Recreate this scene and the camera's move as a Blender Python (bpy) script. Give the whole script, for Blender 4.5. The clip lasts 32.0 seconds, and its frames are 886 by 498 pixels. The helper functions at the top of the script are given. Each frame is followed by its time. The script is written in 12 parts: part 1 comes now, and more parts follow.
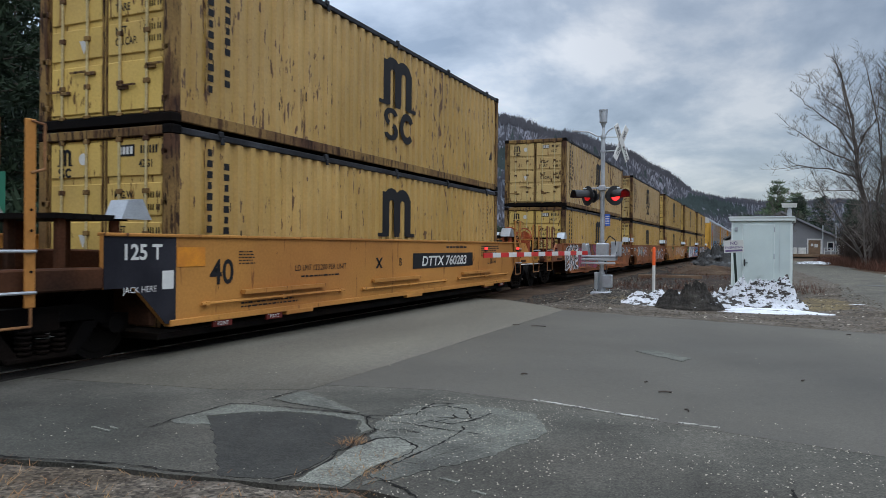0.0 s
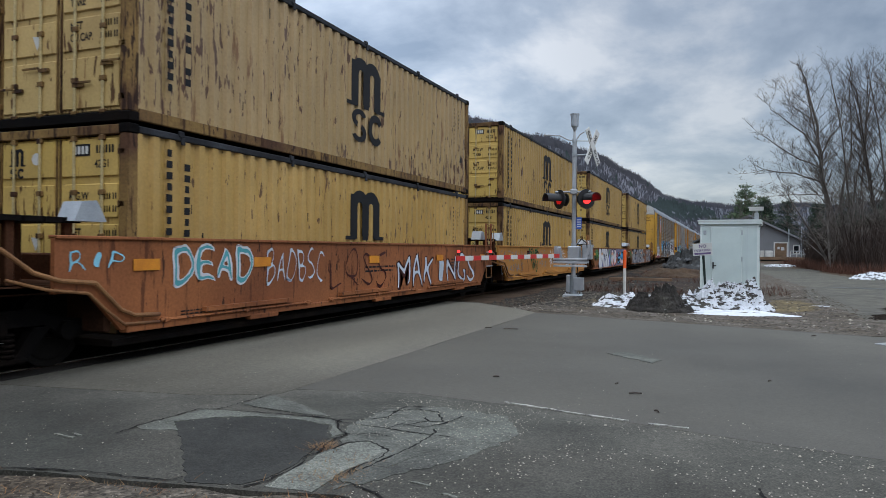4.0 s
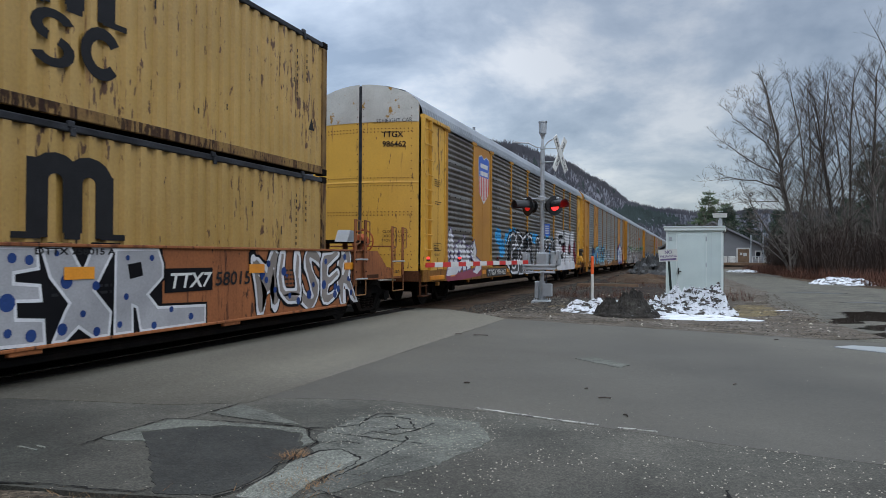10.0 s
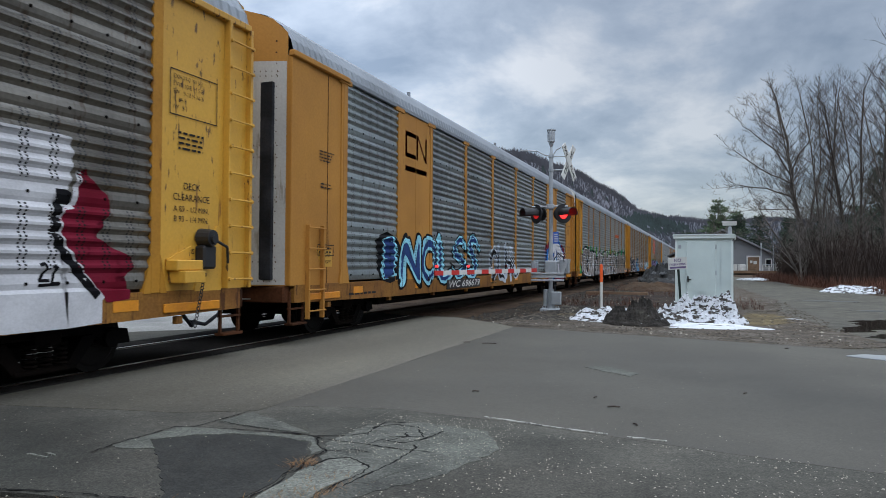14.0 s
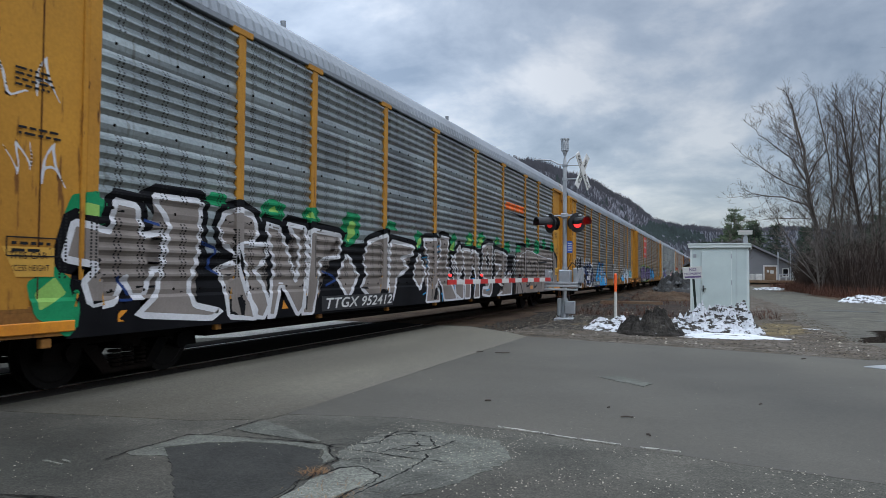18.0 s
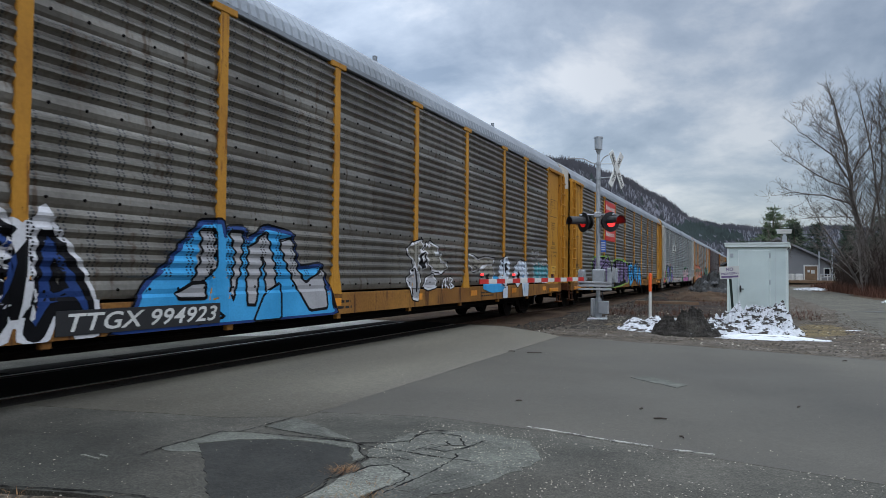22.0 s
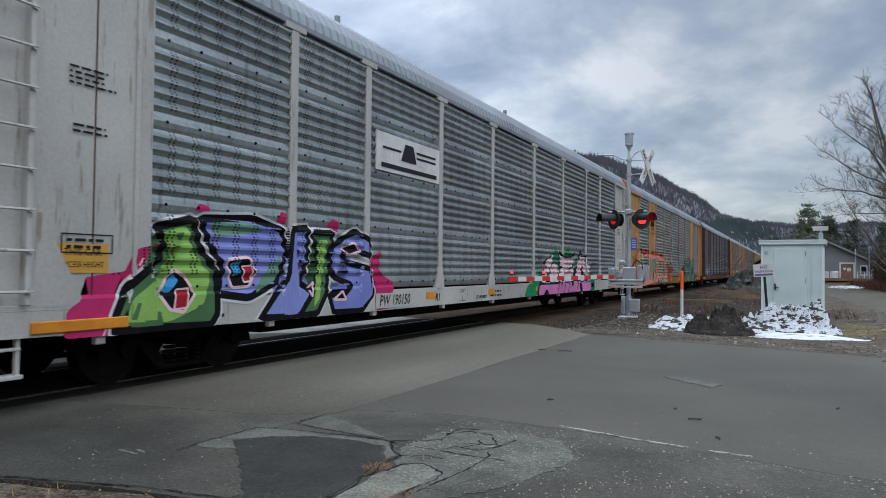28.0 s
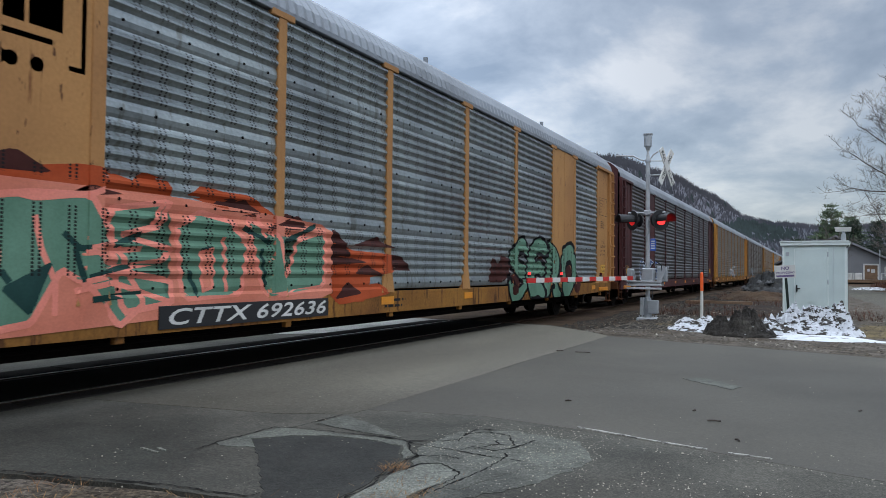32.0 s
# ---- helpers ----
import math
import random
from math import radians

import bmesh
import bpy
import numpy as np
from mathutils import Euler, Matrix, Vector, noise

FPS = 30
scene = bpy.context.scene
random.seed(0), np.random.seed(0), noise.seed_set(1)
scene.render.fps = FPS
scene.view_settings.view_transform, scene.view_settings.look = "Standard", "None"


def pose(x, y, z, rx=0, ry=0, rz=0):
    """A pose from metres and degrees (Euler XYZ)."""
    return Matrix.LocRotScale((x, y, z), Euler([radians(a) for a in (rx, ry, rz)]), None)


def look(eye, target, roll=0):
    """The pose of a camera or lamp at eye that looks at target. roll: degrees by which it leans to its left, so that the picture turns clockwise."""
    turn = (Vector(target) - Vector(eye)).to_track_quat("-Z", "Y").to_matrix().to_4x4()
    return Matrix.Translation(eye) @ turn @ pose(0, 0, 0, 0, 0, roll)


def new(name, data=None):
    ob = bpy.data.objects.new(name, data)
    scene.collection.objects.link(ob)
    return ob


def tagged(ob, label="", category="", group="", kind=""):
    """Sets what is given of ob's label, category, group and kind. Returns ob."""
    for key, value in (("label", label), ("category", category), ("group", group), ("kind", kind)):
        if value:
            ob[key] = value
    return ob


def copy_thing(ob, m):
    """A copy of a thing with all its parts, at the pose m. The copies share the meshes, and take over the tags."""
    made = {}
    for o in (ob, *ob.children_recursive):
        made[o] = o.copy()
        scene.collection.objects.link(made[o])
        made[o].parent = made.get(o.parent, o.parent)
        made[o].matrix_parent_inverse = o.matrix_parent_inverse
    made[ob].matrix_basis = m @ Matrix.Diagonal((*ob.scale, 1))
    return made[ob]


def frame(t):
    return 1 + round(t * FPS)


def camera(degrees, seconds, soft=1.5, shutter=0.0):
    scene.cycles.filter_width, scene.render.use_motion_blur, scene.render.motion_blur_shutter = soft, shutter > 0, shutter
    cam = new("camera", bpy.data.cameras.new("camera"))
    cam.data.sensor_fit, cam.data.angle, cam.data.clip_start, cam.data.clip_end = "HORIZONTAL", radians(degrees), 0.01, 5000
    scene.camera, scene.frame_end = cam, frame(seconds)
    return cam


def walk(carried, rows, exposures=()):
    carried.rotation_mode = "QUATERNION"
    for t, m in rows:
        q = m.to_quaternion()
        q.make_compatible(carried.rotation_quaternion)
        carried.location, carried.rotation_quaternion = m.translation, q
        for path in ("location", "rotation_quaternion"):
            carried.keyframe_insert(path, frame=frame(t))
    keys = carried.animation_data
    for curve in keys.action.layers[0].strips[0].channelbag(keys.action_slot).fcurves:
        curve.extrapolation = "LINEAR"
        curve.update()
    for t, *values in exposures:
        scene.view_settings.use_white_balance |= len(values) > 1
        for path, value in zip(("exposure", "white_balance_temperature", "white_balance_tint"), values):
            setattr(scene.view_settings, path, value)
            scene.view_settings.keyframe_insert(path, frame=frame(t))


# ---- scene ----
# Metres. The track runs along y, its centre at x = TRACK; the train comes towards -y.
cam = camera(63.5, 32.0, soft=0.8, shutter=0.08)


def aim(x, y, z, turn, tilt, lean):
    return Matrix.Translation((x, y, z)) @ pose(0, 0, 0, 90 + tilt, 0, turn) @ pose(0, 0, 0, 0, 0, lean)


PATH = [
    (0, -0.006, 0.001, 1.402, 23.94, -0.34, 0.56),
    (0.5, -0.000, 0.007, 1.404, 23.47, -0.32, 0.55),
    (1, 0.001, 0.012, 1.405, 23.15, -0.28, 0.54),
    (1.5, 0.001, 0.012, 1.401, 22.93, -0.23, 0.55),
    (2, 0.004, 0.014, 1.400, 22.70, -0.17, 0.55),
    (2.5, 0.000, 0.015, 1.398, 22.51, -0.12, 0.52),
    (3, 0.000, 0.016, 1.395, 22.28, -0.10, 0.51),
    (3.5, 0.001, 0.019, 1.395, 22.05, -0.08, 0.51),
    (5.5, -0.015, 0.017, 1.393, 20.90, 0.13, 0.45),
    (6, -0.024, 0.009, 1.394, 20.60, 0.19, 0.42),
    (6.5, -0.031, 0.003, 1.398, 20.19, 0.21, 0.38),
    (7, -0.022, 0.007, 1.396, 19.91, 0.27, 0.36),
    (7.5, -0.015, 0.008, 1.394, 19.71, 0.30, 0.38),
    (8, -0.020, 0.001, 1.395, 19.58, 0.34, 0.37),
    (8.5, -0.020, -0.000, 1.396, 19.44, 0.37, 0.37),
    (9, -0.020, 0.001, 1.397, 19.35, 0.41, 0.37),
    (9.5, -0.016, -0.000, 1.396, 19.29, 0.47, 0.36),
    (10, -0.015, -0.003, 1.396, 19.28, 0.50, 0.36),
    (10.5, -0.017, -0.008, 1.393, 19.30, 0.53, 0.37),
    (11, -0.015, -0.007, 1.392, 19.34, 0.60, 0.37),
    (11.5, -0.019, -0.010, 1.393, 19.34, 0.66, 0.35),
    (12, -0.016, -0.007, 1.397, 19.46, 0.75, 0.34),
    (12.5, -0.015, -0.008, 1.396, 19.59, 0.84, 0.35),
    (13, -0.016, -0.010, 1.397, 19.71, 0.94, 0.35),
    (13.5, -0.014, -0.010, 1.396, 19.83, 1.04, 0.36),
    (14, -0.012, -0.009, 1.399, 19.97, 1.13, 0.37),
    (14.5, -0.010, -0.008, 1.399, 20.13, 1.24, 0.38),
    (16.5, -0.007, -0.008, 1.400, 20.70, 1.61, 0.39),
    (17, -0.005, -0.008, 1.398, 20.83, 1.70, 0.40),
    (17.5, -0.001, -0.012, 1.399, 20.96, 1.77, 0.42),
    (18, 0.007, -0.013, 1.398, 21.10, 1.85, 0.44),
    (18.5, 0.014, -0.017, 1.399, 21.21, 1.89, 0.44),
    (19, 0.029, -0.012, 1.397, 21.36, 1.93, 0.44),
    (19.5, 0.048, -0.003, 1.395, 21.66, 1.94, 0.47),
    (20, 0.054, 0.003, 1.396, 22.26, 1.95, 0.49),
    (20.5, 0.049, 0.003, 1.396, 22.81, 1.95, 0.49),
    (21, 0.046, 0.004, 1.395, 23.21, 1.92, 0.51),
    (21.5, 0.039, 0.003, 1.395, 23.48, 1.87, 0.52),
    (22, 0.030, 0.004, 1.398, 23.75, 1.78, 0.52),
    (22.5, 0.026, 0.007, 1.397, 23.99, 1.75, 0.53),
    (23, 0.021, 0.008, 1.399, 24.19, 1.70, 0.53),
    (23.5, 0.016, 0.004, 1.398, 24.38, 1.71, 0.53),
    (24, 0.014, 0.004, 1.400, 24.56, 1.64, 0.53),
    (24.5, 0.007, 0.002, 1.397, 24.72, 1.64, 0.53),
    (25, 0.002, 0.001, 1.399, 24.89, 1.60, 0.54),
    (25.5, -0.006, -0.002, 1.400, 25.04, 1.60, 0.55),
    (27.5, -0.011, 0.007, 1.405, 25.76, 1.55, 0.56),
    (28, -0.009, 0.007, 1.406, 25.97, 1.54, 0.57),
    (28.5, -0.008, 0.007, 1.408, 26.20, 1.54, 0.59),
    (29, -0.011, 0.003, 1.408, 26.40, 1.57, 0.59),
    (29.5, -0.007, 0.005, 1.405, 26.61, 1.58, 0.59),
    (30, -0.007, -0.000, 1.403, 26.80, 1.60, 0.59),
    (30.5, -0.003, -0.000, 1.401, 27.01, 1.61, 0.60),
    (31, -0.000, -0.001, 1.403, 27.17, 1.60, 0.60),
    (31.5, 0.000, -0.007, 1.400, 27.29, 1.63, 0.59),
    (32, 0.004, -0.006, 1.399, 27.41, 1.64, 0.58),
]
walk(cam, [(t, aim(*row)) for t, *row in PATH], exposures=[(0, -0.45), (32, -0.45)])
TRACK = -8.02


# ---- sky and sun ----
def build_sky():
    w = bpy.data.worlds.new("overcast_sky")
    scene.world = w
    w.use_nodes = True
    nt = w.node_tree
    nt.nodes.clear()
    N, K = nt.nodes.new, nt.links.new
    out, bg = N("ShaderNodeOutputWorld"), N("ShaderNodeBackground")
    sky = N("ShaderNodeTexSky")
    sky.sky_type, sky.sun_disc = "NISHITA", False
    sky.sun_elevation, sky.sun_rotation = radians(38), radians(120)
    tc, sep = N("ShaderNodeTexCoord"), N("ShaderNodeSeparateXYZ")
    K(tc.outputs["Generated"], sep.inputs[0])
    zz = N("ShaderNodeMath")
    zz.operation = "MAXIMUM"
    zz.inputs[1].default_value = 0.0
    K(sep.outputs[2], zz.inputs[0])
    za = N("ShaderNodeMath")
    za.inputs[1].default_value = 0.30
    K(zz.outputs[0], za.inputs[0])
    div = N("ShaderNodeVectorMath")
    div.operation = "DIVIDE"
    comb = N("ShaderNodeCombineXYZ")
    K(za.outputs[0], comb.inputs[0]), K(za.outputs[0], comb.inputs[1])
    comb.inputs[2].default_value = 1.0
    K(tc.outputs["Generated"], div.inputs[0]), K(comb.outputs[0], div.inputs[1])
    mp = N("ShaderNodeMapping")
    mp.inputs["Scale"].default_value = (1.0, 1.0, 0.6)
    mp.inputs["Location"].default_value = (0.35, 0.62, 0.0)
    K(div.outputs[0], mp.inputs[0])
    n1 = N("ShaderNodeTexNoise")
    n1.inputs["Scale"].default_value, n1.inputs["Detail"].default_value, n1.inputs["Roughness"].default_value = 2.1, 9.0, 0.56
    n1.inputs["Distortion"].default_value = 0.2
    K(mp.outputs[0], n1.inputs["Vector"])
    ramp = N("ShaderNodeValToRGB")
    e = ramp.color_ramp.elements
    e[0].position, e[0].color = 0.34, (0.265, 0.33, 0.435, 1)
    e[1].position, e[1].color = 0.64, (0.93, 0.96, 1.01, 1)
    m = ramp.color_ramp.elements.new(0.50)
    m.color = (0.51, 0.585, 0.70, 1)
    K(n1.outputs["Fac"], ramp.inputs[0])
    # overcast sky: brighter towards the zenith
    up = N("ShaderNodeMapRange")
    up.inputs["From Min"].default_value, up.inputs["From Max"].default_value = 0.0, 0.9
    up.inputs["To Min"].default_value, up.inputs["To Max"].default_value = 0.92, SKY_ZENITH
    K(zz.outputs[0], up.inputs["Value"])
    top = N("ShaderNodeMapRange")
    top.inputs["From Min"].default_value, top.inputs["From Max"].default_value = 0.42, 0.95
    top.inputs["To Min"].default_value, top.inputs["To Max"].default_value = 0.0, SKY_TOP
    K(zz.outputs[0], top.inputs["Value"])
    both = N("ShaderNodeMath")
    K(up.outputs[0], both.inputs[0]), K(top.outputs[0], both.inputs[1])
    gain = N("ShaderNodeVectorMath")
    gain.operation = "SCALE"
    K(ramp.outputs[0], gain.inputs[0]), K(both.outputs[0], gain.inputs["Scale"])
    # a heavier, darker deck of cloud high over the valley to the north-east
    deck = N("ShaderNodeVectorMath")
    deck.operation = "DOT_PRODUCT"
    deck.inputs[1].default_value = Vector((0.16, 0.91, 0.37)).normalized()
    K(tc.outputs["Generated"], deck.inputs[0])
    dim = N("ShaderNodeMapRange")
    dim.interpolation_type = "SMOOTHSTEP"
    dim.inputs["From Min"].default_value, dim.inputs["From Max"].default_value = 0.74, 0.995
    dim.inputs["To Min"].default_value, dim.inputs["To Max"].default_value = 1.28, 0.62
    K(deck.outputs["Value"], dim.inputs["Value"])
    dimmed = N("ShaderNodeMath")
    dimmed.operation = "MULTIPLY"
    K(both.outputs[0], dimmed.inputs[0]), K(dim.outputs[0], dimmed.inputs[1])
    K(dimmed.outputs[0], gain.inputs["Scale"])
    blue = N("ShaderNodeVectorMath")
    blue.operation = "SCALE"
    blue.inputs["Scale"].default_value = 0.05
    K(sky.outputs[0], blue.inputs[0])
    add = N("ShaderNodeVectorMath")
    K(gain.outputs[0], add.inputs[0]), K(blue.outputs[0], add.inputs[1])
    K(add.outputs[0], bg.inputs["Color"])
    bg.inputs["Strength"].default_value = 1.0
    K(bg.outputs[0], out.inputs[0])


SKY_ZENITH, SKY_TOP = 1.9, 2.6
build_sky()
sun = new("sun", bpy.data.lights.new("sun", "SUN"))
sun.data.energy, sun.data.angle, sun.data.color = 0.5, radians(50), (1.0, 0.96, 0.9)
sun.matrix_world = look((30, -20, 48), (0, 0, 0))


# ---- materials ----
def srgb(r, g, b):
    return tuple(((c / 255 + 0.055) / 1.055) ** 2.4 if c > 10 else c / 3295 for c in (r, g, b)) + (1.0,)


def material(name, col, rough=0.7, metal=0.0, vary=0.25, scale=6.0, fine=60.0, bump=0.2, tint=None, streak=None, streak_amount=0.0,
             rand=0.0, specks=None, speck_amount=0.0, spots=None, spot_scale=8.0, spot_low=0.6, depth=0.01, stretch=(1, 1, 1), coat=0.0, grain=0.0, grain_scale=110.0, spec=None):
    """Two scales of value noise, an optional second colour in patches, run-down streaks (long in z), random value per object, fine bump."""
    m = bpy.data.materials.new(name)
    m.use_nodes = True
    nt = m.node_tree
    b = nt.nodes["Principled BSDF"]
    N, K = nt.nodes.new, nt.links.new
    b.inputs["Roughness"].default_value, b.inputs["Metallic"].default_value = rough, metal
    b.inputs["Specular IOR Level"].default_value = spec if spec is not None else 0.5 if rough < 0.6 else 0.18
    tc = N("ShaderNodeTexCoord")
    mp = N("ShaderNodeMapping")
    mp.inputs["Scale"].default_value = stretch
    K(tc.outputs["Object"], mp.inputs[0])
    big, small = N("ShaderNodeTexNoise"), N("ShaderNodeTexNoise")
    for n, s in ((big, scale), (small, fine)):
        n.inputs["Scale"].default_value, n.inputs["Detail"].default_value = s, 4.0
        K(mp.outputs[0], n.inputs["Vector"])
    mix = N("ShaderNodeMath")
    mix.operation = "ADD"
    K(big.outputs["Fac"], mix.inputs[0]), K(small.outputs["Fac"], mix.inputs[1])
    rng = N("ShaderNodeMapRange")
    rng.inputs["From Min"].default_value, rng.inputs["From Max"].default_value = 0.65, 1.35
    rng.inputs["To Min"].default_value, rng.inputs["To Max"].default_value = 1 - vary, 1 + vary
    K(mix.outputs[0], rng.inputs["Value"])
    col = srgb(*col) if max(col) > 1.5 else tuple(col) + (1.0,)
    last = None
    base = N("ShaderNodeRGB")
    base.outputs[0].default_value = col
    last = base.outputs[0]

    def blend(fac, colour, amount=1.0):
        nonlocal last
        mx = N("ShaderNodeMix")
        mx.data_type = "RGBA"
        mx.inputs["B"].default_value = srgb(*colour) if max(colour) > 1.5 else tuple(colour) + (1.0,)
        if amount != 1.0:
            mu = N("ShaderNodeMath")
            mu.operation = "MULTIPLY"
            mu.inputs[1].default_value = amount
            K(fac, mu.inputs[0])
            fac = mu.outputs[0]
        K(fac, mx.inputs["Factor"]), K(last, mx.inputs["A"])
        last = mx.outputs["Result"]

    def window(value, lo, hi):
        r = N("ShaderNodeMapRange")
        r.inputs["From Min"].default_value, r.inputs["From Max"].default_value = lo, hi
        K(value, r.inputs["Value"])
        return r.outputs[0]

    if tint:
        n = N("ShaderNodeTexNoise")
        n.inputs["Scale"].default_value, n.inputs["Detail"].default_value = scale * 0.37, 3.0
        K(mp.outputs[0], n.inputs["Vector"])
        blend(window(n.outputs["Fac"], 0.42, 0.66), tint)
    if streak:
        m2 = N("ShaderNodeMapping")
        m2.inputs["Scale"].default_value = (8.0, 8.0, 1.0)
        K(tc.outputs["Object"], m2.inputs[0])
        oi = N("ShaderNodeObjectInfo")
        sh = N("ShaderNodeVectorMath")
        sh.operation = "SCALE"
        sh.inputs[0].default_value = (40, 70, 30)
        K(oi.outputs["Random"], sh.inputs["Scale"])
        K(sh.outputs[0], m2.inputs["Location"])
        n = N("ShaderNodeTexNoise")
        n.inputs["Scale"].default_value, n.inputs["Detail"].default_value, n.inputs["Roughness"].default_value = 1.0, 6.0, 0.62
        K(m2.outputs[0], n.inputs["Vector"])
        blend(window(n.outputs["Fac"], 0.60 - 0.10 * streak_amount, 0.665 - 0.10 * streak_amount), streak, 0.85)
    if specks:
        # rust that breaks through in clusters of specks, each with a short run below it
        clump = N("ShaderNodeTexNoise")
        clump.inputs["Scale"].default_value, clump.inputs["Detail"].default_value = 0.55, 2.0
        oi = N("ShaderNodeObjectInfo")
        off = N("ShaderNodeVectorMath")
        off.operation = "SCALE"
        off.inputs[0].default_value = (13, 29, 17)
        K(oi.outputs["Random"], off.inputs["Scale"])
        put = N("ShaderNodeVectorMath")
        K(tc.outputs["Object"], put.inputs[0]), K(off.outputs[0], put.inputs[1])
        K(put.outputs[0], clump.inputs["Vector"])
        for sq, sl in ((3.2, 0.655), (1.1, 0.70)):
            m3 = N("ShaderNodeMapping")
            m3.inputs["Scale"].default_value = (13.0, 13.0, sq)
            K(put.outputs[0], m3.inputs[0])
            n = N("ShaderNodeTexNoise")
            n.inputs["Scale"].default_value, n.inputs["Detail"].default_value, n.inputs["Roughness"].default_value = 1.0, 3.0, 0.55
            K(m3.outputs[0], n.inputs["Vector"])
            lift = N("ShaderNodeMath")
            lift.operation = "MULTIPLY_ADD"
            lift.inputs[1].default_value = 0.42
            K(clump.outputs["Fac"], lift.inputs[0]), K(n.outputs["Fac"], lift.inputs[2])
            lo = sl + 0.21 - 0.12 * speck_amount
            blend(window(lift.outputs[0], lo, lo + 0.035), specks, 0.9)
    if spots:
        n = N("ShaderNodeTexNoise")
        n.inputs["Scale"].default_value, n.inputs["Detail"].default_value, n.inputs["Roughness"].default_value = spot_scale, 5.0, 0.65
        K(mp.outputs[0], n.inputs["Vector"])
        blend(window(n.outputs["Fac"], spot_low, spot_low + 0.05), spots)
    sc = N("ShaderNodeVectorMath")
    sc.operation = "SCALE"
    K(last, sc.inputs[0]), K(rng.outputs[0], sc.inputs["Scale"])
    last = sc.outputs[0]
    if rand:
        oi = N("ShaderNodeObjectInfo")
        r = N("ShaderNodeMapRange")
        r.inputs["To Min"].default_value, r.inputs["To Max"].default_value = 1 - rand, 1 + rand
        K(oi.outputs["Random"], r.inputs["Value"])
        s2 = N("ShaderNodeVectorMath")
        s2.operation = "SCALE"
        K(last, s2.inputs[0]), K(r.outputs[0], s2.inputs["Scale"])
        last = s2.outputs[0]
    if grain:
        # crushed stone that shows in the surface: cells of light and dark
        for gs, amount in ((grain_scale, grain), (grain_scale * 0.36, grain * 0.55)):
            vo, wn = N("ShaderNodeTexVoronoi"), N("ShaderNodeSeparateColor")
            vo.inputs["Scale"].default_value = gs
            K(tc.outputs["Object"], vo.inputs["Vector"]), K(vo.outputs["Color"], wn.inputs[0])
            g = N("ShaderNodeMapRange")
            g.inputs["To Min"].default_value, g.inputs["To Max"].default_value = 1 - amount, 1 + amount
            K(wn.outputs[0], g.inputs["Value"])
            s3 = N("ShaderNodeVectorMath")
            s3.operation = "SCALE"
            K(last, s3.inputs[0]), K(g.outputs[0], s3.inputs["Scale"])
            last = s3.outputs[0]
    K(last, b.inputs["Base Color"])
    if bump:
        bp = N("ShaderNodeBump")
        bp.inputs["Strength"].default_value, bp.inputs["Distance"].default_value = bump, depth
        K(mix.outputs[0], bp.inputs["Height"])
        K(bp.outputs[0], b.inputs["Normal"])
    if coat:
        b.inputs["Coat Weight"].default_value = coat
    return m


def punch(m):
    """Punched holes in double columns along the car, on the ribbed part of each row of sheets only."""
    nt = m.node_tree
    N, K = nt.nodes.new, nt.links.new
    b = nt.nodes["Principled BSDF"]
    tc, sep = N("ShaderNodeTexCoord"), N("ShaderNodeSeparateXYZ")
    K(tc.outputs["Object"], sep.inputs[0])

    def maths(op, a, second):
        n = N("ShaderNodeMath")
        n.operation = op
        K(a, n.inputs[0])
        if isinstance(second, float):
            n.inputs[1].default_value = second
        else:
            K(second, n.inputs[1])
        return n.outputs[0]

    def wrap(sock, period, centre, half):
        a = maths("SUBTRACT", maths("PINGPONG", sock, period / 2), centre)
        return maths("LESS_THAN", maths("ABSOLUTE", a, 0.0), half)

    holes = maths("MULTIPLY", wrap(sep.outputs[1], 0.36, 0.034, 0.014), wrap(sep.outputs[2], 0.074, 0.0185, 0.0115))
    row = maths("MODULO", maths("SUBTRACT", sep.outputs[2], 1.06), 0.945)
    holes = maths("MULTIPLY", holes, maths("GREATER_THAN", row, 0.24))
    dark = N("ShaderNodeMix")
    dark.data_type = "RGBA"
    dark.inputs["B"].default_value = (0.012, 0.012, 0.012, 1)
    old = b.inputs["Base Color"].links[0].from_socket
    K(holes, dark.inputs["Factor"]), K(old, dark.inputs["A"]), K(dark.outputs["Result"], b.inputs["Base Color"])
    metal = b.inputs["Metallic"].default_value
    if metal:
        K(maths("MULTIPLY", maths("LESS_THAN", holes, 0.5), metal), b.inputs["Metallic"])
    return m


def perforated(name, col, tint, rust):
    """Galvanised panel sheet with punched holes."""
    return punch(material(name, col, rough=0.32, metal=0.65, vary=0.26, scale=1.6, fine=22.0, bump=0.12, tint=tint, streak=rust, streak_amount=0.2, rand=0.07))


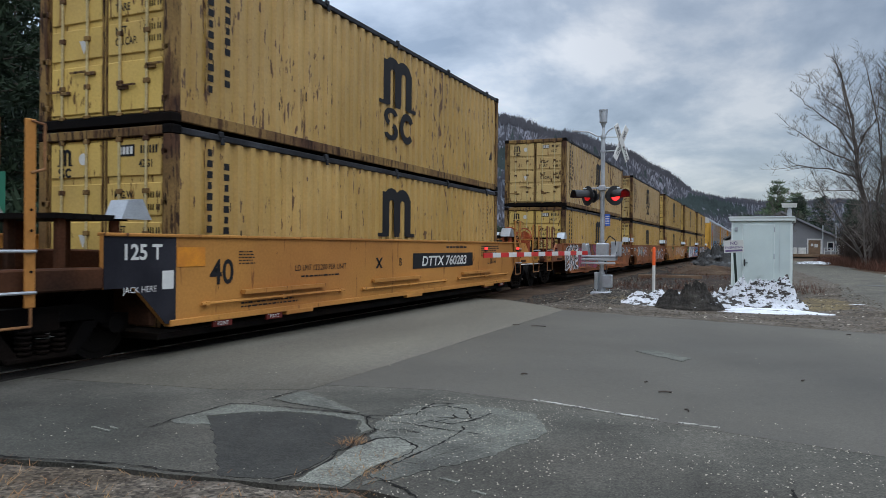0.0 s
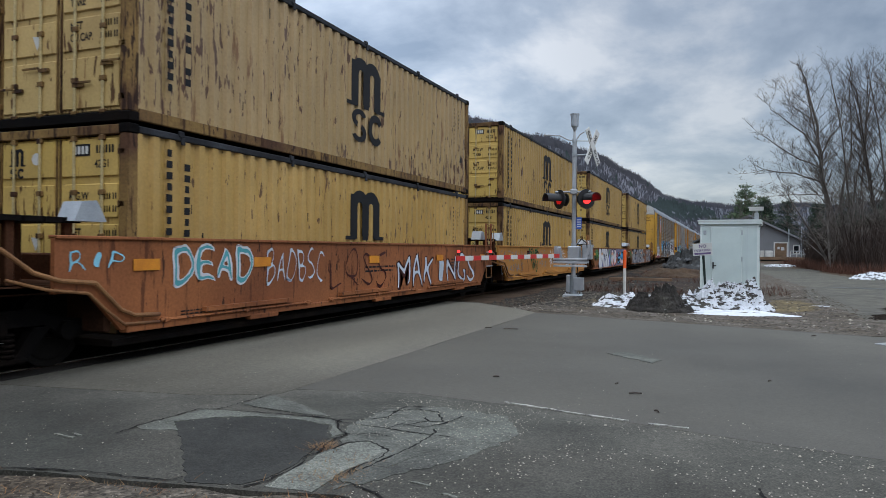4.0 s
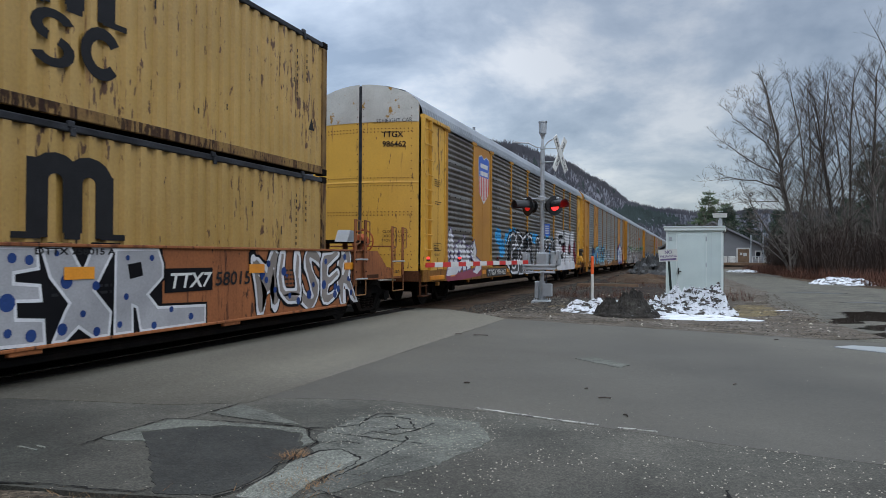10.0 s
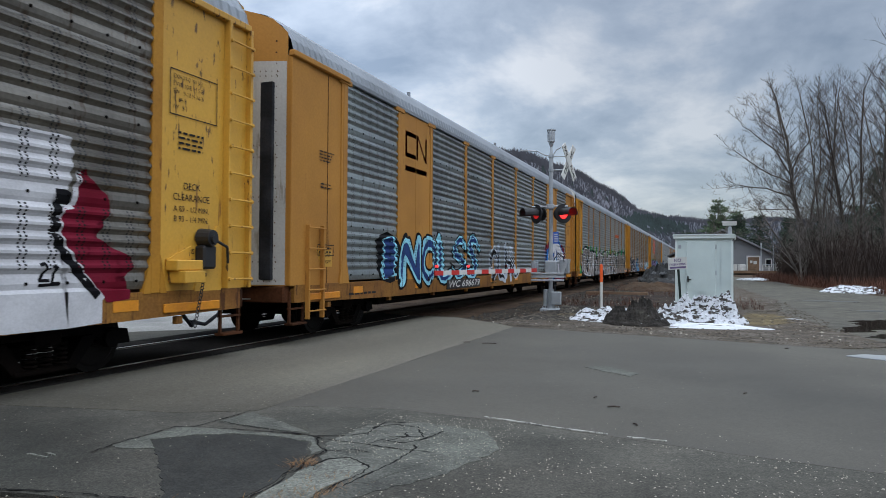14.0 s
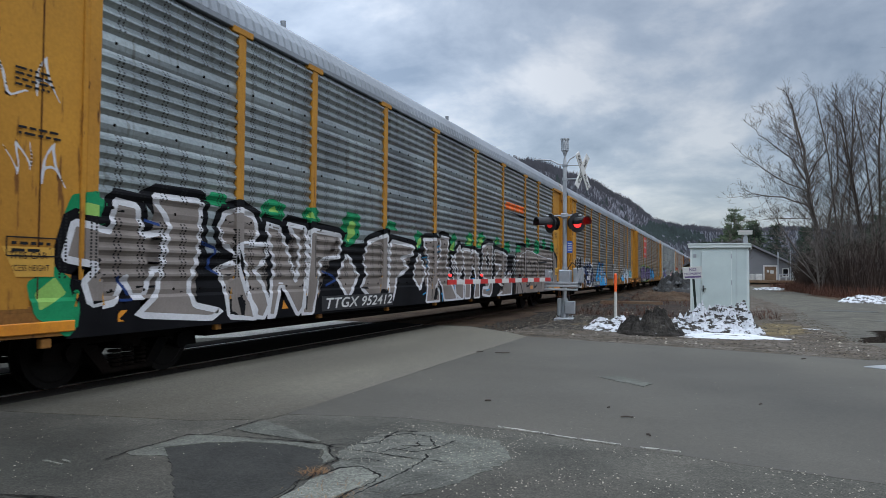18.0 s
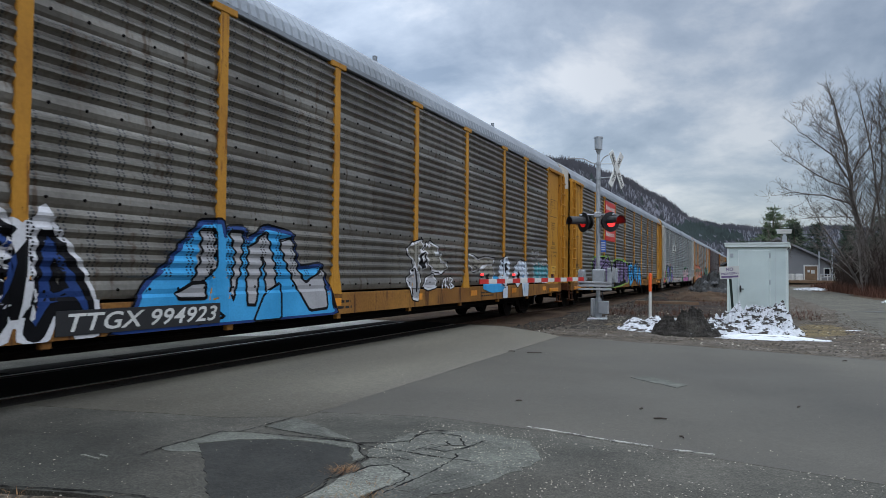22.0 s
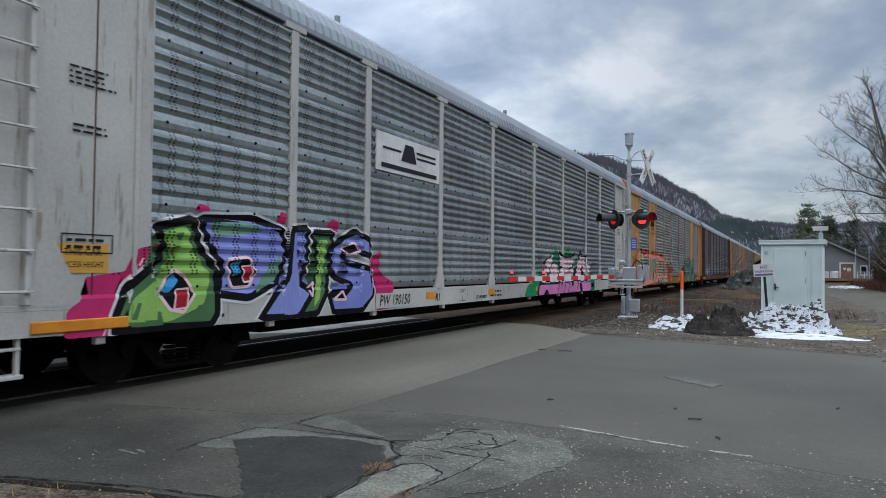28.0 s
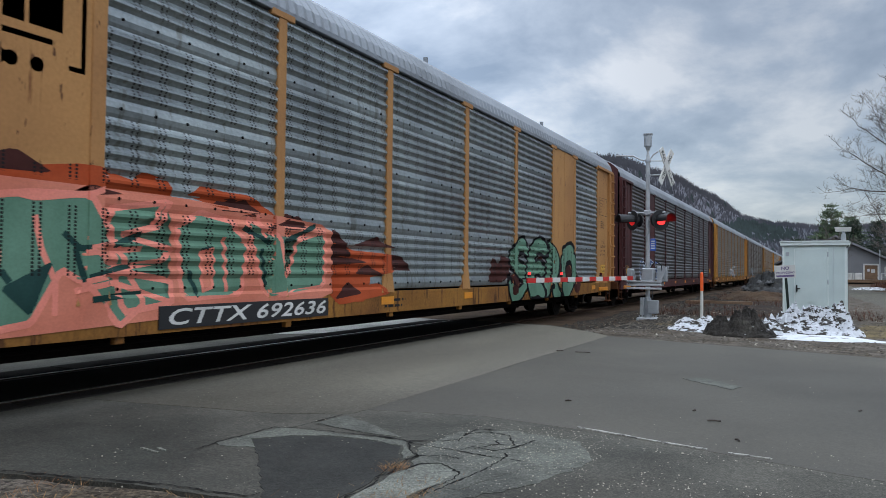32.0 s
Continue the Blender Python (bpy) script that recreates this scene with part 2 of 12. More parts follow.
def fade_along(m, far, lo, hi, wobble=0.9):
    """Scales the colour by up to far, across a ragged belt between two places along y."""
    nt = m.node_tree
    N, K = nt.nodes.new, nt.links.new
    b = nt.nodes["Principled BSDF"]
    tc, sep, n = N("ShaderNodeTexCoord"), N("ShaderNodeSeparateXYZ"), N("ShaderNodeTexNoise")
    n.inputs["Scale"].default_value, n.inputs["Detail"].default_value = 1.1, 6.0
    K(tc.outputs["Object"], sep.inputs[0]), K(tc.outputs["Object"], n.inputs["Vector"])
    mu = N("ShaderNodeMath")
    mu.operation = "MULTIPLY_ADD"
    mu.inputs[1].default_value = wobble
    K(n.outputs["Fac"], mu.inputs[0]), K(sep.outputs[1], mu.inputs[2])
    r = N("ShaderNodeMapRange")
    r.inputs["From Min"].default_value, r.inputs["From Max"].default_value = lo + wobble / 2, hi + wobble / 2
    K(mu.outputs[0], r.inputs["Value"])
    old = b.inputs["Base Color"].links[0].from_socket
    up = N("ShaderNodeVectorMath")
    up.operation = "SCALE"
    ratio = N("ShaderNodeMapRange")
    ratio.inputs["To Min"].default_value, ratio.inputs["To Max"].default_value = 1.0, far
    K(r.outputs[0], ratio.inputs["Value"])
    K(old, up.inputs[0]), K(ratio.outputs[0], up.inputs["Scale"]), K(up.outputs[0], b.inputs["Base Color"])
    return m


def glow(name, col, strength):
    m = bpy.data.materials.new(name)
    m.use_nodes = True
    b = m.node_tree.nodes["Principled BSDF"]
    b.inputs["Base Color"].default_value = tuple(col) + (1,)
    b.inputs["Emission Color"].default_value, b.inputs["Emission Strength"].default_value = tuple(col) + (1,), strength
    return m


RUST = (92, 52, 26)
M = dict(
    asphalt=material("old_asphalt", (66, 64, 58), 0.86, vary=0.5, scale=1.3, fine=70, bump=0.5, tint=(54, 54, 49), depth=0.006, spots=(120, 118, 110), spot_scale=90, spot_low=0.74, grain=0.3),
    asphalt_worn=material("worn_asphalt", (108, 109, 101), 0.9, vary=0.42, scale=2.0, fine=80, bump=0.6, tint=(94, 95, 88), depth=0.008, spots=(166, 166, 156), spot_scale=70, spot_low=0.68, grain=0.35),
    lot=material("worn_lot_asphalt", (84, 81, 72), 0.9, vary=0.42, scale=2.0, fine=80, bump=0.6, tint=(73, 71, 64), depth=0.008, spots=(125, 120, 105), spot_scale=70, spot_low=0.68, grain=0.50),
    soil=material("dark_leaf_soil", (52, 42, 34), 0.96, vary=0.5, scale=2.2, fine=30, bump=1.0, tint=(34, 29, 25), depth=0.03, grain=0.4, grain_scale=40),
    asphalt_new=material("newer_asphalt", (80, 77, 70), 0.75, vary=0.26, scale=0.45, fine=90, bump=0.3, tint=(68, 66, 61), depth=0.004, grain=0.13),
    asphalt_wet=material("damp_asphalt", (65, 66, 65), 0.62, vary=0.16, scale=0.8, fine=110, bump=0.3, tint=(67, 68, 66), depth=0.004, grain=0.25),
    asphalt_tan=material("dusty_crossing_asphalt", (80, 77, 68), 0.9, vary=0.26, scale=0.7, fine=120, bump=0.4, tint=(73, 70, 63), depth=0.004, stretch=(1, 0.25, 1), grain=0.22),
    pale_road=material("pale_dusty_road", (150, 149, 145), 0.8, vary=0.3, scale=1.2, fine=70, bump=0.4, tint=(132, 131, 127), depth=0.005, grain=0.3),
    asphalt_mid=material("scuffed_asphalt", (88, 89, 82), 0.88, vary=0.45, scale=2.4, fine=70, bump=0.5, tint=(72, 72, 67), depth=0.006, grain=0.3),
    patch=material("tar_patch", (48, 48, 45), 0.85, vary=0.42, scale=2.4, fine=90, bump=0.5, tint=(39, 39, 37), depth=0.005, spots=(110, 110, 107), spot_scale=110, spot_low=0.71, grain=0.28),
    crack=material("crack_fill", (22, 21, 20), 0.95, vary=0.4, scale=9, fine=60, bump=0.6),
    paint_white=material("worn_road_paint", (152, 150, 142), 0.8, vary=0.25, scale=8, fine=60, bump=0.3, spots=(96, 94, 91), spot_scale=22, spot_low=0.52),
    gravel=material("gravel", (84, 78, 70), 0.95, vary=0.45, scale=3, fine=26, bump=1.0, tint=(68, 60, 50), depth=0.03, spots=(136, 134, 126), spot_scale=30, spot_low=0.70, grain=0.60, grain_scale=45),
    dirt=material("brown_dirt_and_leaf_litter", (72, 58, 44), 0.97, vary=0.5, scale=1.5, fine=24, bump=1.0, tint=(56, 42, 31), depth=0.04),
    ballast=material("ballast_stone", (65, 63, 59), 0.9, vary=0.5, scale=4, fine=30, bump=1.0, depth=0.04, grain=0.50, grain_scale=45, spec=0.06),
    # ballast stone again, darker: the cars' shade is in its colour
    ballast_dark=material("oily_dark_ballast", (38, 36, 34), 0.92, vary=0.5, scale=4, fine=30, bump=1.0, depth=0.04, spec=0.06, grain=0.5, grain_scale=40),
    rail_side=material("rusty_rail_side", (58, 42, 32), 0.85, vary=0.3, scale=5, fine=40, bump=0.3),
    stone=material("stone_chips", (160, 154, 140), 0.9, vary=0.4, scale=4, fine=30, bump=0.6, rand=0.2),
    rock=material("dark_rubble", (55, 56, 56), 0.9, vary=0.45, scale=2, fine=18, bump=0.8, tint=(43, 41, 37)),
    grass=material("dry_grass", (128, 102, 71), 0.95, vary=0.4, scale=5, fine=40, bump=0.0, tint=(112, 78, 53)),
    brush=material("brown_brush", (81, 55, 44), 0.95, vary=0.45, scale=2, fine=20, bump=0.0),
    snow=material("old_snow", (198, 201, 205), 0.7, vary=0.12, scale=5, fine=40, bump=0.5, depth=0.03, spots=(62, 58, 53), spot_scale=5.0, spot_low=0.5, stretch=(0.8, 0.8, 2.4)),
    snow_thin=material("thin_clean_snow", (196, 199, 203), 0.7, vary=0.15, scale=5, fine=40, bump=0.4, depth=0.02, spots=(96, 90, 80), spot_scale=3.0, spot_low=0.6, stretch=(0.6, 1.6, 1)),
    moss=material("yellow_brown_moss", (98, 86, 60), 0.97, vary=0.45, scale=2.5, fine=26, bump=0.8, tint=(76, 68, 52), depth=0.03, grain=0.45, grain_scale=40),
    # pale colour that stands for the sky mirrored in a puddle
    slush=material("wet_pale_silt", (140, 144, 144), 0.35, vary=0.15, scale=2, fine=30, bump=0.1, tint=(122, 126, 126)),
    thicket=material("dark_thicket_stems", (62, 52, 46), 0.95, vary=0.4, scale=2, fine=20, bump=0.0, tint=(48, 41, 38)),
    rubble=material("pale_rubble_blocks", (86, 87, 88), 0.9, vary=0.45, scale=2, fine=18, bump=0.8, tint=(60, 59, 57)),
    snow_dirt=material("dirty_snow_soil", (44, 41, 38), 0.9, vary=0.5, scale=6, fine=40, bump=1.0, depth=0.03, tint=(66, 63, 58), spots=(168, 170, 172), spot_scale=4.5, spot_low=0.66, stretch=(0.8, 0.8, 2.4)),
    water=material("puddle_water", (32, 29, 24), 0.04, vary=0.1, scale=1, fine=3, bump=0.02),
    steel=material("rail_steel", (182, 178, 172), 0.32, 0.85, vary=0.3, scale=5, fine=50, bump=0.2),
    black_steel=material("grimy_black_steel", (14, 13, 13), 0.85, 0.0, vary=0.45, scale=4, fine=40, bump=0.4, tint=(22, 17, 14), spec=0.06),
    wheel_steel=material("wheel_steel", (28, 26, 24), 0.6, 0.3, vary=0.3, scale=4, fine=40, bump=0.2, spec=0.06),
    galvanised=material("galvanised_steel", (165, 170, 174), 0.45, 0.6, vary=0.15, scale=5, fine=50, bump=0.15),
    mast=material("silver_painted_mast", (173, 177, 180), 0.5, 0.35, vary=0.15, scale=4, fine=40, bump=0.15, tint=(151, 153, 157)),
    black=material("black_paint", (22, 22, 24), 0.55, vary=0.3, scale=5, fine=40, bump=0.1),
    # near-black colour for the shade under the train
    panel_rubber=material("grimy_crossing_rubber", (34, 32, 30), 0.9, vary=0.35, scale=3, fine=60, bump=0.4, spec=0.06),
    rubber=material("black_tarpaulin_edge", (30, 31, 34), 0.6, vary=0.4, scale=4, fine=30, bump=0.4, tint=(52, 54, 58)),
    white=material("white_paint", (199, 199, 195), 0.6, vary=0.1, scale=4, fine=40, bump=0.1, tint=(180, 180, 175)),
    red=material("red_reflective_paint", (186, 36, 30), 0.5, vary=0.15, scale=6, fine=40, bump=0.1),
    orange=material("orange_plastic", (232, 92, 34), 0.5, vary=0.12, scale=6, fine=40, bump=0.1),
    cabinet=material("pale_green_grey_cabinet_paint", (188, 201, 198), 0.5, vary=0.07, scale=2, fine=50, bump=0.08, tint=(176, 190, 189)),
    cabinet_trim=material("cabinet_trim_paint", (203, 212, 209), 0.5, vary=0.06, scale=2, fine=50, bump=0.08),
    dark_green=material("dark_green_steel_post", (36, 46, 42), 0.6, 0.2, vary=0.2, scale=5, fine=40, bump=0.2),
    blue=material("blue_sign", (40, 84, 170), 0.5, vary=0.1, scale=6, fine=40, bump=0.05),
    green_sign=material("green_road_sign", (20, 92, 70), 0.5, vary=0.1, scale=6, fine=40, bump=0.05),
    lamp_on=glow("lit_red_lamp", (1.0, 0.03, 0.03), 3.2),
    lamp_off=material("unlit_red_lens", (70, 12, 14), 0.2, vary=0.1, bump=0.0),
    container=material("yellow_container_paint", (160, 128, 65), 0.45, vary=0.16, scale=1.2, fine=26, bump=0.12, tint=(172, 140, 80), streak=(128, 92, 48), streak_amount=-0.4, rand=0.10, specks=(66, 34, 20), speck_amount=0.05),
    container_tan=material("faded_tan_container_paint", (160, 134, 89), 0.48, vary=0.16, scale=1.2, fine=26, bump=0.12, tint=(162, 136, 94), streak=(112, 76, 44), streak_amount=0.0, rand=0.08, specks=(70, 36, 20), speck_amount=0.4),
    container_frame=material("rusty_yellow_frame", (124, 98, 58), 0.72, vary=0.3, scale=3, fine=30, bump=0.25, tint=(78, 54, 38), streak=(58, 36, 24), streak_amount=0.7, rand=0.1, specks=(40, 24, 18), speck_amount=0.5),
    container_door=material("yellow_door_paint", (194, 164, 90), 0.62, vary=0.14, scale=1.4, fine=26, bump=0.12, tint=(176, 147, 88), streak=(120, 84, 46), streak_amount=-0.2, rand=0.08, specks=(66, 36, 22), speck_amount=0.0),
    container_tan_door=material("faded_tan_door_paint", (184, 158, 104), 0.66, vary=0.14, scale=1.4, fine=26, bump=0.12, tint=(166, 140, 94), streak=(116, 82, 48), streak_amount=-0.1, rand=0.08, specks=(66, 36, 22), speck_amount=0.1),
    pipe_paint=material("brown_pipe_paint", (132, 94, 60), 0.6, vary=0.3, scale=4, fine=40, bump=0.15, tint=(96, 64, 44)),
    rivet=material("rusty_rivets", (92, 62, 34), 0.8, vary=0.4, scale=9, fine=60, bump=0.1, tint=(58, 40, 28)),
    bar_steel=material("lock_bar_paint", (176, 160, 118), 0.6, 0.1, vary=0.25, scale=5, fine=40, bump=0.15),
    ink=material("black_lettering", (26, 26, 28), 0.6, vary=0.3, scale=7, fine=60, bump=0.0),
    well=material("ochre_well_car_paint", (174, 122, 60), 0.65, vary=0.16, scale=1.1, fine=26, bump=0.12, tint=(158, 106, 54), streak=(112, 70, 38), streak_amount=-0.25, rand=0.06, specks=(58, 34, 22), speck_amount=-0.35),
    well_rust=material("rust_brown_well_car_paint", (142, 88, 53), 0.7, vary=0.26, scale=1.1, fine=26, bump=0.15, tint=(116, 70, 44), streak=(84, 48, 30), streak_amount=0.3, rand=0.08, specks=(54, 32, 24), speck_amount=-0.05),
    well_dark=material("grimy_well_car_end", (80, 50, 33), 0.75, vary=0.35, scale=2, fine=30, bump=0.25, tint=(48, 33, 25), spec=0.06),
    decal=material("orange_reflector", (206, 132, 24), 0.45, vary=0.14, scale=6, fine=40, bump=0.0, tint=(184, 112, 22)),
    yellow=material("weathered_yellow_paint", (178, 127, 45), 0.6, vary=0.16, scale=1.0, fine=26, bump=0.12, tint=(156, 108, 41), streak=(98, 60, 31), streak_amount=0.0, rand=0.06, specks=(64, 38, 24), speck_amount=-0.3),
    yellow_bright=material("bright_yellow_paint", (197, 150, 52), 0.55, vary=0.1, scale=1.0, fine=26, bump=0.1, tint=(183, 137, 50), streak=(120, 78, 38), streak_amount=-0.4, specks=(74, 48, 28), speck_amount=-0.15),
    ochre=material("ochre_rack_paint", (171, 121, 55), 0.6, vary=0.12, scale=1.0, fine=26, bump=0.1, tint=(157, 109, 52), streak=(104, 65, 36), streak_amount=-0.6),
    faded_ochre=material("faded_tan_rack_paint", (168, 124, 76), 0.62, vary=0.14, scale=1.0, fine=26, bump=0.1, tint=(150, 108, 68), streak=(104, 65, 36), streak_amount=-0.3, specks=(70, 42, 28), speck_amount=-0.2),
    sill_yellow=material("rusty_yellow_sill", (136, 95, 43), 0.7, vary=0.3, scale=1.6, fine=26, bump=0.2, tint=(110, 72, 38), streak=(70, 42, 26), streak_amount=0.4, rand=0.08),
    off_white=material("off_white_rack_paint", (172, 170, 164), 0.5, vary=0.12, scale=1.0, fine=26, bump=0.1, tint=(154, 153, 147), streak=(126, 119, 106), streak_amount=0.1),
    maroon=material("maroon_rack_paint", (74, 42, 42), 0.6, vary=0.2, scale=1.0, fine=26, bump=0.1, tint=(60, 38, 38)),
    brown=material("brown_rack_paint", (110, 84, 60), 0.65, vary=0.2, scale=1.0, fine=26, bump=0.1, tint=(88, 70, 54)),
    panel_blue=perforated("clean_galvanised_panel", (144, 152, 152), (126, 133, 135), (106, 108, 104)),
    panel_brown=perforated("grimy_galvanised_panel", (120, 116, 108), (93, 88, 81), (80, 67, 55)),
    panel_dark=perforated("dark_grimy_panel", (90, 90, 90), (74, 72, 70), (62, 54, 48)),
    roof=material("galvanised_roof", (133, 138, 143), 0.45, 0.5, vary=0.12, scale=1.5, fine=30, bump=0.1, tint=(120, 124, 128)),
    primer=material("patched_white_primer", (181, 180, 174), 0.6, vary=0.15, scale=2, fine=30, bump=0.1, tint=(164, 158, 150), spots=(150, 113, 53), spot_scale=3, spot_low=0.62),
    handbrake=material("red_brown_handbrake", (166, 84, 48), 0.65, vary=0.3, scale=4, fine=40, bump=0.2, tint=(120, 58, 36)),
    bark=material("grey_bark", (104, 98, 92), 0.95, vary=0.4, scale=4, fine=30, bump=0.6, tint=(80, 74, 69)),
    bark_dark=material("dark_bark", (84, 77, 71), 0.95, vary=0.4, scale=4, fine=30, bump=0.6, tint=(64, 57, 52)),
    needles=material("pine_needles", (44, 57, 41), 0.9, vary=0.45, scale=1.2, fine=12, bump=0.0, tint=(34, 44, 37)),
    needles_light=material("grey_green_needles", (78, 92, 66), 0.9, vary=0.4, scale=1.2, fine=12, bump=0.0, tint=(58, 72, 54)),
    # hill and woods: distance haze is mixed into these three colours
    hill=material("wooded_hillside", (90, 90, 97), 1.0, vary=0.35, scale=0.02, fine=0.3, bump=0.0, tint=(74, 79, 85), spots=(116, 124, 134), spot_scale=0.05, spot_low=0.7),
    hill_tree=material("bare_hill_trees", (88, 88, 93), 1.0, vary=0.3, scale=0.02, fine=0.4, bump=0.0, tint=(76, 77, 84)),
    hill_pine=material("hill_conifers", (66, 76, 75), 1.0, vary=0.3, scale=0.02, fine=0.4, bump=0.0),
    siding=material("grey_house_siding", (121, 122, 124), 0.8, vary=0.1, scale=0.6, fine=12, bump=0.1, tint=(112, 114, 116)),
    shingle=material("grey_roof_shingle", (104, 104, 105), 0.9, vary=0.25, scale=2, fine=14, bump=0.3),
    wood=material("weathered_wood", (112, 92, 74), 0.9, vary=0.3, scale=2, fine=18, bump=0.3),
    glass_dark=material("dark_window_glass", (28, 30, 34), 0.08, vary=0.1, bump=0.0),
    pole_wood=material("weathered_utility_pole", (152, 144, 134), 0.9, vary=0.25, scale=2, fine=24, bump=0.3),
)

# both asphalts get paler along y, up to 1.45 and 1.75 times
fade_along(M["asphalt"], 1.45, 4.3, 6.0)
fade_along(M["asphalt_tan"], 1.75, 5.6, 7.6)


def paint(name, *col):
    if name not in M:
        M[name] = material("spray_paint_" + name, col, 0.72, vary=0.14, scale=3, fine=40, bump=0.05, tint=tuple(max(0, c - 14) for c in col), spec=0.12)
    return M[name]


def punched(m):
    """The same spray paint on a perforated sheet."""
    key = m.name + "_on_holes"
    if key not in M:
        M[key] = punch(m.copy())
        M[key].name = key
    return M[key]


# ---- mesh building ----
class Shape:
    """Collects vertices and faces of one part."""

    def __init__(self):
        self.v, self.f, self.g = [], [], []

    def add(self, verts, faces):
        n = len(self.v)
        self.g.append((n, len(self.f)))
        self.v += [tuple(p) for p in verts]
        self.f += [tuple(i + n for i in f) for f in faces]
        return self

    def box(self, x0, x1, y0, y1, z0, z1, c=0.0):
        if c <= 0:
            return self.add([(x, y, z) for x in (x0, x1) for y in (y0, y1) for z in (z0, z1)],
                            [(0, 1, 3, 2), (4, 6, 7, 5), (0, 4, 5, 1), (2, 3, 7, 6), (0, 2, 6, 4), (1, 5, 7, 3)])
        c = min(c, (x1 - x0) / 2.01, (y1 - y0) / 2.01, (z1 - z0) / 2.01)
        vs, idx = [], {}
        for i, x in enumerate((x0, x1)):
            for j, y in enumerate((y0, y1)):
                for k, z in enumerate((z0, z1)):
                    sx, sy, sz = (c, -c)[i], (c, -c)[j], (c, -c)[k]
                    for a, p in enumerate(((x, y + sy, z + sz), (x + sx, y, z + sz), (x + sx, y + sy, z))):
                        idx[i, j, k, a] = len(vs)
                        vs.append(p)
        fs = []
        for a in range(3):
            o = [q for q in range(3) if q != a]
            for s in (0, 1):
                ring = []
                for u, w in ((0, 0), (1, 0), (1, 1), (0, 1)):
                    key = [0, 0, 0]
                    key[a], key[o[0]], key[o[1]] = s, u, w
                    ring.append(idx[(*key, a)])
                fs.append(ring if (s == 1) == (a != 1) else ring[::-1])
        for a in range(3):
            b, d = [q for q in range(3) if q != a]
            for u in (0, 1):
                for w in (0, 1):
                    key0, key1 = [0, 0, 0], [0, 0, 0]
                    key0[b] = key1[b] = u
                    key0[d] = key1[d] = w
                    key0[a], key1[a] = 0, 1
                    q = [idx[(*key0, b)], idx[(*key1, b)], idx[(*key1, d)], idx[(*key0, d)]]
                    fs.append(q if ((u == w) != (a == 1)) else q[::-1])
        for i in (0, 1):
            for j in (0, 1):
                for k in (0, 1):
                    t = [idx[i, j, k, 0], idx[i, j, k, 1], idx[i, j, k, 2]]
                    fs.append(t if (i + j + k) % 2 else t[::-1])
        return self.add(vs, fs)

    def prism(self, poly, a, b, axis="x"):
        """A closed outline swept along an axis. poly: (y, z) for x, (x, z) for y, (x, y) for z."""
        put = {"x": lambda s, p: (s, p[0], p[1]), "y": lambda s, p: (p[0], s, p[1]), "z": lambda s, p: (p[0], p[1], s)}[axis]
        n = len(poly)
        area = sum(poly[i][0] * poly[(i + 1) % n][1] - poly[(i + 1) % n][0] * poly[i][1] for i in range(n))
        if (area > 0) == (axis == "y"):
            poly = poly[::-1]
        return self.add([put(s, p) for s in (a, b) for p in poly],
                        [tuple(range(n))[::-1], tuple(range(n, 2 * n))] + [(i, (i + 1) % n, (i + 1) % n + n, i + n) for i in range(n)])

    def cyl(self, p0, p1, r0, r1=None, n=8, caps=True):
        r1 = r0 if r1 is None else r1
        p0, p1 = Vector(p0), Vector(p1)
        d = (p1 - p0).normalized()
        u = d.orthogonal().normalized()
        w = d.cross(u)
        vs = []
        for p, r in ((p0, r0), (p1, r1)):
            for i in range(n):
                a = 2 * math.pi * i / n
                vs.append(p + (u * math.cos(a) + w * math.sin(a)) * r)
        fs = [(i, (i + 1) % n, (i + 1) % n + n, i + n) for i in range(n)]
        if caps:
            fs += [tuple(range(n))[::-1], tuple(range(n, 2 * n))]
        return self.add(vs, fs)

    def pipe(self, pts, r, n=6):
        for a, b in zip(pts[:-1], pts[1:]):
            self.cyl(a, b, r, n=n)
        return self

    def ring(self, c, axis, r, t, n=18, m=6):
        """A torus round c."""
        ax = Vector(axis).normalized()
        u = ax.orthogonal().normalized()
        w = ax.cross(u)
        vs, fs = [], []
        for i in range(n):
            a = 2 * math.pi * i / n
            e = u * math.cos(a) + w * math.sin(a)
            for j in range(m):
                b = 2 * math.pi * j / m
                vs.append(Vector(c) + e * (r + t * math.cos(b)) + ax * t * math.sin(b))
        for i in range(n):
            for j in range(m):
                fs.append((i * m + j, ((i + 1) % n) * m + j, ((i + 1) % n) * m + (j + 1) % m, i * m + (j + 1) % m))
        return self.add(vs, fs)

    def pieces(self):
        """Each piece that was added, as a Shape of its own."""
        out = []
        for i, (a, b) in enumerate(self.g):
            c, d = self.g[i + 1] if i + 1 < len(self.g) else (len(self.v), len(self.f))
            s = Shape()
            s.v, s.f = self.v[a:c], [tuple(k - a for k in f) for f in self.f[b:d]]
            out.append(s)
        return out

    def mesh(self, name, mat):
        me = bpy.data.meshes.new(name)
        me.from_pydata(self.v, [], self.f)
        me.materials.append(mat)
        return me


STORE = {}
FINE = ("lettering", "bars", "bolts", "bough", "shield_stripe", "scrape", "graffiti", "lock_gear", "sticker", "notice", "number", "sign_lines", "lines", "links", "bracket")  # too small to pick apart


def part(name, shape, mat, parent, label="", at=None):
    """One mesh object under a thing or a part. shape: a Shape or a mesh."""
    me = shape.mesh(name, mat) if isinstance(shape, Shape) else shape
    ob = new(name, me)
    ob.parent = parent
    if at is not None:
        ob.matrix_local = at
    if label:
        tagged(ob, label)
    if any(w in name for w in FINE):
        tagged(ob, kind="stuff")
    return ob


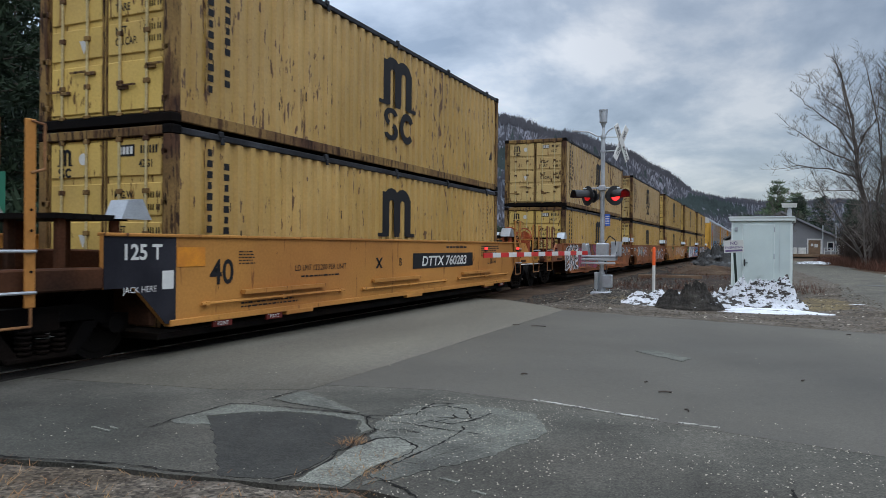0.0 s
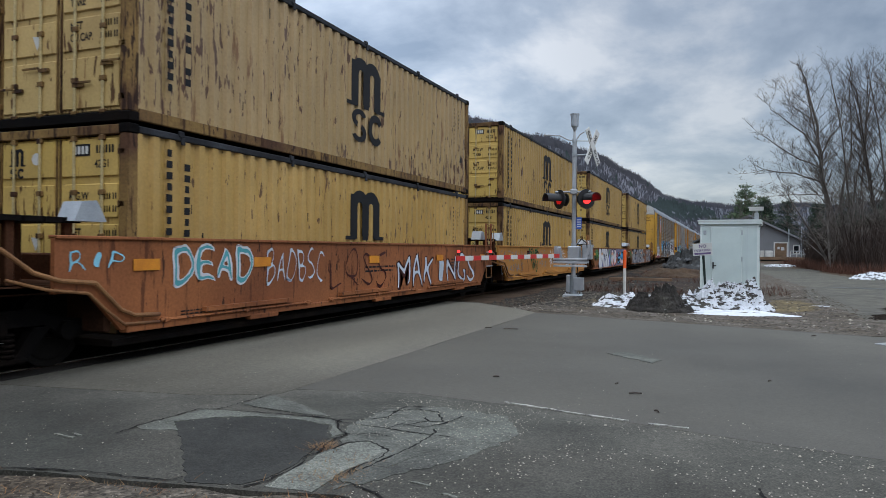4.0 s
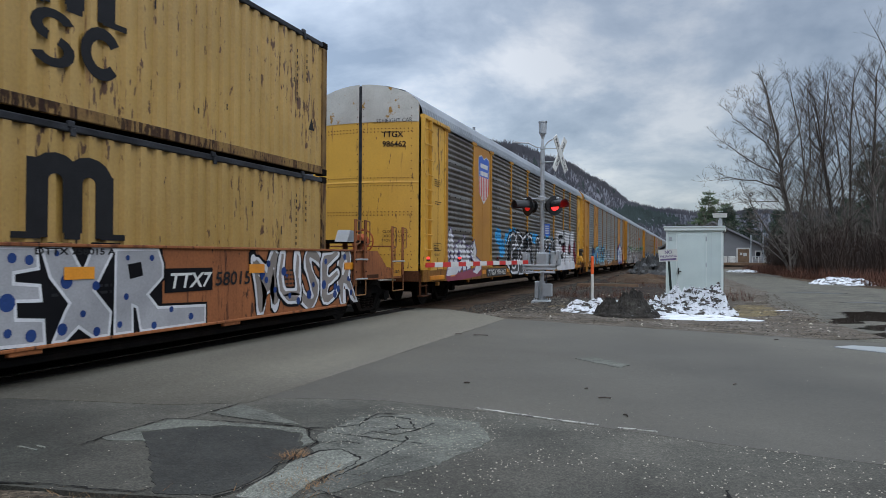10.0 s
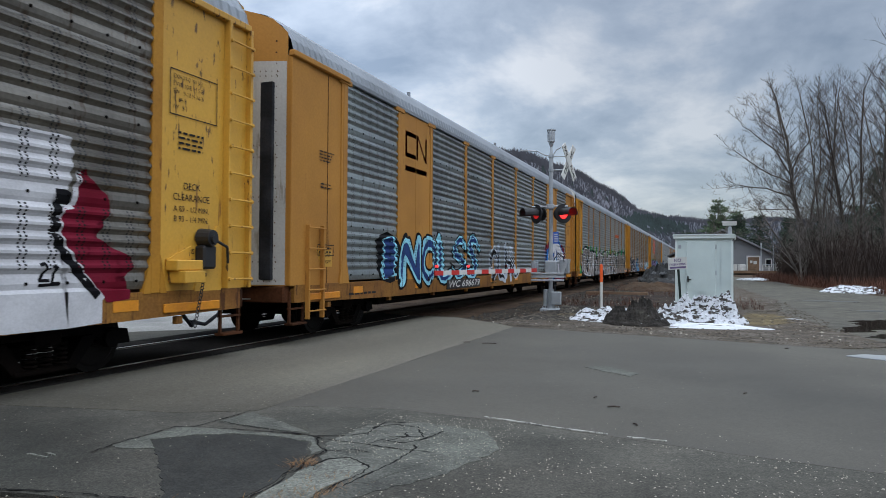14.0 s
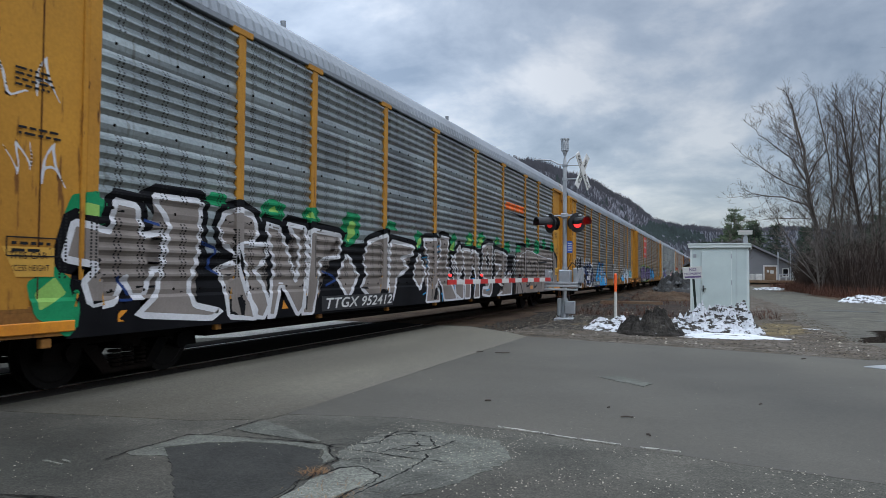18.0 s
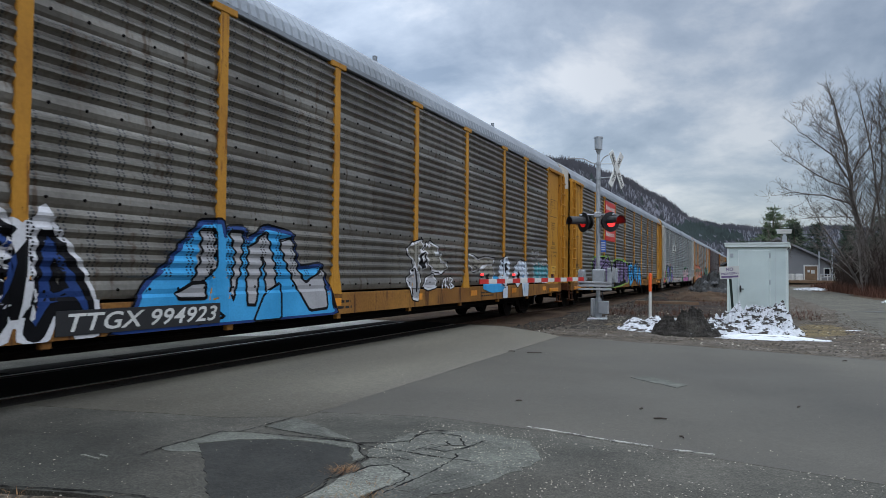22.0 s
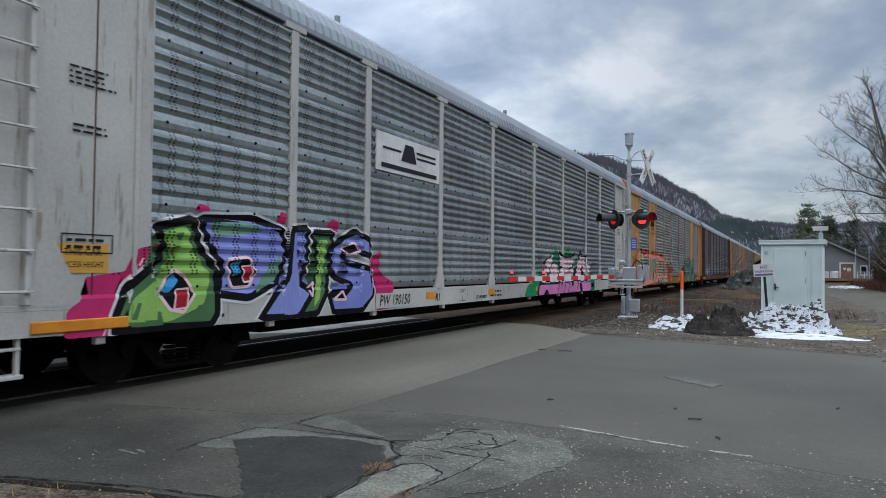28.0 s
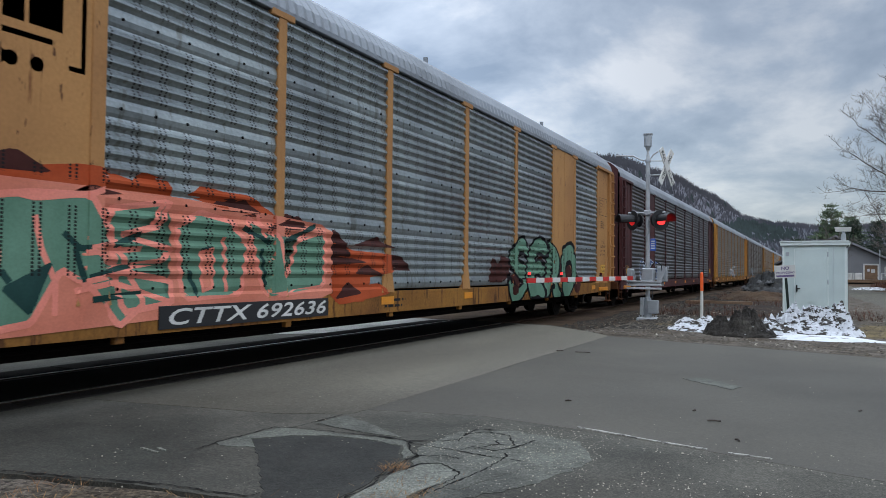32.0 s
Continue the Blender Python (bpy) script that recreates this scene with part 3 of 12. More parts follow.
def split(name, shape, mat, parent, label="", key=None):
    """Every piece of a shape as a part of its own; with a key the meshes are shared between things."""
    if key is not None:
        k = (key, name, mat.name)
        if k not in STORE:
            STORE[k] = [p.mesh(name, mat) for p in shape().pieces()]
        meshes = STORE[k]
    else:
        meshes = [p.mesh(name, mat) for p in shape.pieces()]
    return [part(name, me, mat, parent, label) for me in meshes]


def shared(key, mat, make):
    """The mesh for key and material, made once."""
    k = (key, mat.name)
    if k not in STORE:
        STORE[k] = make().mesh(str(key if isinstance(key, str) else key[0]), mat)
    return STORE[k]


def thing(name, label, category, group="", at=None, kind=""):
    ob = new(name)
    ob.empty_display_size = 0.1
    if at is not None:
        ob.matrix_basis = at
    return tagged(ob, label, category, group, kind)


def setting(name, shape, mat, label="", category=""):
    return tagged(new(name, shape.mesh(name, mat)), label or name.replace("_", " "), category or name.split("_")[0], kind="structure")


def smooth(ob):
    for p in ob.data.polygons:
        p.use_smooth = True
    return ob


GLYPHS = {}


def glyphs(text, size, grow=0.0, shear=0.0, align="CENTER", spacing=1.0):
    """Flat lettering in the built-in font as points and faces in its own plane: x to the right, y up."""
    key = (text, size, grow, shear, align, spacing)
    if key not in GLYPHS:
        cu = bpy.data.curves.new("lettering", "FONT")
        cu.body, cu.size, cu.offset, cu.shear, cu.align_x, cu.space_character = text, size, grow, shear, align, spacing
        cu.resolution_u = 3
        cu.fill_mode = "FRONT"
        ob = bpy.data.objects.new("lettering", cu)
        me = bpy.data.meshes.new_from_object(ob)
        GLYPHS[key] = ([tuple(v.co) for v in me.vertices], [tuple(p.vertices) for p in me.polygons])
        bpy.data.objects.remove(ob)
        bpy.data.curves.remove(cu)
        bpy.data.meshes.remove(me)
    return GLYPHS[key]


SOFT = {}


def soft_glyph(ch, grow, shear=0.0):
    """One letter with its corners rounded off, as a spray can leaves them."""
    key = (ch, grow, shear)
    if key not in SOFT:
        vs, fs = glyphs(ch, 1.0, grow, shear, "LEFT")
        bm = bmesh.new()
        vv = [bm.verts.new(p) for p in vs]
        for f in fs:
            try:
                bm.faces.new([vv[i] for i in f])
            except ValueError:
                pass
        for limit in (0.2, 0.09):
            long = [e for e in bm.edges if e.calc_length() > limit]
            bmesh.ops.subdivide_edges(bm, edges=long, cuts=1)
        for _ in range(3):
            bmesh.ops.smooth_vert(bm, verts=[v for v in bm.verts if v.is_boundary], factor=0.5, use_axis_x=True, use_axis_y=True)
        bm.verts.index_update()
        SOFT[key] = ([tuple(v.co) for v in bm.verts], [tuple(v.index for v in f.verts) for f in bm.faces])
        bm.free()
    return SOFT[key]


def side_text(sh, text, size, y, z, x, grow=0.0, sx=1.0, shear=0.0, align="CENTER", spacing=1.0):
    """Lettering on a face that looks to +x; it reads from -y to +y."""
    vs, fs = glyphs(text, size, grow, shear, align, spacing)
    return sh.add([(x, y + p[0] * sx, z + p[1]) for p in vs], fs)


def front_text(sh, text, size, x, z, y, grow=0.0, sx=1.0, align="CENTER", spacing=1.0):
    """Lettering on a face that looks to -y; it reads from -x to +x."""
    vs, fs = glyphs(text, size, grow, 0.0, align, spacing)
    return sh.add([(x + p[0] * sx, y, z + p[1]) for p in vs], fs)


def bars(sh, y0, y1, z0, z1, n, x, seed=0, thick=0.42):
    """Lines of unreadable writing as short plain bars, word by word, on a face that looks to +x."""
    r = random.Random(seed)
    h = (z1 - z0) / n
    for i in range(n):
        e = y1 - (y1 - y0) * r.uniform(0.0, 0.3)
        a, zc, t = y0, z1 - h * (i + 0.5), h * thick / 2
        while a < e:
            w = h * r.uniform(0.6, 2.4)
            sh.add([(x + 0.002, a, zc - t), (x + 0.002, min(a + w, e), zc - t), (x + 0.002, min(a + w, e), zc + t), (x + 0.002, a, zc + t)], [(0, 1, 2, 3)])
            a += w + h * 0.45
    return sh


# ---- ground ----
RNG = random.Random(7)


def ragged(poly, step=0.35, amp=0.04, seed=1):
    r = random.Random(seed)
    out = []
    n = len(poly)
    for i in range(n):
        a, b = Vector((*poly[i], 0)), Vector((*poly[(i + 1) % n], 0))
        d = b - a
        k = max(1, int(d.length / step))
        side = Vector((-d.y, d.x, 0)).normalized() if d.length > 0 else Vector((0, 0, 0))
        for j in range(k):
            p = a + d * (j / k) + side * (r.uniform(-amp, amp) if j else 0)
            out.append((p.x, p.y))
    return out


def plate(name, poly, z0, z1, mat, label, category, step=0.35, amp=0.04, seed=1):
    return setting(name, Shape().prism(ragged(poly, step, amp, seed), z0, z1, "z"), mat, label, category)


def scatter(sh, n, area, size, z=0.0, flat=0.6, seed=3, keep=None):
    """Loose angular stones on an area (x0, x1, y0, y1)."""
    r = random.Random(seed)
    for _ in range(n):
        x, y = r.uniform(area[0], area[1]), r.uniform(area[2], area[3])
        if keep and not keep(x, y):
            continue
        s = size * r.uniform(0.4, 1.0) * (1.8 if r.random() < 0.06 else 1.0)
        a = r.uniform(0, 3.1)
        c, d = math.cos(a) * s, math.sin(a) * s
        h = s * flat
        k = [r.uniform(0.6, 1.1) for _ in range(4)]
        sh.add([(x + c * k[0], y + d * k[0], z), (x - d * k[1], y + c * k[1], z), (x - c * k[2], y - d * k[2], z), (x + d * k[3], y - c * k[3], z),
                (x + 0.4 * c, y + 0.3 * d, z + h), (x - 0.4 * c, y - 0.2 * d, z + h * 0.9)],
               [(0, 1, 4), (1, 5, 4), (1, 2, 5), (2, 3, 5), (3, 4, 5), (3, 0, 4)])
    return sh


def build_ground():
    # one sheet to the horizon, with a slight swell away from the road
    sh = Shape()
    xs = sorted({-1500, -700, -350, -180, -100, *range(-60, 61, 6), 100, 180, 350, 700, 1500})
    ys = sorted({-600, -200, -80, *range(-40, 141, 6), 200, 320, 600, 1100, 1800})
    vs = []
    for y in ys:
        for x in xs:
            far = max(0.0, min(1.0, (y - 36) / 60)) * max(0.0, min(1.0, (x - 4) / 8))
            vs.append((x, y, -0.06 + 0.9 * far * 0.3 + 0.03 * noise.noise((x * 0.11, y * 0.11, 0))))
    nx = len(xs)
    sh.add(vs, [(j * nx + i, j * nx + i + 1, (j + 1) * nx + i + 1, (j + 1) * nx + i) for j in range(len(ys) - 1) for i in range(nx - 1)])
    smooth(setting("ground", sh, M["dirt"], "brown leaf-littered soil with dry grass", "ground"))
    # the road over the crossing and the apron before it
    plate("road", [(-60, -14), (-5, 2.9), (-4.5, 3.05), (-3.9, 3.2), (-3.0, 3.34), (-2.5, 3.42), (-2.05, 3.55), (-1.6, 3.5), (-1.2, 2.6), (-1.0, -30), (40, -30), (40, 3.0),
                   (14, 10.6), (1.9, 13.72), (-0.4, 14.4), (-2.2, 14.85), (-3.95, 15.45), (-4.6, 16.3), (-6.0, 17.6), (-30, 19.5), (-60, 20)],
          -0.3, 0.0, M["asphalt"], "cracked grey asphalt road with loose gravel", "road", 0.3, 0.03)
    plate("far_apron", [(-13.0, -10), (-12.6, 9.0), (-10.8, 11.0), (TRACK - 1.36, 12.6), (TRACK - 1.36, 17.8), (-14, 18.4), (-32, 19.0), (-32, -10)], -0.05, 0.004, M["pale_road"], "pale road beyond the rails", "road", 0.8, 0.03, 43)
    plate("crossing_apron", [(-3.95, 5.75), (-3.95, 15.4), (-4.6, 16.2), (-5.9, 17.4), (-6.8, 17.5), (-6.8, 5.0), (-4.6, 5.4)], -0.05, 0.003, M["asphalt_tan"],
          "tan-grey asphalt beside the rails, paler along y", "road", 0.6, 0.015, 4)
    plate("newer_lane", [(-3.94, 6.0), (-3.94, 15.3), (-2.2, 14.75), (-0.4, 14.3), (1.9, 13.6), (14, 10.4), (30, 5.5), (30, 4.2), (8, 4.9), (0.6, 5.65), (-1.9, 6.2), (-2.8, 6.3)],
          -0.05, 0.002, M["asphalt_new"], "smooth dark grey newer asphalt", "road", 0.5, 0.04, 5)
    plate("gravel_verge", [(-4.5, 19.0), (-4.9, 16.7), (-4.4, 16.1), (-3.9, 15.35), (-2.2, 14.75), (-0.4, 14.3), (1.9, 13.6), (3.2, 14.5), (2.6, 18), (2.2, 24), (2.8, 32), (1.5, 60), (-3.0, 60), (-4.3, 40)],
          -0.3, -0.012, M["gravel"], "grey-brown gravel and thin dry grass", "ground", 0.6, 0.12, 8)
    plate("parking_lot", [(1.6, 13.4), (3.1, 14.4), (2.5, 18), (2.1, 24), (2.7, 32), (1.4, 60), (-1, 95), (16, 100), (5.6, 56), (6.4, 46), (8.2, 36.5), (40, 24), (40, 3), (14, 10.2)],
          -0.3, -0.022, M["lot"], "worn wet grey asphalt lot", "road", 0.8, 0.12, 9)
    plate("leaf_soil", [(-4.2, 23.5), (-2.6, 24.2), (-1.3, 24.6), (-1.0, 30), (-1.2, 44), (-4.2, 46)], -0.3, -0.008, M["soil"], "dark damp soil with dead leaves beside the track", "ground", 0.5, 0.25, 28)
    # tar patch, pale broken strip, cracks, lane marking
    plate("tar_patch", [(-4.06, 4.49), (-3.88, 4.73), (-3.57, 4.9), (-3.22, 4.94), (-2.9, 4.9), (-2.7, 4.56), (-2.66, 4.34), (-2.6, 4.04), (-2.57, 3.8), (-2.57, 3.62), (-2.64, 3.47), (-2.96, 3.38), (-3.6, 4.05)], -0.05, 0.004, M["patch"],
          "dark tar patch in the road", "road patch", 0.05, 0.014, 11)
    pale = [[(-4.22, 4.26), (-4.19, 4.63), (-4.18, 4.92), (-4.04, 4.96), (-3.66, 5.01), (-3.23, 5.04), (-2.94, 5.06), (-2.79, 4.83), (-2.67, 4.71), (-2.69, 4.57), (-2.89, 4.92), (-3.22, 4.955), (-3.57, 4.915), (-3.88, 4.745), (-4.08, 4.5), (-3.85, 4.3), (-4.14, 4.22)],
            [(-4.0, 5.25), (-3.94, 5.66), (-3.46, 5.42), (-3.03, 5.14), (-3.52, 5.17)],
            [(-2.5, 3.5), (-2.52, 3.91), (-2.55, 4.23), (-2.5, 4.49), (-2.38, 4.59), (-2.17, 4.44), (-2.19, 4.1), (-2.22, 3.9), (-2.2, 3.69), (-2.19, 3.52)],
            [(-2.64, 5.48), (-2.5, 5.66), (-2.28, 5.64), (-2.14, 5.36), (-2.38, 5.28), (-2.54, 5.28)]]
    plate("worn_belt", [(-2.75, 4.9), (-2.72, 5.6), (-2.3, 5.85), (-1.7, 5.75), (-1.45, 5.2), (-1.6, 4.5), (-1.9, 4.0), (-2.1, 3.6), (-2.2, 4.2), (-2.55, 4.5)], -0.05, 0.0045, M["asphalt_mid"], "scuffed grey asphalt round the cracks", "road patch", 0.06, 0.03, 29)
    pale.append([(-2.1, 4.1), (-2.05, 5.0), (-1.9, 5.4), (-1.72, 5.0), (-1.9, 4.5), (-2.0, 4.1)])
    for i, p in enumerate(pale):
        plate("pale_asphalt", p, -0.05, 0.0055 + 0.0002 * i, M["asphalt_worn" if i == 2 else "asphalt_mid"], "pale broken asphalt between cracks", "road patch", 0.07, 0.014, 12 + i)
    lines = [[(-4.21, 4.04), (-4.23, 4.37), (-4.2, 4.63), (-4.2, 4.93), (-4.04, 4.98)], [(-4.04, 4.98), (-4.02, 5.3), (-3.99, 5.7)], [(-4.04, 4.98), (-3.66, 5.03), (-3.24, 5.07), (-2.94, 5.08), (-2.73, 5.16), (-2.59, 5.3)],
             [(-3.94, 5.2), (-3.51, 5.15), (-3.08, 5.09), (-2.81, 5.01), (-2.54, 4.99), (-2.23, 4.95), (-1.9, 4.94)], [(-2.9, 5.02), (-2.77, 4.83), (-2.64, 4.71), (-2.64, 4.42), (-2.57, 4.25), (-2.6, 4.1), (-2.53, 3.93), (-2.54, 3.59), (-2.6, 3.44)],
             [(-2.53, 4.31), (-2.5, 4.51), (-2.38, 4.61), (-2.26, 4.52), (-2.16, 4.44), (-2.13, 4.3), (-2.17, 4.1), (-2.18, 3.9)], [(-2.08, 5.1), (-2.04, 4.97), (-2.04, 4.61), (-2.08, 4.37), (-2.12, 4.0)], [(-2.57, 5.25), (-2.62, 5.51), (-2.62, 5.74), (-2.45, 5.78)],
             [(-2.43, 5.01), (-2.4, 5.16), (-2.19, 5.12), (-2.09, 5.29), (-2.03, 5.59)], [(-2.64, 4.71), (-2.45, 4.8), (-2.3, 4.78)], [(-2.1, 3.75), (-1.85, 3.65), (-1.62, 3.45), (-1.5, 3.2)], [(-2.35, 5.1), (-2.25, 5.3), (-2.3, 5.45)],
             [(-2.64, 5.5), (-2.5, 5.68), (-2.28, 5.65), (-2.12, 5.36), (-2.38, 5.27)], [(0.0, 4.2), (0.25, 4.35), (0.6, 4.3)], [(0.2, 4.38), (0.18, 4.6)], [(-4.0, 3.21), (-3.64, 3.3), (-3.36, 3.32), (-3.08, 3.37), (-3.05, 3.45)], [(-4.0, 3.21), (-4.4, 3.1), (-4.9, 2.98)]]
    r = random.Random(5)
    for pts in lines:
        sh = Shape()
        path = []
        for a, b in zip(pts[:-1], pts[1:]):
            a, b = Vector((*a, 0)), Vector((*b, 0))
            k = max(2, int((b - a).length / 0.03))
            path += [a + (b - a) * (i / k) + Vector((r.uniform(-1, 1), r.uniform(-1, 1), 0)) * 0.011 for i in range(k)]
        path.append(Vector((*pts[-1], 0)))
        vs = []
        for i, p in enumerate(path):
            d = (path[min(i + 1, len(path) - 1)] - path[max(i - 1, 0)]).normalized()
            w = 0.003 + 0.017 * abs(noise.noise((p.x * 7, p.y * 7, 0)))
            vs += [(p.x - d.y * w, p.y + d.x * w, 0.0075), (p.x + d.y * w, p.y - d.x * w, 0.0075)]
        sh.add(vs, [(2 * i, 2 * i + 1, 2 * i + 3, 2 * i + 2) for i in range(len(path) - 1)])
        setting("crack", sh, M["crack"], "dark open crack in the asphalt", "crack")
    for a, b in (((-1.88, 6.27), (-1.12, 6.07)), ((-1.1, 6.06), (-0.75, 6.0)), ((-0.59, 5.96), (-0.28, 5.94))):
        plate("lane_marking", [(a[0], a[1] - 0.018), (b[0], b[1] - 0.012), (b[0], b[1] + 0.012), (a[0], a[1] + 0.02)], 0.0, 0.009, M["paint_white"], "faded white lane marking", "marking", 0.06, 0.012, int(a[0] * -10))
    for x, y, w, h in ((-4.6, 3.85, 0.22, 0.02), (-4.5, 3.92, 0.12, 0.015), (-1.75, 3.9, 0.14, 0.02), (-1.5, 3.78, 0.1, 0.02)):
        plate("pale_scuff", [(x, y), (x + w, y - 0.03), (x + w, y - 0.03 + h), (x + 0.03, y + h)], 0.0, 0.0085, M["asphalt_worn"], "pale scuff on the asphalt", "marking", 0.04, 0.008, int(x * -20))
    plate("puddle", [(2.75, 17.2), (2.95, 18.3), (3.4, 19.2), (3.6, 20.8), (4.3, 21.6), (5.2, 21.3), (6.4, 21.2), (6.4, 18.9), (5.3, 18.8), (4.6, 18.3), (3.6, 18.2), (3.3, 17.5)], -0.2, -0.016, M["water"], "brown puddle reflecting the sky", "puddle", 0.16, 0.14, 21)
    plate("puddle", [(3.0, 16.2), (3.4, 17.1), (4.2, 17.9), (5.6, 18.2), (6.0, 16.8), (4.2, 15.8)], -0.2, -0.0165, M["water"], "brown puddle reflecting the sky", "puddle", 0.16, 0.12, 45)
    plate("wet_streak", [(3.4, 31.6), (4.2, 32.6), (5.7, 32.5), (5.5, 31.5), (4.4, 31.9)], -0.2, -0.017, M["asphalt_wet"], "dark wet streak on the lot", "road patch", 0.2, 0.2, 46)
    plate("wet_streak", [(4.3, 25.6), (5.0, 26.2), (6.3, 26.0), (5.9, 25.4)], -0.2, -0.017, M["asphalt_wet"], "dark wet streak on the lot", "road patch", 0.2, 0.16, 47)
    plate("mossy_patch", [(0.6, 18.3), (0.75, 20.6), (1.1, 22.6), (1.9, 22.9), (2.2, 20.8), (1.9, 19.0), (1.2, 18.0)], -0.3, -0.0095, M["moss"], "yellow-brown moss and straw on the verge", "ground", 0.2, 0.22, 48)
    plate("mossy_patch", [(-4.0, 19.4), (-3.4, 22.0), (-2.0, 22.6), (-1.3, 21.4), (-2.4, 19.8)], -0.3, -0.0098, M["moss"], "yellow-brown moss and straw on the verge", "ground", 0.2, 0.25, 49)
    plate("puddle", [(2.7, 15.0), (3.4, 15.6), (5.6, 15.3), (5.4, 14.7), (3.4, 14.6)], -0.2, -0.016, M["water"], "brown puddle reflecting the sky", "puddle", 0.2, 0.1, 22)
    # this puddle has its sky reflection painted in as a pale colour
    plate("puddle", [(2.05, 12.5), (2.4, 12.85), (3.2, 12.7), (4.4, 12.2), (4.2, 11.9), (2.6, 12.05)], -0.05, 0.0125, M["slush"], "shallow puddle with the sky's sheen in its colour", "puddle", 0.12, 0.03, 23)
    plate("pale_stain", [(-1.53, 9.81), (-1.28, 9.98), (-0.78, 9.45), (-0.86, 9.15)], -0.05, 0.0075, M["asphalt_mid"], "pale dusty stain on the newer asphalt", "road patch", 0.1, 0.04, 25)
    for tx, ty, ta, tl in ((-2.37, 7.44, 0.3, 0.07), (-1.08, 7.56, 1.0, 0.05), (-0.89, 7.13, 0.1, 0.12), (-3.98, 12.0, 0.1, 0.12), (-3.63, 11.97, 0.0, 0.25), (1.27, 13.2, 0.6, 0.1), (-0.55, 6.4, 2.0, 0.06), (0.4, 8.4, 0.9, 0.06)):
        sh = Shape().pipe([(tx, ty, 0.012), (tx + tl * 0.5 * math.cos(ta), ty + tl * 0.5 * math.sin(ta), 0.018), (tx + tl * math.cos(ta + 0.2), ty + tl * math.sin(ta + 0.2), 0.012)], 0.008, 5)
        tagged(new("twig", sh.mesh("twig", M["bark_dark"])), "dark broken twig lying on the road", "twig", "twigs on the road")
    # shoulder with dry grass
    plate("shoulder", [(-30, -2), (-5, 2.75), (-4.5, 3.0), (-3.9, 3.15), (-3.0, 3.3), (-2.5, 3.36), (-2.1, 3.5), (-1.65, 3.4), (-1.25, 2.5), (-1.05, -8), (-30, -8)], -0.3, -0.012, M["gravel"], "gravel shoulder with dry grass", "ground", 0.15, 0.05, 24)
    sh = Shape()
    r = random.Random(11)
    for _ in range(5200):
        if r.random() < 0.16:
            x, y = r.gauss(-2.25, 0.12), r.gauss(3.85, 0.16)
            if r.random() < 0.4:
                x, y = r.gauss(-2.62, 0.05), r.gauss(4.32, 0.06)
        else:
            x, y = r.uniform(-6.5, -1.7), r.uniform(1.6, 3.5)
            if y > 3.02 + (x + 4.5) * 0.2 + r.gauss(0, 0.06) or noise.noise((x * 1.7, y * 1.7, 3)) < -0.05:
                continue
        l, a, b = r.uniform(0.03, 0.11), r.uniform(0, 6.3), r.uniform(0.1, 0.7)
        dx, dy = math.cos(a) * l, math.sin(a) * l
        sh.add([(x - dy * 0.04, y + dx * 0.04, -0.015), (x + dy * 0.04, y - dx * 0.04, -0.015), (x + dx, y + dy, 0.003 + l * b * 0.5)], [(0, 1, 2)])
    tagged(new("dry_grass", sh.mesh("dry_grass", M["grass"])), "matted dry tan grass on the road shoulder", "grass", kind="stuff")
    sh = scatter(Shape(), 1500, (-6.0, 4.5, 2.8, 6.6), 0.006, 0.006, seed=31, keep=lambda x, y: noise.noise((x * 0.8, y * 0.8, 1)) > -0.15)
    scatter(sh, 220, (-5.6, 5.0, 6.6, 13.2), 0.008, 0.008, seed=32)
    scatter(sh, 4200, (-2.0, 6.0, 2.6, 6.0), 0.0095, 0.004, seed=36, keep=lambda x, y: y < 5.95 - 0.2 * (x + 1.9) * 0.5 and noise.noise((x * 0.9, y * 1.4, 7)) + 0.35 * min(1, (x + 1.5) / 3) > 0.02)
    scatter(sh, 900, (-2.8, -1.4, 4.6, 6.1), 0.007, 0.006, seed=37)
    tagged(new("loose_stones", sh.mesh("loose_stones", M["stone"])), "small pale stones scattered on the asphalt", "stones", kind="stuff")
    sh = scatter(Shape(), 5200, (-5.6, 2.9, 13.8, 30), 0.035, -0.014, seed=33, keep=lambda x, y: y > 14.5 - 0.32 * x and noise.noise((x * 0.6, y * 0.6, 8)) > -0.25)
    tagged(new("verge_gravel", sh.mesh("verge_gravel", M["gravel"])), "loose brown-grey gravel round the signal cabinet", "gravel", kind="stuff")
    sh = scatter(Shape(), 800, (-5.4, 2.6, 14.2, 34), 0.03, -0.012, seed=38, keep=lambda x, y: y > 14.7 - 0.32 * x and noise.noise((x * 0.8, y * 0.8, 2)) > -0.2)
    tagged(new("verge_stones", sh.mesh("verge_stones", M["stone"])), "pale loose stones on the gravel verge", "stones", kind="stuff")
    sh = scatter(Shape(), 5000, (-4.4, -2.4, 17.6, 46), 0.05, -0.02, 0.7, seed=39, keep=lambda x, y: x < -3.0 + 0.5 * noise.noise((0, y * 0.4, 6)))
    tagged(new("spilled_ballast", sh.mesh("spilled_ballast", M["ballast"])), "grey ballast stones spilled beside the track", "ballast", kind="stuff")
    # track
    rail = [(-0.07, -0.16), (0.07, -0.16), (0.07, -0.14), (0.012, -0.12), (0.012, -0.03), (0.036, -0.02), (0.036, 0.012), (-0.036, 0.012), (-0.036, -0.02), (-0.012, -0.03), (-0.012, -0.12), (-0.07, -0.14)]
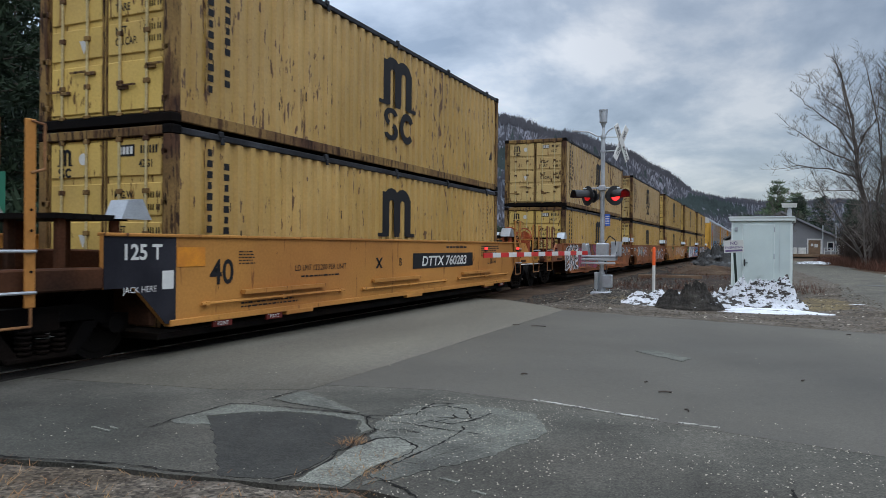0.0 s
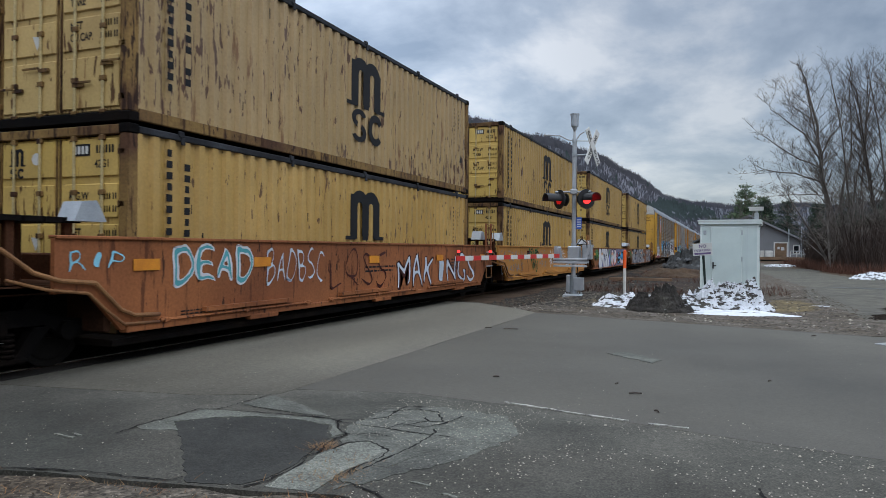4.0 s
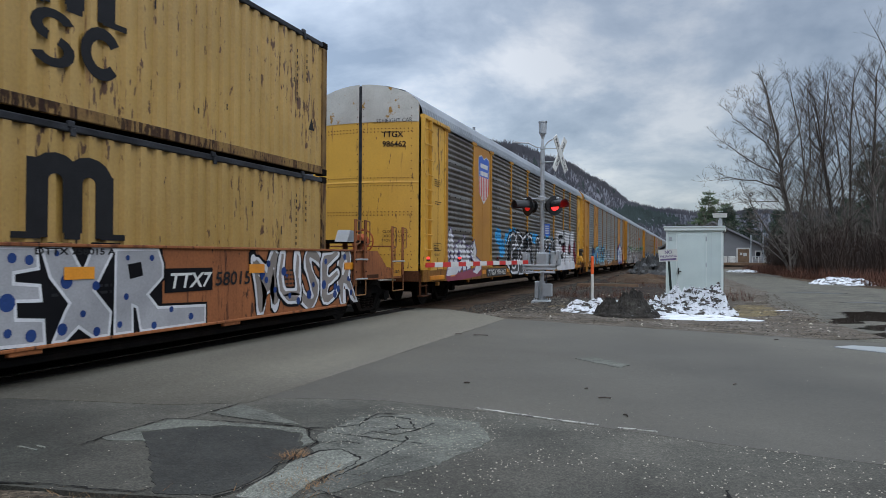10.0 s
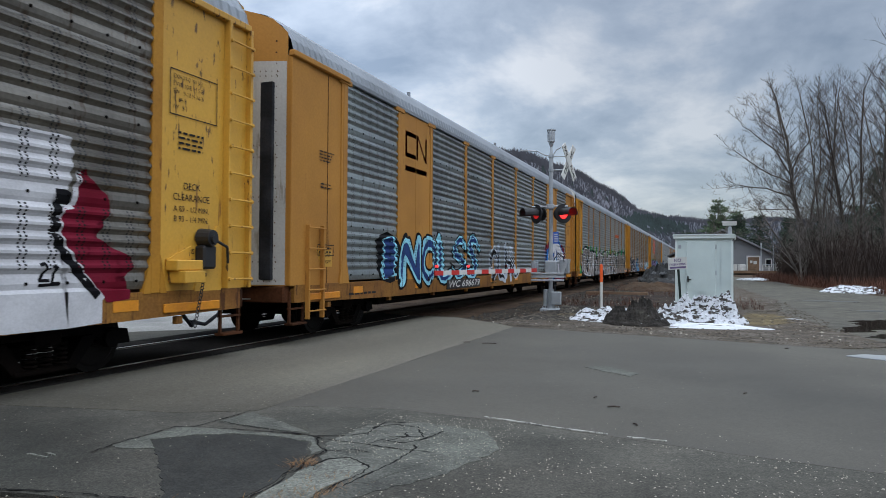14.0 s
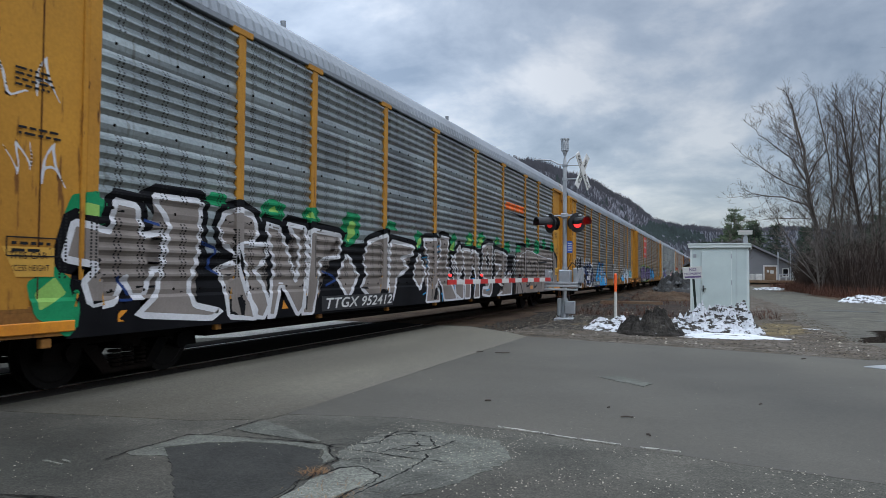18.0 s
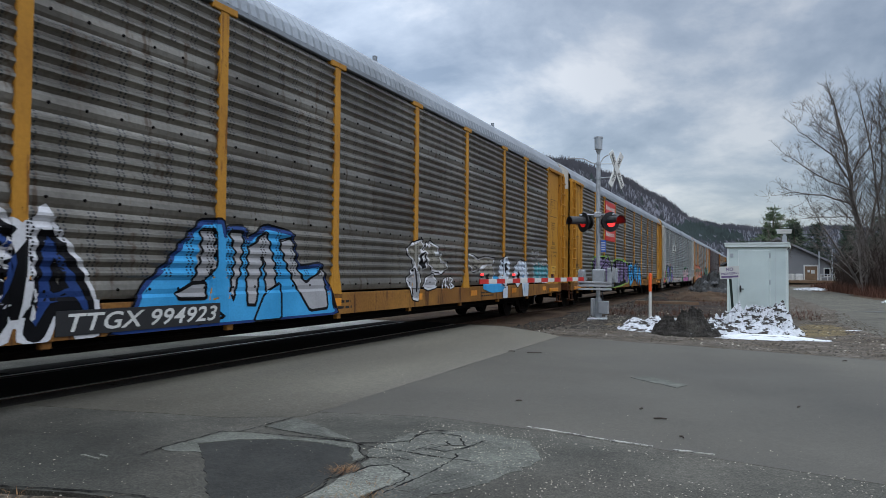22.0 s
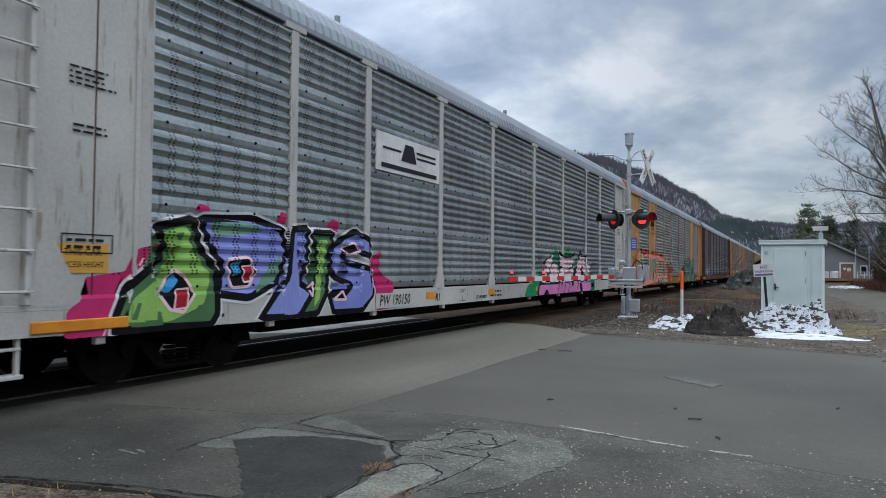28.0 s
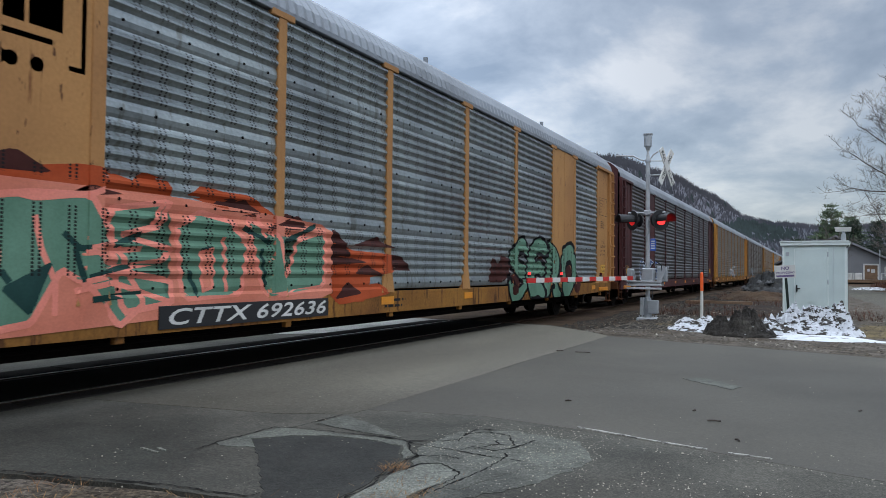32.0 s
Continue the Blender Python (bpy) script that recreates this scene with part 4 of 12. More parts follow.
    for side in (-1, 1):
        setting("rail", Shape().prism([(TRACK + side * 0.7525 + x, z) for x, z in rail], -80, 420, "y"), M["rail_side"], "rusty running rail with a worn bright head", "rail")
        part("rail_head", Shape().box(TRACK + side * 0.7525 - 0.03, TRACK + side * 0.7525 + 0.03, -80, 17.4, 0.0, 0.0135), M["steel"], bpy.data.objects["rail" if side < 0 else "rail.001"], "bright worn rail head")
    # near-black strips put the train's shade into the crossing surface
    plate("crossing_infill", [(TRACK + 0.62, -6), (TRACK + 0.62, 17.6), (TRACK - 0.62, 18.2), (TRACK - 0.62, -6)], -0.05, 0.004, M["panel_rubber"], "near-black strip for the train's shade between the rails", "road", 1.5, 0.01, 41)
    for x0, x1 in ((TRACK + 0.82, TRACK + 1.14), (TRACK - 1.34, TRACK - 0.82)):
        for k in range(11):
            y = -3.0 + 1.86 * k
            setting("crossing_panel", Shape().box(x0, x1, y, y + 1.84, -0.1, 0.012, 0.01), M["panel_rubber"], "near-black strip for the train's shade beside the rail", "crossing panel")
    sh = Shape()
    prof = [(-13, -0.35), (-10.9, -0.10), (-9.6, -0.08), (-6.4, -0.08), (-5.3, -0.07), (-4.3, -0.05)]
    vs = []
    ny = 150
    for j in range(ny + 1):
        y = 17.3 + (j / ny) ** 1.6 * 380
        for i in range(25):
            x = -13 + i * 8.6 / 24
            z = np.interp(x, [p[0] for p in prof], [p[1] for p in prof])
            vs.append((x, y, z + 0.05 * noise.noise((x * 2.2, y * 1.3, 2))))
    sh.add(vs, [(j * 25 + i, j * 25 + i + 1, (j + 1) * 25 + i + 1, (j + 1) * 25 + i) for j in range(ny) for i in range(24)])
    # the whole bed carries the shade of the cars in its colour
    setting("ballast_bed", sh, M["ballast_dark"], "crushed stone ballast darkened with the train's shade", "ballast")
    sh = scatter(Shape(), 5200, (-5.9, -4.1, 17.0, 45), 0.06, -0.075, 0.8, seed=34)
    scatter(sh, 1400, (-6.4, -4.0, 45, 90), 0.09, -0.10, 0.8, seed=35)
    tagged(new("ballast_stones", sh.mesh("ballast_stones", M["ballast"])), "angular grey ballast stones beside the rails", "ballast", kind="stuff")
    tie = shared("tie", M["wood"], lambda: Shape().box(-1.3, 1.3, -0.11, 0.11, -0.28, -0.1, 0.01))
    for i in range(70):
        t = new("railway_tie", tie)
        t.matrix_basis = pose(TRACK, 18.0 + 0.55 * i, 0)
        tagged(t, "weathered wooden railway tie in ballast", "railway tie", "ties under the rails", "structure")


build_ground()


# ---- the train ----
SPEED, SLOWING = 8.9045, 0.0072
WHEELS = []  # near-side wheels that are seen to turn, with their place on the truck
MOVING = []  # (thing, place along the track at the clip's start, height)


def rolls(ob, y, z=0.0):
    ob.matrix_basis = pose(TRACK, y, z)
    MOVING.append((ob, y, z))
    return ob


def wheel_shape():
    sh = Shape()
    sh.cyl((-0.065, 0, 0), (0.065, 0, 0), 0.42, 0.428, 28)
    sh.cyl((-0.095, 0, 0), (-0.065, 0, 0), 0.455, 0.455, 28)
    sh.cyl((0.066, 0, 0), (0.075, 0, 0), 0.36, 0.34, 28)
    sh.cyl((0.03, 0, 0), (0.13, 0, 0), 0.11, 0.1, 14)
    for k in range(2):
        a = 1.2 + k * 3.1
        sh.cyl((0.074, 0.22 * math.cos(a), 0.22 * math.sin(a)), (0.082, 0.22 * math.cos(a), 0.22 * math.sin(a)), 0.03, n=8)
    return sh


def truck(parent, y, spins=True):
    """A two-axle truck: side frames, springs, bolster, four wheels, two axles."""
    tr = new("truck")
    tr.empty_display_size = 0.1
    tr.parent = parent
    tr.matrix_local = pose(0, y, 0)
    tagged(tr, "grimy black two-axle rail truck")
    frame_poly = [(-1.25, 0.36), (-1.2, 0.54), (-0.75, 0.60), (-0.5, 0.70), (0.5, 0.70), (0.75, 0.60), (1.2, 0.54), (1.25, 0.36), (0.95, 0.33), (0.66, 0.40), (0.4, 0.18), (-0.4, 0.18), (-0.66, 0.40), (-0.95, 0.33)]
    for s in (-1, 1):
        def fr():
            sh = Shape()
            sh.prism([p for p in frame_poly[:8]] + [(0.95, 0.36), (0.62, 0.52), (-0.62, 0.52), (-0.95, 0.36)], s * 0.94, s * 1.07, "x")
            sh.prism([(-0.72, 0.5), (-0.5, 0.5), (-0.28, 0.2), (-0.42, 0.16)], s * 0.95, s * 1.07, "x")
            sh.prism([(0.72, 0.5), (0.5, 0.5), (0.28, 0.2), (0.42, 0.16)], s * 0.95, s * 1.07, "x")
            sh.box(min(s * 0.93, s * 1.09), max(s * 0.93, s * 1.09), -0.42, 0.42, 0.13, 0.2, 0.02)
            for e in (-1, 1):
                sh.cyl((s * 1.02, e * 0.89, 0.44), (s * 1.14, e * 0.89, 0.44), 0.11, n=12)
            return sh
        part("side_frame", shared(("side_frame", s), M["black_steel"], fr), M["black_steel"], tr)

        for i in (-0.2, 0.0, 0.2):
            def coil():
                sh = Shape()
                for k in range(5):
                    sh.ring((s * 1.04, 0, 0.23 + 0.055 * k), (0, 0, 1), 0.07, 0.018, 10, 5)
                return sh
            part("spring", shared(("spring", s), M["black_steel"], coil), M["black_steel"], tr, at=pose(0, i, 0))
    part("bolster", shared("bolster", M["black_steel"], lambda: Shape().box(-1.1, 1.1, -0.2, 0.2, 0.42, 0.66, 0.03)), M["black_steel"], tr)
    for e in (-1, 1):
        part("axle", shared("axle", M["black_steel"], lambda: Shape().cyl((-0.95, 0, 0), (0.95, 0, 0), 0.08, n=10)), M["black_steel"], tr, at=pose(0, e * 0.89, 0.44))
        for s in (-1, 1):
            w = part("wheel", shared("wheel", M["wheel_steel"], wheel_shape), M["wheel_steel"], tr, at=pose(s * 0.76, e * 0.89, 0.44, 0, 0, 0 if s > 0 else 180))
            if s > 0 and spins:
                WHEELS.append((w, e * 0.89))
    return tr


# ---- containers ----
def arch_mark(sh, y, z, w, h, x):
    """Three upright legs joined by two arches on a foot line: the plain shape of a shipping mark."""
    lw = w * 0.2
    for k in range(3):
        c = y + w * (0.16 + 0.34 * k)
        sh.box(x, x + 0.003, c - lw / 2, c + lw / 2, z + (0.0 if k != 1 else 0.06 * h), z + h * (0.82 if k else 0.95))
    for k in range(2):
        c0, c1 = y + w * (0.16 + 0.34 * k), y + w * (0.16 + 0.34 * (k + 1))
        cy, rr = (c0 + c1) / 2, (c1 - c0) / 2
        n = 8
        pts = [(cy + (rr + lw / 2) * math.cos(math.pi * i / n), z + h * 0.70 + (rr + lw / 2) * 1.05 * math.sin(math.pi * i / n) * 0.8) for i in range(n + 1)]
        pts += [(cy + (rr - lw / 2) * math.cos(math.pi * (n - i) / n), z + h * 0.70 + (rr - lw / 2) * math.sin(math.pi * (n - i) / n) * 0.8) for i in range(n + 1)]
        sh.prism(pts, x, x + 0.003, "x")
    for a, b in ((-0.07, 0.2), (0.42, 0.58), (0.8, 1.08)):
        sh.box(x, x + 0.003, y + w * a, y + w * b, z - 0.02 * h, z + 0.06 * h)
    return sh


def curl_mark(sh, cy, cz, w, h, x, opening):
    """A thick ring with an opening."""
    n = 16
    o = [opening + math.pi * 2 * (i / n) * 0.8 for i in range(n + 1)]
    pts = [(cy + w / 2 * math.cos(a), cz + h / 2 * math.sin(a)) for a in o] + [(cy + w * 0.26 * math.cos(a), cz + h * 0.27 * math.sin(a)) for a in reversed(o)]
    return sh.prism(pts, x, x + 0.003, "x")


def s_mark(sh, cy, cz, w, h, x):
    """Two stacked half rings, open to opposite sides."""
    n = 10
    for sgn in (1, -1):
        c = cz + sgn * h * 0.22
        o = [math.radians(20 + 230 * i / n) for i in range(n + 1)]
        r0, r1 = w * 0.5, w * 0.24
        pts = [(cy + sgn * r0 * math.cos(a), c + sgn * h * 0.29 * math.sin(a)) for a in o] + [(cy + sgn * r1 * math.cos(a), c + sgn * h * 0.13 * math.sin(a)) for a in reversed(o)]
        sh.prism(pts, x, x + 0.003, "x")
    return sh


CL, CW, CH = 12.19, 2.44, 2.591


def wave_side(x_in, x_out, y0, y1, z0, z1, pitch=0.278):
    """Corrugated side sheet: flat crests, sloping flanks."""
    sh = Shape()
    n = int((y1 - y0) / pitch)
    p = (y1 - y0) / n
    ys, xs = [], []
    for i in range(n):
        b = y0 + i * p
        ys += [b, b + p * 0.36, b + p * 0.5, b + p * 0.86]
        xs += [x_out, x_out, x_in, x_in]
    ys.append(y1), xs.append(x_out)
    vs = [(x, y, z) for x, y in zip(xs, ys) for z in (z0, z1)]
    return sh.add(vs, [(2 * i, 2 * i + 2, 2 * i + 3, 2 * i + 1) if x_out > 0 else (2 * i, 2 * i + 1, 2 * i + 3, 2 * i + 2) for i in range(len(ys) - 1)])


def glyph_bar(sh, y0, y1, z0, z1, x, k):
    """A plain upright bar, the size of one character."""
    m = (y1 - y0) * (0.14 if k % 3 else 0.24)
    sh.box(x, x + 0.002, y0 + m, y1 - m, z0 + 0.012, z1 - 0.012)


def build_container(upper, paint_side, paint_door):
    """A 40-foot container, doors to -y. Its base is at z = 0, its near end at y = 0."""
    c = thing("shipping_container", "", "shipping container")
    F, P, D = M["container_frame"], M[paint_side], M[paint_door]
    hw = CW / 2
    part("side_wall", wave_side(hw - 0.062, hw - 0.012, 0.14, CL - 0.14, 0.16, CH - 0.08), P, c)
    part("side_wall", wave_side(-hw + 0.05, -hw + 0.012, 0.14, CL - 0.14, 0.16, CH - 0.08), P, c)
    part("roof", Shape().box(-hw + 0.05, hw - 0.05, 0.1, CL - 0.1, CH - 0.05, CH - 0.02), P, c)
    part("floor", Shape().box(-hw + 0.05, hw - 0.05, 0.1, CL - 0.1, 0.04, 0.15), M["black_steel"], c)
    part("end_wall", Shape().box(-hw + 0.1, hw - 0.1, CL - 0.09, CL - 0.05, 0.16, CH - 0.08), P, c)
    for s in (-1, 1):
        part("bottom_rail", Shape().box(min(s * hw, s * (hw - 0.06)), max(s * hw, s * (hw - 0.06)), 0.17, CL - 0.17, 0.02, 0.17, 0.008), F, c)
        part("top_rail", Shape().box(min(s * (hw + 0.004), s * (hw - 0.07)), max(s * (hw + 0.004), s * (hw - 0.07)), 0.17, CL - 0.17, CH - 0.11, CH - 0.02, 0.012), M["rubber"], c, "black weathered top edge")
        for y in (0.08, CL - 0.08):
            part("corner_post", Shape().box(min(s * hw, s * (hw - 0.15)), max(s * hw, s * (hw - 0.15)), y - 0.08, y + 0.08, 0.12, CH - 0.12, 0.012), F, c)
            for z in (0.06, CH - 0.06):
                sh = Shape().box(min(s * (hw + 0.006), s * (hw - 0.16)), max(s * (hw + 0.006), s * (hw - 0.16)), y - 0.088, y + 0.09, z - 0.06, z + 0.06, 0.01)
                part("corner_casting", sh, M["black_steel"], c)
        hooks = Shape()
        for i in range(5):
            y = 0.9 + i * (CL - 1.8) / 4
            hooks.box(min(s * (hw + 0.02), s * (hw - 0.03)), max(s * (hw + 0.02), s * (hw - 0.03)), y - 0.05, y + 0.05, CH - 0.06, CH + 0.02, 0.01)
            hooks.box(min(s * (hw + 0.03), s * (hw + 0.0)), max(s * (hw + 0.03), s * (hw + 0.0)), y - 0.015, y + 0.06, CH - 0.16, CH - 0.06, 0.008)
        split("tarpaulin_hook", hooks, M["rubber"], c)
    # door end
    part("door_header", Shape().box(-hw + 0.14, hw - 0.14, 0.0, 0.12, CH - 0.13, CH - 0.01, 0.01), F, c)
    part("door_sill", Shape().box(-hw + 0.14, hw - 0.14, 0.0, 0.12, 0.0, 0.13, 0.01), M["black_steel"] if upper else F, c)
    for s in (-1, 1):
        x0, x1 = sorted((s * 0.012, s * (hw - 0.155)))
        leaf = part("door", Shape().box(x0, x1, 0.06, 0.11, 0.15, CH - 0.14, 0.006), D, c)
        sh = Shape()
        for z, top in ((0.19, 0.84), (0.93, 1.35), (1.43, 1.86), (1.95, CH - 0.17)):
            sh.box(x0 + 0.05, x1 - 0.05, 0.036, 0.066, z, top, 0.012)
        split("door_panel", sh, D, leaf)
        sh = Shape()
        for x in (x0 + 0.006, x1 - 0.03):
            sh.box(x, x + 0.024, 0.04, 0.066, 0.16, CH - 0.15)
        split("door_gasket", sh, M["container_frame"], leaf)
        for k in (0.27, 0.72):
            x = x0 + (x1 - x0) * k
            part("lock_bar", Shape().cyl((x, 0.02, 0.08), (x, 0.02, CH - 0.06), 0.019, n=8), M["bar_steel"], leaf, "worn grey-yellow lock bar")
            g = Shape()
            for z in (0.13, 0.55, 1.2, 1.75, CH - 0.16):
                g.box(x - 0.05, x + 0.05, 0.0, 0.045, z - 0.035, z + 0.035, 0.008)
            g.box(min(x, x + s * 0.3), max(x, x + s * 0.3), -0.012, 0.004, 0.50 + 0.24 * (k > 0.5), 0.53 + 0.24 * (k > 0.5), 0.004)
            g.box(x - 0.03, x + 0.16, 0.0, 0.03, 0.46 + 0.24 * (k > 0.5), 0.51 + 0.24 * (k > 0.5), 0.006)
            part("lock_gear", g, F, leaf)
        h = Shape()
        for z in (0.3, 0.95, 1.6, 2.25):
            xx = s * (hw - 0.12)
            h.box(xx - 0.06, xx + 0.06, 0.0, 0.05, z - 0.04, z + 0.04, 0.008)
        split("hinge", h, F, leaf)
    # lettering
    ink = Shape()
    yy = -0.001
    fx = 0.032
    front_text(ink, "M.G.W", 0.14, 0.2, 1.66, fx, 0.003, 0.8, "LEFT")
    front_text(ink, "TARE", 0.14, 0.2, 1.50, fx, 0.003, 0.8, "LEFT")
    front_text(ink, "NET", 0.14, 0.2, 1.20, fx, 0.003, 0.8, "LEFT")
    front_text(ink, "CU.CAP.", 0.14, 0.2, 1.05, fx, 0.003, 0.75, "LEFT")
    for z in (1.66, 1.50, 1.20, 1.05):
        for i in range(2):
            for k in range(5):
                ink.box(0.72 + k * 0.04 + i * 0.22 * (k < 2), 0.738 + k * 0.04 + i * 0.22 * (k < 2), fx - 0.002, fx, z, z + 0.08)
    ink.box(0.26, 0.56, fx - 0.002, fx, 2.21, 2.36)
    for k in range(7):
        ink.box(0.66 + k * 0.052 + (0.06 if k == 6 else 0), 0.69 + k * 0.052 + (0.06 if k == 6 else 0), fx - 0.002, fx, 2.24, 2.34)
    front_text(ink, "42G1", 0.14, 0.76, 2.06, fx, 0.003, 0.8)
    owner = Shape()
    for k in range(4):
        owner.box(0.285 + k * 0.065, 0.33 + k * 0.065, fx - 0.004, fx - 0.002, 2.235, 2.335)
    part("owner_lettering", owner, M["white"], c, "white bars on a black plate")
    part("door_lettering", ink, M["ink"], c, "black stencilled door lettering")
    mk = Shape()
    arch_mark(mk, 0, 0, 0.26, 0.24, 0)
    curl_mark(mk, 0.2, -0.1, 0.13, 0.14, 0, 0.6)
    s_mark(mk, 0.06, -0.1, 0.13, 0.14, 0)
    mk.v = [(-0.86 + p[1] * 1.0, fx - p[0], 2.12 + p[2]) for p in mk.v]
    part("door_mark", mk, M["ink"], c, "black arched shipping mark")
    st = Shape()
    st.cyl((-0.38, fx - 0.004, 2.2), (-0.38, fx, 2.2), 0.08, n=16)
    st.prism([(-0.46, 1.18), (-0.3, 1.18), (-0.38, 1.0)], fx - 0.004, fx, "y")
    part("door_sticker", st, M["white"], c, "white stickers")
    x = hw - 0.008
    part("arched_mark", arch_mark(Shape(), 5.44, 1.26, 1.4, 0.92, x), M["ink"], c, "large black arched shipping mark")
    part("wavy_mark", s_mark(Shape(), 5.85, 0.88, 0.6, 0.64, x), M["ink"], c, "black wavy mark under the arches")
    part("ring_mark", curl_mark(Shape(), 6.55, 0.88, 0.64, 0.64, x, 0.55), M["ink"], c, "black open ring under the arches")
    col = Shape()
    for k, (y, n) in enumerate(((0.70, 13), (1.03, 11))):
        for i in range(n):
            if k and i == 8:
                continue
            z = 2.36 - i * 0.147 - 0.16 * k
            glyph_bar(col, y - 0.075, y + 0.075, z - 0.118, z, x, i * 7 + k)
    for k in range(2):
        for i in range(9 - 4 * k):
            glyph_bar(col, 11.06 + 0.34 * k, 11.11 + 0.34 * k, 2.12 - 0.11 * i, 2.2 - 0.11 * i, x, i + 3 * k)
    col.prism([(11.5, 0.8), (11.72, 0.8), (11.61, 1.02)], x, x + 0.002, "x")
    part("name_lettering", col, M["ink"], c, "two columns of black stencilled characters")
    r = random.Random(4 + upper)
    dents = Shape()
    for _ in range(16):
        y, z = r.uniform(0.6, CL - 0.6), r.uniform(0.4, 2.2)
        dents.box(x - 0.001, x + 0.0008, y, y + r.uniform(0.01, 0.03), z, z + r.uniform(0.08, 0.16))
    part("scrape_marks", dents, M["ink"], c, "small dark scrape marks")
    return c


def place_containers():
    made = {}
    for y, shade in CONTAINERS:
        for upper, z in ((False, 0.31), (True, 2.93)):
            kind = (upper, shade if upper else "yellow")
            if kind in made:
                ob = copy_thing(made[kind], pose(0, 0, 0))
            else:
                ob = made[kind] = build_container(upper, *{"yellow": ("container", "container_door"), "tan": ("container_tan", "container_tan_door")}[kind[1]])
            rolls(ob, y, z)
            tagged(ob, "rust-streaked " + ("faded tan" if kind[1] == "tan" else "yellow") + " corrugated steel container, " + ("stacked on another container" if upper else "sitting in the well car"), "shipping container", "containers stacked on the train")


# Near ends of the containers at the clip's start, and the paint of the upper one.
CONTAINERS = [(-13.0, "yellow"), (6.85, "yellow"), (26.72, "tan"), (42.19, "tan"), (57.65, "yellow"), (73.12, "yellow"), (88.59, "yellow")]
place_containers()


# ---- well cars ----
def boarding_ladder(unit, ya, yb, mat, low=0.9, high=2.12, x=1.545, steps=(1.3, 0.9)):
    """Two flat uprights with bolts, rungs between them, looped grab irons on top and a stirrup below."""
    b = Shape()
    for yy in (ya, yb):
        b.box(x, x + 0.03, yy - 0.055, yy + 0.055, low, high, 0.008)
    split("ladder_upright", b, mat, unit)
    r = Shape()
    for z in steps:
        r.cyl((x + 0.05, ya - 0.04, z), (x + 0.05, yb + 0.04, z), 0.016, n=8)
    split("rung", r, M["galvanised"], unit)
    part("stirrup", Shape().pipe([(x + 0.03, ya, low), (x + 0.03, ya, 0.57), (x + 0.03, yb, 0.57), (x + 0.03, yb, low)], 0.014), M["pipe_paint"], unit)
    for yy in (ya, yb):
        part("grab_iron", Shape().pipe([(x + 0.03, yy, high - 0.02), (x + 0.06, yy + 0.12, high - 0.04), (x + 0.06, yy + 0.12, high - 0.48), (x + 0.03, yy, high - 0.52)], 0.014), M["pipe_paint"], unit, "looped grab iron")
    k = Shape()
    for yy in (ya, yb):
        for i in range(5):
            k.cyl((x + 0.03, yy, low + 0.15 + 0.2 * i), (x + 0.045, yy, low + 0.15 + 0.2 * i), 0.014, n=6)
    part("ladder_bolts", k, M["black_steel"], unit)


def well_end(unit, y, s, mat, piped=True):
    """Deck, bulkhead and steps over a shared truck. s: which way the end looks along the track."""
    def deck():
        sh = Shape().box(-1.45, 1.45, min(y, y + s * 1.5), max(y, y + s * 1.5), 0.88, 0.98, 0.02)
        sh.box(-0.35, 0.35, min(y, y + s * 1.7), max(y, y + s * 1.7), 0.6, 0.88, 0.03)
        return sh
    part("end_deck", deck(), M["well_dark"], unit)
    part("bulkhead", Shape().box(-1.42, 1.42, min(y - s * 0.08, y + s * 0.02), max(y - s * 0.08, y + s * 0.02), 0.4, 1.3, 0.02), M["well_dark"], unit)
    wk = Shape()
    for k in range(4):
        wk.box(-1.3, 1.3, min(y + s * (0.25 + 0.24 * k), y + s * (0.45 + 0.24 * k)), max(y + s * (0.25 + 0.24 * k), y + s * (0.45 + 0.24 * k)), 1.64, 1.70)
    split("walkway_plank", wk, M["black_steel"], unit, "dark steel grating strip")
    br = Shape()
    for x in (-1.2, -0.4, 0.4, 1.2):
        br.box(x - 0.04, x + 0.04, min(y + s * 0.3, y + s * 0.4), max(y + s * 0.3, y + s * 0.4), 0.97, 1.65, 0.01)
        br.box(x - 0.04, x + 0.04, min(y + s * 1.0, y + s * 1.1), max(y + s * 1.0, y + s * 1.1), 0.97, 1.65, 0.01)
    split("walkway_post", br, M["well_dark"], unit)
    guide = Shape()
    for x in (-1.28, 1.28):
        guide.prism([(y + s * 0.0, 1.66), (y + s * 0.44, 1.66), (y + s * 0.34, 1.88), (y + s * 0.14, 1.9)], x - 0.14, x + 0.14, "x")
    split("container_guide", guide, M["galvanised"], unit, "pale grey container corner guide")
    if s > 0:
        boarding_ladder(unit, y + 0.1, y + 0.56, mat)
    elif piped:
        ends = Shape().pipe([(1.3, -2.06, 1.47), (1.45, -1.8, 1.34), (1.535, -1.52, 1.11), (1.545, -1.22, 1.02), (1.545, -0.77, 0.98), (1.545, -0.41, 0.66), (1.545, -0.2, 0.58), (1.545, 0.19, 0.56)], 0.026, 8)
        part("brake_hose", ends, M["pipe_paint"], unit, "brown bent brake pipe")
        ends = Shape().pipe([(1.4, -1.72, 1.04), (1.53, -1.35, 0.93), (1.545, -0.86, 0.87), (1.545, -0.62, 0.67), (1.545, -0.36, 0.49), (1.545, 0.19, 0.47)], 0.018, 8)
        part("brake_hose", ends, M["pipe_paint"], unit)


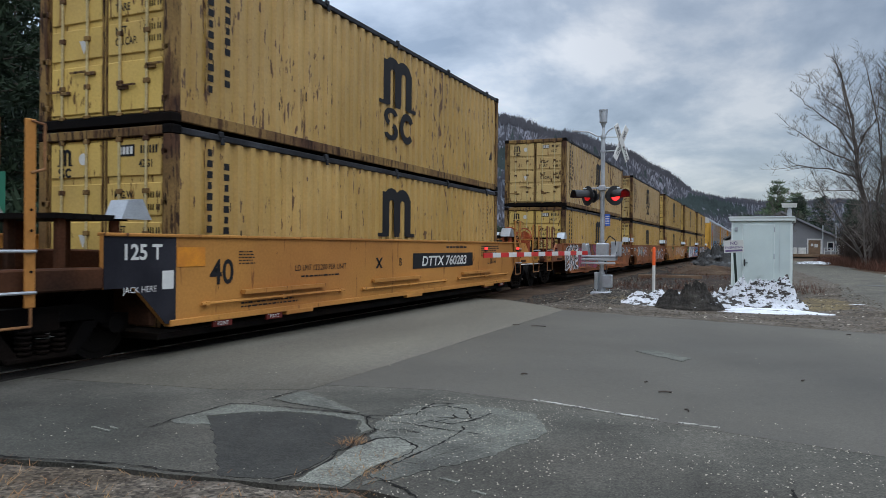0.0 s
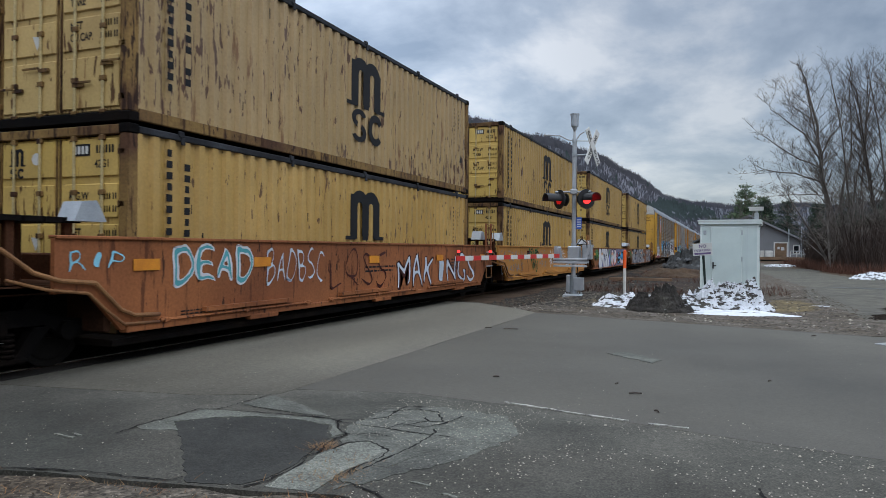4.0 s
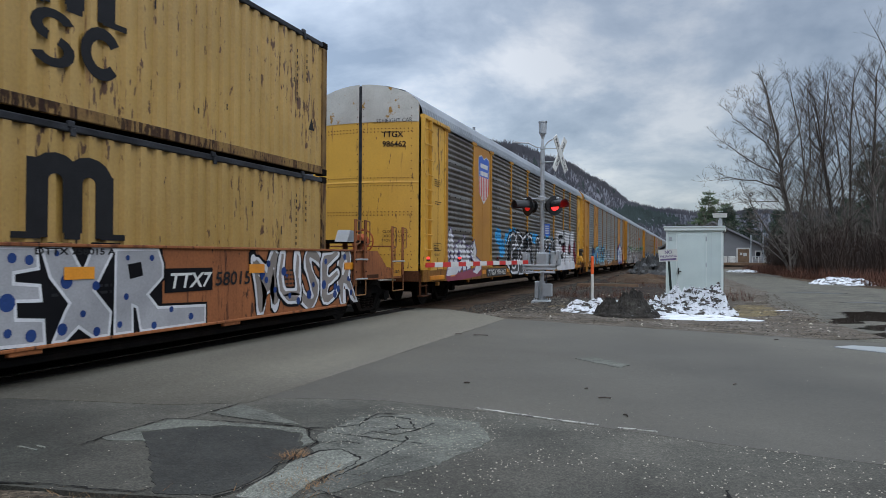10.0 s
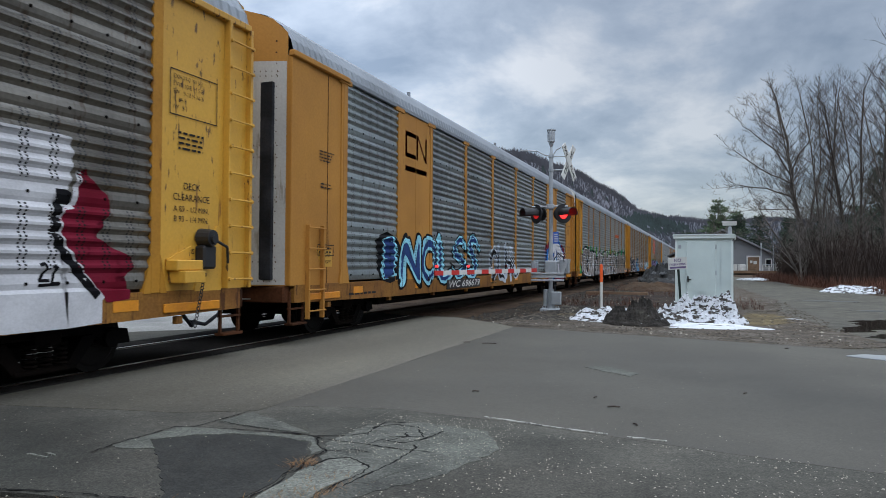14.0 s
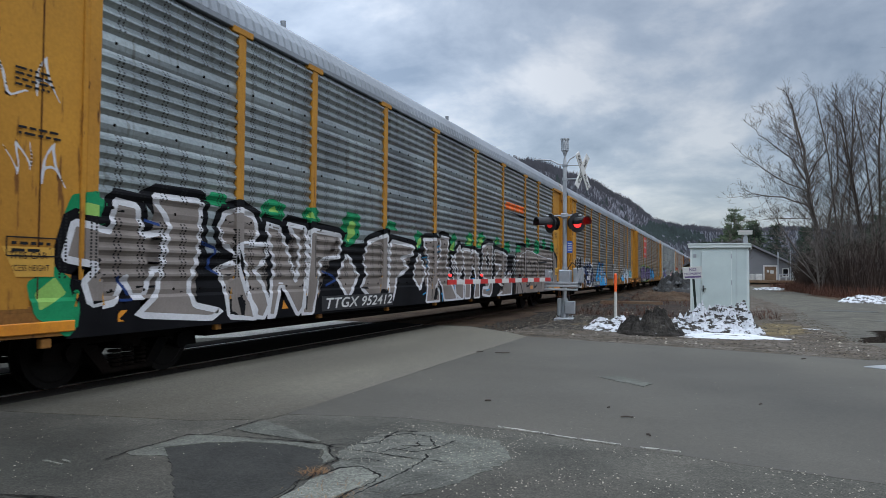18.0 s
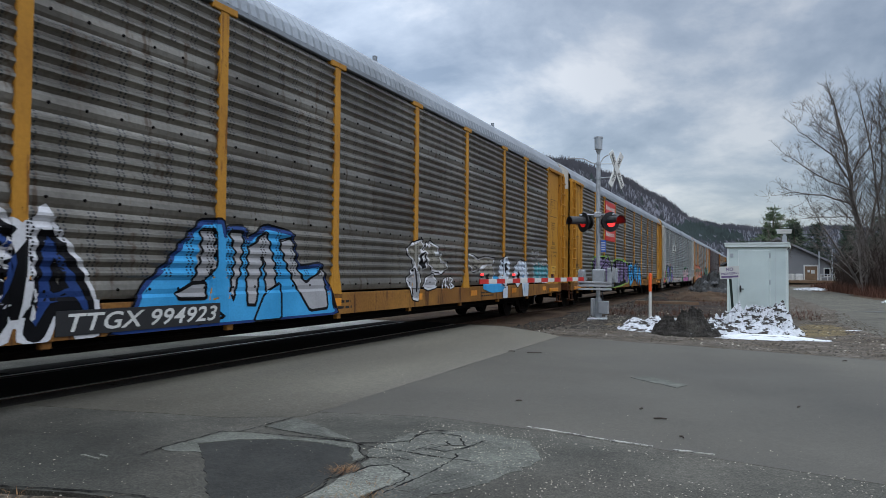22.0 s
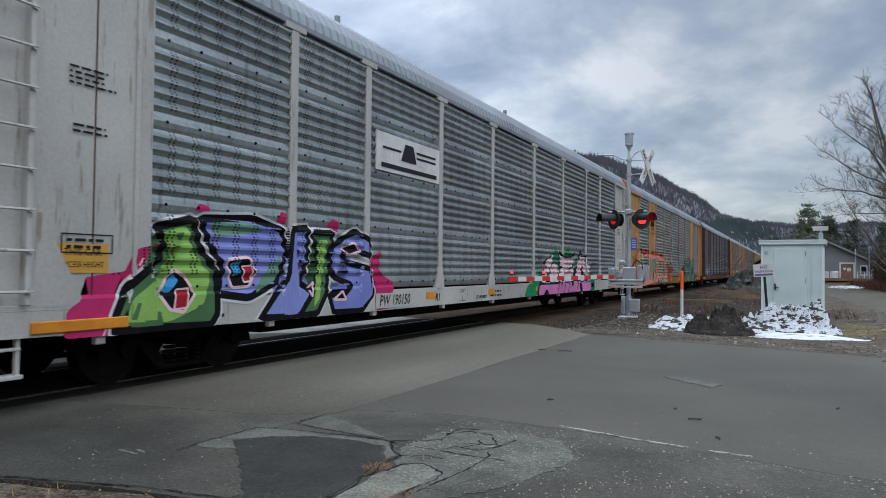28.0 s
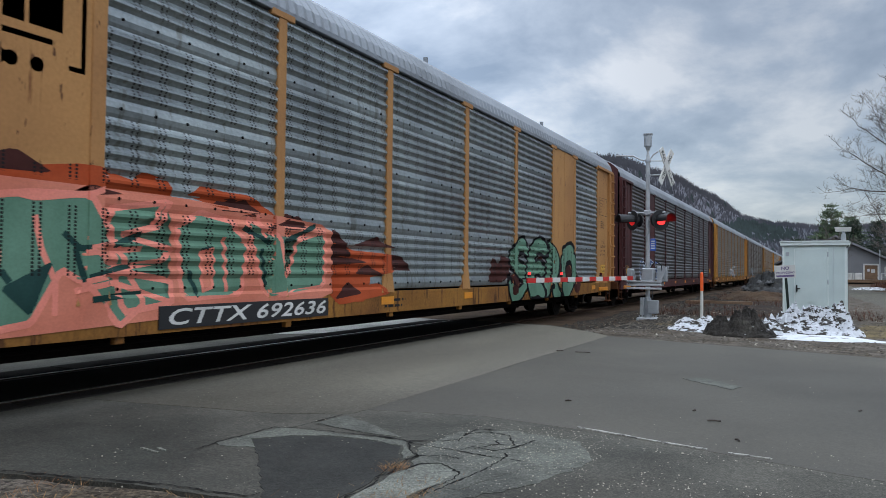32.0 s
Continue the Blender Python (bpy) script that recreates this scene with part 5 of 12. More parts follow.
def well_car(y, mat, near_end, far_end, letters, tags, dark_end=False, label="", flush=False):
    """One platform of a well car, its well under a container whose near end is at y."""
    u = thing("well_car", label, "rail car", "well cars of the train")
    poly = [(-1.25, 1.48), (13.44, 1.48), (13.44, 0.88), (13.0, 0.88), (12.55, 0.42), (-0.36, 0.42), (-0.82, 0.88), (-1.25, 0.88)]
    for s in (1, -1):
        a, b = sorted((s * 1.5, s * 1.44))
        sh = Shape().prism(poly, a, b, "x")
        part("side_sill", sh, mat, u, "long steel side sill of the well")
        a, b = sorted((s * 1.535, s * 1.40))
        part("top_chord", Shape().box(a, b, -1.25, 13.44, 1.46, 1.50, 0.008), mat, u)
        a, b = sorted((s * 1.53, s * 1.40))
        part("bottom_chord", Shape().box(a, b, -0.3, 12.5, 0.38, 0.42 if flush else 0.46, 0.008), mat, u)
        pp = Shape()
        x = s * 1.55
        for y0, y1 in ((0.2, 3.6), (4.2, 8.0), (8.6, 12.2)):
            pz = (0.62 if y0 != 4.2 else 0.6) if dark_end else 0.485
            pp.cyl((x, y0, pz), (x, y1, pz), 0.02, n=6)
            for yy in (y0 + 0.1, (y0 + y1) / 2, y1 - 0.1):
                pp.box(min(s * 1.49, s * 1.57), max(s * 1.49, s * 1.57), yy - 0.04, yy + 0.04, pz - 0.03, pz + 0.03, 0.006)
        if flush:
            for yy in (1.9, 5.1, 8.6):
                part("foot_block", Shape().box(min(s * 1.44, s * 1.51), max(s * 1.44, s * 1.51), yy, yy + 0.4, 0.33, 0.42, 0.01), M["g_pale"] if yy < 5 else mat, u)
            continue
        part("brake_pipe", pp, mat, u)
        st = Shape()
        for y0 in (1.0, 4.6, 8.9):
            sz = 0.70 if dark_end else 0.53
            st.prism([(y0, sz), (y0 + 2.0, sz), (y0 + 2.0, sz + 0.06), (y0, sz + 0.06)], *sorted((s * 1.5, s * 1.58)), "x")
        split("step_rail", st, mat, u)
        for yy in (2.0, 6.0, 10.4):
            part("foot_block", Shape().box(min(s * 1.44, s * 1.54), max(s * 1.44, s * 1.54), yy, yy + 0.7, 0.33, 0.40, 0.01), mat, u)
    part("well_floor", Shape().box(-1.42, 1.42, -0.4, 12.6, 0.22, 0.30, 0.01), M["black_steel"], u)
    well_end(u, -0.5, -1, mat, near_end == "shared" and not dark_end)
    well_end(u, 12.7, 1, mat)
    X = 1.505
    for name, shape, m, lab in letters(X):
        part(name, shape, m, u, lab)
    for name, shape, m, lab in tags(X):
        part(name, shape, m, u, lab)
    dec = Shape()
    for yy in () if dark_end else (-0.2, 2.1, 5.75, 9.2, 12.4):
        dec.box(X + 0.012, X + 0.015, yy, yy + 0.42, 1.1, 1.24)
    split("reflector", dec, M["decal"], u, "orange reflective decal")
    if dark_end:
        part("end_panel", Shape().prism([(-1.25, 1.46), (-0.2, 1.46), (-0.2, 0.42), (-0.36, 0.42), (-0.82, 0.88), (-1.25, 0.88)], 1.502, 1.508, "x"), paint("charcoal", 44, 44, 50), u, "charcoal painted end panel")
        part("end_sill", Shape().box(1.28, 1.5, -2.75, -1.2, 0.88, 1.12, 0.02), M["well_dark"], u, "grimy brown end sill")
        boarding_ladder(u, -2.62, -2.15, mat, 0.75, 2.58)
    # trucks: the near one is carried by this unit, the far one only at the last unit
    if near_end == "shared":
        truck(u, -1.64)
    else:
        truck(u, -2.2)
        end_platform(u, -1.25, -1, mat)
    if far_end == "coupled":
        truck(u, 14.4)
        end_platform(u, 13.44, 1, mat)
    return rolls(u, y)


def coupler(unit, y, s, z=0.82):
    sh = Shape()
    sh.box(-0.1, 0.1, min(y, y + s * 0.5), max(y, y + s * 0.5), z - 0.09, z + 0.09, 0.02)
    sh.prism([(-0.17, y + s * 0.45), (0.17, y + s * 0.45), (0.2, y + s * 0.7), (0.05, y + s * 0.72), (-0.2, y + s * 0.62)], z - 0.14, z + 0.14, "z")
    part("coupler", sh, M["black_steel"], unit, "black cast knuckle coupler")
    h = Shape()
    pts = [(0.3, y, z - 0.05), (0.32, y + s * 0.2, z - 0.3), (0.25, y + s * 0.45, z - 0.46), (0.12, y + s * 0.68, z - 0.4)]
    part("air_hose", h.pipe(pts, 0.03), M["rubber"], unit, "hanging black air hose")
    c = Shape().pipe([(1.3, y - s * 0.05, z - 0.02), (0.5, y + s * 0.15, z - 0.06), (0.12, y + s * 0.3, z + 0.1)], 0.014)
    part("cut_lever", c, M["steel"], unit)


def end_platform(unit, y, s, mat):
    """The long end of a car, over its own truck, with brake gear, ladders and coupler."""
    L = 2.1
    part("end_frame", Shape().box(-1.4, 1.4, min(y, y + s * L), max(y, y + s * L), 0.86, 0.98, 0.02), M["well_dark"], unit)
    part("centre_sill", Shape().box(-0.3, 0.3, min(y - s * 0.5, y + s * L), max(y - s * 0.5, y + s * L), 0.62, 0.9, 0.02), M["well_dark"], unit)
    sd = Shape()
    for e in (-1, 1):
        sd.prism([(y, 1.48), (y + s * 0.7, 1.48), (y + s * 1.2, 1.12), (y + s * L, 1.05), (y + s * L, 0.86), (y, 0.86)], *sorted((e * 1.36, e * 1.44)), "x")
    split("end_side", sd, mat, unit)
    ya, yb = sorted((y + s * (L - 0.62), y + s * L))
    boarding_ladder(unit, ya, yb, mat, 0.93, 2.06, 1.44, (1.25,))
    part("end_plate", Shape().box(1.43, 1.445, ya + 0.06, yb - 0.06, 0.9, 1.2, 0.006), M["yellow"], unit, "dull yellow end plate")
    t = side_text(Shape(), "B-END", 0.1, (ya + yb) / 2, 0.97, 1.4475, 0.002)
    part("plate_lettering", t, M["ink"], unit, "black letters")
    hw = Shape()
    c = (0.55, y + s * (L - 0.3), 1.72)
    hw.ring(c, (0, 1, 0), 0.27, 0.018, 20, 6)
    for k in range(5):
        a = k * 2 * math.pi / 5
        hw.cyl(c, (c[0] + 0.27 * math.cos(a), c[1], c[2] + 0.27 * math.sin(a)), 0.012, n=5)
    part("brake_wheel", hw, M["handbrake"], unit, "round handbrake wheel")
    hb = Shape().cyl((0.55, c[1] - s * 0.05, 1.7), (0.55, c[1] - s * 0.3, 1.7), 0.2, 0.16, 14)
    hb.box(0.42, 0.68, min(c[1] - s * 0.3, c[1] - s * 0.06), max(c[1] - s * 0.3, c[1] - s * 0.06), 0.98, 1.66, 0.02)
    part("brake_housing", hb, M["handbrake"], unit, "red-brown handbrake housing")
    tank = Shape().cyl((-0.9, y + s * 1.0, 1.24), (0.5, y + s * 1.0, 1.24), 0.2, n=16)
    part("air_tank", tank, M["well_dark"], unit, "rust-brown air reservoir")
    rail = Shape().pipe([(1.3, y + s * (L - 0.1), 0.98), (1.3, y + s * (L - 0.1), 1.6), (-1.3, y + s * (L - 0.1), 1.6), (-1.3, y + s * (L - 0.1), 0.98)], 0.018)
    part("end_rail", rail, mat, unit)
    coupler(unit, y + s * L, s)


def spray(text, y0, y1, z0, z1, layers, X, follow=None, shear=0.0, spacing=0.92, wild=1.0, dots=None):
    """Spray-painted letters that fill a rectangle of the side, each leaning and overlapping a little. layers: (growth, paint name), outermost first."""
    r = random.Random(text + str(y0))
    n = len(text)
    cell = (y1 - y0) / n
    lay = [Shape() for _ in layers]
    floor, roof = (0.66, 4.8) if follow else (0.43, 1.475)
    for i, ch in enumerate(text):
        if ch == " ":
            continue
        vs, _ = glyphs(ch, 1.0, 0.0, shear, "LEFT")
        a0, a1 = min(p[0] for p in vs), max(p[0] for p in vs)
        b0, b1 = min(p[1] for p in vs), max(p[1] for p in vs)
        w = cell * (0.92 if ch not in "IJil" else 0.7)
        c0 = y0 + cell * (i + 0.5)
        lo, hi = z0 + wild * r.uniform(-0.02, 0.1) * (z1 - z0), z1 - wild * r.uniform(-0.04, 0.12) * (z1 - z0)
        tilt, taper = wild * r.uniform(-0.16, 0.16), wild * r.uniform(-0.14, 0.14)
        ratio = min(1.0, max(0.35, ((hi - lo) / (b1 - b0)) / (w / (a1 - a0))))
        for k, (grow, mat) in enumerate(layers):
            vs, fs = soft_glyph(ch, round(grow * (ratio if grow > 0 else 1.0), 3), shear)
            pts = []
            for p in vs:
                u, v = (p[0] - a0) / (a1 - a0) - 0.5, (p[1] - b0) / (b1 - b0)
                c1 = c0 + 0.06 * wild * cell * math.sin(5.0 * v + 2.1 * i)
                v += 0.06 * wild * math.sin(5.0 * u + 1.7 * i)
                pts.append((X + 0.002 + 0.0012 * k + 0.0012 * len(layers) * (i % 2), c1 + u * w * (1 + taper * (2 * v - 1)) + tilt * (v - 0.5) * (hi - lo), min(max(lo + v * (hi - lo) + 0.1 * wild * u * tilt * cell, floor), roof)))
            lay[k].add(pts, fs)
    if dots:
        sh = Shape()
        for _ in range(dots[1]):
            c, d, q = r.uniform(y0, y1), r.uniform(z0 + 0.1 * (z1 - z0), z1 - 0.1 * (z1 - z0)), r.uniform(0.03, 0.09)
            sh.add([(X + 0.003 + 0.0024 * len(layers), c + q * math.cos(0.7854 * j), d + q * math.sin(0.7854 * j)) for j in range(8)], [tuple(range(8))])
        lay.append(sh)
        layers = list(layers) + [(0, dots[0])]
    return [("graffiti_" + ("fill" if k == len(layers) - 1 else "outline"), bend(sh, follow) if follow else sh, M[layers[k][1]], layers[k][1][2:] + " sprayed graffiti letters") for k, sh in enumerate(lay)]


def bend(sh, follow):
    """Lays flat paint on a profiled side. follow: (cuts in z, cuts in y, depth function)."""
    cz, cy, depth = follow
    bm = bmesh.new()
    vv = [bm.verts.new(p) for p in sh.v]
    for f in sh.f:
        try:
            bm.faces.new([vv[i] for i in f])
        except ValueError:
            pass
    bmesh.ops.triangulate(bm, faces=[f for f in bm.faces if len(f.verts) > 4], ngon_method="EAR_CLIP")
    za, zb = min(p[2] for p in sh.v), max(p[2] for p in sh.v)
    ya, yb = min(p[1] for p in sh.v), max(p[1] for p in sh.v)
    for c, no, lo, hi in ((cz, (0, 0, 1), za, zb), (cy, (0, 1, 0), ya, yb)):
        for v in c:
            if lo < v < hi:
                bmesh.ops.bisect_plane(bm, geom=bm.verts[:] + bm.edges[:] + bm.faces[:], plane_co=(0, v if no[1] else 0, v if no[2] else 0), plane_no=no, dist=1e-5)
    bm.verts.index_update()
    out = Shape()
    out.v = [(v.co.x + depth(v.co.y, v.co.z), v.co.y, v.co.z) for v in bm.verts]
    out.f = [tuple(v.index for v in f.verts) for f in bm.faces]
    bm.free()
    return out


def blobs(y0, y1, z0, z1, n, r0, r1, X, mat, seed=1, follow=None, lift=0.001):
    """Overlapping round sprayed clouds."""
    r = random.Random(seed)
    out = []
    sh = Shape()
    for i in range(n):
        c, d, rad = y0 + (y1 - y0) * (i + 0.5) / n + r.uniform(-0.1, 0.1), r.uniform(z0, z1), r.uniform(r0, r1)
        m = 14
        k = len(sh.v)
        sh.v += [(X + lift + 0.0002 * (i % 4), c + rad * math.cos(2 * math.pi * j / m) * r.uniform(0.92, 1.08), d + rad * 0.8 * math.sin(2 * math.pi * j / m)) for j in range(m)]
        sh.f.append(tuple(range(k, k + m)))
    return [("graffiti_cloud", bend(sh, follow) if follow else sh, M[mat], "")]


for _n, _c in dict(g_black=(15, 15, 18), g_white=(196, 196, 198), g_silver=(128, 120, 114), g_green=(30, 128, 84), g_lime=(136, 176, 92), g_blue=(64, 150, 200), g_navy=(40, 62, 110),
                   g_red=(150, 36, 48), g_pink=(198, 124, 170), g_magenta=(176, 46, 96), g_lilac=(124, 132, 190), g_ink_green=(28, 40, 36), g_salmon=(206, 128, 106), g_sea=(98, 132, 112), g_teal=(84, 150, 156),
                   g_purple=(104, 90, 122), g_orange=(226, 110, 50), g_cyan=(140, 200, 216), g_brown=(70, 40, 36), g_pale=(186, 196, 206), g_olive=(76, 110, 74), g_blush=(226, 140, 122), g_grey=(120, 124, 130), g_ash=(152, 152, 154), g_cream=(226, 206, 192), g_plum=(138, 74, 88), g_mauve=(124, 118, 140), g_shell=(222, 190, 192), g_stone=(126, 122, 112), g_azure=(44, 112, 184), g_slate=(74, 74, 74), g_maroon=(112, 24, 44), g_violet=(112, 96, 132), g_rustred=(168, 78, 46), g_teal_dark=(38, 66, 62), g_steel=(92, 112, 122)).items():
    paint(_n, *_c)


def no_tags(X):
    return []


def letters_plain(X):
    a = Shape()
    bars(a, 5.6, 7.0, 0.9, 1.06, 2, X, 3)
    bars(a, 10.2, 10.9, 0.86, 1.16, 4, X, 5)
    bars(a, 0.6, 1.3, 0.5, 0.58, 2, X, 6)
    return [("lettering", a, M["ink"], "small black stencilled lines")]


def letters_first(X):
    a, w, k = Shape(), Shape(), Shape()
    side_text(a, "40", 0.46, 0.62, 0.86, X + 0.002, 0.008)
    side_text(a, "LD LMT 123,200 PER UNIT", 0.13, 2.98, 0.98, X + 0.002)
    side_text(a, "B", 0.22, 5.75, 0.98, X + 0.002)
    side_text(a, "L 261-6", 0.2, 11.0, 0.92, X + 0.002, 0.002)
    bars(a, 0.95, 1.35, 1.1, 1.3, 5, X, 2)
    bars(a, 2.4, 3.6, 0.86, 0.92, 1, X, 3)
    a.prism([(4.75, 0.95), (4.82, 0.95), (5.02, 1.15), (4.95, 1.15)], X, X + 0.002, "x")
    a.prism([(4.95, 0.95), (5.02, 0.95), (4.82, 1.15), (4.75, 1.15)], X, X + 0.002, "x")
    bars(a, 10.2, 11.6, 1.12, 1.4, 5, X, 8)
    bars(a, 1.0, 2.4, 0.5, 0.6, 2, X, 9)
    bars(a, 8.0, 9.5, 1.3, 1.4, 1, X, 10)
    k.box(X, X + 0.003, 6.3, 9.62, 0.90, 1.22)
    side_text(w, "DTTX 760283", 0.29, 7.95, 0.955, X + 0.006, 0.006, 1.45, 0.15)
    side_text(w, "125 T", 0.25, -0.72, 1.2, X + 0.006, 0.006)
    side_text(w, "JACK HERE", 0.1, -0.75, 0.82, X + 0.006)
    w.box(X + 0.003, X + 0.006, -0.42, -0.24, 0.84, 1.06)
    out = [("lettering", a, M["ink"], "black stencilled lettering"), ("number_panel", k, M["ink"], "black number panel"), ("white_lettering", w, M["white"], "white stencilled lettering")]
    for y in (0.45, 1.55, 10.4, 11.6):
        p = Shape().box(X - 0.02, X + 0.012, y, y + 0.36, 0.30, 0.45)
        t = side_text(side_text(Shape(), "JACKING", 0.075, y + 0.18, 0.385, X + 0.016), "POINT", 0.075, y + 0.18, 0.315, X + 0.016)
        out += [("jacking_plate", p, paint("maroon_plate", 92, 40, 36), "maroon jacking point plate"), ("plate_lettering", t, M["white"], "white plate lettering")]
    out.append(("orange_decal", Shape().box(X, X + 0.003, -0.18, 0.3, 1.1, 1.34), M["decal"], "orange reflective decal"))
    return out


def letters_forty(X):
    a = Shape()
    side_text(a, "40", 0.36, 0.3, 0.82, X + 0.008, 0.006)
    return [("lettering", a, M["ink"], "black stencilled number")] + letters_plain(X)


def tags_a(X):
    o = spray("EKE", -1.05, 0.9, 0.5, 1.44, [(0.07, "g_white"), (0.03, "g_black"), (0.0, "g_silver")], X)
    o += spray("RFAZ", 1.0, 4.4, 0.46, 1.45, [(0.1, "g_slate"), (0.05, "g_plum")], X)
    o.append(("side_number", side_text(Shape(), "DTTX 758015", 0.2, 3.2, 0.86, X + 0.012, 0.004, 1.1), M["ink"], "black stencilled number"))
    o += spray("OCEO", 4.7, 6.6, 0.5, 1.42, [(0.17, "g_white"), (0.13, "g_steel"), (-0.035, "g_pale")], X)
    o += spray("OCHOED", 7.4, 9.3, 1.04, 1.36, [(0.0, "g_cyan")], X) + spray("JS", 8.3, 8.9, 0.68, 1.0, [(-0.005, "g_cyan")], X)
    o += spray("LQ", 9.3, 10.2, 0.62, 1.36, [(-0.01, "g_brown")], X)
    return o + spray("RTPNLTMLS", 10.3, 12.9, 0.92, 1.36, [(-0.005, "g_cyan")], X)


def tags_e(X):
    o = spray("DEAD", 0.45, 2.1, 0.9, 1.42, [(0.04, "g_white"), (0.0, "g_teal")], X) + spray("BADBSC", 2.4, 4.1, 0.8, 1.4, [(-0.01, "g_pale")], X)
    o += spray("LQSS", 4.2, 6.6, 0.6, 1.38, [(-0.01, "g_brown")], X) + spray("MAKINGS", 7.0, 12.0, 0.5, 1.3, [(0.03, "g_brown"), (0.0, "g_pale")], X)
    return o + spray("RIP", -1.1, -0.3, 1.1, 1.36, [(-0.01, "g_cyan")], X)


def tags_f(X):
    o = spray("SKCelkys", -1.1, 2.0, 1.0, 1.36, [(-0.012, "g_grey")], X, wild=1.5) + spray("DJAMAS", -1.0, 1.6, 0.62, 0.94, [(-0.01, "g_grey")], X, wild=1.4)
    o += spray("MaNeS", 2.15, 3.75, 1.05, 1.44, [(0.03, "g_green"), (0.0, "g_black")], X, wild=2.2) + spray("TaiEY", 2.6, 3.6, 0.62, 1.04, [(0.03, "g_green"), (0.0, "g_black")], X, wild=2.2)
    o += spray("FC", 3.9, 4.7, 1.1, 1.36, [(-0.012, "g_grey")], X) + spray("MRA", 3.8, 4.9, 0.66, 1.02, [(-0.012, "g_grey")], X)
    ink = Shape()
    scrawl(ink, X, 0.017, (5.2, 1.14), (5.28, 1.06), (5.6, 1.35), (5.49, 0.83), (5.57, 0.71), (5.68, 0.83), (5.87, 1.4), (6.05, 0.84), (5.93, 1.23), (5.72, 1.09), (5.77, 0.83), (5.96, 0.94), (6.24, 1.44), (6.29, 0.89))
    scrawl(ink, X, 0.016, (5.3, 0.94), (5.68, 0.95)), scrawl(ink, X, 0.014, (5.54, 1.32), (5.55, 0.7)), scrawl(ink, X, 0.016, (6.29, 1.08), (6.44, 1.14), (6.54, 1.41), (6.59, 0.97))
    scrawl(ink, X, 0.017, (6.74, 1.45), (6.79, 0.98), (6.9, 0.85), (7.06, 1.43), (7.12, 1.0), (7.19, 0.84), (7.17, 1.45)), scrawl(ink, X, 0.015, (6.71, 1.18), (7.01, 1.21))
    scrawl(ink, X, 0.017, (7.23, 1.12), (7.41, 1.41), (7.53, 1.45), (7.47, 1.08), (7.29, 0.92), (7.26, 1.12)), scrawl(ink, X, 0.018, (7.56, 1.44), (7.69, 1.16), (7.7, 1.42)), scrawl(ink, X, 0.016, (7.56, 1.2), (8.11, 1.23))
    scrawl(ink, X, 0.02, (7.66, 1.09), (7.91, 1.06), (7.72, 0.9), (7.84, 0.78)), scrawl(ink, X, 0.016, (7.98, 1.46), (7.99, 1.15), (8.5, 1.05), (8.12, 0.97), (8.33, 0.87), (8.55, 0.91), (8.4, 0.75), (9.02, 0.79))
    scrawl(ink, X, 0.016, (8.81, 1.4), (8.68, 1.26), (8.83, 1.28), (8.81, 1.4), (8.89, 1.19)), scrawl(ink, X, 0.015, (8.47, 0.86), (8.62, 0.9), (8.5, 0.8), (8.66, 0.85), (8.78, 0.78), (8.85, 0.89), (8.9, 0.77), (9.1, 0.79), (9.17, 1.18))
    scrawl(ink, X, 0.034, (9.34, 1.33), (9.78, 1.43), (10.26, 1.4), (9.88, 1.22), (9.48, 0.97), (9.7, 0.65), (10.27, 0.78), (10.57, 1.1)), scrawl(ink, X, 0.024, (9.78, 1.4), (10.57, 1.43), (11.34, 1.38), (11.12, 0.98), (10.9, 0.58), (10.58, 0.94), (10.31, 1.32))
    scrawl(ink, X, 0.026, (10.08, 0.58), (9.88, 1.01), (10.27, 1.16), (10.79, 0.98), (11.35, 1.09), (11.96, 1.32), (11.84, 0.6)), scrawl(ink, X, 0.024, (11.36, 0.58), (11.71, 1.2), (12.16, 0.64))
    scrawl(ink, X, 0.026, (9.35, 0.77), (9.8, 0.62), (10.79, 0.62), (11.24, 0.74)), scrawl(ink, X, 0.02, (10.47, 1.21), (10.68, 0.82), (10.9, 0.98), (10.37, 1.05), (10.95, 1.15)), scrawl(ink, X, 0.05, (9.22, 0.9), (9.3, 1.4), (9.36, 0.72))
    return o + [("graffiti_scrawl", ink, M["g_white"], "thin white sprayed scrawl")]


def ribbon(sh, pts, half, x, closed):
    """A band of even width along a line on the car side, mitred at its corners."""
    p = [Vector(q) for q in pts]
    n = len(p)
    vs = []
    for i in range(n):
        a, b, c = p[i - 1] if i or closed else p[i], p[i], p[(i + 1) % n] if i < n - 1 or closed else p[i]
        d0, d1 = (b - a), (c - b)
        d0 = d0.normalized() if d0.length > 1e-6 else d1.normalized()
        d1 = d1.normalized() if d1.length > 1e-6 else d0
        m = Vector((-d0.y - d1.y, d0.x + d1.x))
        m = m.normalized() if m.length > 1e-3 else Vector((-d0.y, d0.x))
        w = half / max(0.5, m.dot(Vector((-d0.y, d0.x))))
        vs += [(x, b.x - m.x * w, b.y - m.y * w), (x, b.x + m.x * w, b.y + m.y * w)]
    k = n if closed else n - 1
    sh.add(vs, [(2 * i, 2 * i + 1, (2 * i + 3) % (2 * n), (2 * i + 2) % (2 * n)) for i in range(k)])


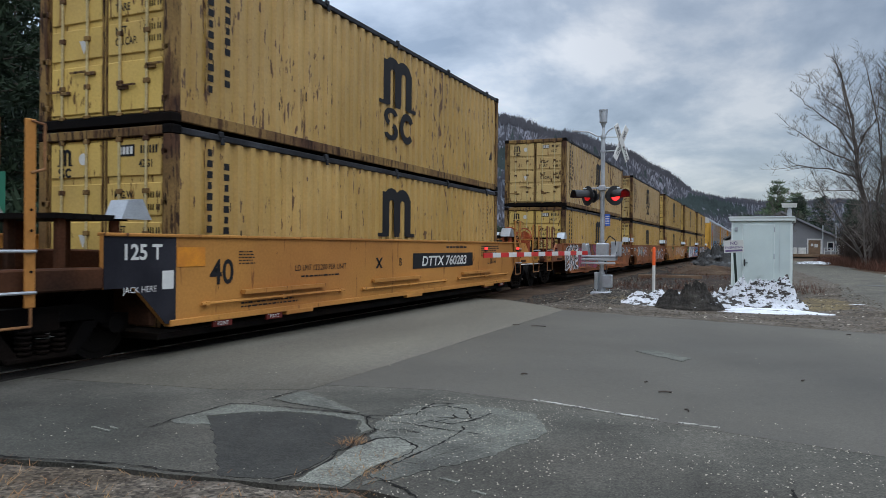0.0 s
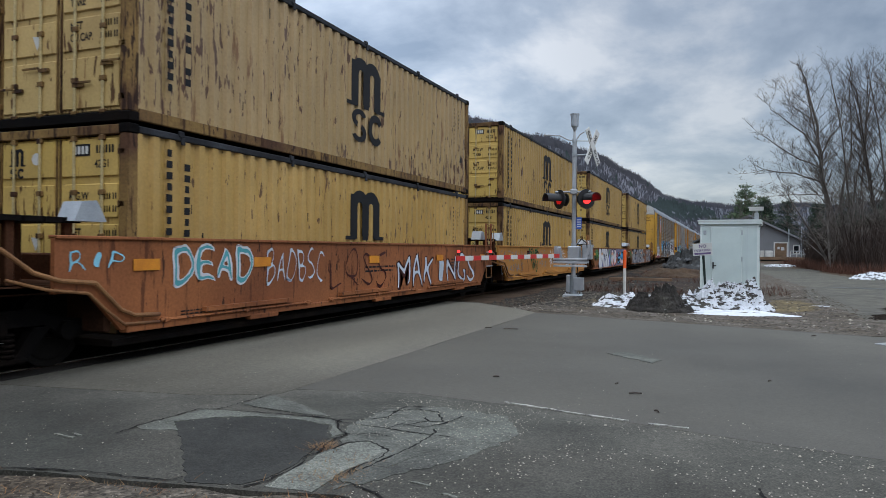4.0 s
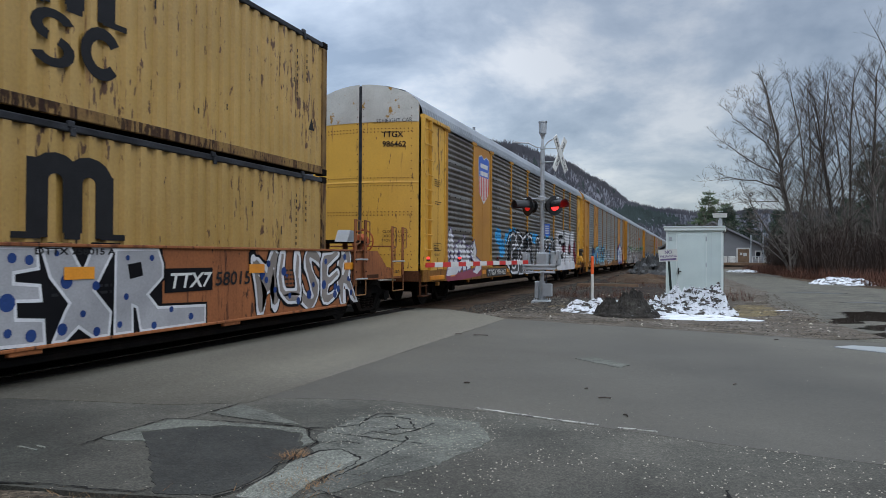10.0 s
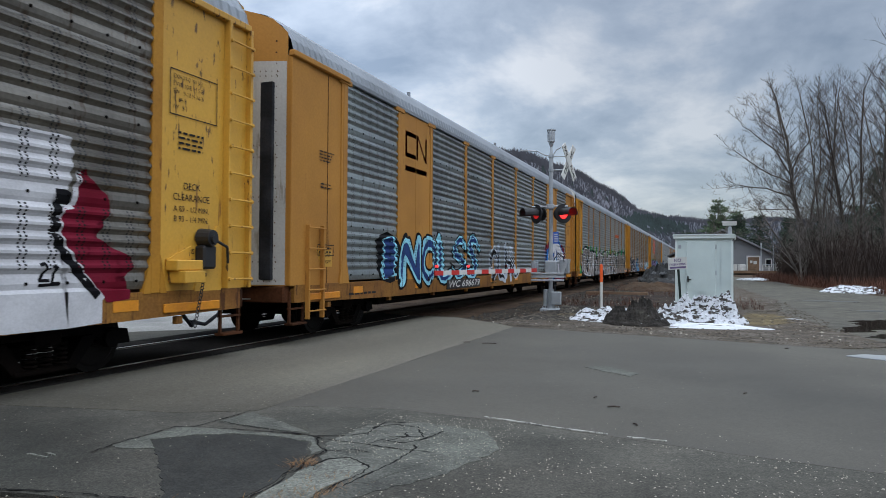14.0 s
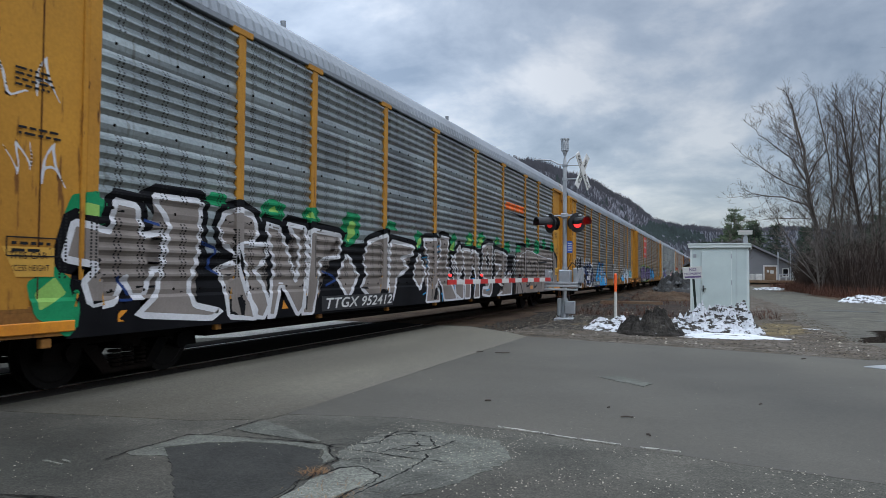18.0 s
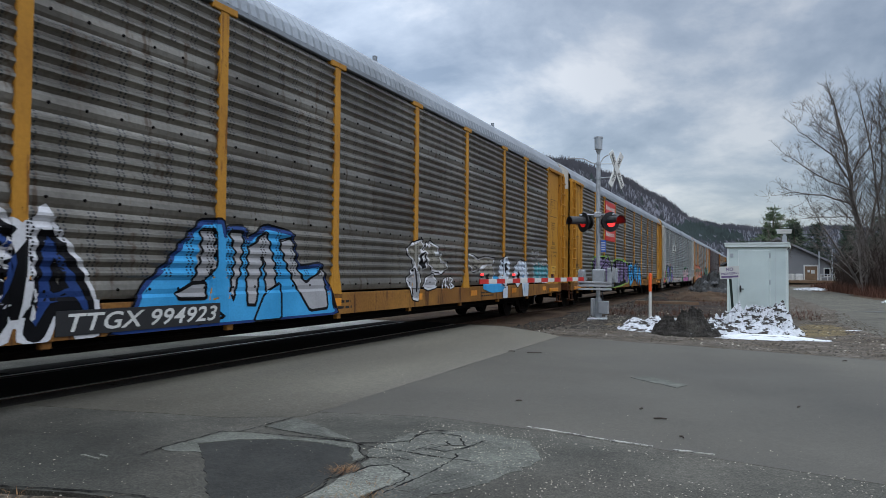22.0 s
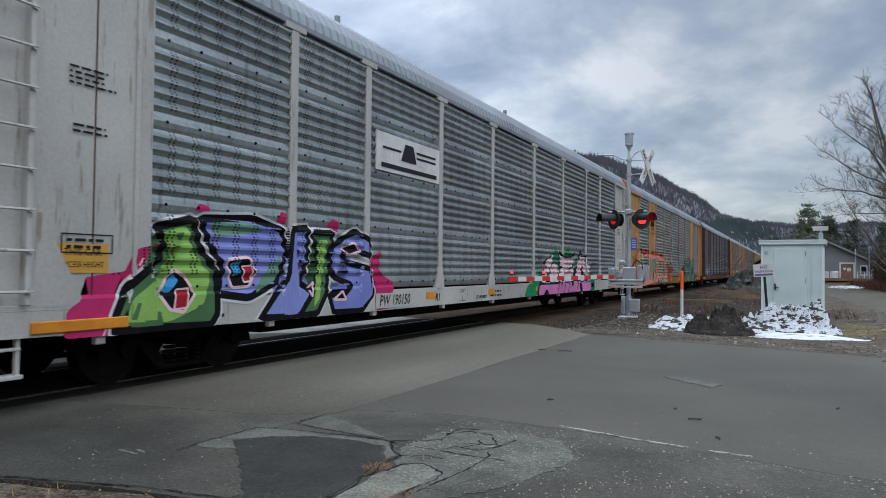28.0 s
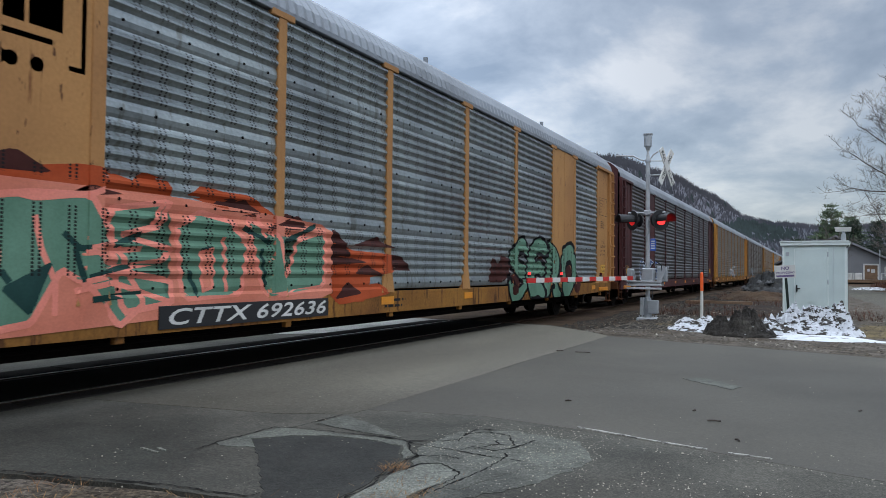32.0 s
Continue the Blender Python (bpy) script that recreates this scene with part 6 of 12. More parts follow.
def scrawl(sh, X, w, *pts):
    """One sprayed stroke, rounded through its turning points."""
    p = [Vector(q) for q in (pts[0],) + pts + (pts[-1],)]
    line = []
    for i in range(1, len(p) - 2):
        for k in range(8):
            f = k / 8
            line.append(0.5 * (2 * p[i] + (p[i + 1] - p[i - 1]) * f + (2 * p[i - 1] - 5 * p[i] + 4 * p[i + 1] - p[i + 2]) * f * f + (3 * p[i] - p[i - 1] - 3 * p[i + 1] + p[i + 2]) * f ** 3))
    line.append(p[-1])
    vs = []
    for i, q in enumerate(line):
        d = line[min(i + 1, len(line) - 1)] - line[max(i - 1, 0)]
        n = Vector((-d.y, d.x)).normalized() * w * (0.8 + 0.35 * math.sin(0.37 * i + q.x * 3))
        z = X + 0.003 + 0.00001 * (len(sh.v) % 90)
        vs += [(z, q.x - n.x, q.y - n.y), (z, q.x + n.x, q.y + n.y)]
    sh.add(vs, [(2 * i, 2 * i + 1, 2 * i + 3, 2 * i + 2) for i in range(len(line) - 1)])


def eye(y, z, w, h, X, look_y, look_z=0.35):
    """A bulging eyeball: outline, pale ball, pink shade, iris, veins."""
    def oval(cy, cz, a, b, x, m=24):
        return Shape().add([(x, cy + a * math.cos(6.2832 * j / m), cz + b * math.sin(6.2832 * j / m)) for j in range(m)], [tuple(range(m))])
    veins = Shape()
    r = random.Random(int(y * 100))
    for k in range(9):
        a = -2.2 + 3.6 * k / 8 + r.uniform(-0.15, 0.15)
        f = 0.94
        p = (y + w * f * math.cos(a), z + h * f * math.sin(a))
        for s in range(4):
            a, f = a + r.uniform(-0.16, 0.16), f - 0.11
            q = (y + w * f * math.cos(a), z + h * f * math.sin(a))
            n = Vector((p[1] - q[1], q[0] - p[0])).normalized() * (0.011 - 0.002 * s)
            veins.add([(X + 0.0095, p[0] - n.x, p[1] - n.y), (X + 0.0095, p[0] + n.x, p[1] + n.y), (X + 0.0095, q[0] + n.x, q[1] + n.y), (X + 0.0095, q[0] - n.x, q[1] - n.y)], [(0, 1, 2, 3)])
            p = q
    iy, iz = y + look_y, z + h * look_z
    return [("graffiti_outline", oval(y, z, w + 0.07, h + 0.06, X + 0.004), M["g_black"], ""), ("graffiti_fill", oval(y, z, w, h, X + 0.005), M["g_blush"], ""),
            ("graffiti_fill", oval(y - 0.02, z + h * 0.08, w * 0.95, h * 0.9, X + 0.006), M["g_cream"], ""), ("graffiti_fill", oval(y - 0.06, z + h * 0.16, w * 0.8, h * 0.76, X + 0.0075), M["g_white"], ""),
            ("graffiti_outline", oval(iy, iz, w * 0.27, h * 0.3, X + 0.010), M["g_black"], ""), ("graffiti_fill", oval(iy, iz, w * 0.23, h * 0.26, X + 0.011), M["g_sea"], ""),
            ("graffiti_fill", oval(iy, iz, w * 0.12, h * 0.15, X + 0.012), M["g_black"], ""), ("graffiti_vein", veins, M["g_plum"], "")]


def cut(X, lift, mat, *outlines):
    """Flat sprayed shapes by their outlines along the side and up."""
    sh = Shape()
    for o in outlines:
        sh.prism(o, X, X + lift, "x")
    return ("graffiti_fill", sh, M[mat], "")


def tags_g(X):
    o = blobs(0.1, 1.2, 0.95, 1.2, 5, 0.22, 0.3, X, "g_olive", 3)
    o += spray("GAE8", 0.08, 1.2, 0.86, 1.46, [(0.05, "g_olive"), (-0.01, "g_lime")], X + 0.003, wild=2.0) + spray("TEX", 0.55, 1.15, 0.46, 0.64, [(0.0, "g_brown")], X + 0.002)
    o += [("graffiti_ground", Shape().box(X, X + 0.001, 4.0, 12.3, 0.43, 1.478), M["g_mauve"], "")] + blobs(4.8, 5.6, 0.6, 1.3, 7, 0.16, 0.3, X, "g_sea", 6, lift=0.002) + blobs(4.7, 5.3, 0.55, 1.3, 4, 0.14, 0.26, X, "g_lilac", 7, lift=0.003)
    o += blobs(7.8, 8.2, 0.6, 0.8, 3, 0.12, 0.2, X, "well_rust", 9, lift=0.003) + spray("2015", 4.75, 5.45, 1.3, 1.46, [(0.0, "g_lime")], X + 0.004)
    o.append(cut(X, 0.004, "g_black", [(1.18, 0.43), (1.18, 0.66), (1.33, 0.74), (1.3, 1.0), (1.27, 1.476), (4.2, 1.476), (4.72, 1.03), (5.05, 0.67), (4.82, 0.43)]))
    o.append(cut(X, 0.0055, "g_white", [(1.5, 0.43), (1.44, 0.62), (1.28, 0.56), (1.4, 1.0), (1.4, 1.476), (1.98, 1.476), (2.05, 1.25), (2.11, 1.14), (2.17, 1.3), (2.2, 1.476), (2.62, 1.476), (2.6, 1.33), (2.5, 1.22), (2.66, 1.17), (2.86, 1.09), (3.03, 0.91), (2.95, 0.65),
                                        (2.77, 0.43), (2.7, 0.43), (2.62, 0.6), (2.46, 0.82), (2.17, 0.96), (2.3, 0.7), (2.48, 0.43)],
                [(2.74, 1.476), (2.7, 1.33), (2.64, 1.24), (2.78, 1.19), (2.97, 1.11), (3.14, 0.91), (3.05, 0.63), (2.88, 0.43), (4.68, 0.43), (4.9, 0.67), (4.58, 1.02), (4.05, 1.476)]))
    o.append(cut(X, 0.007, "g_black", [(3.11, 1.18), (3.3, 1.13), (3.48, 1.02), (3.42, 0.94), (3.58, 0.87), (3.34, 0.66), (3.24, 0.76)], [(3.46, 1.476), (3.5, 1.476), (3.47, 1.02), (3.43, 1.02)], [(3.56, 0.88), (3.6, 0.88), (3.74, 0.43), (3.69, 0.43)],
                 [(3.75, 1.3), (4.01, 1.06), (3.81, 1.0)], [(3.9, 0.99), (4.1, 1.0), (4.28, 0.75), (4.42, 0.43), (4.36, 0.46), (4.12, 0.75)]))
    o.append(cut(X, 0.0085, "g_lilac", [(3.19, 1.03), (3.36, 0.98), (3.44, 0.85), (3.33, 0.75), (3.27, 0.8)], [(2.3, 0.8), (2.42, 0.74), (2.6, 0.45), (2.53, 0.45)], [(4.08, 0.88), (4.15, 0.86), (4.33, 0.52)]))
    o.append(cut(X, 0.006, "g_plum", [(7.7, 1.15), (8.1, 1.2), (8.65, 1.14), (8.4, 1.06), (8.7, 0.99), (8.3, 0.94), (7.75, 0.96)]))
    o += eye(6.12, 0.92, 0.44, 0.49, X, -0.22, 0.38) + eye(7.13, 0.95, 0.6, 0.48, X + 0.001, -0.38, 0.66)
    o += blobs(8.4, 11.9, 0.76, 1.14, 12, 0.28, 0.36, X, "g_black", 12, lift=0.002)
    o += spray("SWC", 8.25, 12.0, 0.52, 1.44, [(0.18, "g_black"), (0.08, "g_blue"), (-0.02, "g_cyan")], X + 0.002, wild=2.4)
    return o + blobs(9.3, 11.3, 0.62, 0.84, 6, 0.16, 0.26, X, "g_black", 13, lift=0.011) + blobs(9.3, 11.3, 0.62, 0.84, 6, 0.12, 0.2, X, "g_shell", 13, lift=0.013)


def tags_i(X):
    o = blobs(-1.1, -0.2, 0.9, 1.2, 3, 0.25, 0.36, X, "g_olive", 8)
    o += [("graffiti_ground", Shape().box(X, X + 0.001, 0.3, 7.30, 0.43, 1.478), M["g_black"], "")]
    o += spray("NEARD", 0.3, 4.91, 0.42, 1.47, [(0.12, "g_black"), (0.07, "g_ash")], X, dots=("g_navy", 30))
    letters = ([(4.96, 0.45), (4.95, 1.45), (5.41, 1.46), (5.43, 1.23), (5.14, 1.19), (5.14, 1.08), (5.45, 1.05), (5.47, 0.89), (5.16, 0.9), (5.17, 0.71), (5.5, 0.68), (5.52, 0.43)],
               [(5.47, 1.43), (5.83, 1.46), (6.01, 1.17), (6.16, 1.47), (6.49, 1.47), (6.17, 0.97), (6.43, 0.7), (6.4, 0.43), (6.17, 0.43), (5.96, 0.57), (5.78, 0.43), (5.62, 0.43), (5.78, 0.75), (5.84, 0.84), (5.58, 1.13)],
               [(6.5, 1.44), (7.21, 1.45), (7.3, 1.26), (7.3, 1.09), (7.03, 0.88), (7.22, 0.7), (8.16, 0.67), (8.16, 0.43), (6.92, 0.43), (6.85, 0.73), (6.77, 0.76), (6.78, 0.43), (6.49, 0.43)])
    for i, line in enumerate(letters):
        rim = Shape()
        ribbon(rim, line, 0.05, X + 0.0022 + 0.0002 * i, True)
        pale = Shape()
        ribbon(pale, line, 0.018, X + 0.0042 + 0.0002 * i, True)
        o += [("graffiti_outline", rim, M["g_black"], ""), cut(X, 0.003 + 0.0002 * i, "g_ash", line), ("graffiti_edge", pale, M["g_white"], "")]
    o.append(cut(X, 0.005, "g_black", [(6.69, 1.26), (6.91, 1.29), (6.95, 1.12), (6.73, 1.08)]))
    spots = Shape()
    for y, z, r in ((5.12, 1.34, 0.054), (5.32, 1.32, 0.054), (5.07, 0.89, 0.095), (5.35, 0.53, 0.068), (5.79, 1.08, 0.082), (6.2, 1.02, 0.054), (5.74, 0.56, 0.068), (6.22, 0.49, 0.054), (6.69, 1.34, 0.034), (7.1, 1.34, 0.041), (6.67, 0.87, 0.041), (7.15, 0.48, 0.048), (7.47, 0.66, 0.041), (7.86, 0.54, 0.048), (6.57, 0.54, 0.041), (6.02, 0.71, 0.041), (5.66, 1.39, 0.034), (5.08, 0.58, 0.048)):
        spots.cyl((X + 0.004, y, z), (X + 0.0056, y, z), r, n=12)
    o.append(("graffiti_dots", spots, M["g_navy"], "dark blue sprayed dots"))
    o.append(("small_number", side_text(Shape(), "DTTX 758015 A", 0.1, 5.93, 1.38, X + 0.007, 0.003, 1.6), M["ink"], "black stencilled number"))
    o += [("number_back", Shape().box(X, X + 0.0045, 7.34, 8.32, 0.88, 1.2), M["g_black"], ""), ("number_white", side_text(Shape(), "TTX7", 0.28, 7.83, 0.94, X + 0.007, 0.006, 1.25, 0.2), M["white"], ""), ("number_ink", side_text(Shape(), "58015", 0.28, 8.81, 0.94, X + 0.007, 0.004, 1.25, 0.1), M["ink"], "")]
    return o + spray("MUSER", 9.35, 12.9, 0.46, 1.46, [(0.1, "g_black"), (0.07, "g_white"), (0.03, "g_silver")], X, dots=("g_navy", 22))


well_car(-13.0, M["well"], "shared", "shared", letters_plain, no_tags, label="ochre articulated well car platform carrying two stacked containers")
well_car(6.85, M["well"], "shared", "coupled", letters_first, no_tags, True, label="ochre well car platform with black stencilled numbers, carrying containers")
for yy, mm, ne, fe, tg, lab in ((26.72, "well_rust", "coupled", "shared", tags_a, "rust-brown well car platform with silver and blue graffiti"),
                                (42.19, "well_rust", "shared", "shared", tags_e, "rust-brown well car platform with faded graffiti scrawls"),
                                (57.65, "well", "shared", "shared", tags_f, "ochre well car platform with white and green graffiti scrawls"),
                                (73.12, "well_rust", "shared", "shared", tags_g, "rust-brown well car platform with white, salmon and blue graffiti"),
                                (88.59, "well_rust", "shared", "coupled", tags_i, "rust-brown well car platform with grey block graffiti")):
    well_car(yy, M[mm], ne, fe, letters_forty if tg is tags_g else letters_plain, tg, label=lab, flush=tg in (tags_g, tags_i))


# ---- covered car carriers ----
PITCH = 28.47
POSTS = (2.5, 5.1, 7.1, 9.9, 12.7, 15.77, 18.57, 21.37, 23.37, 25.97)
Z0, ROWS, RH, BAND = 1.06, 4, 0.945, 0.2


def sheet_depth(z):
    """How far the panel sheet stands out at height z: a bulging band, then five rounded waves, in each of four rows."""
    q = (z - Z0) % RH
    if z <= Z0 or z >= Z0 + ROWS * RH:
        return 0.0
    if q < BAND:
        return 0.004 + 0.026 * math.sin(math.pi * q / BAND)
    p = ((q - BAND) / (RH - BAND) * 5.0) % 1.0
    return 0.004 + 0.024 * (1 - math.cos(2 * math.pi * p))


def sheet_cuts():
    out = []
    for r in range(ROWS):
        b = Z0 + r * RH
        out += [b + BAND * f for f in (0.0, 0.2, 0.5, 0.8)]
        for k in range(5):
            for f in (0.0, 0.2, 0.4, 0.6, 0.8):
                out.append(b + BAND + (k + f) / 5.0 * (RH - BAND))
    return sorted(set(round(v, 4) for v in out)) + [Z0 + ROWS * RH]


CUTS = sheet_cuts()
SX = 1.545


PLAIN_BAYS = []  # bays of the car in hand that are closed by smooth plates


def bays(*n):
    PLAIN_BAYS[:] = n
    return []


def side_depth(y, z):
    for p in POSTS:
        if abs(y - p) < 0.088 and 1.0 < z < 4.9:
            return 0.06
        if abs(y - p) < 0.2 and 1.0 < z < 1.5 - 0.5 * (abs(y - p) - 0.08) / 0.12 + 0.06:
            return 0.058
    if z < 1.06:
        return 0.045
    if y < 2.42 or y > 26.05:
        return 0.02
    for i in PLAIN_BAYS:
        if POSTS[i] < y < POSTS[i + 1]:
            return 0.044
    return sheet_depth(z)


FOLLOW = (CUTS, [v for p in POSTS for v in (p - 0.202, p - 0.15, p - 0.09, p - 0.086, p + 0.086, p + 0.09, p + 0.15, p + 0.202)], side_depth)


def panel_shape(y0, y1, s, lo=0, hi=ROWS):
    sh = Shape()
    zs = [z for z in CUTS if Z0 + lo * RH - 1e-4 <= z <= Z0 + hi * RH + 1e-4]
    vs = []
    for z in zs:
        d = sheet_depth(z + 1e-4)
        vs += [(s * (SX + d), y0, z), (s * (SX + d), y1, z)]
    fs = [(2 * i, 2 * i + 1, 2 * i + 3, 2 * i + 2) if s > 0 else (2 * i, 2 * i + 2, 2 * i + 3, 2 * i + 1) for i in range(len(zs) - 1)]
    sh.add(vs, fs)
    return sh


def bolts(y0, y1):
    sh = Shape()
    n = max(3, int((y1 - y0) / 0.42))
    for r in range(ROWS):
        for i in range(n):
            y = y0 + (i + 0.5) * (y1 - y0) / n
            z = Z0 + r * RH + 0.1
            sh.cyl((SX, y, z), (SX + 0.042, y, z), 0.018, n=6)
    return sh


def post_shape(s):
    sh = Shape()
    a, b = sorted((s * 1.52, s * (SX + 0.056)))
    sh.box(a, b, -0.085, 0.085, 1.0, 4.82, 0.01)
    sh.box(*sorted((s * 1.52, s * (SX + 0.068))), -0.24, 0.24, 4.80, 4.90, 0.01)
    for e in (-1, 1):
        sh.prism([(e * 0.08, 1.0), (e * 0.2, 1.0), (e * 0.08, 1.5)], *sorted((s * 1.53, s * (SX + 0.054))), "x")
    return sh


def roof_shape():
    sh = Shape()
    prof = [(-1.6, 4.93), (-1.55, 5.12), (-1.38, 5.36), (-1.05, 5.58), (-0.55, 5.72), (0, 5.77), (0.55, 5.72), (1.05, 5.58), (1.38, 5.36), (1.55, 5.12), (1.6, 4.93)]
    y0, y1 = 0.62, PITCH - 0.62
    n = int((y1 - y0) / 0.1)
    vs = []
    for i in range(n + 1):
        y = y0 + (y1 - y0) * i / n
        d = 0.02 if i % 2 else 0.0
        for x, z in prof:
            l = math.hypot(x, z - 4.6)
            vs.append((x * (1 + d / max(l, 0.3)), y, z + d * (z - 4.6) / max(l, 0.3)))
    m = len(prof)
    sh.add(vs, [(i * m + j, (i + 1) * m + j, (i + 1) * m + j + 1, i * m + j + 1) for i in range(n) for j in range(m - 1)])
    return sh


def door_shape(sx, top=5.62):
    """A tall end-door leaf, slightly bowed, with ribs and rivets."""
    sh = Shape()
    n = 6
    vs = []
    for i in range(n + 1):
        x = 0.04 + 1.46 * i / n
        y = 0.36 + 0.22 * (x / 1.4) ** 2.2
        zt = 5.72 - 0.16 * x ** 2 - 0.5 * max(0.0, x - 1.25)
        vs += [(sx * x, y, 1.0), (sx * x, y, 3.2), (sx * x, y - 0.012, 3.22), (sx * x, y, 3.26), (sx * x, y, top if top < 5 else zt)]
    m = 5
    sh.add(vs, [(i * m + j, (i + 1) * m + j, (i + 1) * m + j + 1, i * m + j + 1) if sx > 0 else (i * m + j, i * m + j + 1, (i + 1) * m + j + 1, (i + 1) * m + j) for i in range(n) for j in range(m - 1)])
    return sh


def door_rivets(sx):
    sh = Shape()
    for z in (1.08, 1.4, 2.4, 2.48, 3.14, 3.34, 4.5, 4.58):
        for i in range(14):
            x = 0.1 + 1.24 * i / 13
            y = 0.36 + 0.22 * (x / 1.4) ** 2.2
            sh.cyl((sx * x, y - 0.012, z), (sx * x, y, z), 0.015, n=6)
    for x in (0.08, 1.32):
        y = 0.36 + 0.22 * (x / 1.4) ** 2.2
        for k in range(22):
            sh.cyl((sx * x, y - 0.012, 1.1 + 0.19 * k), (sx * x, y, 1.1 + 0.19 * k), 0.014, n=6)
    return sh


def ladder_shape(far=False):
    sh = Shape()
    y0, y1 = 0.62, 1.12
    for y in (y0, y1):
        sh.box(1.56, 1.67, y - 0.03, y + 0.03, 1.02, 4.86, 0.008)
    sh.box(1.55, 1.58, y0, y1, 1.02, 4.86)
    for k in range(10):
        z = 1.15 + 0.38 * k
        sh.cyl((1.69, y0 - 0.03, z), (1.69, y1 + 0.03, z), 0.015, n=6)
        for y in (y0, y1):
            sh.cyl((1.66, y, z), (1.70, y, z), 0.03, n=6)
    return sh


def short_ladder():
    sh = Shape()
    for y in (1.12, 1.62):
        sh.box(1.58, 1.66, y - 0.025, y + 0.025, 0.42, 2.05, 0.006)
    for i in range(5):
        sh.cyl((1.67, 1.08, 0.56 + 0.36 * i), (1.67, 1.66, 0.56 + 0.36 * i), 0.014, n=6)
    return sh


def flip(sh):
    """Mirrored along the track: for the trailing end."""
    sh.v = [(x, PITCH - y, z) for x, y, z in sh.v]
    sh.f = [f[::-1] for f in sh.f]
    return sh


def side_frame_line(sh, y0, y1, z0, z1, x, w=0.014):
    for a, b, c, d in ((y0, y1, z0, z0 + w), (y0, y1, z1 - w, z1), (y0, y0 + w, z0, z1), (y1 - w, y1, z0, z1)):
        sh.add([(x + 0.002, a, c), (x + 0.002, b, c), (x + 0.002, b, d), (x + 0.002, a, d)], [(0, 1, 2, 3)])


def end_lettering(flipit, rnd):
    sh = Shape()
    X = SX + 0.035
    a, b = (1.3, 2.35) if not flipit else (PITCH - 2.35, PITCH - 1.3)
    c = (a + b) / 2
    if flipit:
        for i, line in enumerate(("EXH 19-0  W 5-1", "EXW 10-8  H 5-8", "EW   9-10 H 16-3", "IL  89-9", "IW   9-1")):
            side_text(sh, line, 0.085, a + 0.14, 3.78 - 0.1 * i, X + 0.002, 0, 0.95, 0, "LEFT")
        side_frame_line(sh, a + 0.08, b - 0.02, 3.3, 3.9, X)
        bars(sh, a + 0.25, b - 0.3, 2.85, 3.12, 4, X, rnd + 1)
        side_text(sh, "DECK", 0.13, c, 2.35, X + 0.002)
        side_text(sh, "CLEARANCE", 0.13, c, 2.2, X + 0.002)
        side_text(sh, "A 89 - 1/2 MIN.", 0.11, c, 2.05, X + 0.002)
        side_text(sh, "B 93 - 1/4 MIN.", 0.11, c, 1.92, X + 0.002)
    else:
        bars(sh, a + 0.25, b - 0.25, 3.2, 3.42, 4, X, rnd)
        bars(sh, a + 0.3, b - 0.25, 2.72, 2.84, 2, X, rnd + 1)
        side_frame_line(sh, a + 0.2, b - 0.25, 1.52, 1.72, X)
        bars(sh, a + 0.26, b - 0.32, 1.55, 1.69, 2, X, rnd + 2)
    return sh


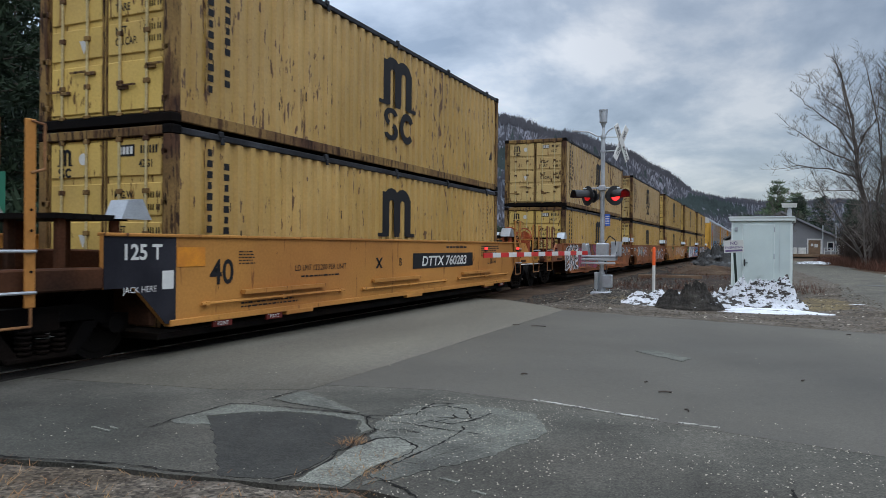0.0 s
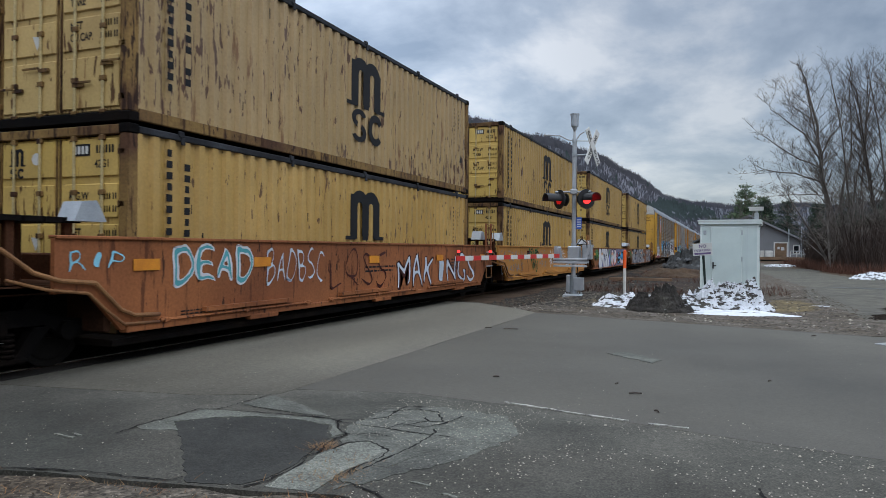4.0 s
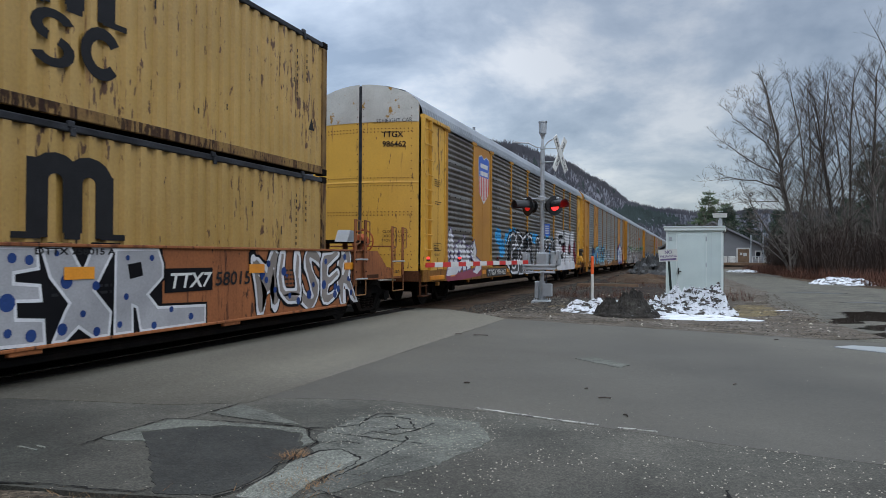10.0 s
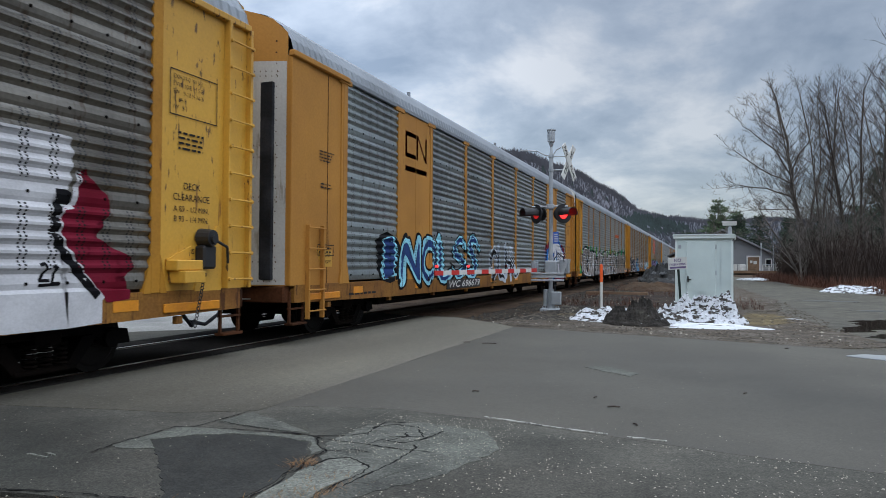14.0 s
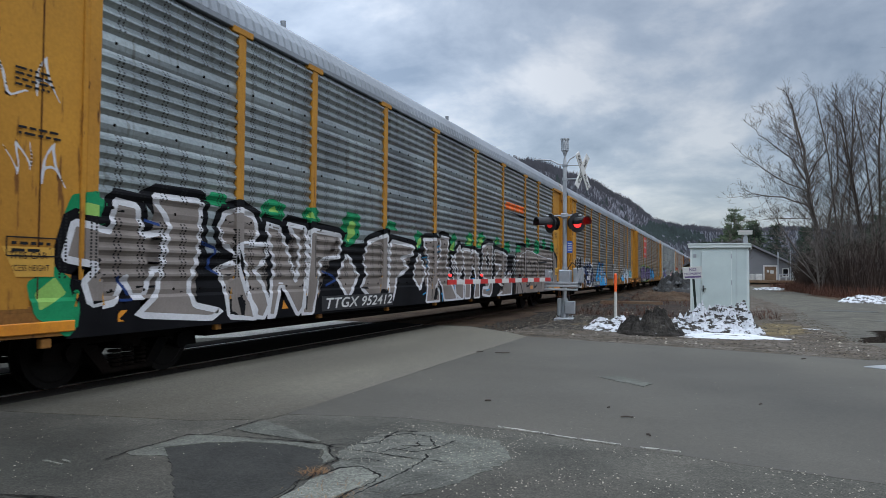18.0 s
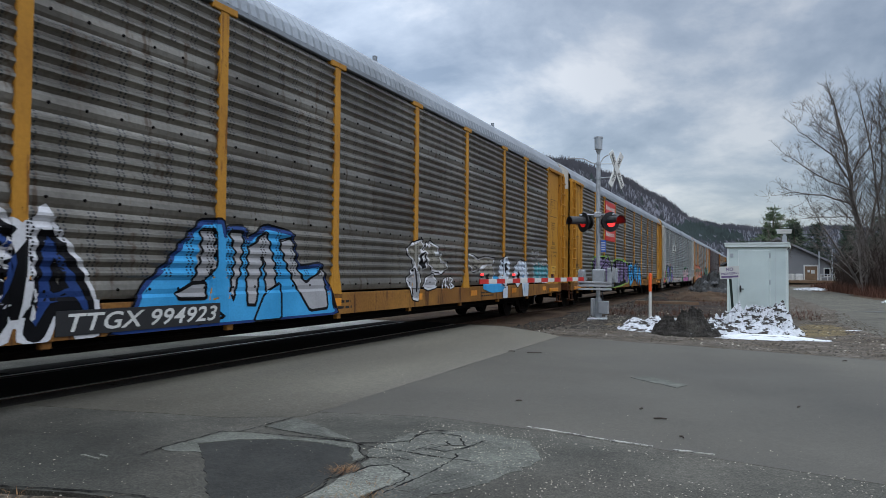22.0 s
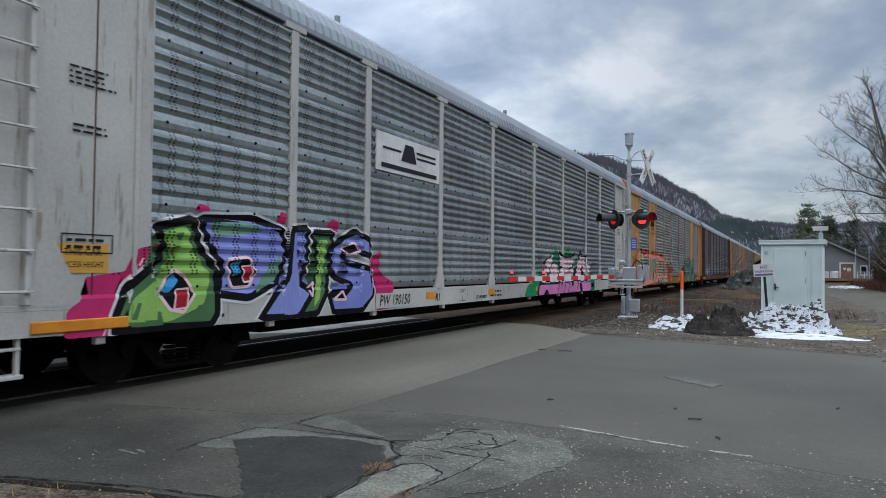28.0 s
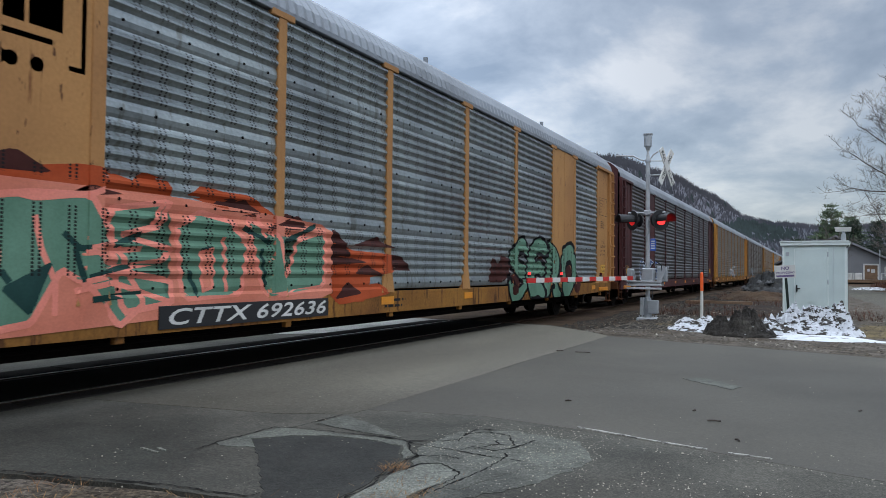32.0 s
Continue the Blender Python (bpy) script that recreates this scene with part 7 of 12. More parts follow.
def autorack(k, end, postm, panel, plain=(), primer=None, label="", tags=(), number=""):
    """One tri-level car carrier. plain: bays closed by smooth plates, as (bay, material)."""
    u = thing("autorack_car", label, "rail car", "car carriers of the train")
    E_, P_, S_ = M[end], M[postm], M[panel]
    flat = dict(plain)
    for s in (1, -1):
        for i in range(len(POSTS) - 1):
            y0, y1 = POSTS[i] + 0.05, POSTS[i + 1] - 0.05
            if i in flat:
                sh = Shape().box(*sorted((s * (SX - 0.02), s * (SX + 0.036))), y0, y1, 1.0, 4.86, 0.006)
                sh.box(*sorted((s * (SX + 0.036), s * (SX + 0.04))), (y0 + y1) / 2 - 0.012, (y0 + y1) / 2 + 0.012, 1.05, 4.82)
                part("plain_panel", sh, M[flat[i]], u, "smooth painted steel panel")
            else:
                part("side_panel", shared(("side_panel", round(y0, 3), s), S_, lambda: panel_shape(y0, y1, s)), S_, u, "ribbed perforated galvanised panel")
                if s > 0:
                    part("panel_bolts", shared(("panel_bolts", round(y0, 3)), M["black_steel"], lambda: bolts(y0, y1)), M["black_steel"], u)
        for p in POSTS:
            part("side_post", shared(("side_post", s), P_, lambda: post_shape(s)), P_, u, at=pose(0, p, 0))

        def sill():
            sh = Shape().prism([(0.75, 0.98), (PITCH - 0.75, 0.98), (PITCH - 0.75, 0.72), (PITCH - 4.6, 0.66), (4.6, 0.66), (0.75, 0.72)], *sorted((s * 1.50, s * 1.585)), "x")
            sh.box(*sorted((s * 1.5, s * 1.587)), 0.75, PITCH - 0.75, 0.96, 1.02, 0.004)
            for i in range(10):
                y = 2.0 + i * (PITCH - 4) / 9
                sh.box(*sorted((s * 1.48, s * 1.56)), y - 0.06, y + 0.06, 0.58, 0.68, 0.01)
            return sh
        L_ = E_ if end in ("off_white", "maroon", "brown") else M["sill_yellow"]
        part("side_sill", shared(("side_sill", s), L_, sill), L_, u)
        part("roof_rail", shared(("roof_rail", s), M["roof"], lambda: Shape().box(*sorted((s * 1.5, s * 1.61)), 0.7, PITCH - 0.7, 4.86, 4.95, 0.01)), M["roof"], u)
        for far in (False, True):
            def endplate():
                sh = Shape().box(*sorted((s * (SX - 0.03), s * (SX + 0.02))), 1.14, 2.44, 1.0, 4.84, 0.008)
                sh.box(*sorted((s * (SX - 0.02), s * (SX + 0.1))), 0.6, 2.6, 4.84, 4.94, 0.012)
                sh.box(*sorted((s * (SX - 0.02), s * (SX + 0.045))), 2.36, 2.44, 1.0, 4.84, 0.008)
                sh.prism([(1.2, 1.0), (1.75, 1.0), (1.75, 1.05), (1.3, 1.9), (1.2, 1.9)], *sorted((s * (SX), s * (SX + 0.045))), "x")
                return flip(sh) if far else sh
            part("end_plate", shared(("end_plate", s, far), E_, endplate), E_, u)
    part("roof", shared("rack_roof", M["roof"], roof_shape), M["roof"], u, "corrugated galvanised roof")
    for far in (False, True):
        if k in (1, 6) and not far:
            part("corner_plate", Shape().box(1.47, 1.585, 0.62, 1.2, 1.0, 4.86, 0.012), E_, u)
            split("ladder_bar", lambda: short_ladder(), E_, u, key="short_ladder")
        else:
            split("ladder_bar", lambda: flip(ladder_shape()) if far else ladder_shape(), E_, u, key=("rack_ladder", far))
        for sx in (1, -1):
            part("end_door", shared(("end_door", sx, far), E_, lambda: flip(door_shape(sx)) if far else door_shape(sx)), E_, u, "tall riveted end door")
            part("door_bolts", shared(("door_bolts", sx, far), M["rivet"], lambda: flip(door_rivets(sx)) if far else door_rivets(sx)), M["rivet"], u)

        def underframe():
            sh = Shape().box(-1.45, 1.45, 0.7, 3.4, 0.78, 0.96, 0.02)
            sh.box(-1.5, 1.5, 0.55, 0.75, 0.72, 1.0, 0.02)
            return flip(sh) if far else sh
        part("end_sill", shared(("end_sill", far), M["well_dark"], underframe), M["well_dark"], u, "grimy end sill")

        def steps():
            sh = Shape()
            for y in (0.7, 1.12):
                sh.box(1.5, 1.54, y - 0.02, y + 0.02, 0.34, 0.9)
            sh.box(1.44, 1.6, 0.68, 1.14, 0.34, 0.38, 0.006)
            sh.box(1.48, 1.56, 0.68, 1.14, 0.6, 0.63, 0.006)
            return flip(sh) if far else sh
        split("stirrup_step", steps, M["well_dark"] if end != "off_white" else E_, u, key=("stirrup_step", far))
    if primer:
        sh = Shape()
        for sx in (1, -1):
            n = 6
            for i in range(n):
                pts = []
                for j in (i, i + 1):
                    x = 0.04 + 1.46 * j / n
                    pts.append((x, 0.355 + 0.22 * (x / 1.4) ** 2.2))
                (xa, ya), (xb, yb) = pts
                q = [(sx * xa, ya - 0.004, primer[1]), (sx * xb, yb - 0.004, primer[1]), (sx * xb, yb - 0.004, 5.72 - 0.16 * xb ** 2 - 0.5 * max(0.0, xb - 1.25)), (sx * xa, ya - 0.004, 5.72 - 0.16 * xa ** 2 - 0.5 * max(0.0, xa - 1.25))]
                sh.add(q, [(0, 1, 2, 3) if sx > 0 else (3, 2, 1, 0)])
        part("door_top_band", sh, M[primer[0]], u, "pale band across the top of the end doors")
        t = Shape()
        front_text(t, "EXCESS HEIGHT CAR", 0.14, 0.75, 4.72 if primer[1] < 4.8 else 4.9, 0.37)
        part("door_lettering", t, M["ink"], u, "black lettering")
    if number:
        mark = ("TTGX " + number[0].split()[1]) if number[0].split()[0] == "WC" else number[0]
        t = Shape()
        front_text(t, mark.split()[0], 0.2, 0.86 if k not in (1, 6) else 0.6, 4.36, 0.4, 0.004, 1.0 if k not in (1, 6) else 0.85)
        front_text(t, mark.split()[1], 0.2, 0.9 if k not in (1, 6) else 0.6, 4.12, 0.4, 0.004, 1.0 if k not in (1, 6) else 0.85)
        t.v = [(p[0], 0.352 + 0.22 * (p[0] / 1.4) ** 2.2 - 0.012, p[2]) for p in t.v]
        part("door_number", t, M["ink"], u, "black reporting mark on the end door")
    if k in (1, 6):
        sh = Shape()
        for j in range(6):
            xa, xb = 0.05 + 0.24 * j, 0.05 + 0.24 * (j + 1)
            q = [(x, 0.353 + 0.22 * (x / 1.4) ** 2.2 - 0.006, z) for x, z in ((xa, 1.02), (xb, 1.02), (xb, 4.75), (xa, 4.75))]
            sh.add(q, [(0, 1, 2, 3)])
        part("door_face", sh, M["off_white"], u, "off-white end door face")
        sh = Shape().box(1.06, 1.3, 0.47, 0.55, 1.1, 4.4, 0.01)
        part("door_hinge_cover", sh, M["rubber" if k == 1 else "off_white"], u, "long door hinge cover")
        t = Shape()
        for i, line in enumerate(("LOWER", "AND LOCK", "HINGED", "DECKS", "CLOSE", "AND LOCK", "DOORS", "BEFORE", "MOVING", "CAR")):
            front_text(t, line, 0.1, 0.66, 2.75 - 0.105 * i, 0.4)
        t.v = [(p[0], 0.352 + 0.22 * (p[0] / 1.4) ** 2.2 - 0.014, p[2]) for p in t.v]
        part("door_notice", t, M["ink"], u, "black notice on the end door")
    seal = Shape().box(-0.045, 0.045, 0.345, 0.4, 1.0, 5.68, 0.01)
    part("door_seal", seal, M["rubber"], u, "black rubber door seal")
    if k not in (1, 6):
        t = Shape()
        for i, line in enumerate(("CLOSE & LOCK", "DOORS BEFORE", "MOVING CAR")):
            front_text(t, line, 0.095, 0.62, 1.95 - 0.11 * i, 0.38, align="LEFT")
        t.v = [(p[0], 0.352 + 0.22 * (p[0] / 1.4) ** 2.2 - 0.012, p[2]) for p in t.v]
        part("door_notice", t, M["ink"], u, "small black notice")
    part("end_lettering", end_lettering(False, k), M["ink"], u, "black stencilled lines")
    part("end_lettering", end_lettering(True, k + 30), M["ink"], u, "black stencilled lines")
    for a in (1.45, PITCH - 2.05):
        part("warning_plate", Shape().box(SX + 0.02, SX + 0.03, a, a + 0.6, 1.32, 1.62), M["yellow_bright"], u, "yellow warning plate")
        w = Shape()
        side_text(w, "THIS CAR", 0.1, a + 0.3, 1.5, SX + 0.034)
        side_text(w, "EXCESS HEIGHT", 0.085, a + 0.3, 1.38, SX + 0.034, 0, 0.8)
        part("plate_lettering", w, M["ink"], u)
    if k in (0, 5):
        a = PITCH - 1.75
        sh = Shape().box(SX + 0.02, SX + 0.22, a - 0.55, a - 0.05, 1.28, 1.42, 0.015).box(SX + 0.02, SX + 0.3, a - 0.5, a - 0.1, 1.12, 1.28, 0.01)
        sh.prism([(a - 0.55, 1.42), (a - 0.1, 1.42), (a - 0.1, 1.6)], SX + 0.02, SX + 0.05, "x")
        part("winch_bracket", sh, E_, u, "welded winch bracket")
        sh = Shape().cyl((SX + 0.04, a + 0.12, 1.72), (SX + 0.24, a + 0.12, 1.72), 0.13, 0.11, 14)
        sh.box(SX + 0.02, SX + 0.2, a + 0.0, a + 0.26, 1.3, 1.62, 0.03)
        sh.cyl((SX + 0.24, a + 0.12, 1.7), (SX + 0.28, a + 0.12, 1.7), 0.06, n=10)
        sh.pipe([(SX + 0.2, a + 0.2, 1.7), (SX + 0.22, a + 0.45, 1.6), (SX + 0.18, a + 0.52, 1.38)], 0.02)
        part("door_winch", sh, M["galvanised" if end == "off_white" else "black"], u, ("pale grey" if end == "off_white" else "black") + " hand-winch with lever")
        sh = Shape()
        for i in range(16):
            sh.ring((SX + 0.12, a + 0.1 - 0.012 * i, 1.22 - 0.045 * i), (1, 0, 0) if i % 2 else (0, 1, 0), 0.024, 0.008, 8, 4)
        part("chain_links", sh, M["black"], u, "hanging chain")
    seam = Shape().box(SX + 0.02, SX + 0.026, 1.86, 1.875, 1.02, 4.8)
    part("plate_seam", shared("plate_seam", M["well_dark"], lambda: seam), M["well_dark"], u)
    pk = Shape()
    for a in (1.2, PITCH - 2.35):
        pk.box(SX + 0.04, SX + 0.07, a, a + 1.1, 0.74, 0.86, 0.01)
    split("pocket_plate", lambda: pk, M["decal"], u, "dull orange-yellow sill plate", key="pocket_plate")
    rf = Shape()
    for i in range(8):
        y = 2.9 + i * 3.2
        rf.box(1.588, 1.592, y, y + 0.4, 0.80, 0.93)
    split("reflector", lambda: rf, M["decal"], u, "orange reflective decal", key="rack_reflector")
    le = Shape()
    bars(le, 2.7, 4.0, 0.74, 0.84, 1, 1.588, k)
    bars(le, 12.6, 13.4, 0.72, 0.92, 2, 1.588, k + 3)
    bars(le, 19.6, 20.6, 0.74, 0.9, 2, 1.588, k + 5)
    part("sill_lettering", le, M["ink"], u)
    if end == "off_white":
        part("sill_text", side_text(Shape(), "R1", 0.2, 9.81, 0.76, 1.589, 0.006, 1.0, 0.2), M["ink"], u, "black slanted lettering on the sill")
        part("sill_text", side_text(Shape(), "PLATE", 0.05, 11.01, 0.89, 1.589, 0.002, 1.0, 0.2), M["ink"], u, "black slanted lettering on the sill")
        part("sill_text", side_text(Shape(), "J", 0.11, 11.01, 0.74, 1.589, 0.003, 1.0, 0.2), M["ink"], u, "black slanted lettering on the sill")
        part("sill_text", side_text(Shape(), "LD LMT 80000", 0.1, 12.06, 0.73, 1.589, 0.003, 1.0, 0.2), M["ink"], u, "black slanted lettering on the sill")
        plate_line = Shape()
        side_frame_line(plate_line, 10.87, 11.16, 0.70, 0.95, 1.589, 0.012)
        part("sill_frame", plate_line, M["ink"], u, "thin black frame round the lettering")
    if number:
        text, y0, y1, back = number
        part("number_panel", Shape().box(1.588, 1.604, y0 - 0.1, y1 + 0.1, 0.70, 0.96), M["black"] if back else M[end], u, "number panel")
        vs, fs = glyphs(text, 0.26, 0.004, 0.25, "CENTER", 1.05)
        wdt = max(p[0] for p in vs) - min(p[0] for p in vs)
        t = side_text(Shape(), text, 0.26, (y0 + y1) / 2, 0.745, 1.607, 0.004, (y1 - y0) / wdt, 0.25, "CENTER", 1.05)
        part("car_number", t, M["white"] if back else M["ink"], u, "slanted car number")
    rod = Shape().cyl((1.3, 5.0, 0.56), (1.3, PITCH - 5.0, 0.56), 0.02, n=6)
    rod.box(-1.2, 1.2, 4.9, PITCH - 4.9, 0.46, 0.8, 0.03)
    rod.box(-0.35, 0.35, 3.0, PITCH - 3.0, 0.5, 0.8, 0.02)
    rod.box(-1.45, 1.45, 0.8, PITCH - 0.8, 0.8, 0.88)
    part("underframe", shared("rack_underframe", M["black_steel"], lambda: rod), M["black_steel"], u)
    truck(u, 3.6, k < 7)
    truck(u, PITCH - 3.6, k < 7)
    coupler(u, 0.62, -1)
    coupler(u, PITCH - 0.62, 1)
    hv = Shape()
    for y in (7.0, 15.0, 22.0):
        hv.cyl((1.0, y, 5.58), (1.0, y, 5.72), 0.05, n=8)
    split("roof_vent", lambda: hv, M["roof"], u, key="roof_vent")
    for name, shape, m, lab in tags:
        part(name, shape, punched(m) if name.startswith("graffiti") else m, u, lab)
    return rolls(u, RACK_Y + PITCH * k)


RACK_Y = 104.436


def rack_spray(text, y0, y1, z0, z1, layers, shear=0.0, wild=1.0, dots=None):
    return spray(text, y0, y1, z0, z1, layers, SX, FOLLOW, shear, wild=wild, dots=dots)


def rack_blobs(y0, y1, z0, z1, n, r0, r1, mat, seed, lift=0.001):
    return blobs(y0, y1, z0, z1, n, r0, r1, SX, mat, seed, FOLLOW, lift)


def shield_mark(y0, y1, z0, z1):
    X = SX + 0.042
    c, w = (y0 + y1) / 2, (y1 - y0) / 2
    def outline(k, top, bot):
        return [(c - w * k, top), (c - w * k * 1.05, top - 0.18), (c - w * k * 0.92, bot + 0.35), (c, bot), (c + w * k * 0.92, bot + 0.35), (c + w * k * 1.05, top - 0.18), (c + w * k, top), (c + w * 0.45 * k, top + 0.06), (c, top - 0.04), (c - w * 0.45 * k, top + 0.06)]
    o = [("shield_back", Shape().prism(outline(1.0, z1, z0), X, X + 0.004, "x"), M["white"], "white shield emblem")]
    zm = z1 - (z1 - z0) * 0.42
    top = [(c - w * 0.92, z1 - 0.03), (c - w * 0.97, z1 - 0.2), (c - w * 0.9, zm), (c + w * 0.9, zm), (c + w * 0.97, z1 - 0.2), (c + w * 0.92, z1 - 0.03), (c + w * 0.42, z1 + 0.03), (c, z1 - 0.07), (c - w * 0.42, z1 + 0.03)]
    o.append(("shield_head", Shape().prism(top, X + 0.004, X + 0.007, "x"), M["blue"], "blue head of the emblem"))
    st = Shape()
    for k in range(6):
        y = c - w * 0.86 + k * w * 0.33
        d = abs(y + w * 0.07 - c) / w
        st.box(X + 0.004, X + 0.007, y, y + w * 0.14, z0 + 0.06 + 0.34 * d, zm)
    o.append(("shield_stripe", st, M["red"], "red stripes of the emblem"))
    b = Shape()
    for z in (z1 - 0.28, z1 - 0.52):
        b.box(X + 0.007, X + 0.009, c - w * 0.7, c + w * 0.7, z - 0.07, z + 0.07)
    o.append(("shield_lettering", b, M["white"], "white bars on the emblem"))
    return o


def curvy_mark(y0, y1, z0, z1, mat):
    """A looping band: two uprights joined by rounded bends."""
    X, sh = SX + 0.033, Shape()
    h, w = z1 - z0, y1 - y0
    t = 0.17 * h
    sh.box(X, X + 0.003, y0, y0 + w * 0.5, z1 - t, z1), sh.box(X, X + 0.003, y0, y0 + w * 0.48, z0, z0 + t), sh.box(X, X + 0.003, y0, y0 + t, z0 + t, z1 - t)
    sh.box(X, X + 0.003, y0 + w * 0.5, y0 + w * 0.5 + t, z0, z1), sh.box(X, X + 0.003, y1 - t, y1, z0, z1)
    sh.prism([(y0 + w * 0.5, z1), (y0 + w * 0.5 + t, z1), (y1, z0), (y1 - t, z0)], X, X + 0.003, "x")
    b = Shape().box(X, X + 0.003, y0, y1, z0 - 0.32, z0 - 0.2)
    return [("looped_mark", sh, M[mat], "red looped emblem"), ("mark_bar", b, M[mat], "red bar under the emblem")]


def bracket_mark(y0, y1, z0, z1):
    X, sh = SX + 0.033, Shape()
    for a, s in ((y0, 1), (y1, -1)):
        sh.box(X, X + 0.003, min(a, a + s * 0.05), max(a, a + s * 0.05), z0, z1)
        for z in (z0, z1 - 0.05):
            sh.box(X, X + 0.003, min(a, a + s * 0.18), max(a, a + s * 0.18), z, z + 0.05)
    h = z1 - z0
    for k in range(3):
        c = y0 + 0.42 + k * (y1 - y0 - 0.84) / 2
        sh.box(X, X + 0.003, c - 0.17, c + 0.17, z0 + h * 0.38, z0 + h * 0.75)
    sh.box(X, X + 0.003, y0 + 0.35, y1 - 0.35, z0 + h * 0.22, z0 + h * 0.28)
    for c in (y1 - 0.75, y1 - 0.5, y0 + 0.5, y0 + 0.75):
        sh.cyl((X, c, z0 - 0.02), (X + 0.003, c, z0 - 0.02), 0.07, n=12)
    return [("bracket_mark", sh, M["black"], "black bracketed emblem")]


def slanted_mark(y0, y1, z0, z1):
    """Four slanted orange blocks over a dark tapering underline."""
    w = (y1 - y0 - 0.2) / 4
    blocks = Shape()
    for k in range(4):
        a = y0 + 0.1 + k * w
        blocks.add([(SX + 0.001, a, z0 + 0.08), (SX + 0.001, a + w * 0.88, z0 + 0.08), (SX + 0.001, a + w * 0.88 + 0.1, z1), (SX + 0.001, a + 0.1, z1)], [(0, 1, 2, 3)])
    line = Shape().add([(SX + 0.001, y0 - 0.1, z0 + 0.04), (SX + 0.001, y1 - 0.3, z0 - 0.06), (SX + 0.001, y1 + 0.1, z0 - 0.02), (SX + 0.001, y1 - 0.4, z0 + 0.03)], [(0, 1, 2, 3)])
    return [("slanted_mark", bend(blocks, FOLLOW), M["g_orange"], "orange slanted emblem blocks"), ("mark_underline", bend(line, FOLLOW), M["g_black"], "dark tapering underline")]


def round_mark(c, z, r):
    X = SX + 0.025
    a = Shape().cyl((X, c, z), (X + 0.004, c, z), r, n=24)
    b = Shape().cyl((X + 0.004, c, z), (X + 0.007, c, z), r * 0.7, n=24)
    d = Shape().box(X + 0.007, X + 0.009, c - 0.05, c + 0.05, z - r * 0.65, z + r * 0.65)
    d.box(X + 0.007, X + 0.009, c - r * 0.65, c + r * 0.65, z - 0.05, z + 0.05)
    return [("round_mark", a, M["g_ink_green"], "round dark green emblem"), ("round_mark_inner", b, M["g_grey"], "grey disc"), ("round_mark_cross", d, M["blue"], "blue cross")]


def banner(y0, y1, z0, z1, back, front, n, X=None):
    X = X or SX + 0.06
    p = Shape().box(SX + 0.02, X, y0, y1, z0, z1, 0.005)
    t = Shape()
    for i in range(n):
        h = (z1 - z0) / n
        z = z1 - h * (i + 0.5)
        m = int((y1 - y0) / 0.2) - 2 - i % 2
        a = y0 + (y1 - y0 - m * 0.215) / 2
        for k in range(m):
            w = (0.17, 0.13, 0.15, 0.07, 0.14)[(k * 3 + i) % 5] * (1.25 if k == 0 else 1.0)
            t.box(X, X + 0.003, a, a + w, z - h * 0.14, z + h * (0.2 if k == 0 else 0.12))
            a += w + 0.075
    return [("banner_plate", p, M[back], "painted sign plate on the car side"), ("banner_lettering", t, M[front], "rows of plain letter bars")]


def ground(pts, mat, lift=0.001):
    """A flat sprayed ground with a free outline."""
    return [("graffiti_ground", bend(Shape().add([(SX + lift, y, z) for y, z in pts], [tuple(range(len(pts)))]), FOLLOW), M[mat], mat[2:] + " sprayed ground")]


def rounded(pts, closed=True):
    """The same outline with its corners clipped a little, as a spray can turns them."""
    out = []
    n = len(pts)
    for i in range(n):
        a, b = Vector(pts[i]), Vector(pts[(i + 1) % n])
        if not closed and i == n - 1:
            break
        out += [a.lerp(b, 0.08), a.lerp(b, 0.92)]
    if not closed:
        out = [Vector(pts[0])] + out + [Vector(pts[-1])]
    return [(q[0], min(max(q[1], 0.665), 4.8)) for q in out]


def rack_drawn(fill, edge, halo, lift, *outlines):
    """Sprayed shapes on a car carrier's side: a dark halo round them, the fill, and a thin edge line. Outlines in metres along the car and up."""
    parts = []
    soft = [rounded(o) for o in outlines]
    for k, (layer, name) in enumerate(((halo, "graffiti_halo"), (None, "graffiti_fill"), (edge, "graffiti_edge"))):
        sh = Shape()
        for i, o in enumerate(soft):
            x = SX + lift + 0.0012 * k + 0.00006 * i
            if k == 1:
                sh.add([(x, y, z) for y, z in o], [tuple(range(len(o)))])
            elif layer:
                ribbon(sh, o, layer[1], x, True)
        if sh.v:
            sh.v = [(a, b, max(c, 0.662)) for a, b, c in sh.v]
            m = fill if k == 1 else layer[0]
            parts.append((name, bend(sh, FOLLOW), M[m], m[2:].replace("_", " ") + " spray paint"))
    return parts


def rack_strokes(mat, half, lift, *lines):
    """Single sprayed strokes on a car carrier's side."""
    sh = Shape()
    for i, o in enumerate(lines):
        ribbon(sh, rounded(o, False), half, SX + lift + 0.00006 * i, False)
    sh.v = [(a, b, max(c, 0.662)) for a, b, c in sh.v]
    return [("graffiti_stroke", bend(sh, FOLLOW), M[mat], mat[2:].replace("_", " ") + " sprayed strokes")]


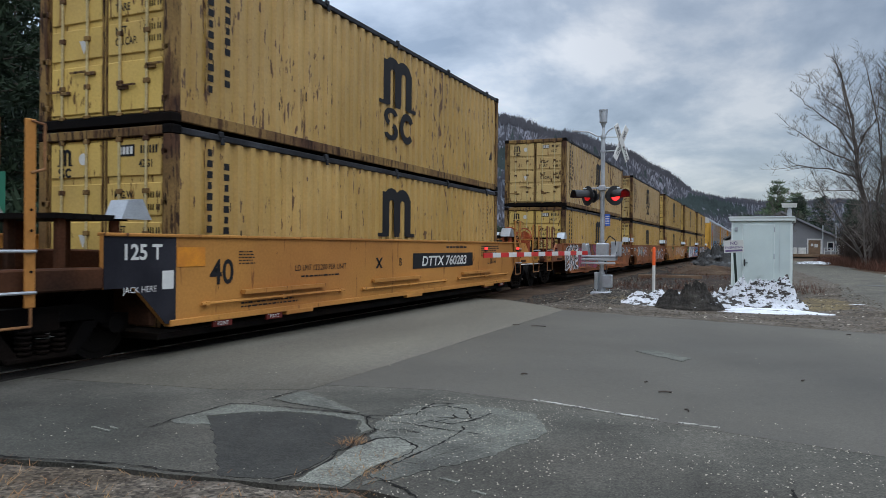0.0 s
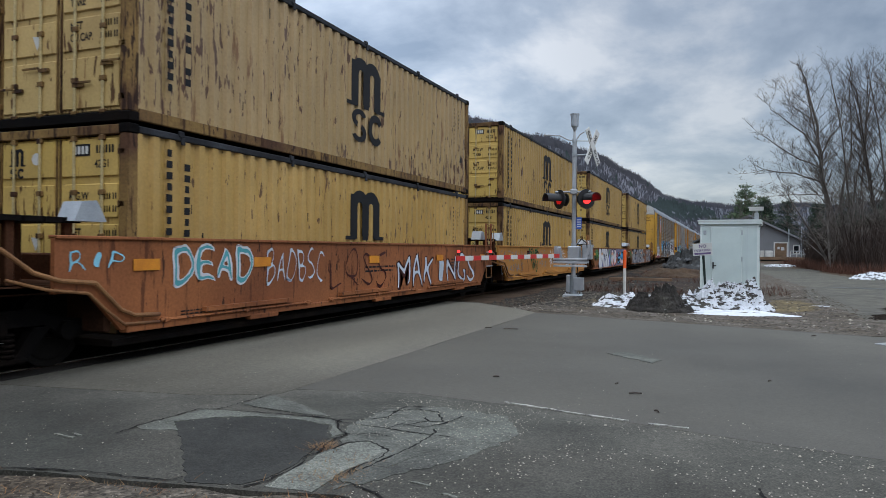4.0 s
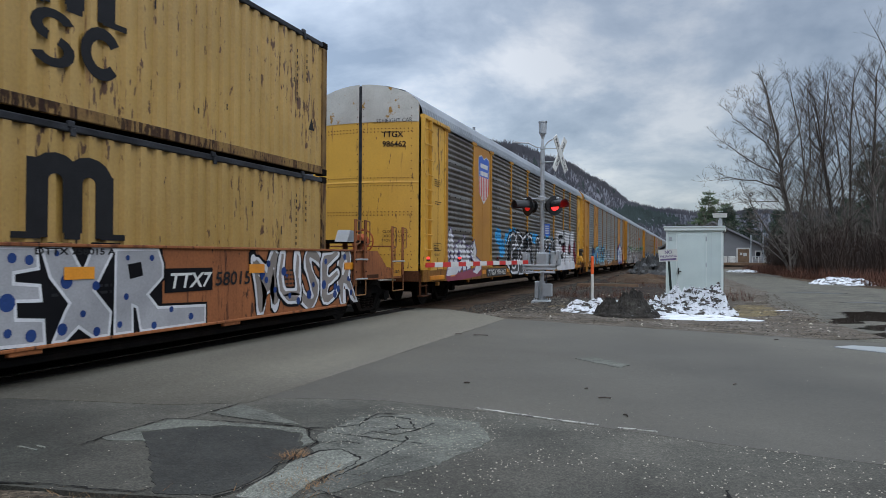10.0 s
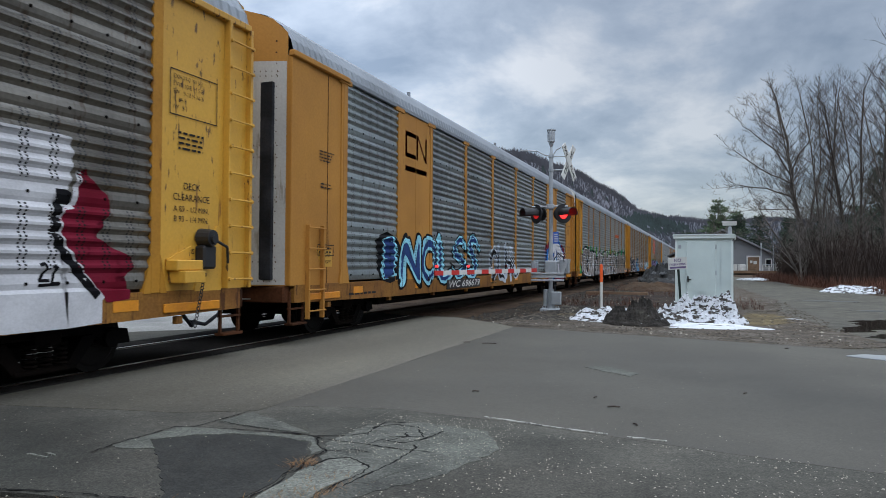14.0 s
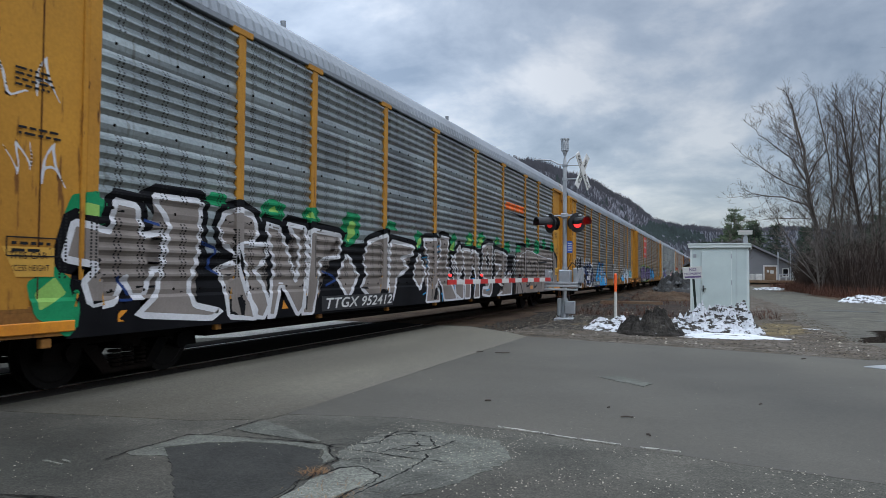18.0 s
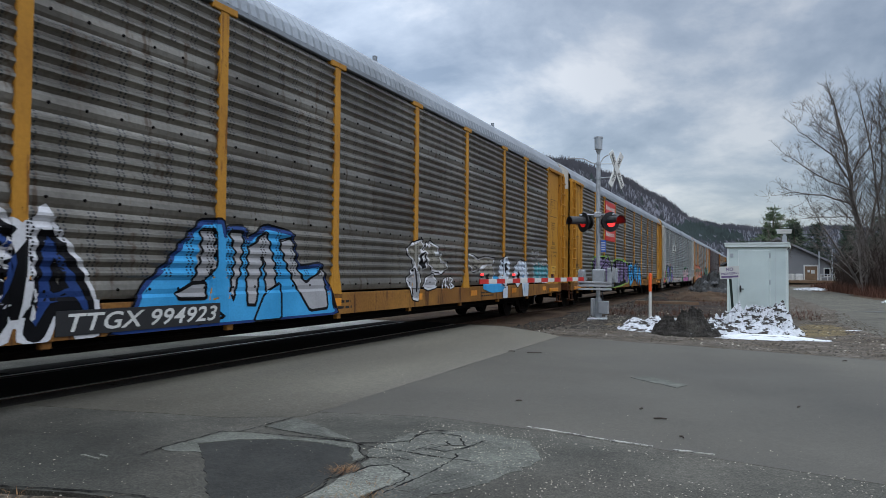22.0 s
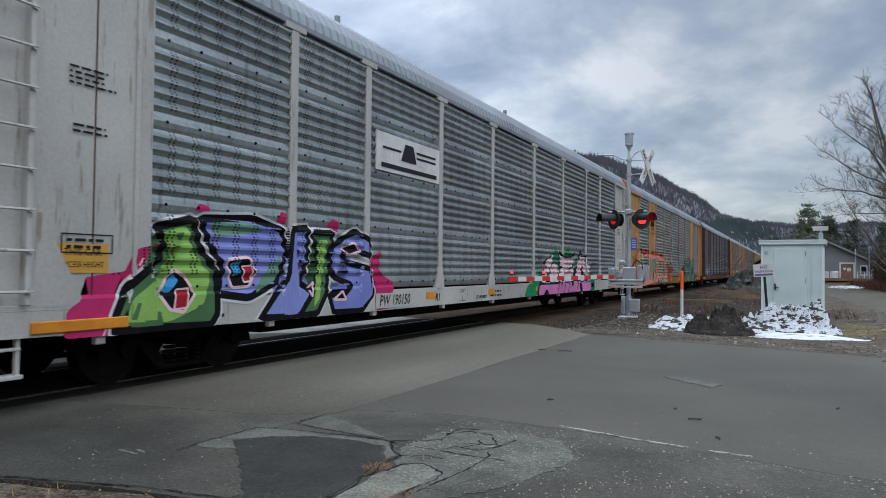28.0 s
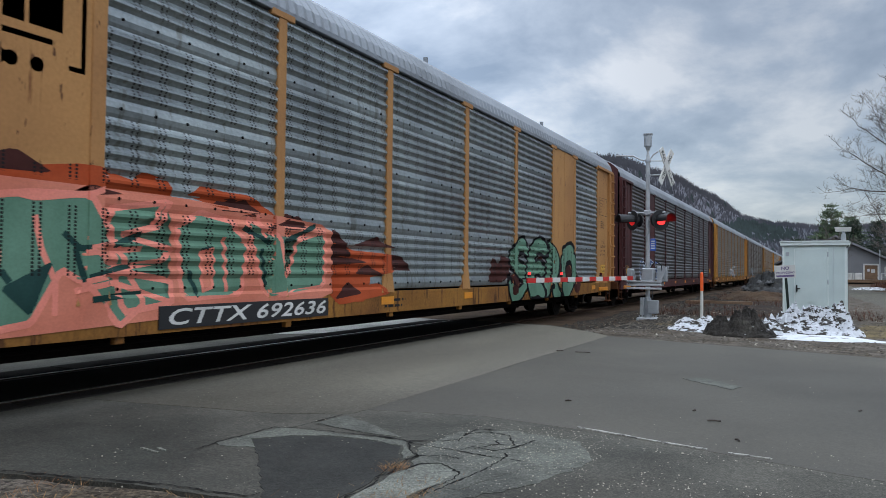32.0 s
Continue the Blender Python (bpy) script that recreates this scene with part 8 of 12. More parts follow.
def piece_rounded():
    o = []
    o += rack_drawn("g_white", None, None, 0.0005,
        [(9.94, 1.67), (10.43, 1.81), (10.66, 1.74), (10.07, 1.55), (10.11, 1.15), (10.25, 1.11), (10.67, 1.25), (10.69, 1), (10.45, 0.92), (10.17, 0.94), (9.99, 1.18), (9.93, 1.42)])
    o += rack_drawn("g_slate", ("g_white", 0.045), ("g_black", 0.13), 0.002,
        [(9.32, 1.28), (9.32, 1.59), (9.44, 1.87), (9.69, 2.09), (10.08, 2.23), (10.43, 2.23), (10.74, 2.08), (10.68, 1.77), (10.43, 1.81), (10.16, 1.78), (10, 1.67), (9.95, 1.42), (9.99, 1.18), (10.17, 0.94), (10.45, 0.92), (10.69, 1), (10.67, 1.25), (10.25, 1.11), (10.11, 1.15), (10.07, 1.55), (10.68, 1.73), (11.08, 1.86), (11.18, 1.57), (11.14, 1.09), (10.99, 0.75), (10.1, 0.75), (9.68, 0.93), (9.36, 1.06)],
        [(10.85, 2.29), (11.31, 2.25), (11.86, 2.07), (11.8, 1.85), (11.35, 1.73), (11.68, 1.59), (11.68, 1.44), (11.33, 1.22), (11.36, 1.05), (11.9, 1.18), (12.07, 0.91), (11.91, 0.67), (11.24, 0.68), (11.08, 0.95), (11.16, 1.57), (11.06, 1.88), (10.78, 1.81)],
        [(11.86, 2.04), (12.8, 2.31), (12.85, 1.71), (12.5, 1.6), (13.03, 1.04), (12.94, 0.67), (12.37, 0.7), (12.18, 1.29), (12.01, 1.48), (11.81, 1.51), (11.84, 1.74)],
        [(12.91, 2.15), (13.26, 2.23), (13.62, 2.11), (13.78, 1.81), (13.63, 1.63), (13.87, 1.28), (14, 0.92), (13.57, 0.67), (13.11, 0.67), (13.21, 1.03), (12.75, 1.45), (12.91, 1.7)])
    o += rack_drawn("g_black", None, None, 0.007,
        [(9.45, 1.14), (9.41, 1.48), (9.53, 1.76), (9.66, 1.89), (9.54, 1.48), (9.61, 1.08)],
        [(11.36, 2.18), (11.67, 2.06), (11.67, 1.91), (11.32, 1.93)],
        [(12.05, 1.97), (12.59, 2.13), (12.66, 1.77), (12.23, 1.64), (12, 1.74)],
        [(13.05, 2.08), (13.4, 2.1), (13.55, 1.89), (13.19, 1.79)],
        [(13.27, 1.41), (13.49, 1.28), (13.72, 0.84), (13.5, 0.76)])
    o += rack_drawn("g_white", None, None, 0.008,
        [(13.06, 1.74), (13.34, 1.78), (13.27, 1.58), (13.1, 1.64)],
        [(11.37, 1.73), (11.68, 1.62), (11.68, 1.57), (11.39, 1.66)],
        [(11.38, 1.22), (11.33, 1.08), (11.68, 1.15)])
    o += rack_drawn("g_slate", ("g_white", 0.03), ("g_black", 0.1), 0.0025,
        [(14.38, 1.56), (14.41, 1.92), (14.5, 2.1), (14.8, 2.19), (15.08, 2.13), (15.21, 1.94), (15.21, 1.12), (14.94, 1.05), (14.93, 1.31), (14.44, 1.32)],
        [(15.25, 1.97), (15.47, 2.16), (15.71, 2.15), (15.85, 1.95), (15.78, 1.66), (15.65, 1.31), (15.49, 1.03), (15.29, 1.01), (15.35, 1.51), (15.24, 1.64)],
        [(15.9, 2.02), (16.15, 2.17), (16.48, 2.14), (16.65, 1.92), (16.61, 1.08), (16.51, 0.67), (15.8, 0.68), (15.74, 0.96), (15.86, 1.52)],
        [(16.73, 2.12), (17.39, 2.16), (17.33, 1.87), (17.43, 1.47), (17.09, 1.07), (16.79, 1), (16.68, 1.31), (16.72, 1.69)],
        [(17.74, 1.81), (17.88, 2.07), (18.18, 2.13), (18.33, 1.92), (18.31, 1.57), (18.5, 1.39), (18.12, 1.04), (17.9, 0.79), (17.72, 0.78), (17.75, 1.3)],
        [(18.36, 2.06), (18.6, 2.16), (18.9, 2.04), (19.09, 1.67), (19.16, 1.2), (18.84, 0.93), (18.68, 0.67), (18.42, 0.67), (18.47, 1.3), (18.37, 1.66)])
    o += rack_drawn("g_white", None, ("g_black", 0.03), 0.007,
        [(14.66, 1.55), (14.67, 1.75), (14.77, 1.84), (14.85, 1.76), (14.89, 1.35), (14.46, 1.34), (14.44, 1.46)],
        [(15.43, 1.8), (15.5, 1.86), (15.56, 1.8), (15.5, 1.73)],
        [(16.17, 1.42), (16.13, 1.67), (16.25, 1.76), (16.32, 1.64), (16.28, 1.23)],
        [(16.71, 1.88), (16.81, 1.93), (16.83, 1.81)],
        [(17.96, 1.82), (18.06, 1.87), (18.11, 1.65), (17.99, 1.58)],
        [(18.67, 1.02), (18.84, 1.11), (18.98, 0.92), (18.76, 0.74)])
    o += rack_drawn("g_black", None, None, 0.007,
        [(14.55, 1.26), (15.18, 1.25), (15.14, 1.09), (14.59, 1.08)],
        [(14.65, 2.06), (14.96, 2.02), (14.92, 1.89), (14.73, 1.94)],
        [(16.05, 2.03), (16.43, 1.98), (16.49, 1.76), (16.16, 1.82)])
    return o


def piece_block():
    o = []
    o += rack_drawn("g_white", None, None, 0.001,
        [(19.37, 2.73), (21.43, 2.74), (21.64, 2.08), (21.76, 2.69), (23.14, 2.65), (24.68, 2.75), (24.73, 2.54), (24.68, 2.16), (24.48, 2.13), (24.48, 1.88), (24.47, 1.71), (24.54, 1.52), (24.81, 1.25), (25.03, 1), (25.14, 0.97), (25.14, 0.67), (19.37, 0.67), (19.21, 1.58)])
    o += rack_drawn("g_maroon", None, None, 0.002,
        [(20.96, 1.92), (21.88, 1.95), (21.81, 1.57), (21.02, 1.61)],
        [(23, 1.99), (23.53, 2.01), (23.57, 1.59), (23.01, 1.59)],
        [(24.81, 2.37), (24.89, 2.42), (25, 2.28), (25.2, 2.17), (25.27, 2), (25.19, 1.87), (25.01, 1.79), (25.03, 1.67), (25.38, 1.52), (25.62, 1.43), (25.6, 1.28), (25.34, 1.24), (25.36, 1.14), (25.56, 1.06), (25.56, 0.95), (25.21, 0.92), (25.09, 1.07), (24.81, 1.32), (24.62, 1.55), (24.56, 1.75), (24.59, 1.95), (24.73, 1.99), (24.75, 2.13)])
    o += rack_strokes("g_black", 0.1, 0.003,
        [(21.19, 2.37), (20.04, 2.39), (20.05, 2.02), (20.55, 2.11), (20.73, 1.95), (21.96, 2.04), (22.02, 1.51), (21.77, 0.94)],
        [(21.06, 1.55), (21.14, 1.34), (20.1, 1.44), (20.14, 1.56), (20.79, 1.5)],
        [(21.63, 2.7), (21.67, 2.08), (22.01, 2.05)],
        [(23.3, 2.64), (23.31, 2.01), (22.88, 1.89), (22.95, 1.55), (23.67, 1.6), (23.53, 2.01)])
    o += rack_strokes("g_white", 0.035, 0.004,
        [(24.82, 2.38), (24.76, 2.11), (24.74, 2), (24.58, 1.97), (24.56, 1.82), (24.57, 1.65), (24.68, 1.49), (24.91, 1.23), (25.15, 0.96)])
    o += rack_strokes("g_black", 0.055, 0.005,
        [(24.51, 2.11), (24.65, 2.11), (24.64, 2.04), (24.54, 2), (24.52, 1.88), (24.51, 1.68), (24.61, 1.49), (24.86, 1.23), (25.08, 1)])
    o += rack_strokes("g_black", 0.016, 0.006,
        [(24.32, 1.35), (24.39, 1.37), (24.41, 1.3), (24.32, 1.19), (24.45, 1.19)],
        [(24.47, 1.34), (24.54, 1.32), (24.47, 1.16), (24.58, 1.16)],
        [(24.31, 1.14), (24.57, 1.15)])
    return o


def piece_arched():
    o = []
    o += rack_drawn("g_maroon", None, None, 0.0005,
        [(21.01, 2.11), (21.58, 2.36), (22.04, 2.28), (22.56, 2.53), (23.62, 2.68), (24.1, 2.49), (24.41, 2.25), (24.75, 2.38), (25.28, 2.16), (25.48, 2.22), (25.71, 1.8), (25.99, 1.37), (25.89, 0.71), (24.79, 0.67), (23.48, 0.67), (21.15, 0.73)])
    o += rack_drawn("g_azure", None, ("g_cyan", 0.05), 0.0015,
        [(21.13, 1.78), (21.23, 2), (21.71, 2.13), (22.12, 2.14), (22.72, 2.49), (23.52, 2.6), (24.27, 2.43), (24.88, 2.13), (25.39, 1.91), (25.29, 1.7), (24.77, 1.45), (25.33, 1.2), (25.3, 0.99), (24.61, 0.7), (23.98, 0.76), (23.47, 0.91), (23.06, 0.7), (22.38, 0.67), (21.75, 0.79), (21.2, 1.09)])
    o += rack_drawn("g_white", None, ("g_navy", 0.07), 0.003,
        [(21.65, 1.93), (21.88, 2.05), (22.19, 2), (22.42, 1.74), (22.48, 1.11), (22.39, 0.67), (22.15, 0.7), (21.74, 1.02), (21.2, 1.09), (21.2, 1.25), (21.73, 1.37), (21.99, 1.47), (21.72, 1.59)],
        [(22.5, 1.71), (22.78, 1.72), (22.71, 1.43), (22.88, 1.23), (23.05, 1.26), (22.97, 1.63), (22.94, 1.89), (23.23, 2.08), (23.35, 1.99), (23.28, 1.57), (23.1, 1.09), (22.89, 0.87), (22.68, 0.86), (22.51, 1.11), (22.46, 1.55)],
        [(22.3, 2.01), (22.72, 2.33), (23.34, 2.48), (24.05, 2.37), (24.75, 2.08), (25.28, 1.91), (25.35, 1.79), (24.89, 1.73), (24.28, 1.82), (23.64, 1.97), (23.21, 2.1), (22.86, 1.89)],
        [(23.46, 1.43), (23.64, 1.93), (23.9, 1.95), (23.96, 1.44), (24.11, 1.89), (24.4, 1.98), (24.35, 1.44), (24.2, 0.84), (23.93, 0.85), (23.86, 1.29), (23.72, 0.93), (23.51, 1.08)],
        [(24.58, 1.83), (25.29, 1.72), (24.73, 1.64), (24.77, 1.37), (25.3, 1.32), (25.3, 1.07), (24.81, 1.05), (24.6, 0.78), (24.44, 0.75), (24.43, 1.37)])
    o += rack_drawn("g_azure", None, None, 0.007,
        [(22.02, 1.72), (22.2, 1.77), (22.3, 1.67), (22.28, 1.51), (22.06, 1.54)],
        [(22.74, 1.56), (22.84, 1.62), (22.93, 1.36), (22.85, 1.28)])
    return o


def piece_kings():
    o = []
    o += rack_drawn("g_green", None, None, 0.0002,
        [(1.82, 0.92), (1.74, 1.26), (2.07, 1.44), (2.32, 1.26), (2.45, 0.88), (2.23, 0.67)],
        [(2.16, 1.98), (2.26, 2.2), (2.56, 2.27), (2.73, 2.16), (2.69, 1.89)],
        [(4.32, 2.3), (4.48, 2.47), (4.79, 2.47), (4.86, 2.26)],
        [(5.6, 2.21), (5.67, 2.43), (5.96, 2.53), (6.28, 2.44), (6.21, 2.16)],
        [(6.7, 2.19), (6.87, 2.46), (7.24, 2.49), (7.34, 2.24)],
        [(8.14, 2.34), (8.36, 2.52), (8.81, 2.5), (8.82, 2.06), (8.37, 1.83), (8.05, 1.97)],
        [(9.87, 2.29), (10.09, 2.48), (10.43, 2.44), (10.52, 2.27)])
    o += rack_drawn("g_lime", None, None, 0.0009,
        [(1.88, 0.97), (1.84, 1.15), (2.07, 1.32), (2.22, 1.14)],
        [(2.34, 2), (2.41, 2.13), (2.61, 2.11), (2.61, 1.98)],
        [(5.82, 2.31), (5.97, 2.41), (6.12, 2.31)],
        [(6.88, 2.3), (7.05, 2.41), (7.15, 2.29)],
        [(8.36, 2.31), (8.63, 2.38), (8.64, 2.11), (8.33, 1.93)])
    o += rack_drawn("g_silver", ("g_white", 0.04), ("g_black", 0.15), 0.002,
        [(2.29, 1.91), (2.78, 1.83), (2.85, 2.19), (3.17, 2.16), (3.26, 1.81), (3.61, 1.87), (3.58, 1.42), (3.43, 1.4), (3.29, 1.08), (3.1, 1.08), (2.99, 1.32), (2.84, 1.02), (2.51, 0.97), (2.4, 1.26), (2.59, 1.44), (2.17, 1.51)],
        [(3.41, 2.31), (4.31, 2.32), (4.25, 1.61), (4.07, 1.16), (4.18, 0.94), (4.71, 0.84), (4.53, 0.75), (3.19, 0.86), (3.51, 1.1), (3.64, 1.6), (3.71, 1.99)],
        [(4.74, 1.79), (4.68, 2.02), (4.8, 2.2), (5.11, 2.28), (5.46, 2.2), (5.56, 1.99), (5.47, 1.83), (5.06, 1.75), (5.07, 1.47), (5.28, 1.06), (5.54, 0.82), (5.5, 0.67), (4.9, 0.75), (4.78, 1.23), (4.61, 1.42), (5.07, 1.53), (4.97, 1.67)],
        [(5.13, 1.75), (5.83, 1.81), (5.76, 1.57), (5.48, 1.39), (5.7, 1.22), (5.86, 0.87), (5.71, 0.67), (5.5, 0.72), (5.35, 1.06), (5.27, 1.48)],
        [(5.78, 2.11), (6.13, 2.07), (6.33, 1.76), (6.64, 1.21), (6.71, 1.87), (6.34, 2.15), (6.9, 2.11), (6.95, 1.49), (6.88, 0.83), (6.66, 0.67), (6.18, 1.22), (6.01, 0.69), (5.84, 0.7), (5.99, 1.48)],
        [(7.01, 2.1), (8.11, 2.05), (8.03, 1.66), (7.39, 1.6), (7.29, 1.2), (7.12, 0.67), (6.78, 0.67), (6.97, 1.49)],
        [(8.33, 1.72), (8.79, 1.3), (8.35, 0.88), (7.96, 1.3)],
        [(9.18, 1.97), (10.09, 2.18), (10.11, 1.53), (9.99, 0.94), (9.34, 0.85), (8.89, 1.08), (9.13, 1.3), (8.97, 1.63)],
        [(10.21, 2.05), (11.45, 1.97), (11.36, 1.78), (10.74, 1.7), (11.14, 1.48), (10.57, 1.29), (10.32, 0.81), (10.13, 0.82)])
    o += rack_strokes("g_navy", 0.02, 0.005,
        [(2.87, 1.32), (3.1, 1.05), (2.91, 1.05)],
        [(4.27, 1.77), (4.62, 1.7), (4.4, 1.46), (4.63, 1.35)],
        [(3.3, 2), (3.53, 1.95)],
        [(7.45, 1.4), (7.96, 1.25), (7.56, 1.15)])
    o += rack_drawn("g_green", None, None, 0.0002,
        [(11.48, 2.25), (11.71, 2.37), (11.94, 2.25), (11.91, 2.02), (11.61, 1.88)],
        [(13.66, 1.75), (13.69, 2.17), (14.04, 2.42), (14.28, 2.37), (14.06, 1.84)],
        [(14.96, 2.12), (15.08, 2.41), (15.41, 2.53), (15.62, 2.34), (15.62, 2.13)],
        [(15.91, 2.1), (16.05, 2.45), (16.44, 2.59), (16.77, 2.39), (16.61, 2.1)],
        [(17.59, 2.21), (17.78, 2.48), (18.08, 2.53), (18.24, 2.3)],
        [(18.68, 1.96), (18.85, 2.35), (19.32, 2.46), (19.46, 2.05)],
        [(20.11, 2.08), (20.24, 2.32), (20.66, 2.38), (20.81, 2.11)],
        [(22.68, 2.13), (22.89, 2.41), (23.35, 2.41), (23.44, 2.16)])
    o += rack_drawn("g_lime", None, None, 0.0009,
        [(11.61, 1.94), (11.66, 2.13), (11.91, 2.22), (11.85, 2.04)],
        [(13.75, 1.82), (13.84, 2.08), (14.15, 2.21), (14, 1.87)],
        [(15.09, 2.17), (15.21, 2.37), (15.48, 2.34), (15.46, 2.17)],
        [(16.09, 2.18), (16.18, 2.39), (16.52, 2.44), (16.45, 2.18)],
        [(17.75, 2.27), (17.86, 2.41), (18.07, 2.41)])
    o += rack_drawn("g_silver", ("g_white", 0.04), ("g_black", 0.15), 0.002,
        [(11.74, 1.81), (12.17, 1.39), (11.79, 0.99), (11.45, 1.28), (11.5, 1.52)],
        [(12.01, 2.16), (12.85, 2.2), (12.85, 1.52), (13.11, 1.82), (13.12, 2.28), (13.69, 2.24), (13.61, 1.88), (13.49, 1.52), (13.76, 1.47), (13.67, 1.26), (14.19, 0.81), (14.7, 0.67), (13.36, 0.67), (13.19, 1.06), (13.02, 1.21), (12.72, 1.04), (13.01, 0.94), (13.02, 0.67), (12.15, 0.67), (12.31, 1.27), (12.33, 1.69), (12.18, 1.89)],
        [(14.51, 2.11), (14.89, 1.76), (14.53, 1.25), (14.11, 1.77)],
        [(13.89, 1.81), (14.02, 1.4), (14.25, 0.67), (14.8, 0.67), (14.84, 1.15), (14.53, 1.19), (14.14, 1.46), (14.06, 1.79)],
        [(14.74, 2.03), (15.41, 2.01), (15.44, 1.81), (15.57, 2.02), (16.17, 1.88), (16.15, 1.23), (16.19, 0.67), (15.69, 0.67), (15.79, 1.24), (15.57, 1.62), (15.39, 1.24), (15.34, 0.67), (14.9, 0.67), (14.96, 1.24), (14.8, 1.79)],
        [(16.47, 2.12), (16.95, 2.25), (17.54, 2.24), (17.44, 1.71), (17.4, 0.83), (17.17, 0.67), (16.46, 0.75), (16.5, 0.95), (16.99, 0.94), (17.21, 1.13), (16.72, 1.23), (16.34, 1.37), (16.54, 1.78)],
        [(17.71, 2.1), (19.07, 1.98), (19.03, 1.54), (18.57, 1.13), (19.52, 1.46), (19.63, 0.97), (19.57, 0.67), (17.87, 0.67), (18.84, 0.86), (17.66, 1.22), (18.42, 1.61), (17.69, 1.65)])
    o += rack_drawn("g_black", ("g_white", 0.025), None, 0.006,
        [(16.79, 1.86), (17.01, 2.03), (17.14, 1.7), (16.97, 1.37)])
    o += rack_strokes("g_blue", 0.018, 0.005,
        [(12.9, 2.01), (13.06, 2.05)],
        [(12.92, 1.88), (13.04, 1.92)],
        [(11.92, 1.73), (12.22, 1.75), (12.23, 1.51)],
        [(11.95, 0.87), (12.15, 0.92)],
        [(13.1, 0.87), (13.22, 0.86), (13.23, 0.67)],
        [(13.82, 1.11), (14.08, 1.14), (14.08, 0.96)],
        [(15.51, 1.2), (15.65, 1.24), (15.66, 0.81)],
        [(16.76, 0.86), (17.16, 0.89)])
    return o


def piece_names():
    o = []
    o += rack_strokes("g_black", 0.032, 0.005,
        [(20.31, 0.67), (20.43, 1.12), (20.36, 1.46), (20.53, 1.7), (20.76, 1.68), (20.85, 1.43), (20.68, 1.22), (20.45, 1.16), (20.78, 0.98), (21.04, 0.68)],
        [(20.94, 1.75), (21, 1.04), (21.38, 1.33), (21.5, 1.85), (21.45, 1.25), (21.59, 1.06)],
        [(21.65, 1.71), (22.06, 1.84), (22.32, 1.65), (22.27, 1.16), (21.91, 0.93), (21.53, 0.91), (21.7, 1.09), (21.62, 1.71)],
        [(22.49, 1.39), (23.01, 1.5), (22.86, 1.79), (22.54, 1.74), (22.49, 1.24), (22.75, 0.84), (23.1, 0.93), (23.16, 1.41)],
        [(23.23, 1.79), (24.12, 1.8)],
        [(23.46, 1.75), (23.36, 0.84)],
        [(23.87, 1.74), (23.81, 0.79)],
        [(24.12, 1.8), (24.86, 1.84)],
        [(24.41, 1.79), (24.44, 0.69)],
        [(24.93, 0.74), (24.98, 1.78), (25.33, 0.81), (25.43, 1.74)],
        [(25.6, 1.74), (25.75, 1), (25.95, 1.75)])
    o += rack_strokes("g_white", 0.016, 0.006,
        [(19.83, 1.26), (19.78, 1.64), (19.93, 1.87), (20.22, 1.79), (20.66, 1.85)],
        [(20.66, 1.95), (21.2, 2.1), (21.69, 2.21), (22.44, 2.19), (23, 2.1), (24.11, 2.03), (25.68, 1.96)],
        [(21.36, 2.14), (21.42, 1.85)],
        [(22.5, 2.28), (22.64, 2.12)])
    return o


def piece_sky_blue():
    o = []
    o += rack_drawn("g_blue", ("g_navy", 0.03), ("g_black", 0.06), 0.001,
        [(8.62, 1.16), (8.98, 1.44), (9.25, 1.72), (9.56, 1.99), (9.91, 2.02), (9.97, 1.83), (10.05, 1.94), (10.39, 1.96), (10.43, 1.77), (10.86, 2.01), (11.49, 1.94), (11.65, 1.42), (12.27, 1.48), (12.44, 1.2), (12.77, 0.67), (11.24, 0.67), (9.48, 0.67), (8.22, 0.67), (8.52, 0.95)])
    o += rack_drawn("g_ash", ("g_black", 0.022), None, 0.003,
        [(9.54, 1.9), (9.8, 1.91), (9.83, 1.45), (9.61, 1.23), (9.41, 1.23), (9.57, 1.59)],
        [(10.08, 1.91), (10.37, 1.91), (10.32, 1.38), (10.17, 0.99), (10.12, 1.07), (10.2, 1.61)],
        [(10.46, 1.68), (10.87, 1.95), (11.08, 1.46), (11.17, 0.71), (10.94, 0.68), (10.81, 1.62), (10.64, 0.9), (10.45, 0.91)],
        [(11.16, 1.82), (11.49, 1.88), (11.65, 1.38), (11.88, 1.2), (12.35, 1.43), (12.49, 0.78), (11.97, 0.76), (11.66, 1.08), (11.35, 1.47)],
        [(9.13, 1.1), (9.41, 1.22), (9.66, 1.23), (9.65, 1.02), (9.17, 1.03)])
    o += rack_drawn("g_blue", ("g_black", 0.02), None, 0.005,
        [(10.82, 1.05), (11.22, 1.21), (11.24, 0.67), (10.59, 0.67)],
        [(9.78, 0.9), (10, 0.77), (9.47, 0.7)])
    return o


def piece_dark_arrow():
    o = []
    o += rack_drawn("g_black", ("g_white", 0.07), None, 0.002,
        [(6.58, 0.96), (6.77, 1.31), (7.21, 1.83), (7.59, 1.6), (7.6, 1.51), (7.4, 1.31), (7.51, 0.99), (7.35, 0.89), (7, 0.88), (6.95, 0.73), (6.58, 0.71)])
    return o


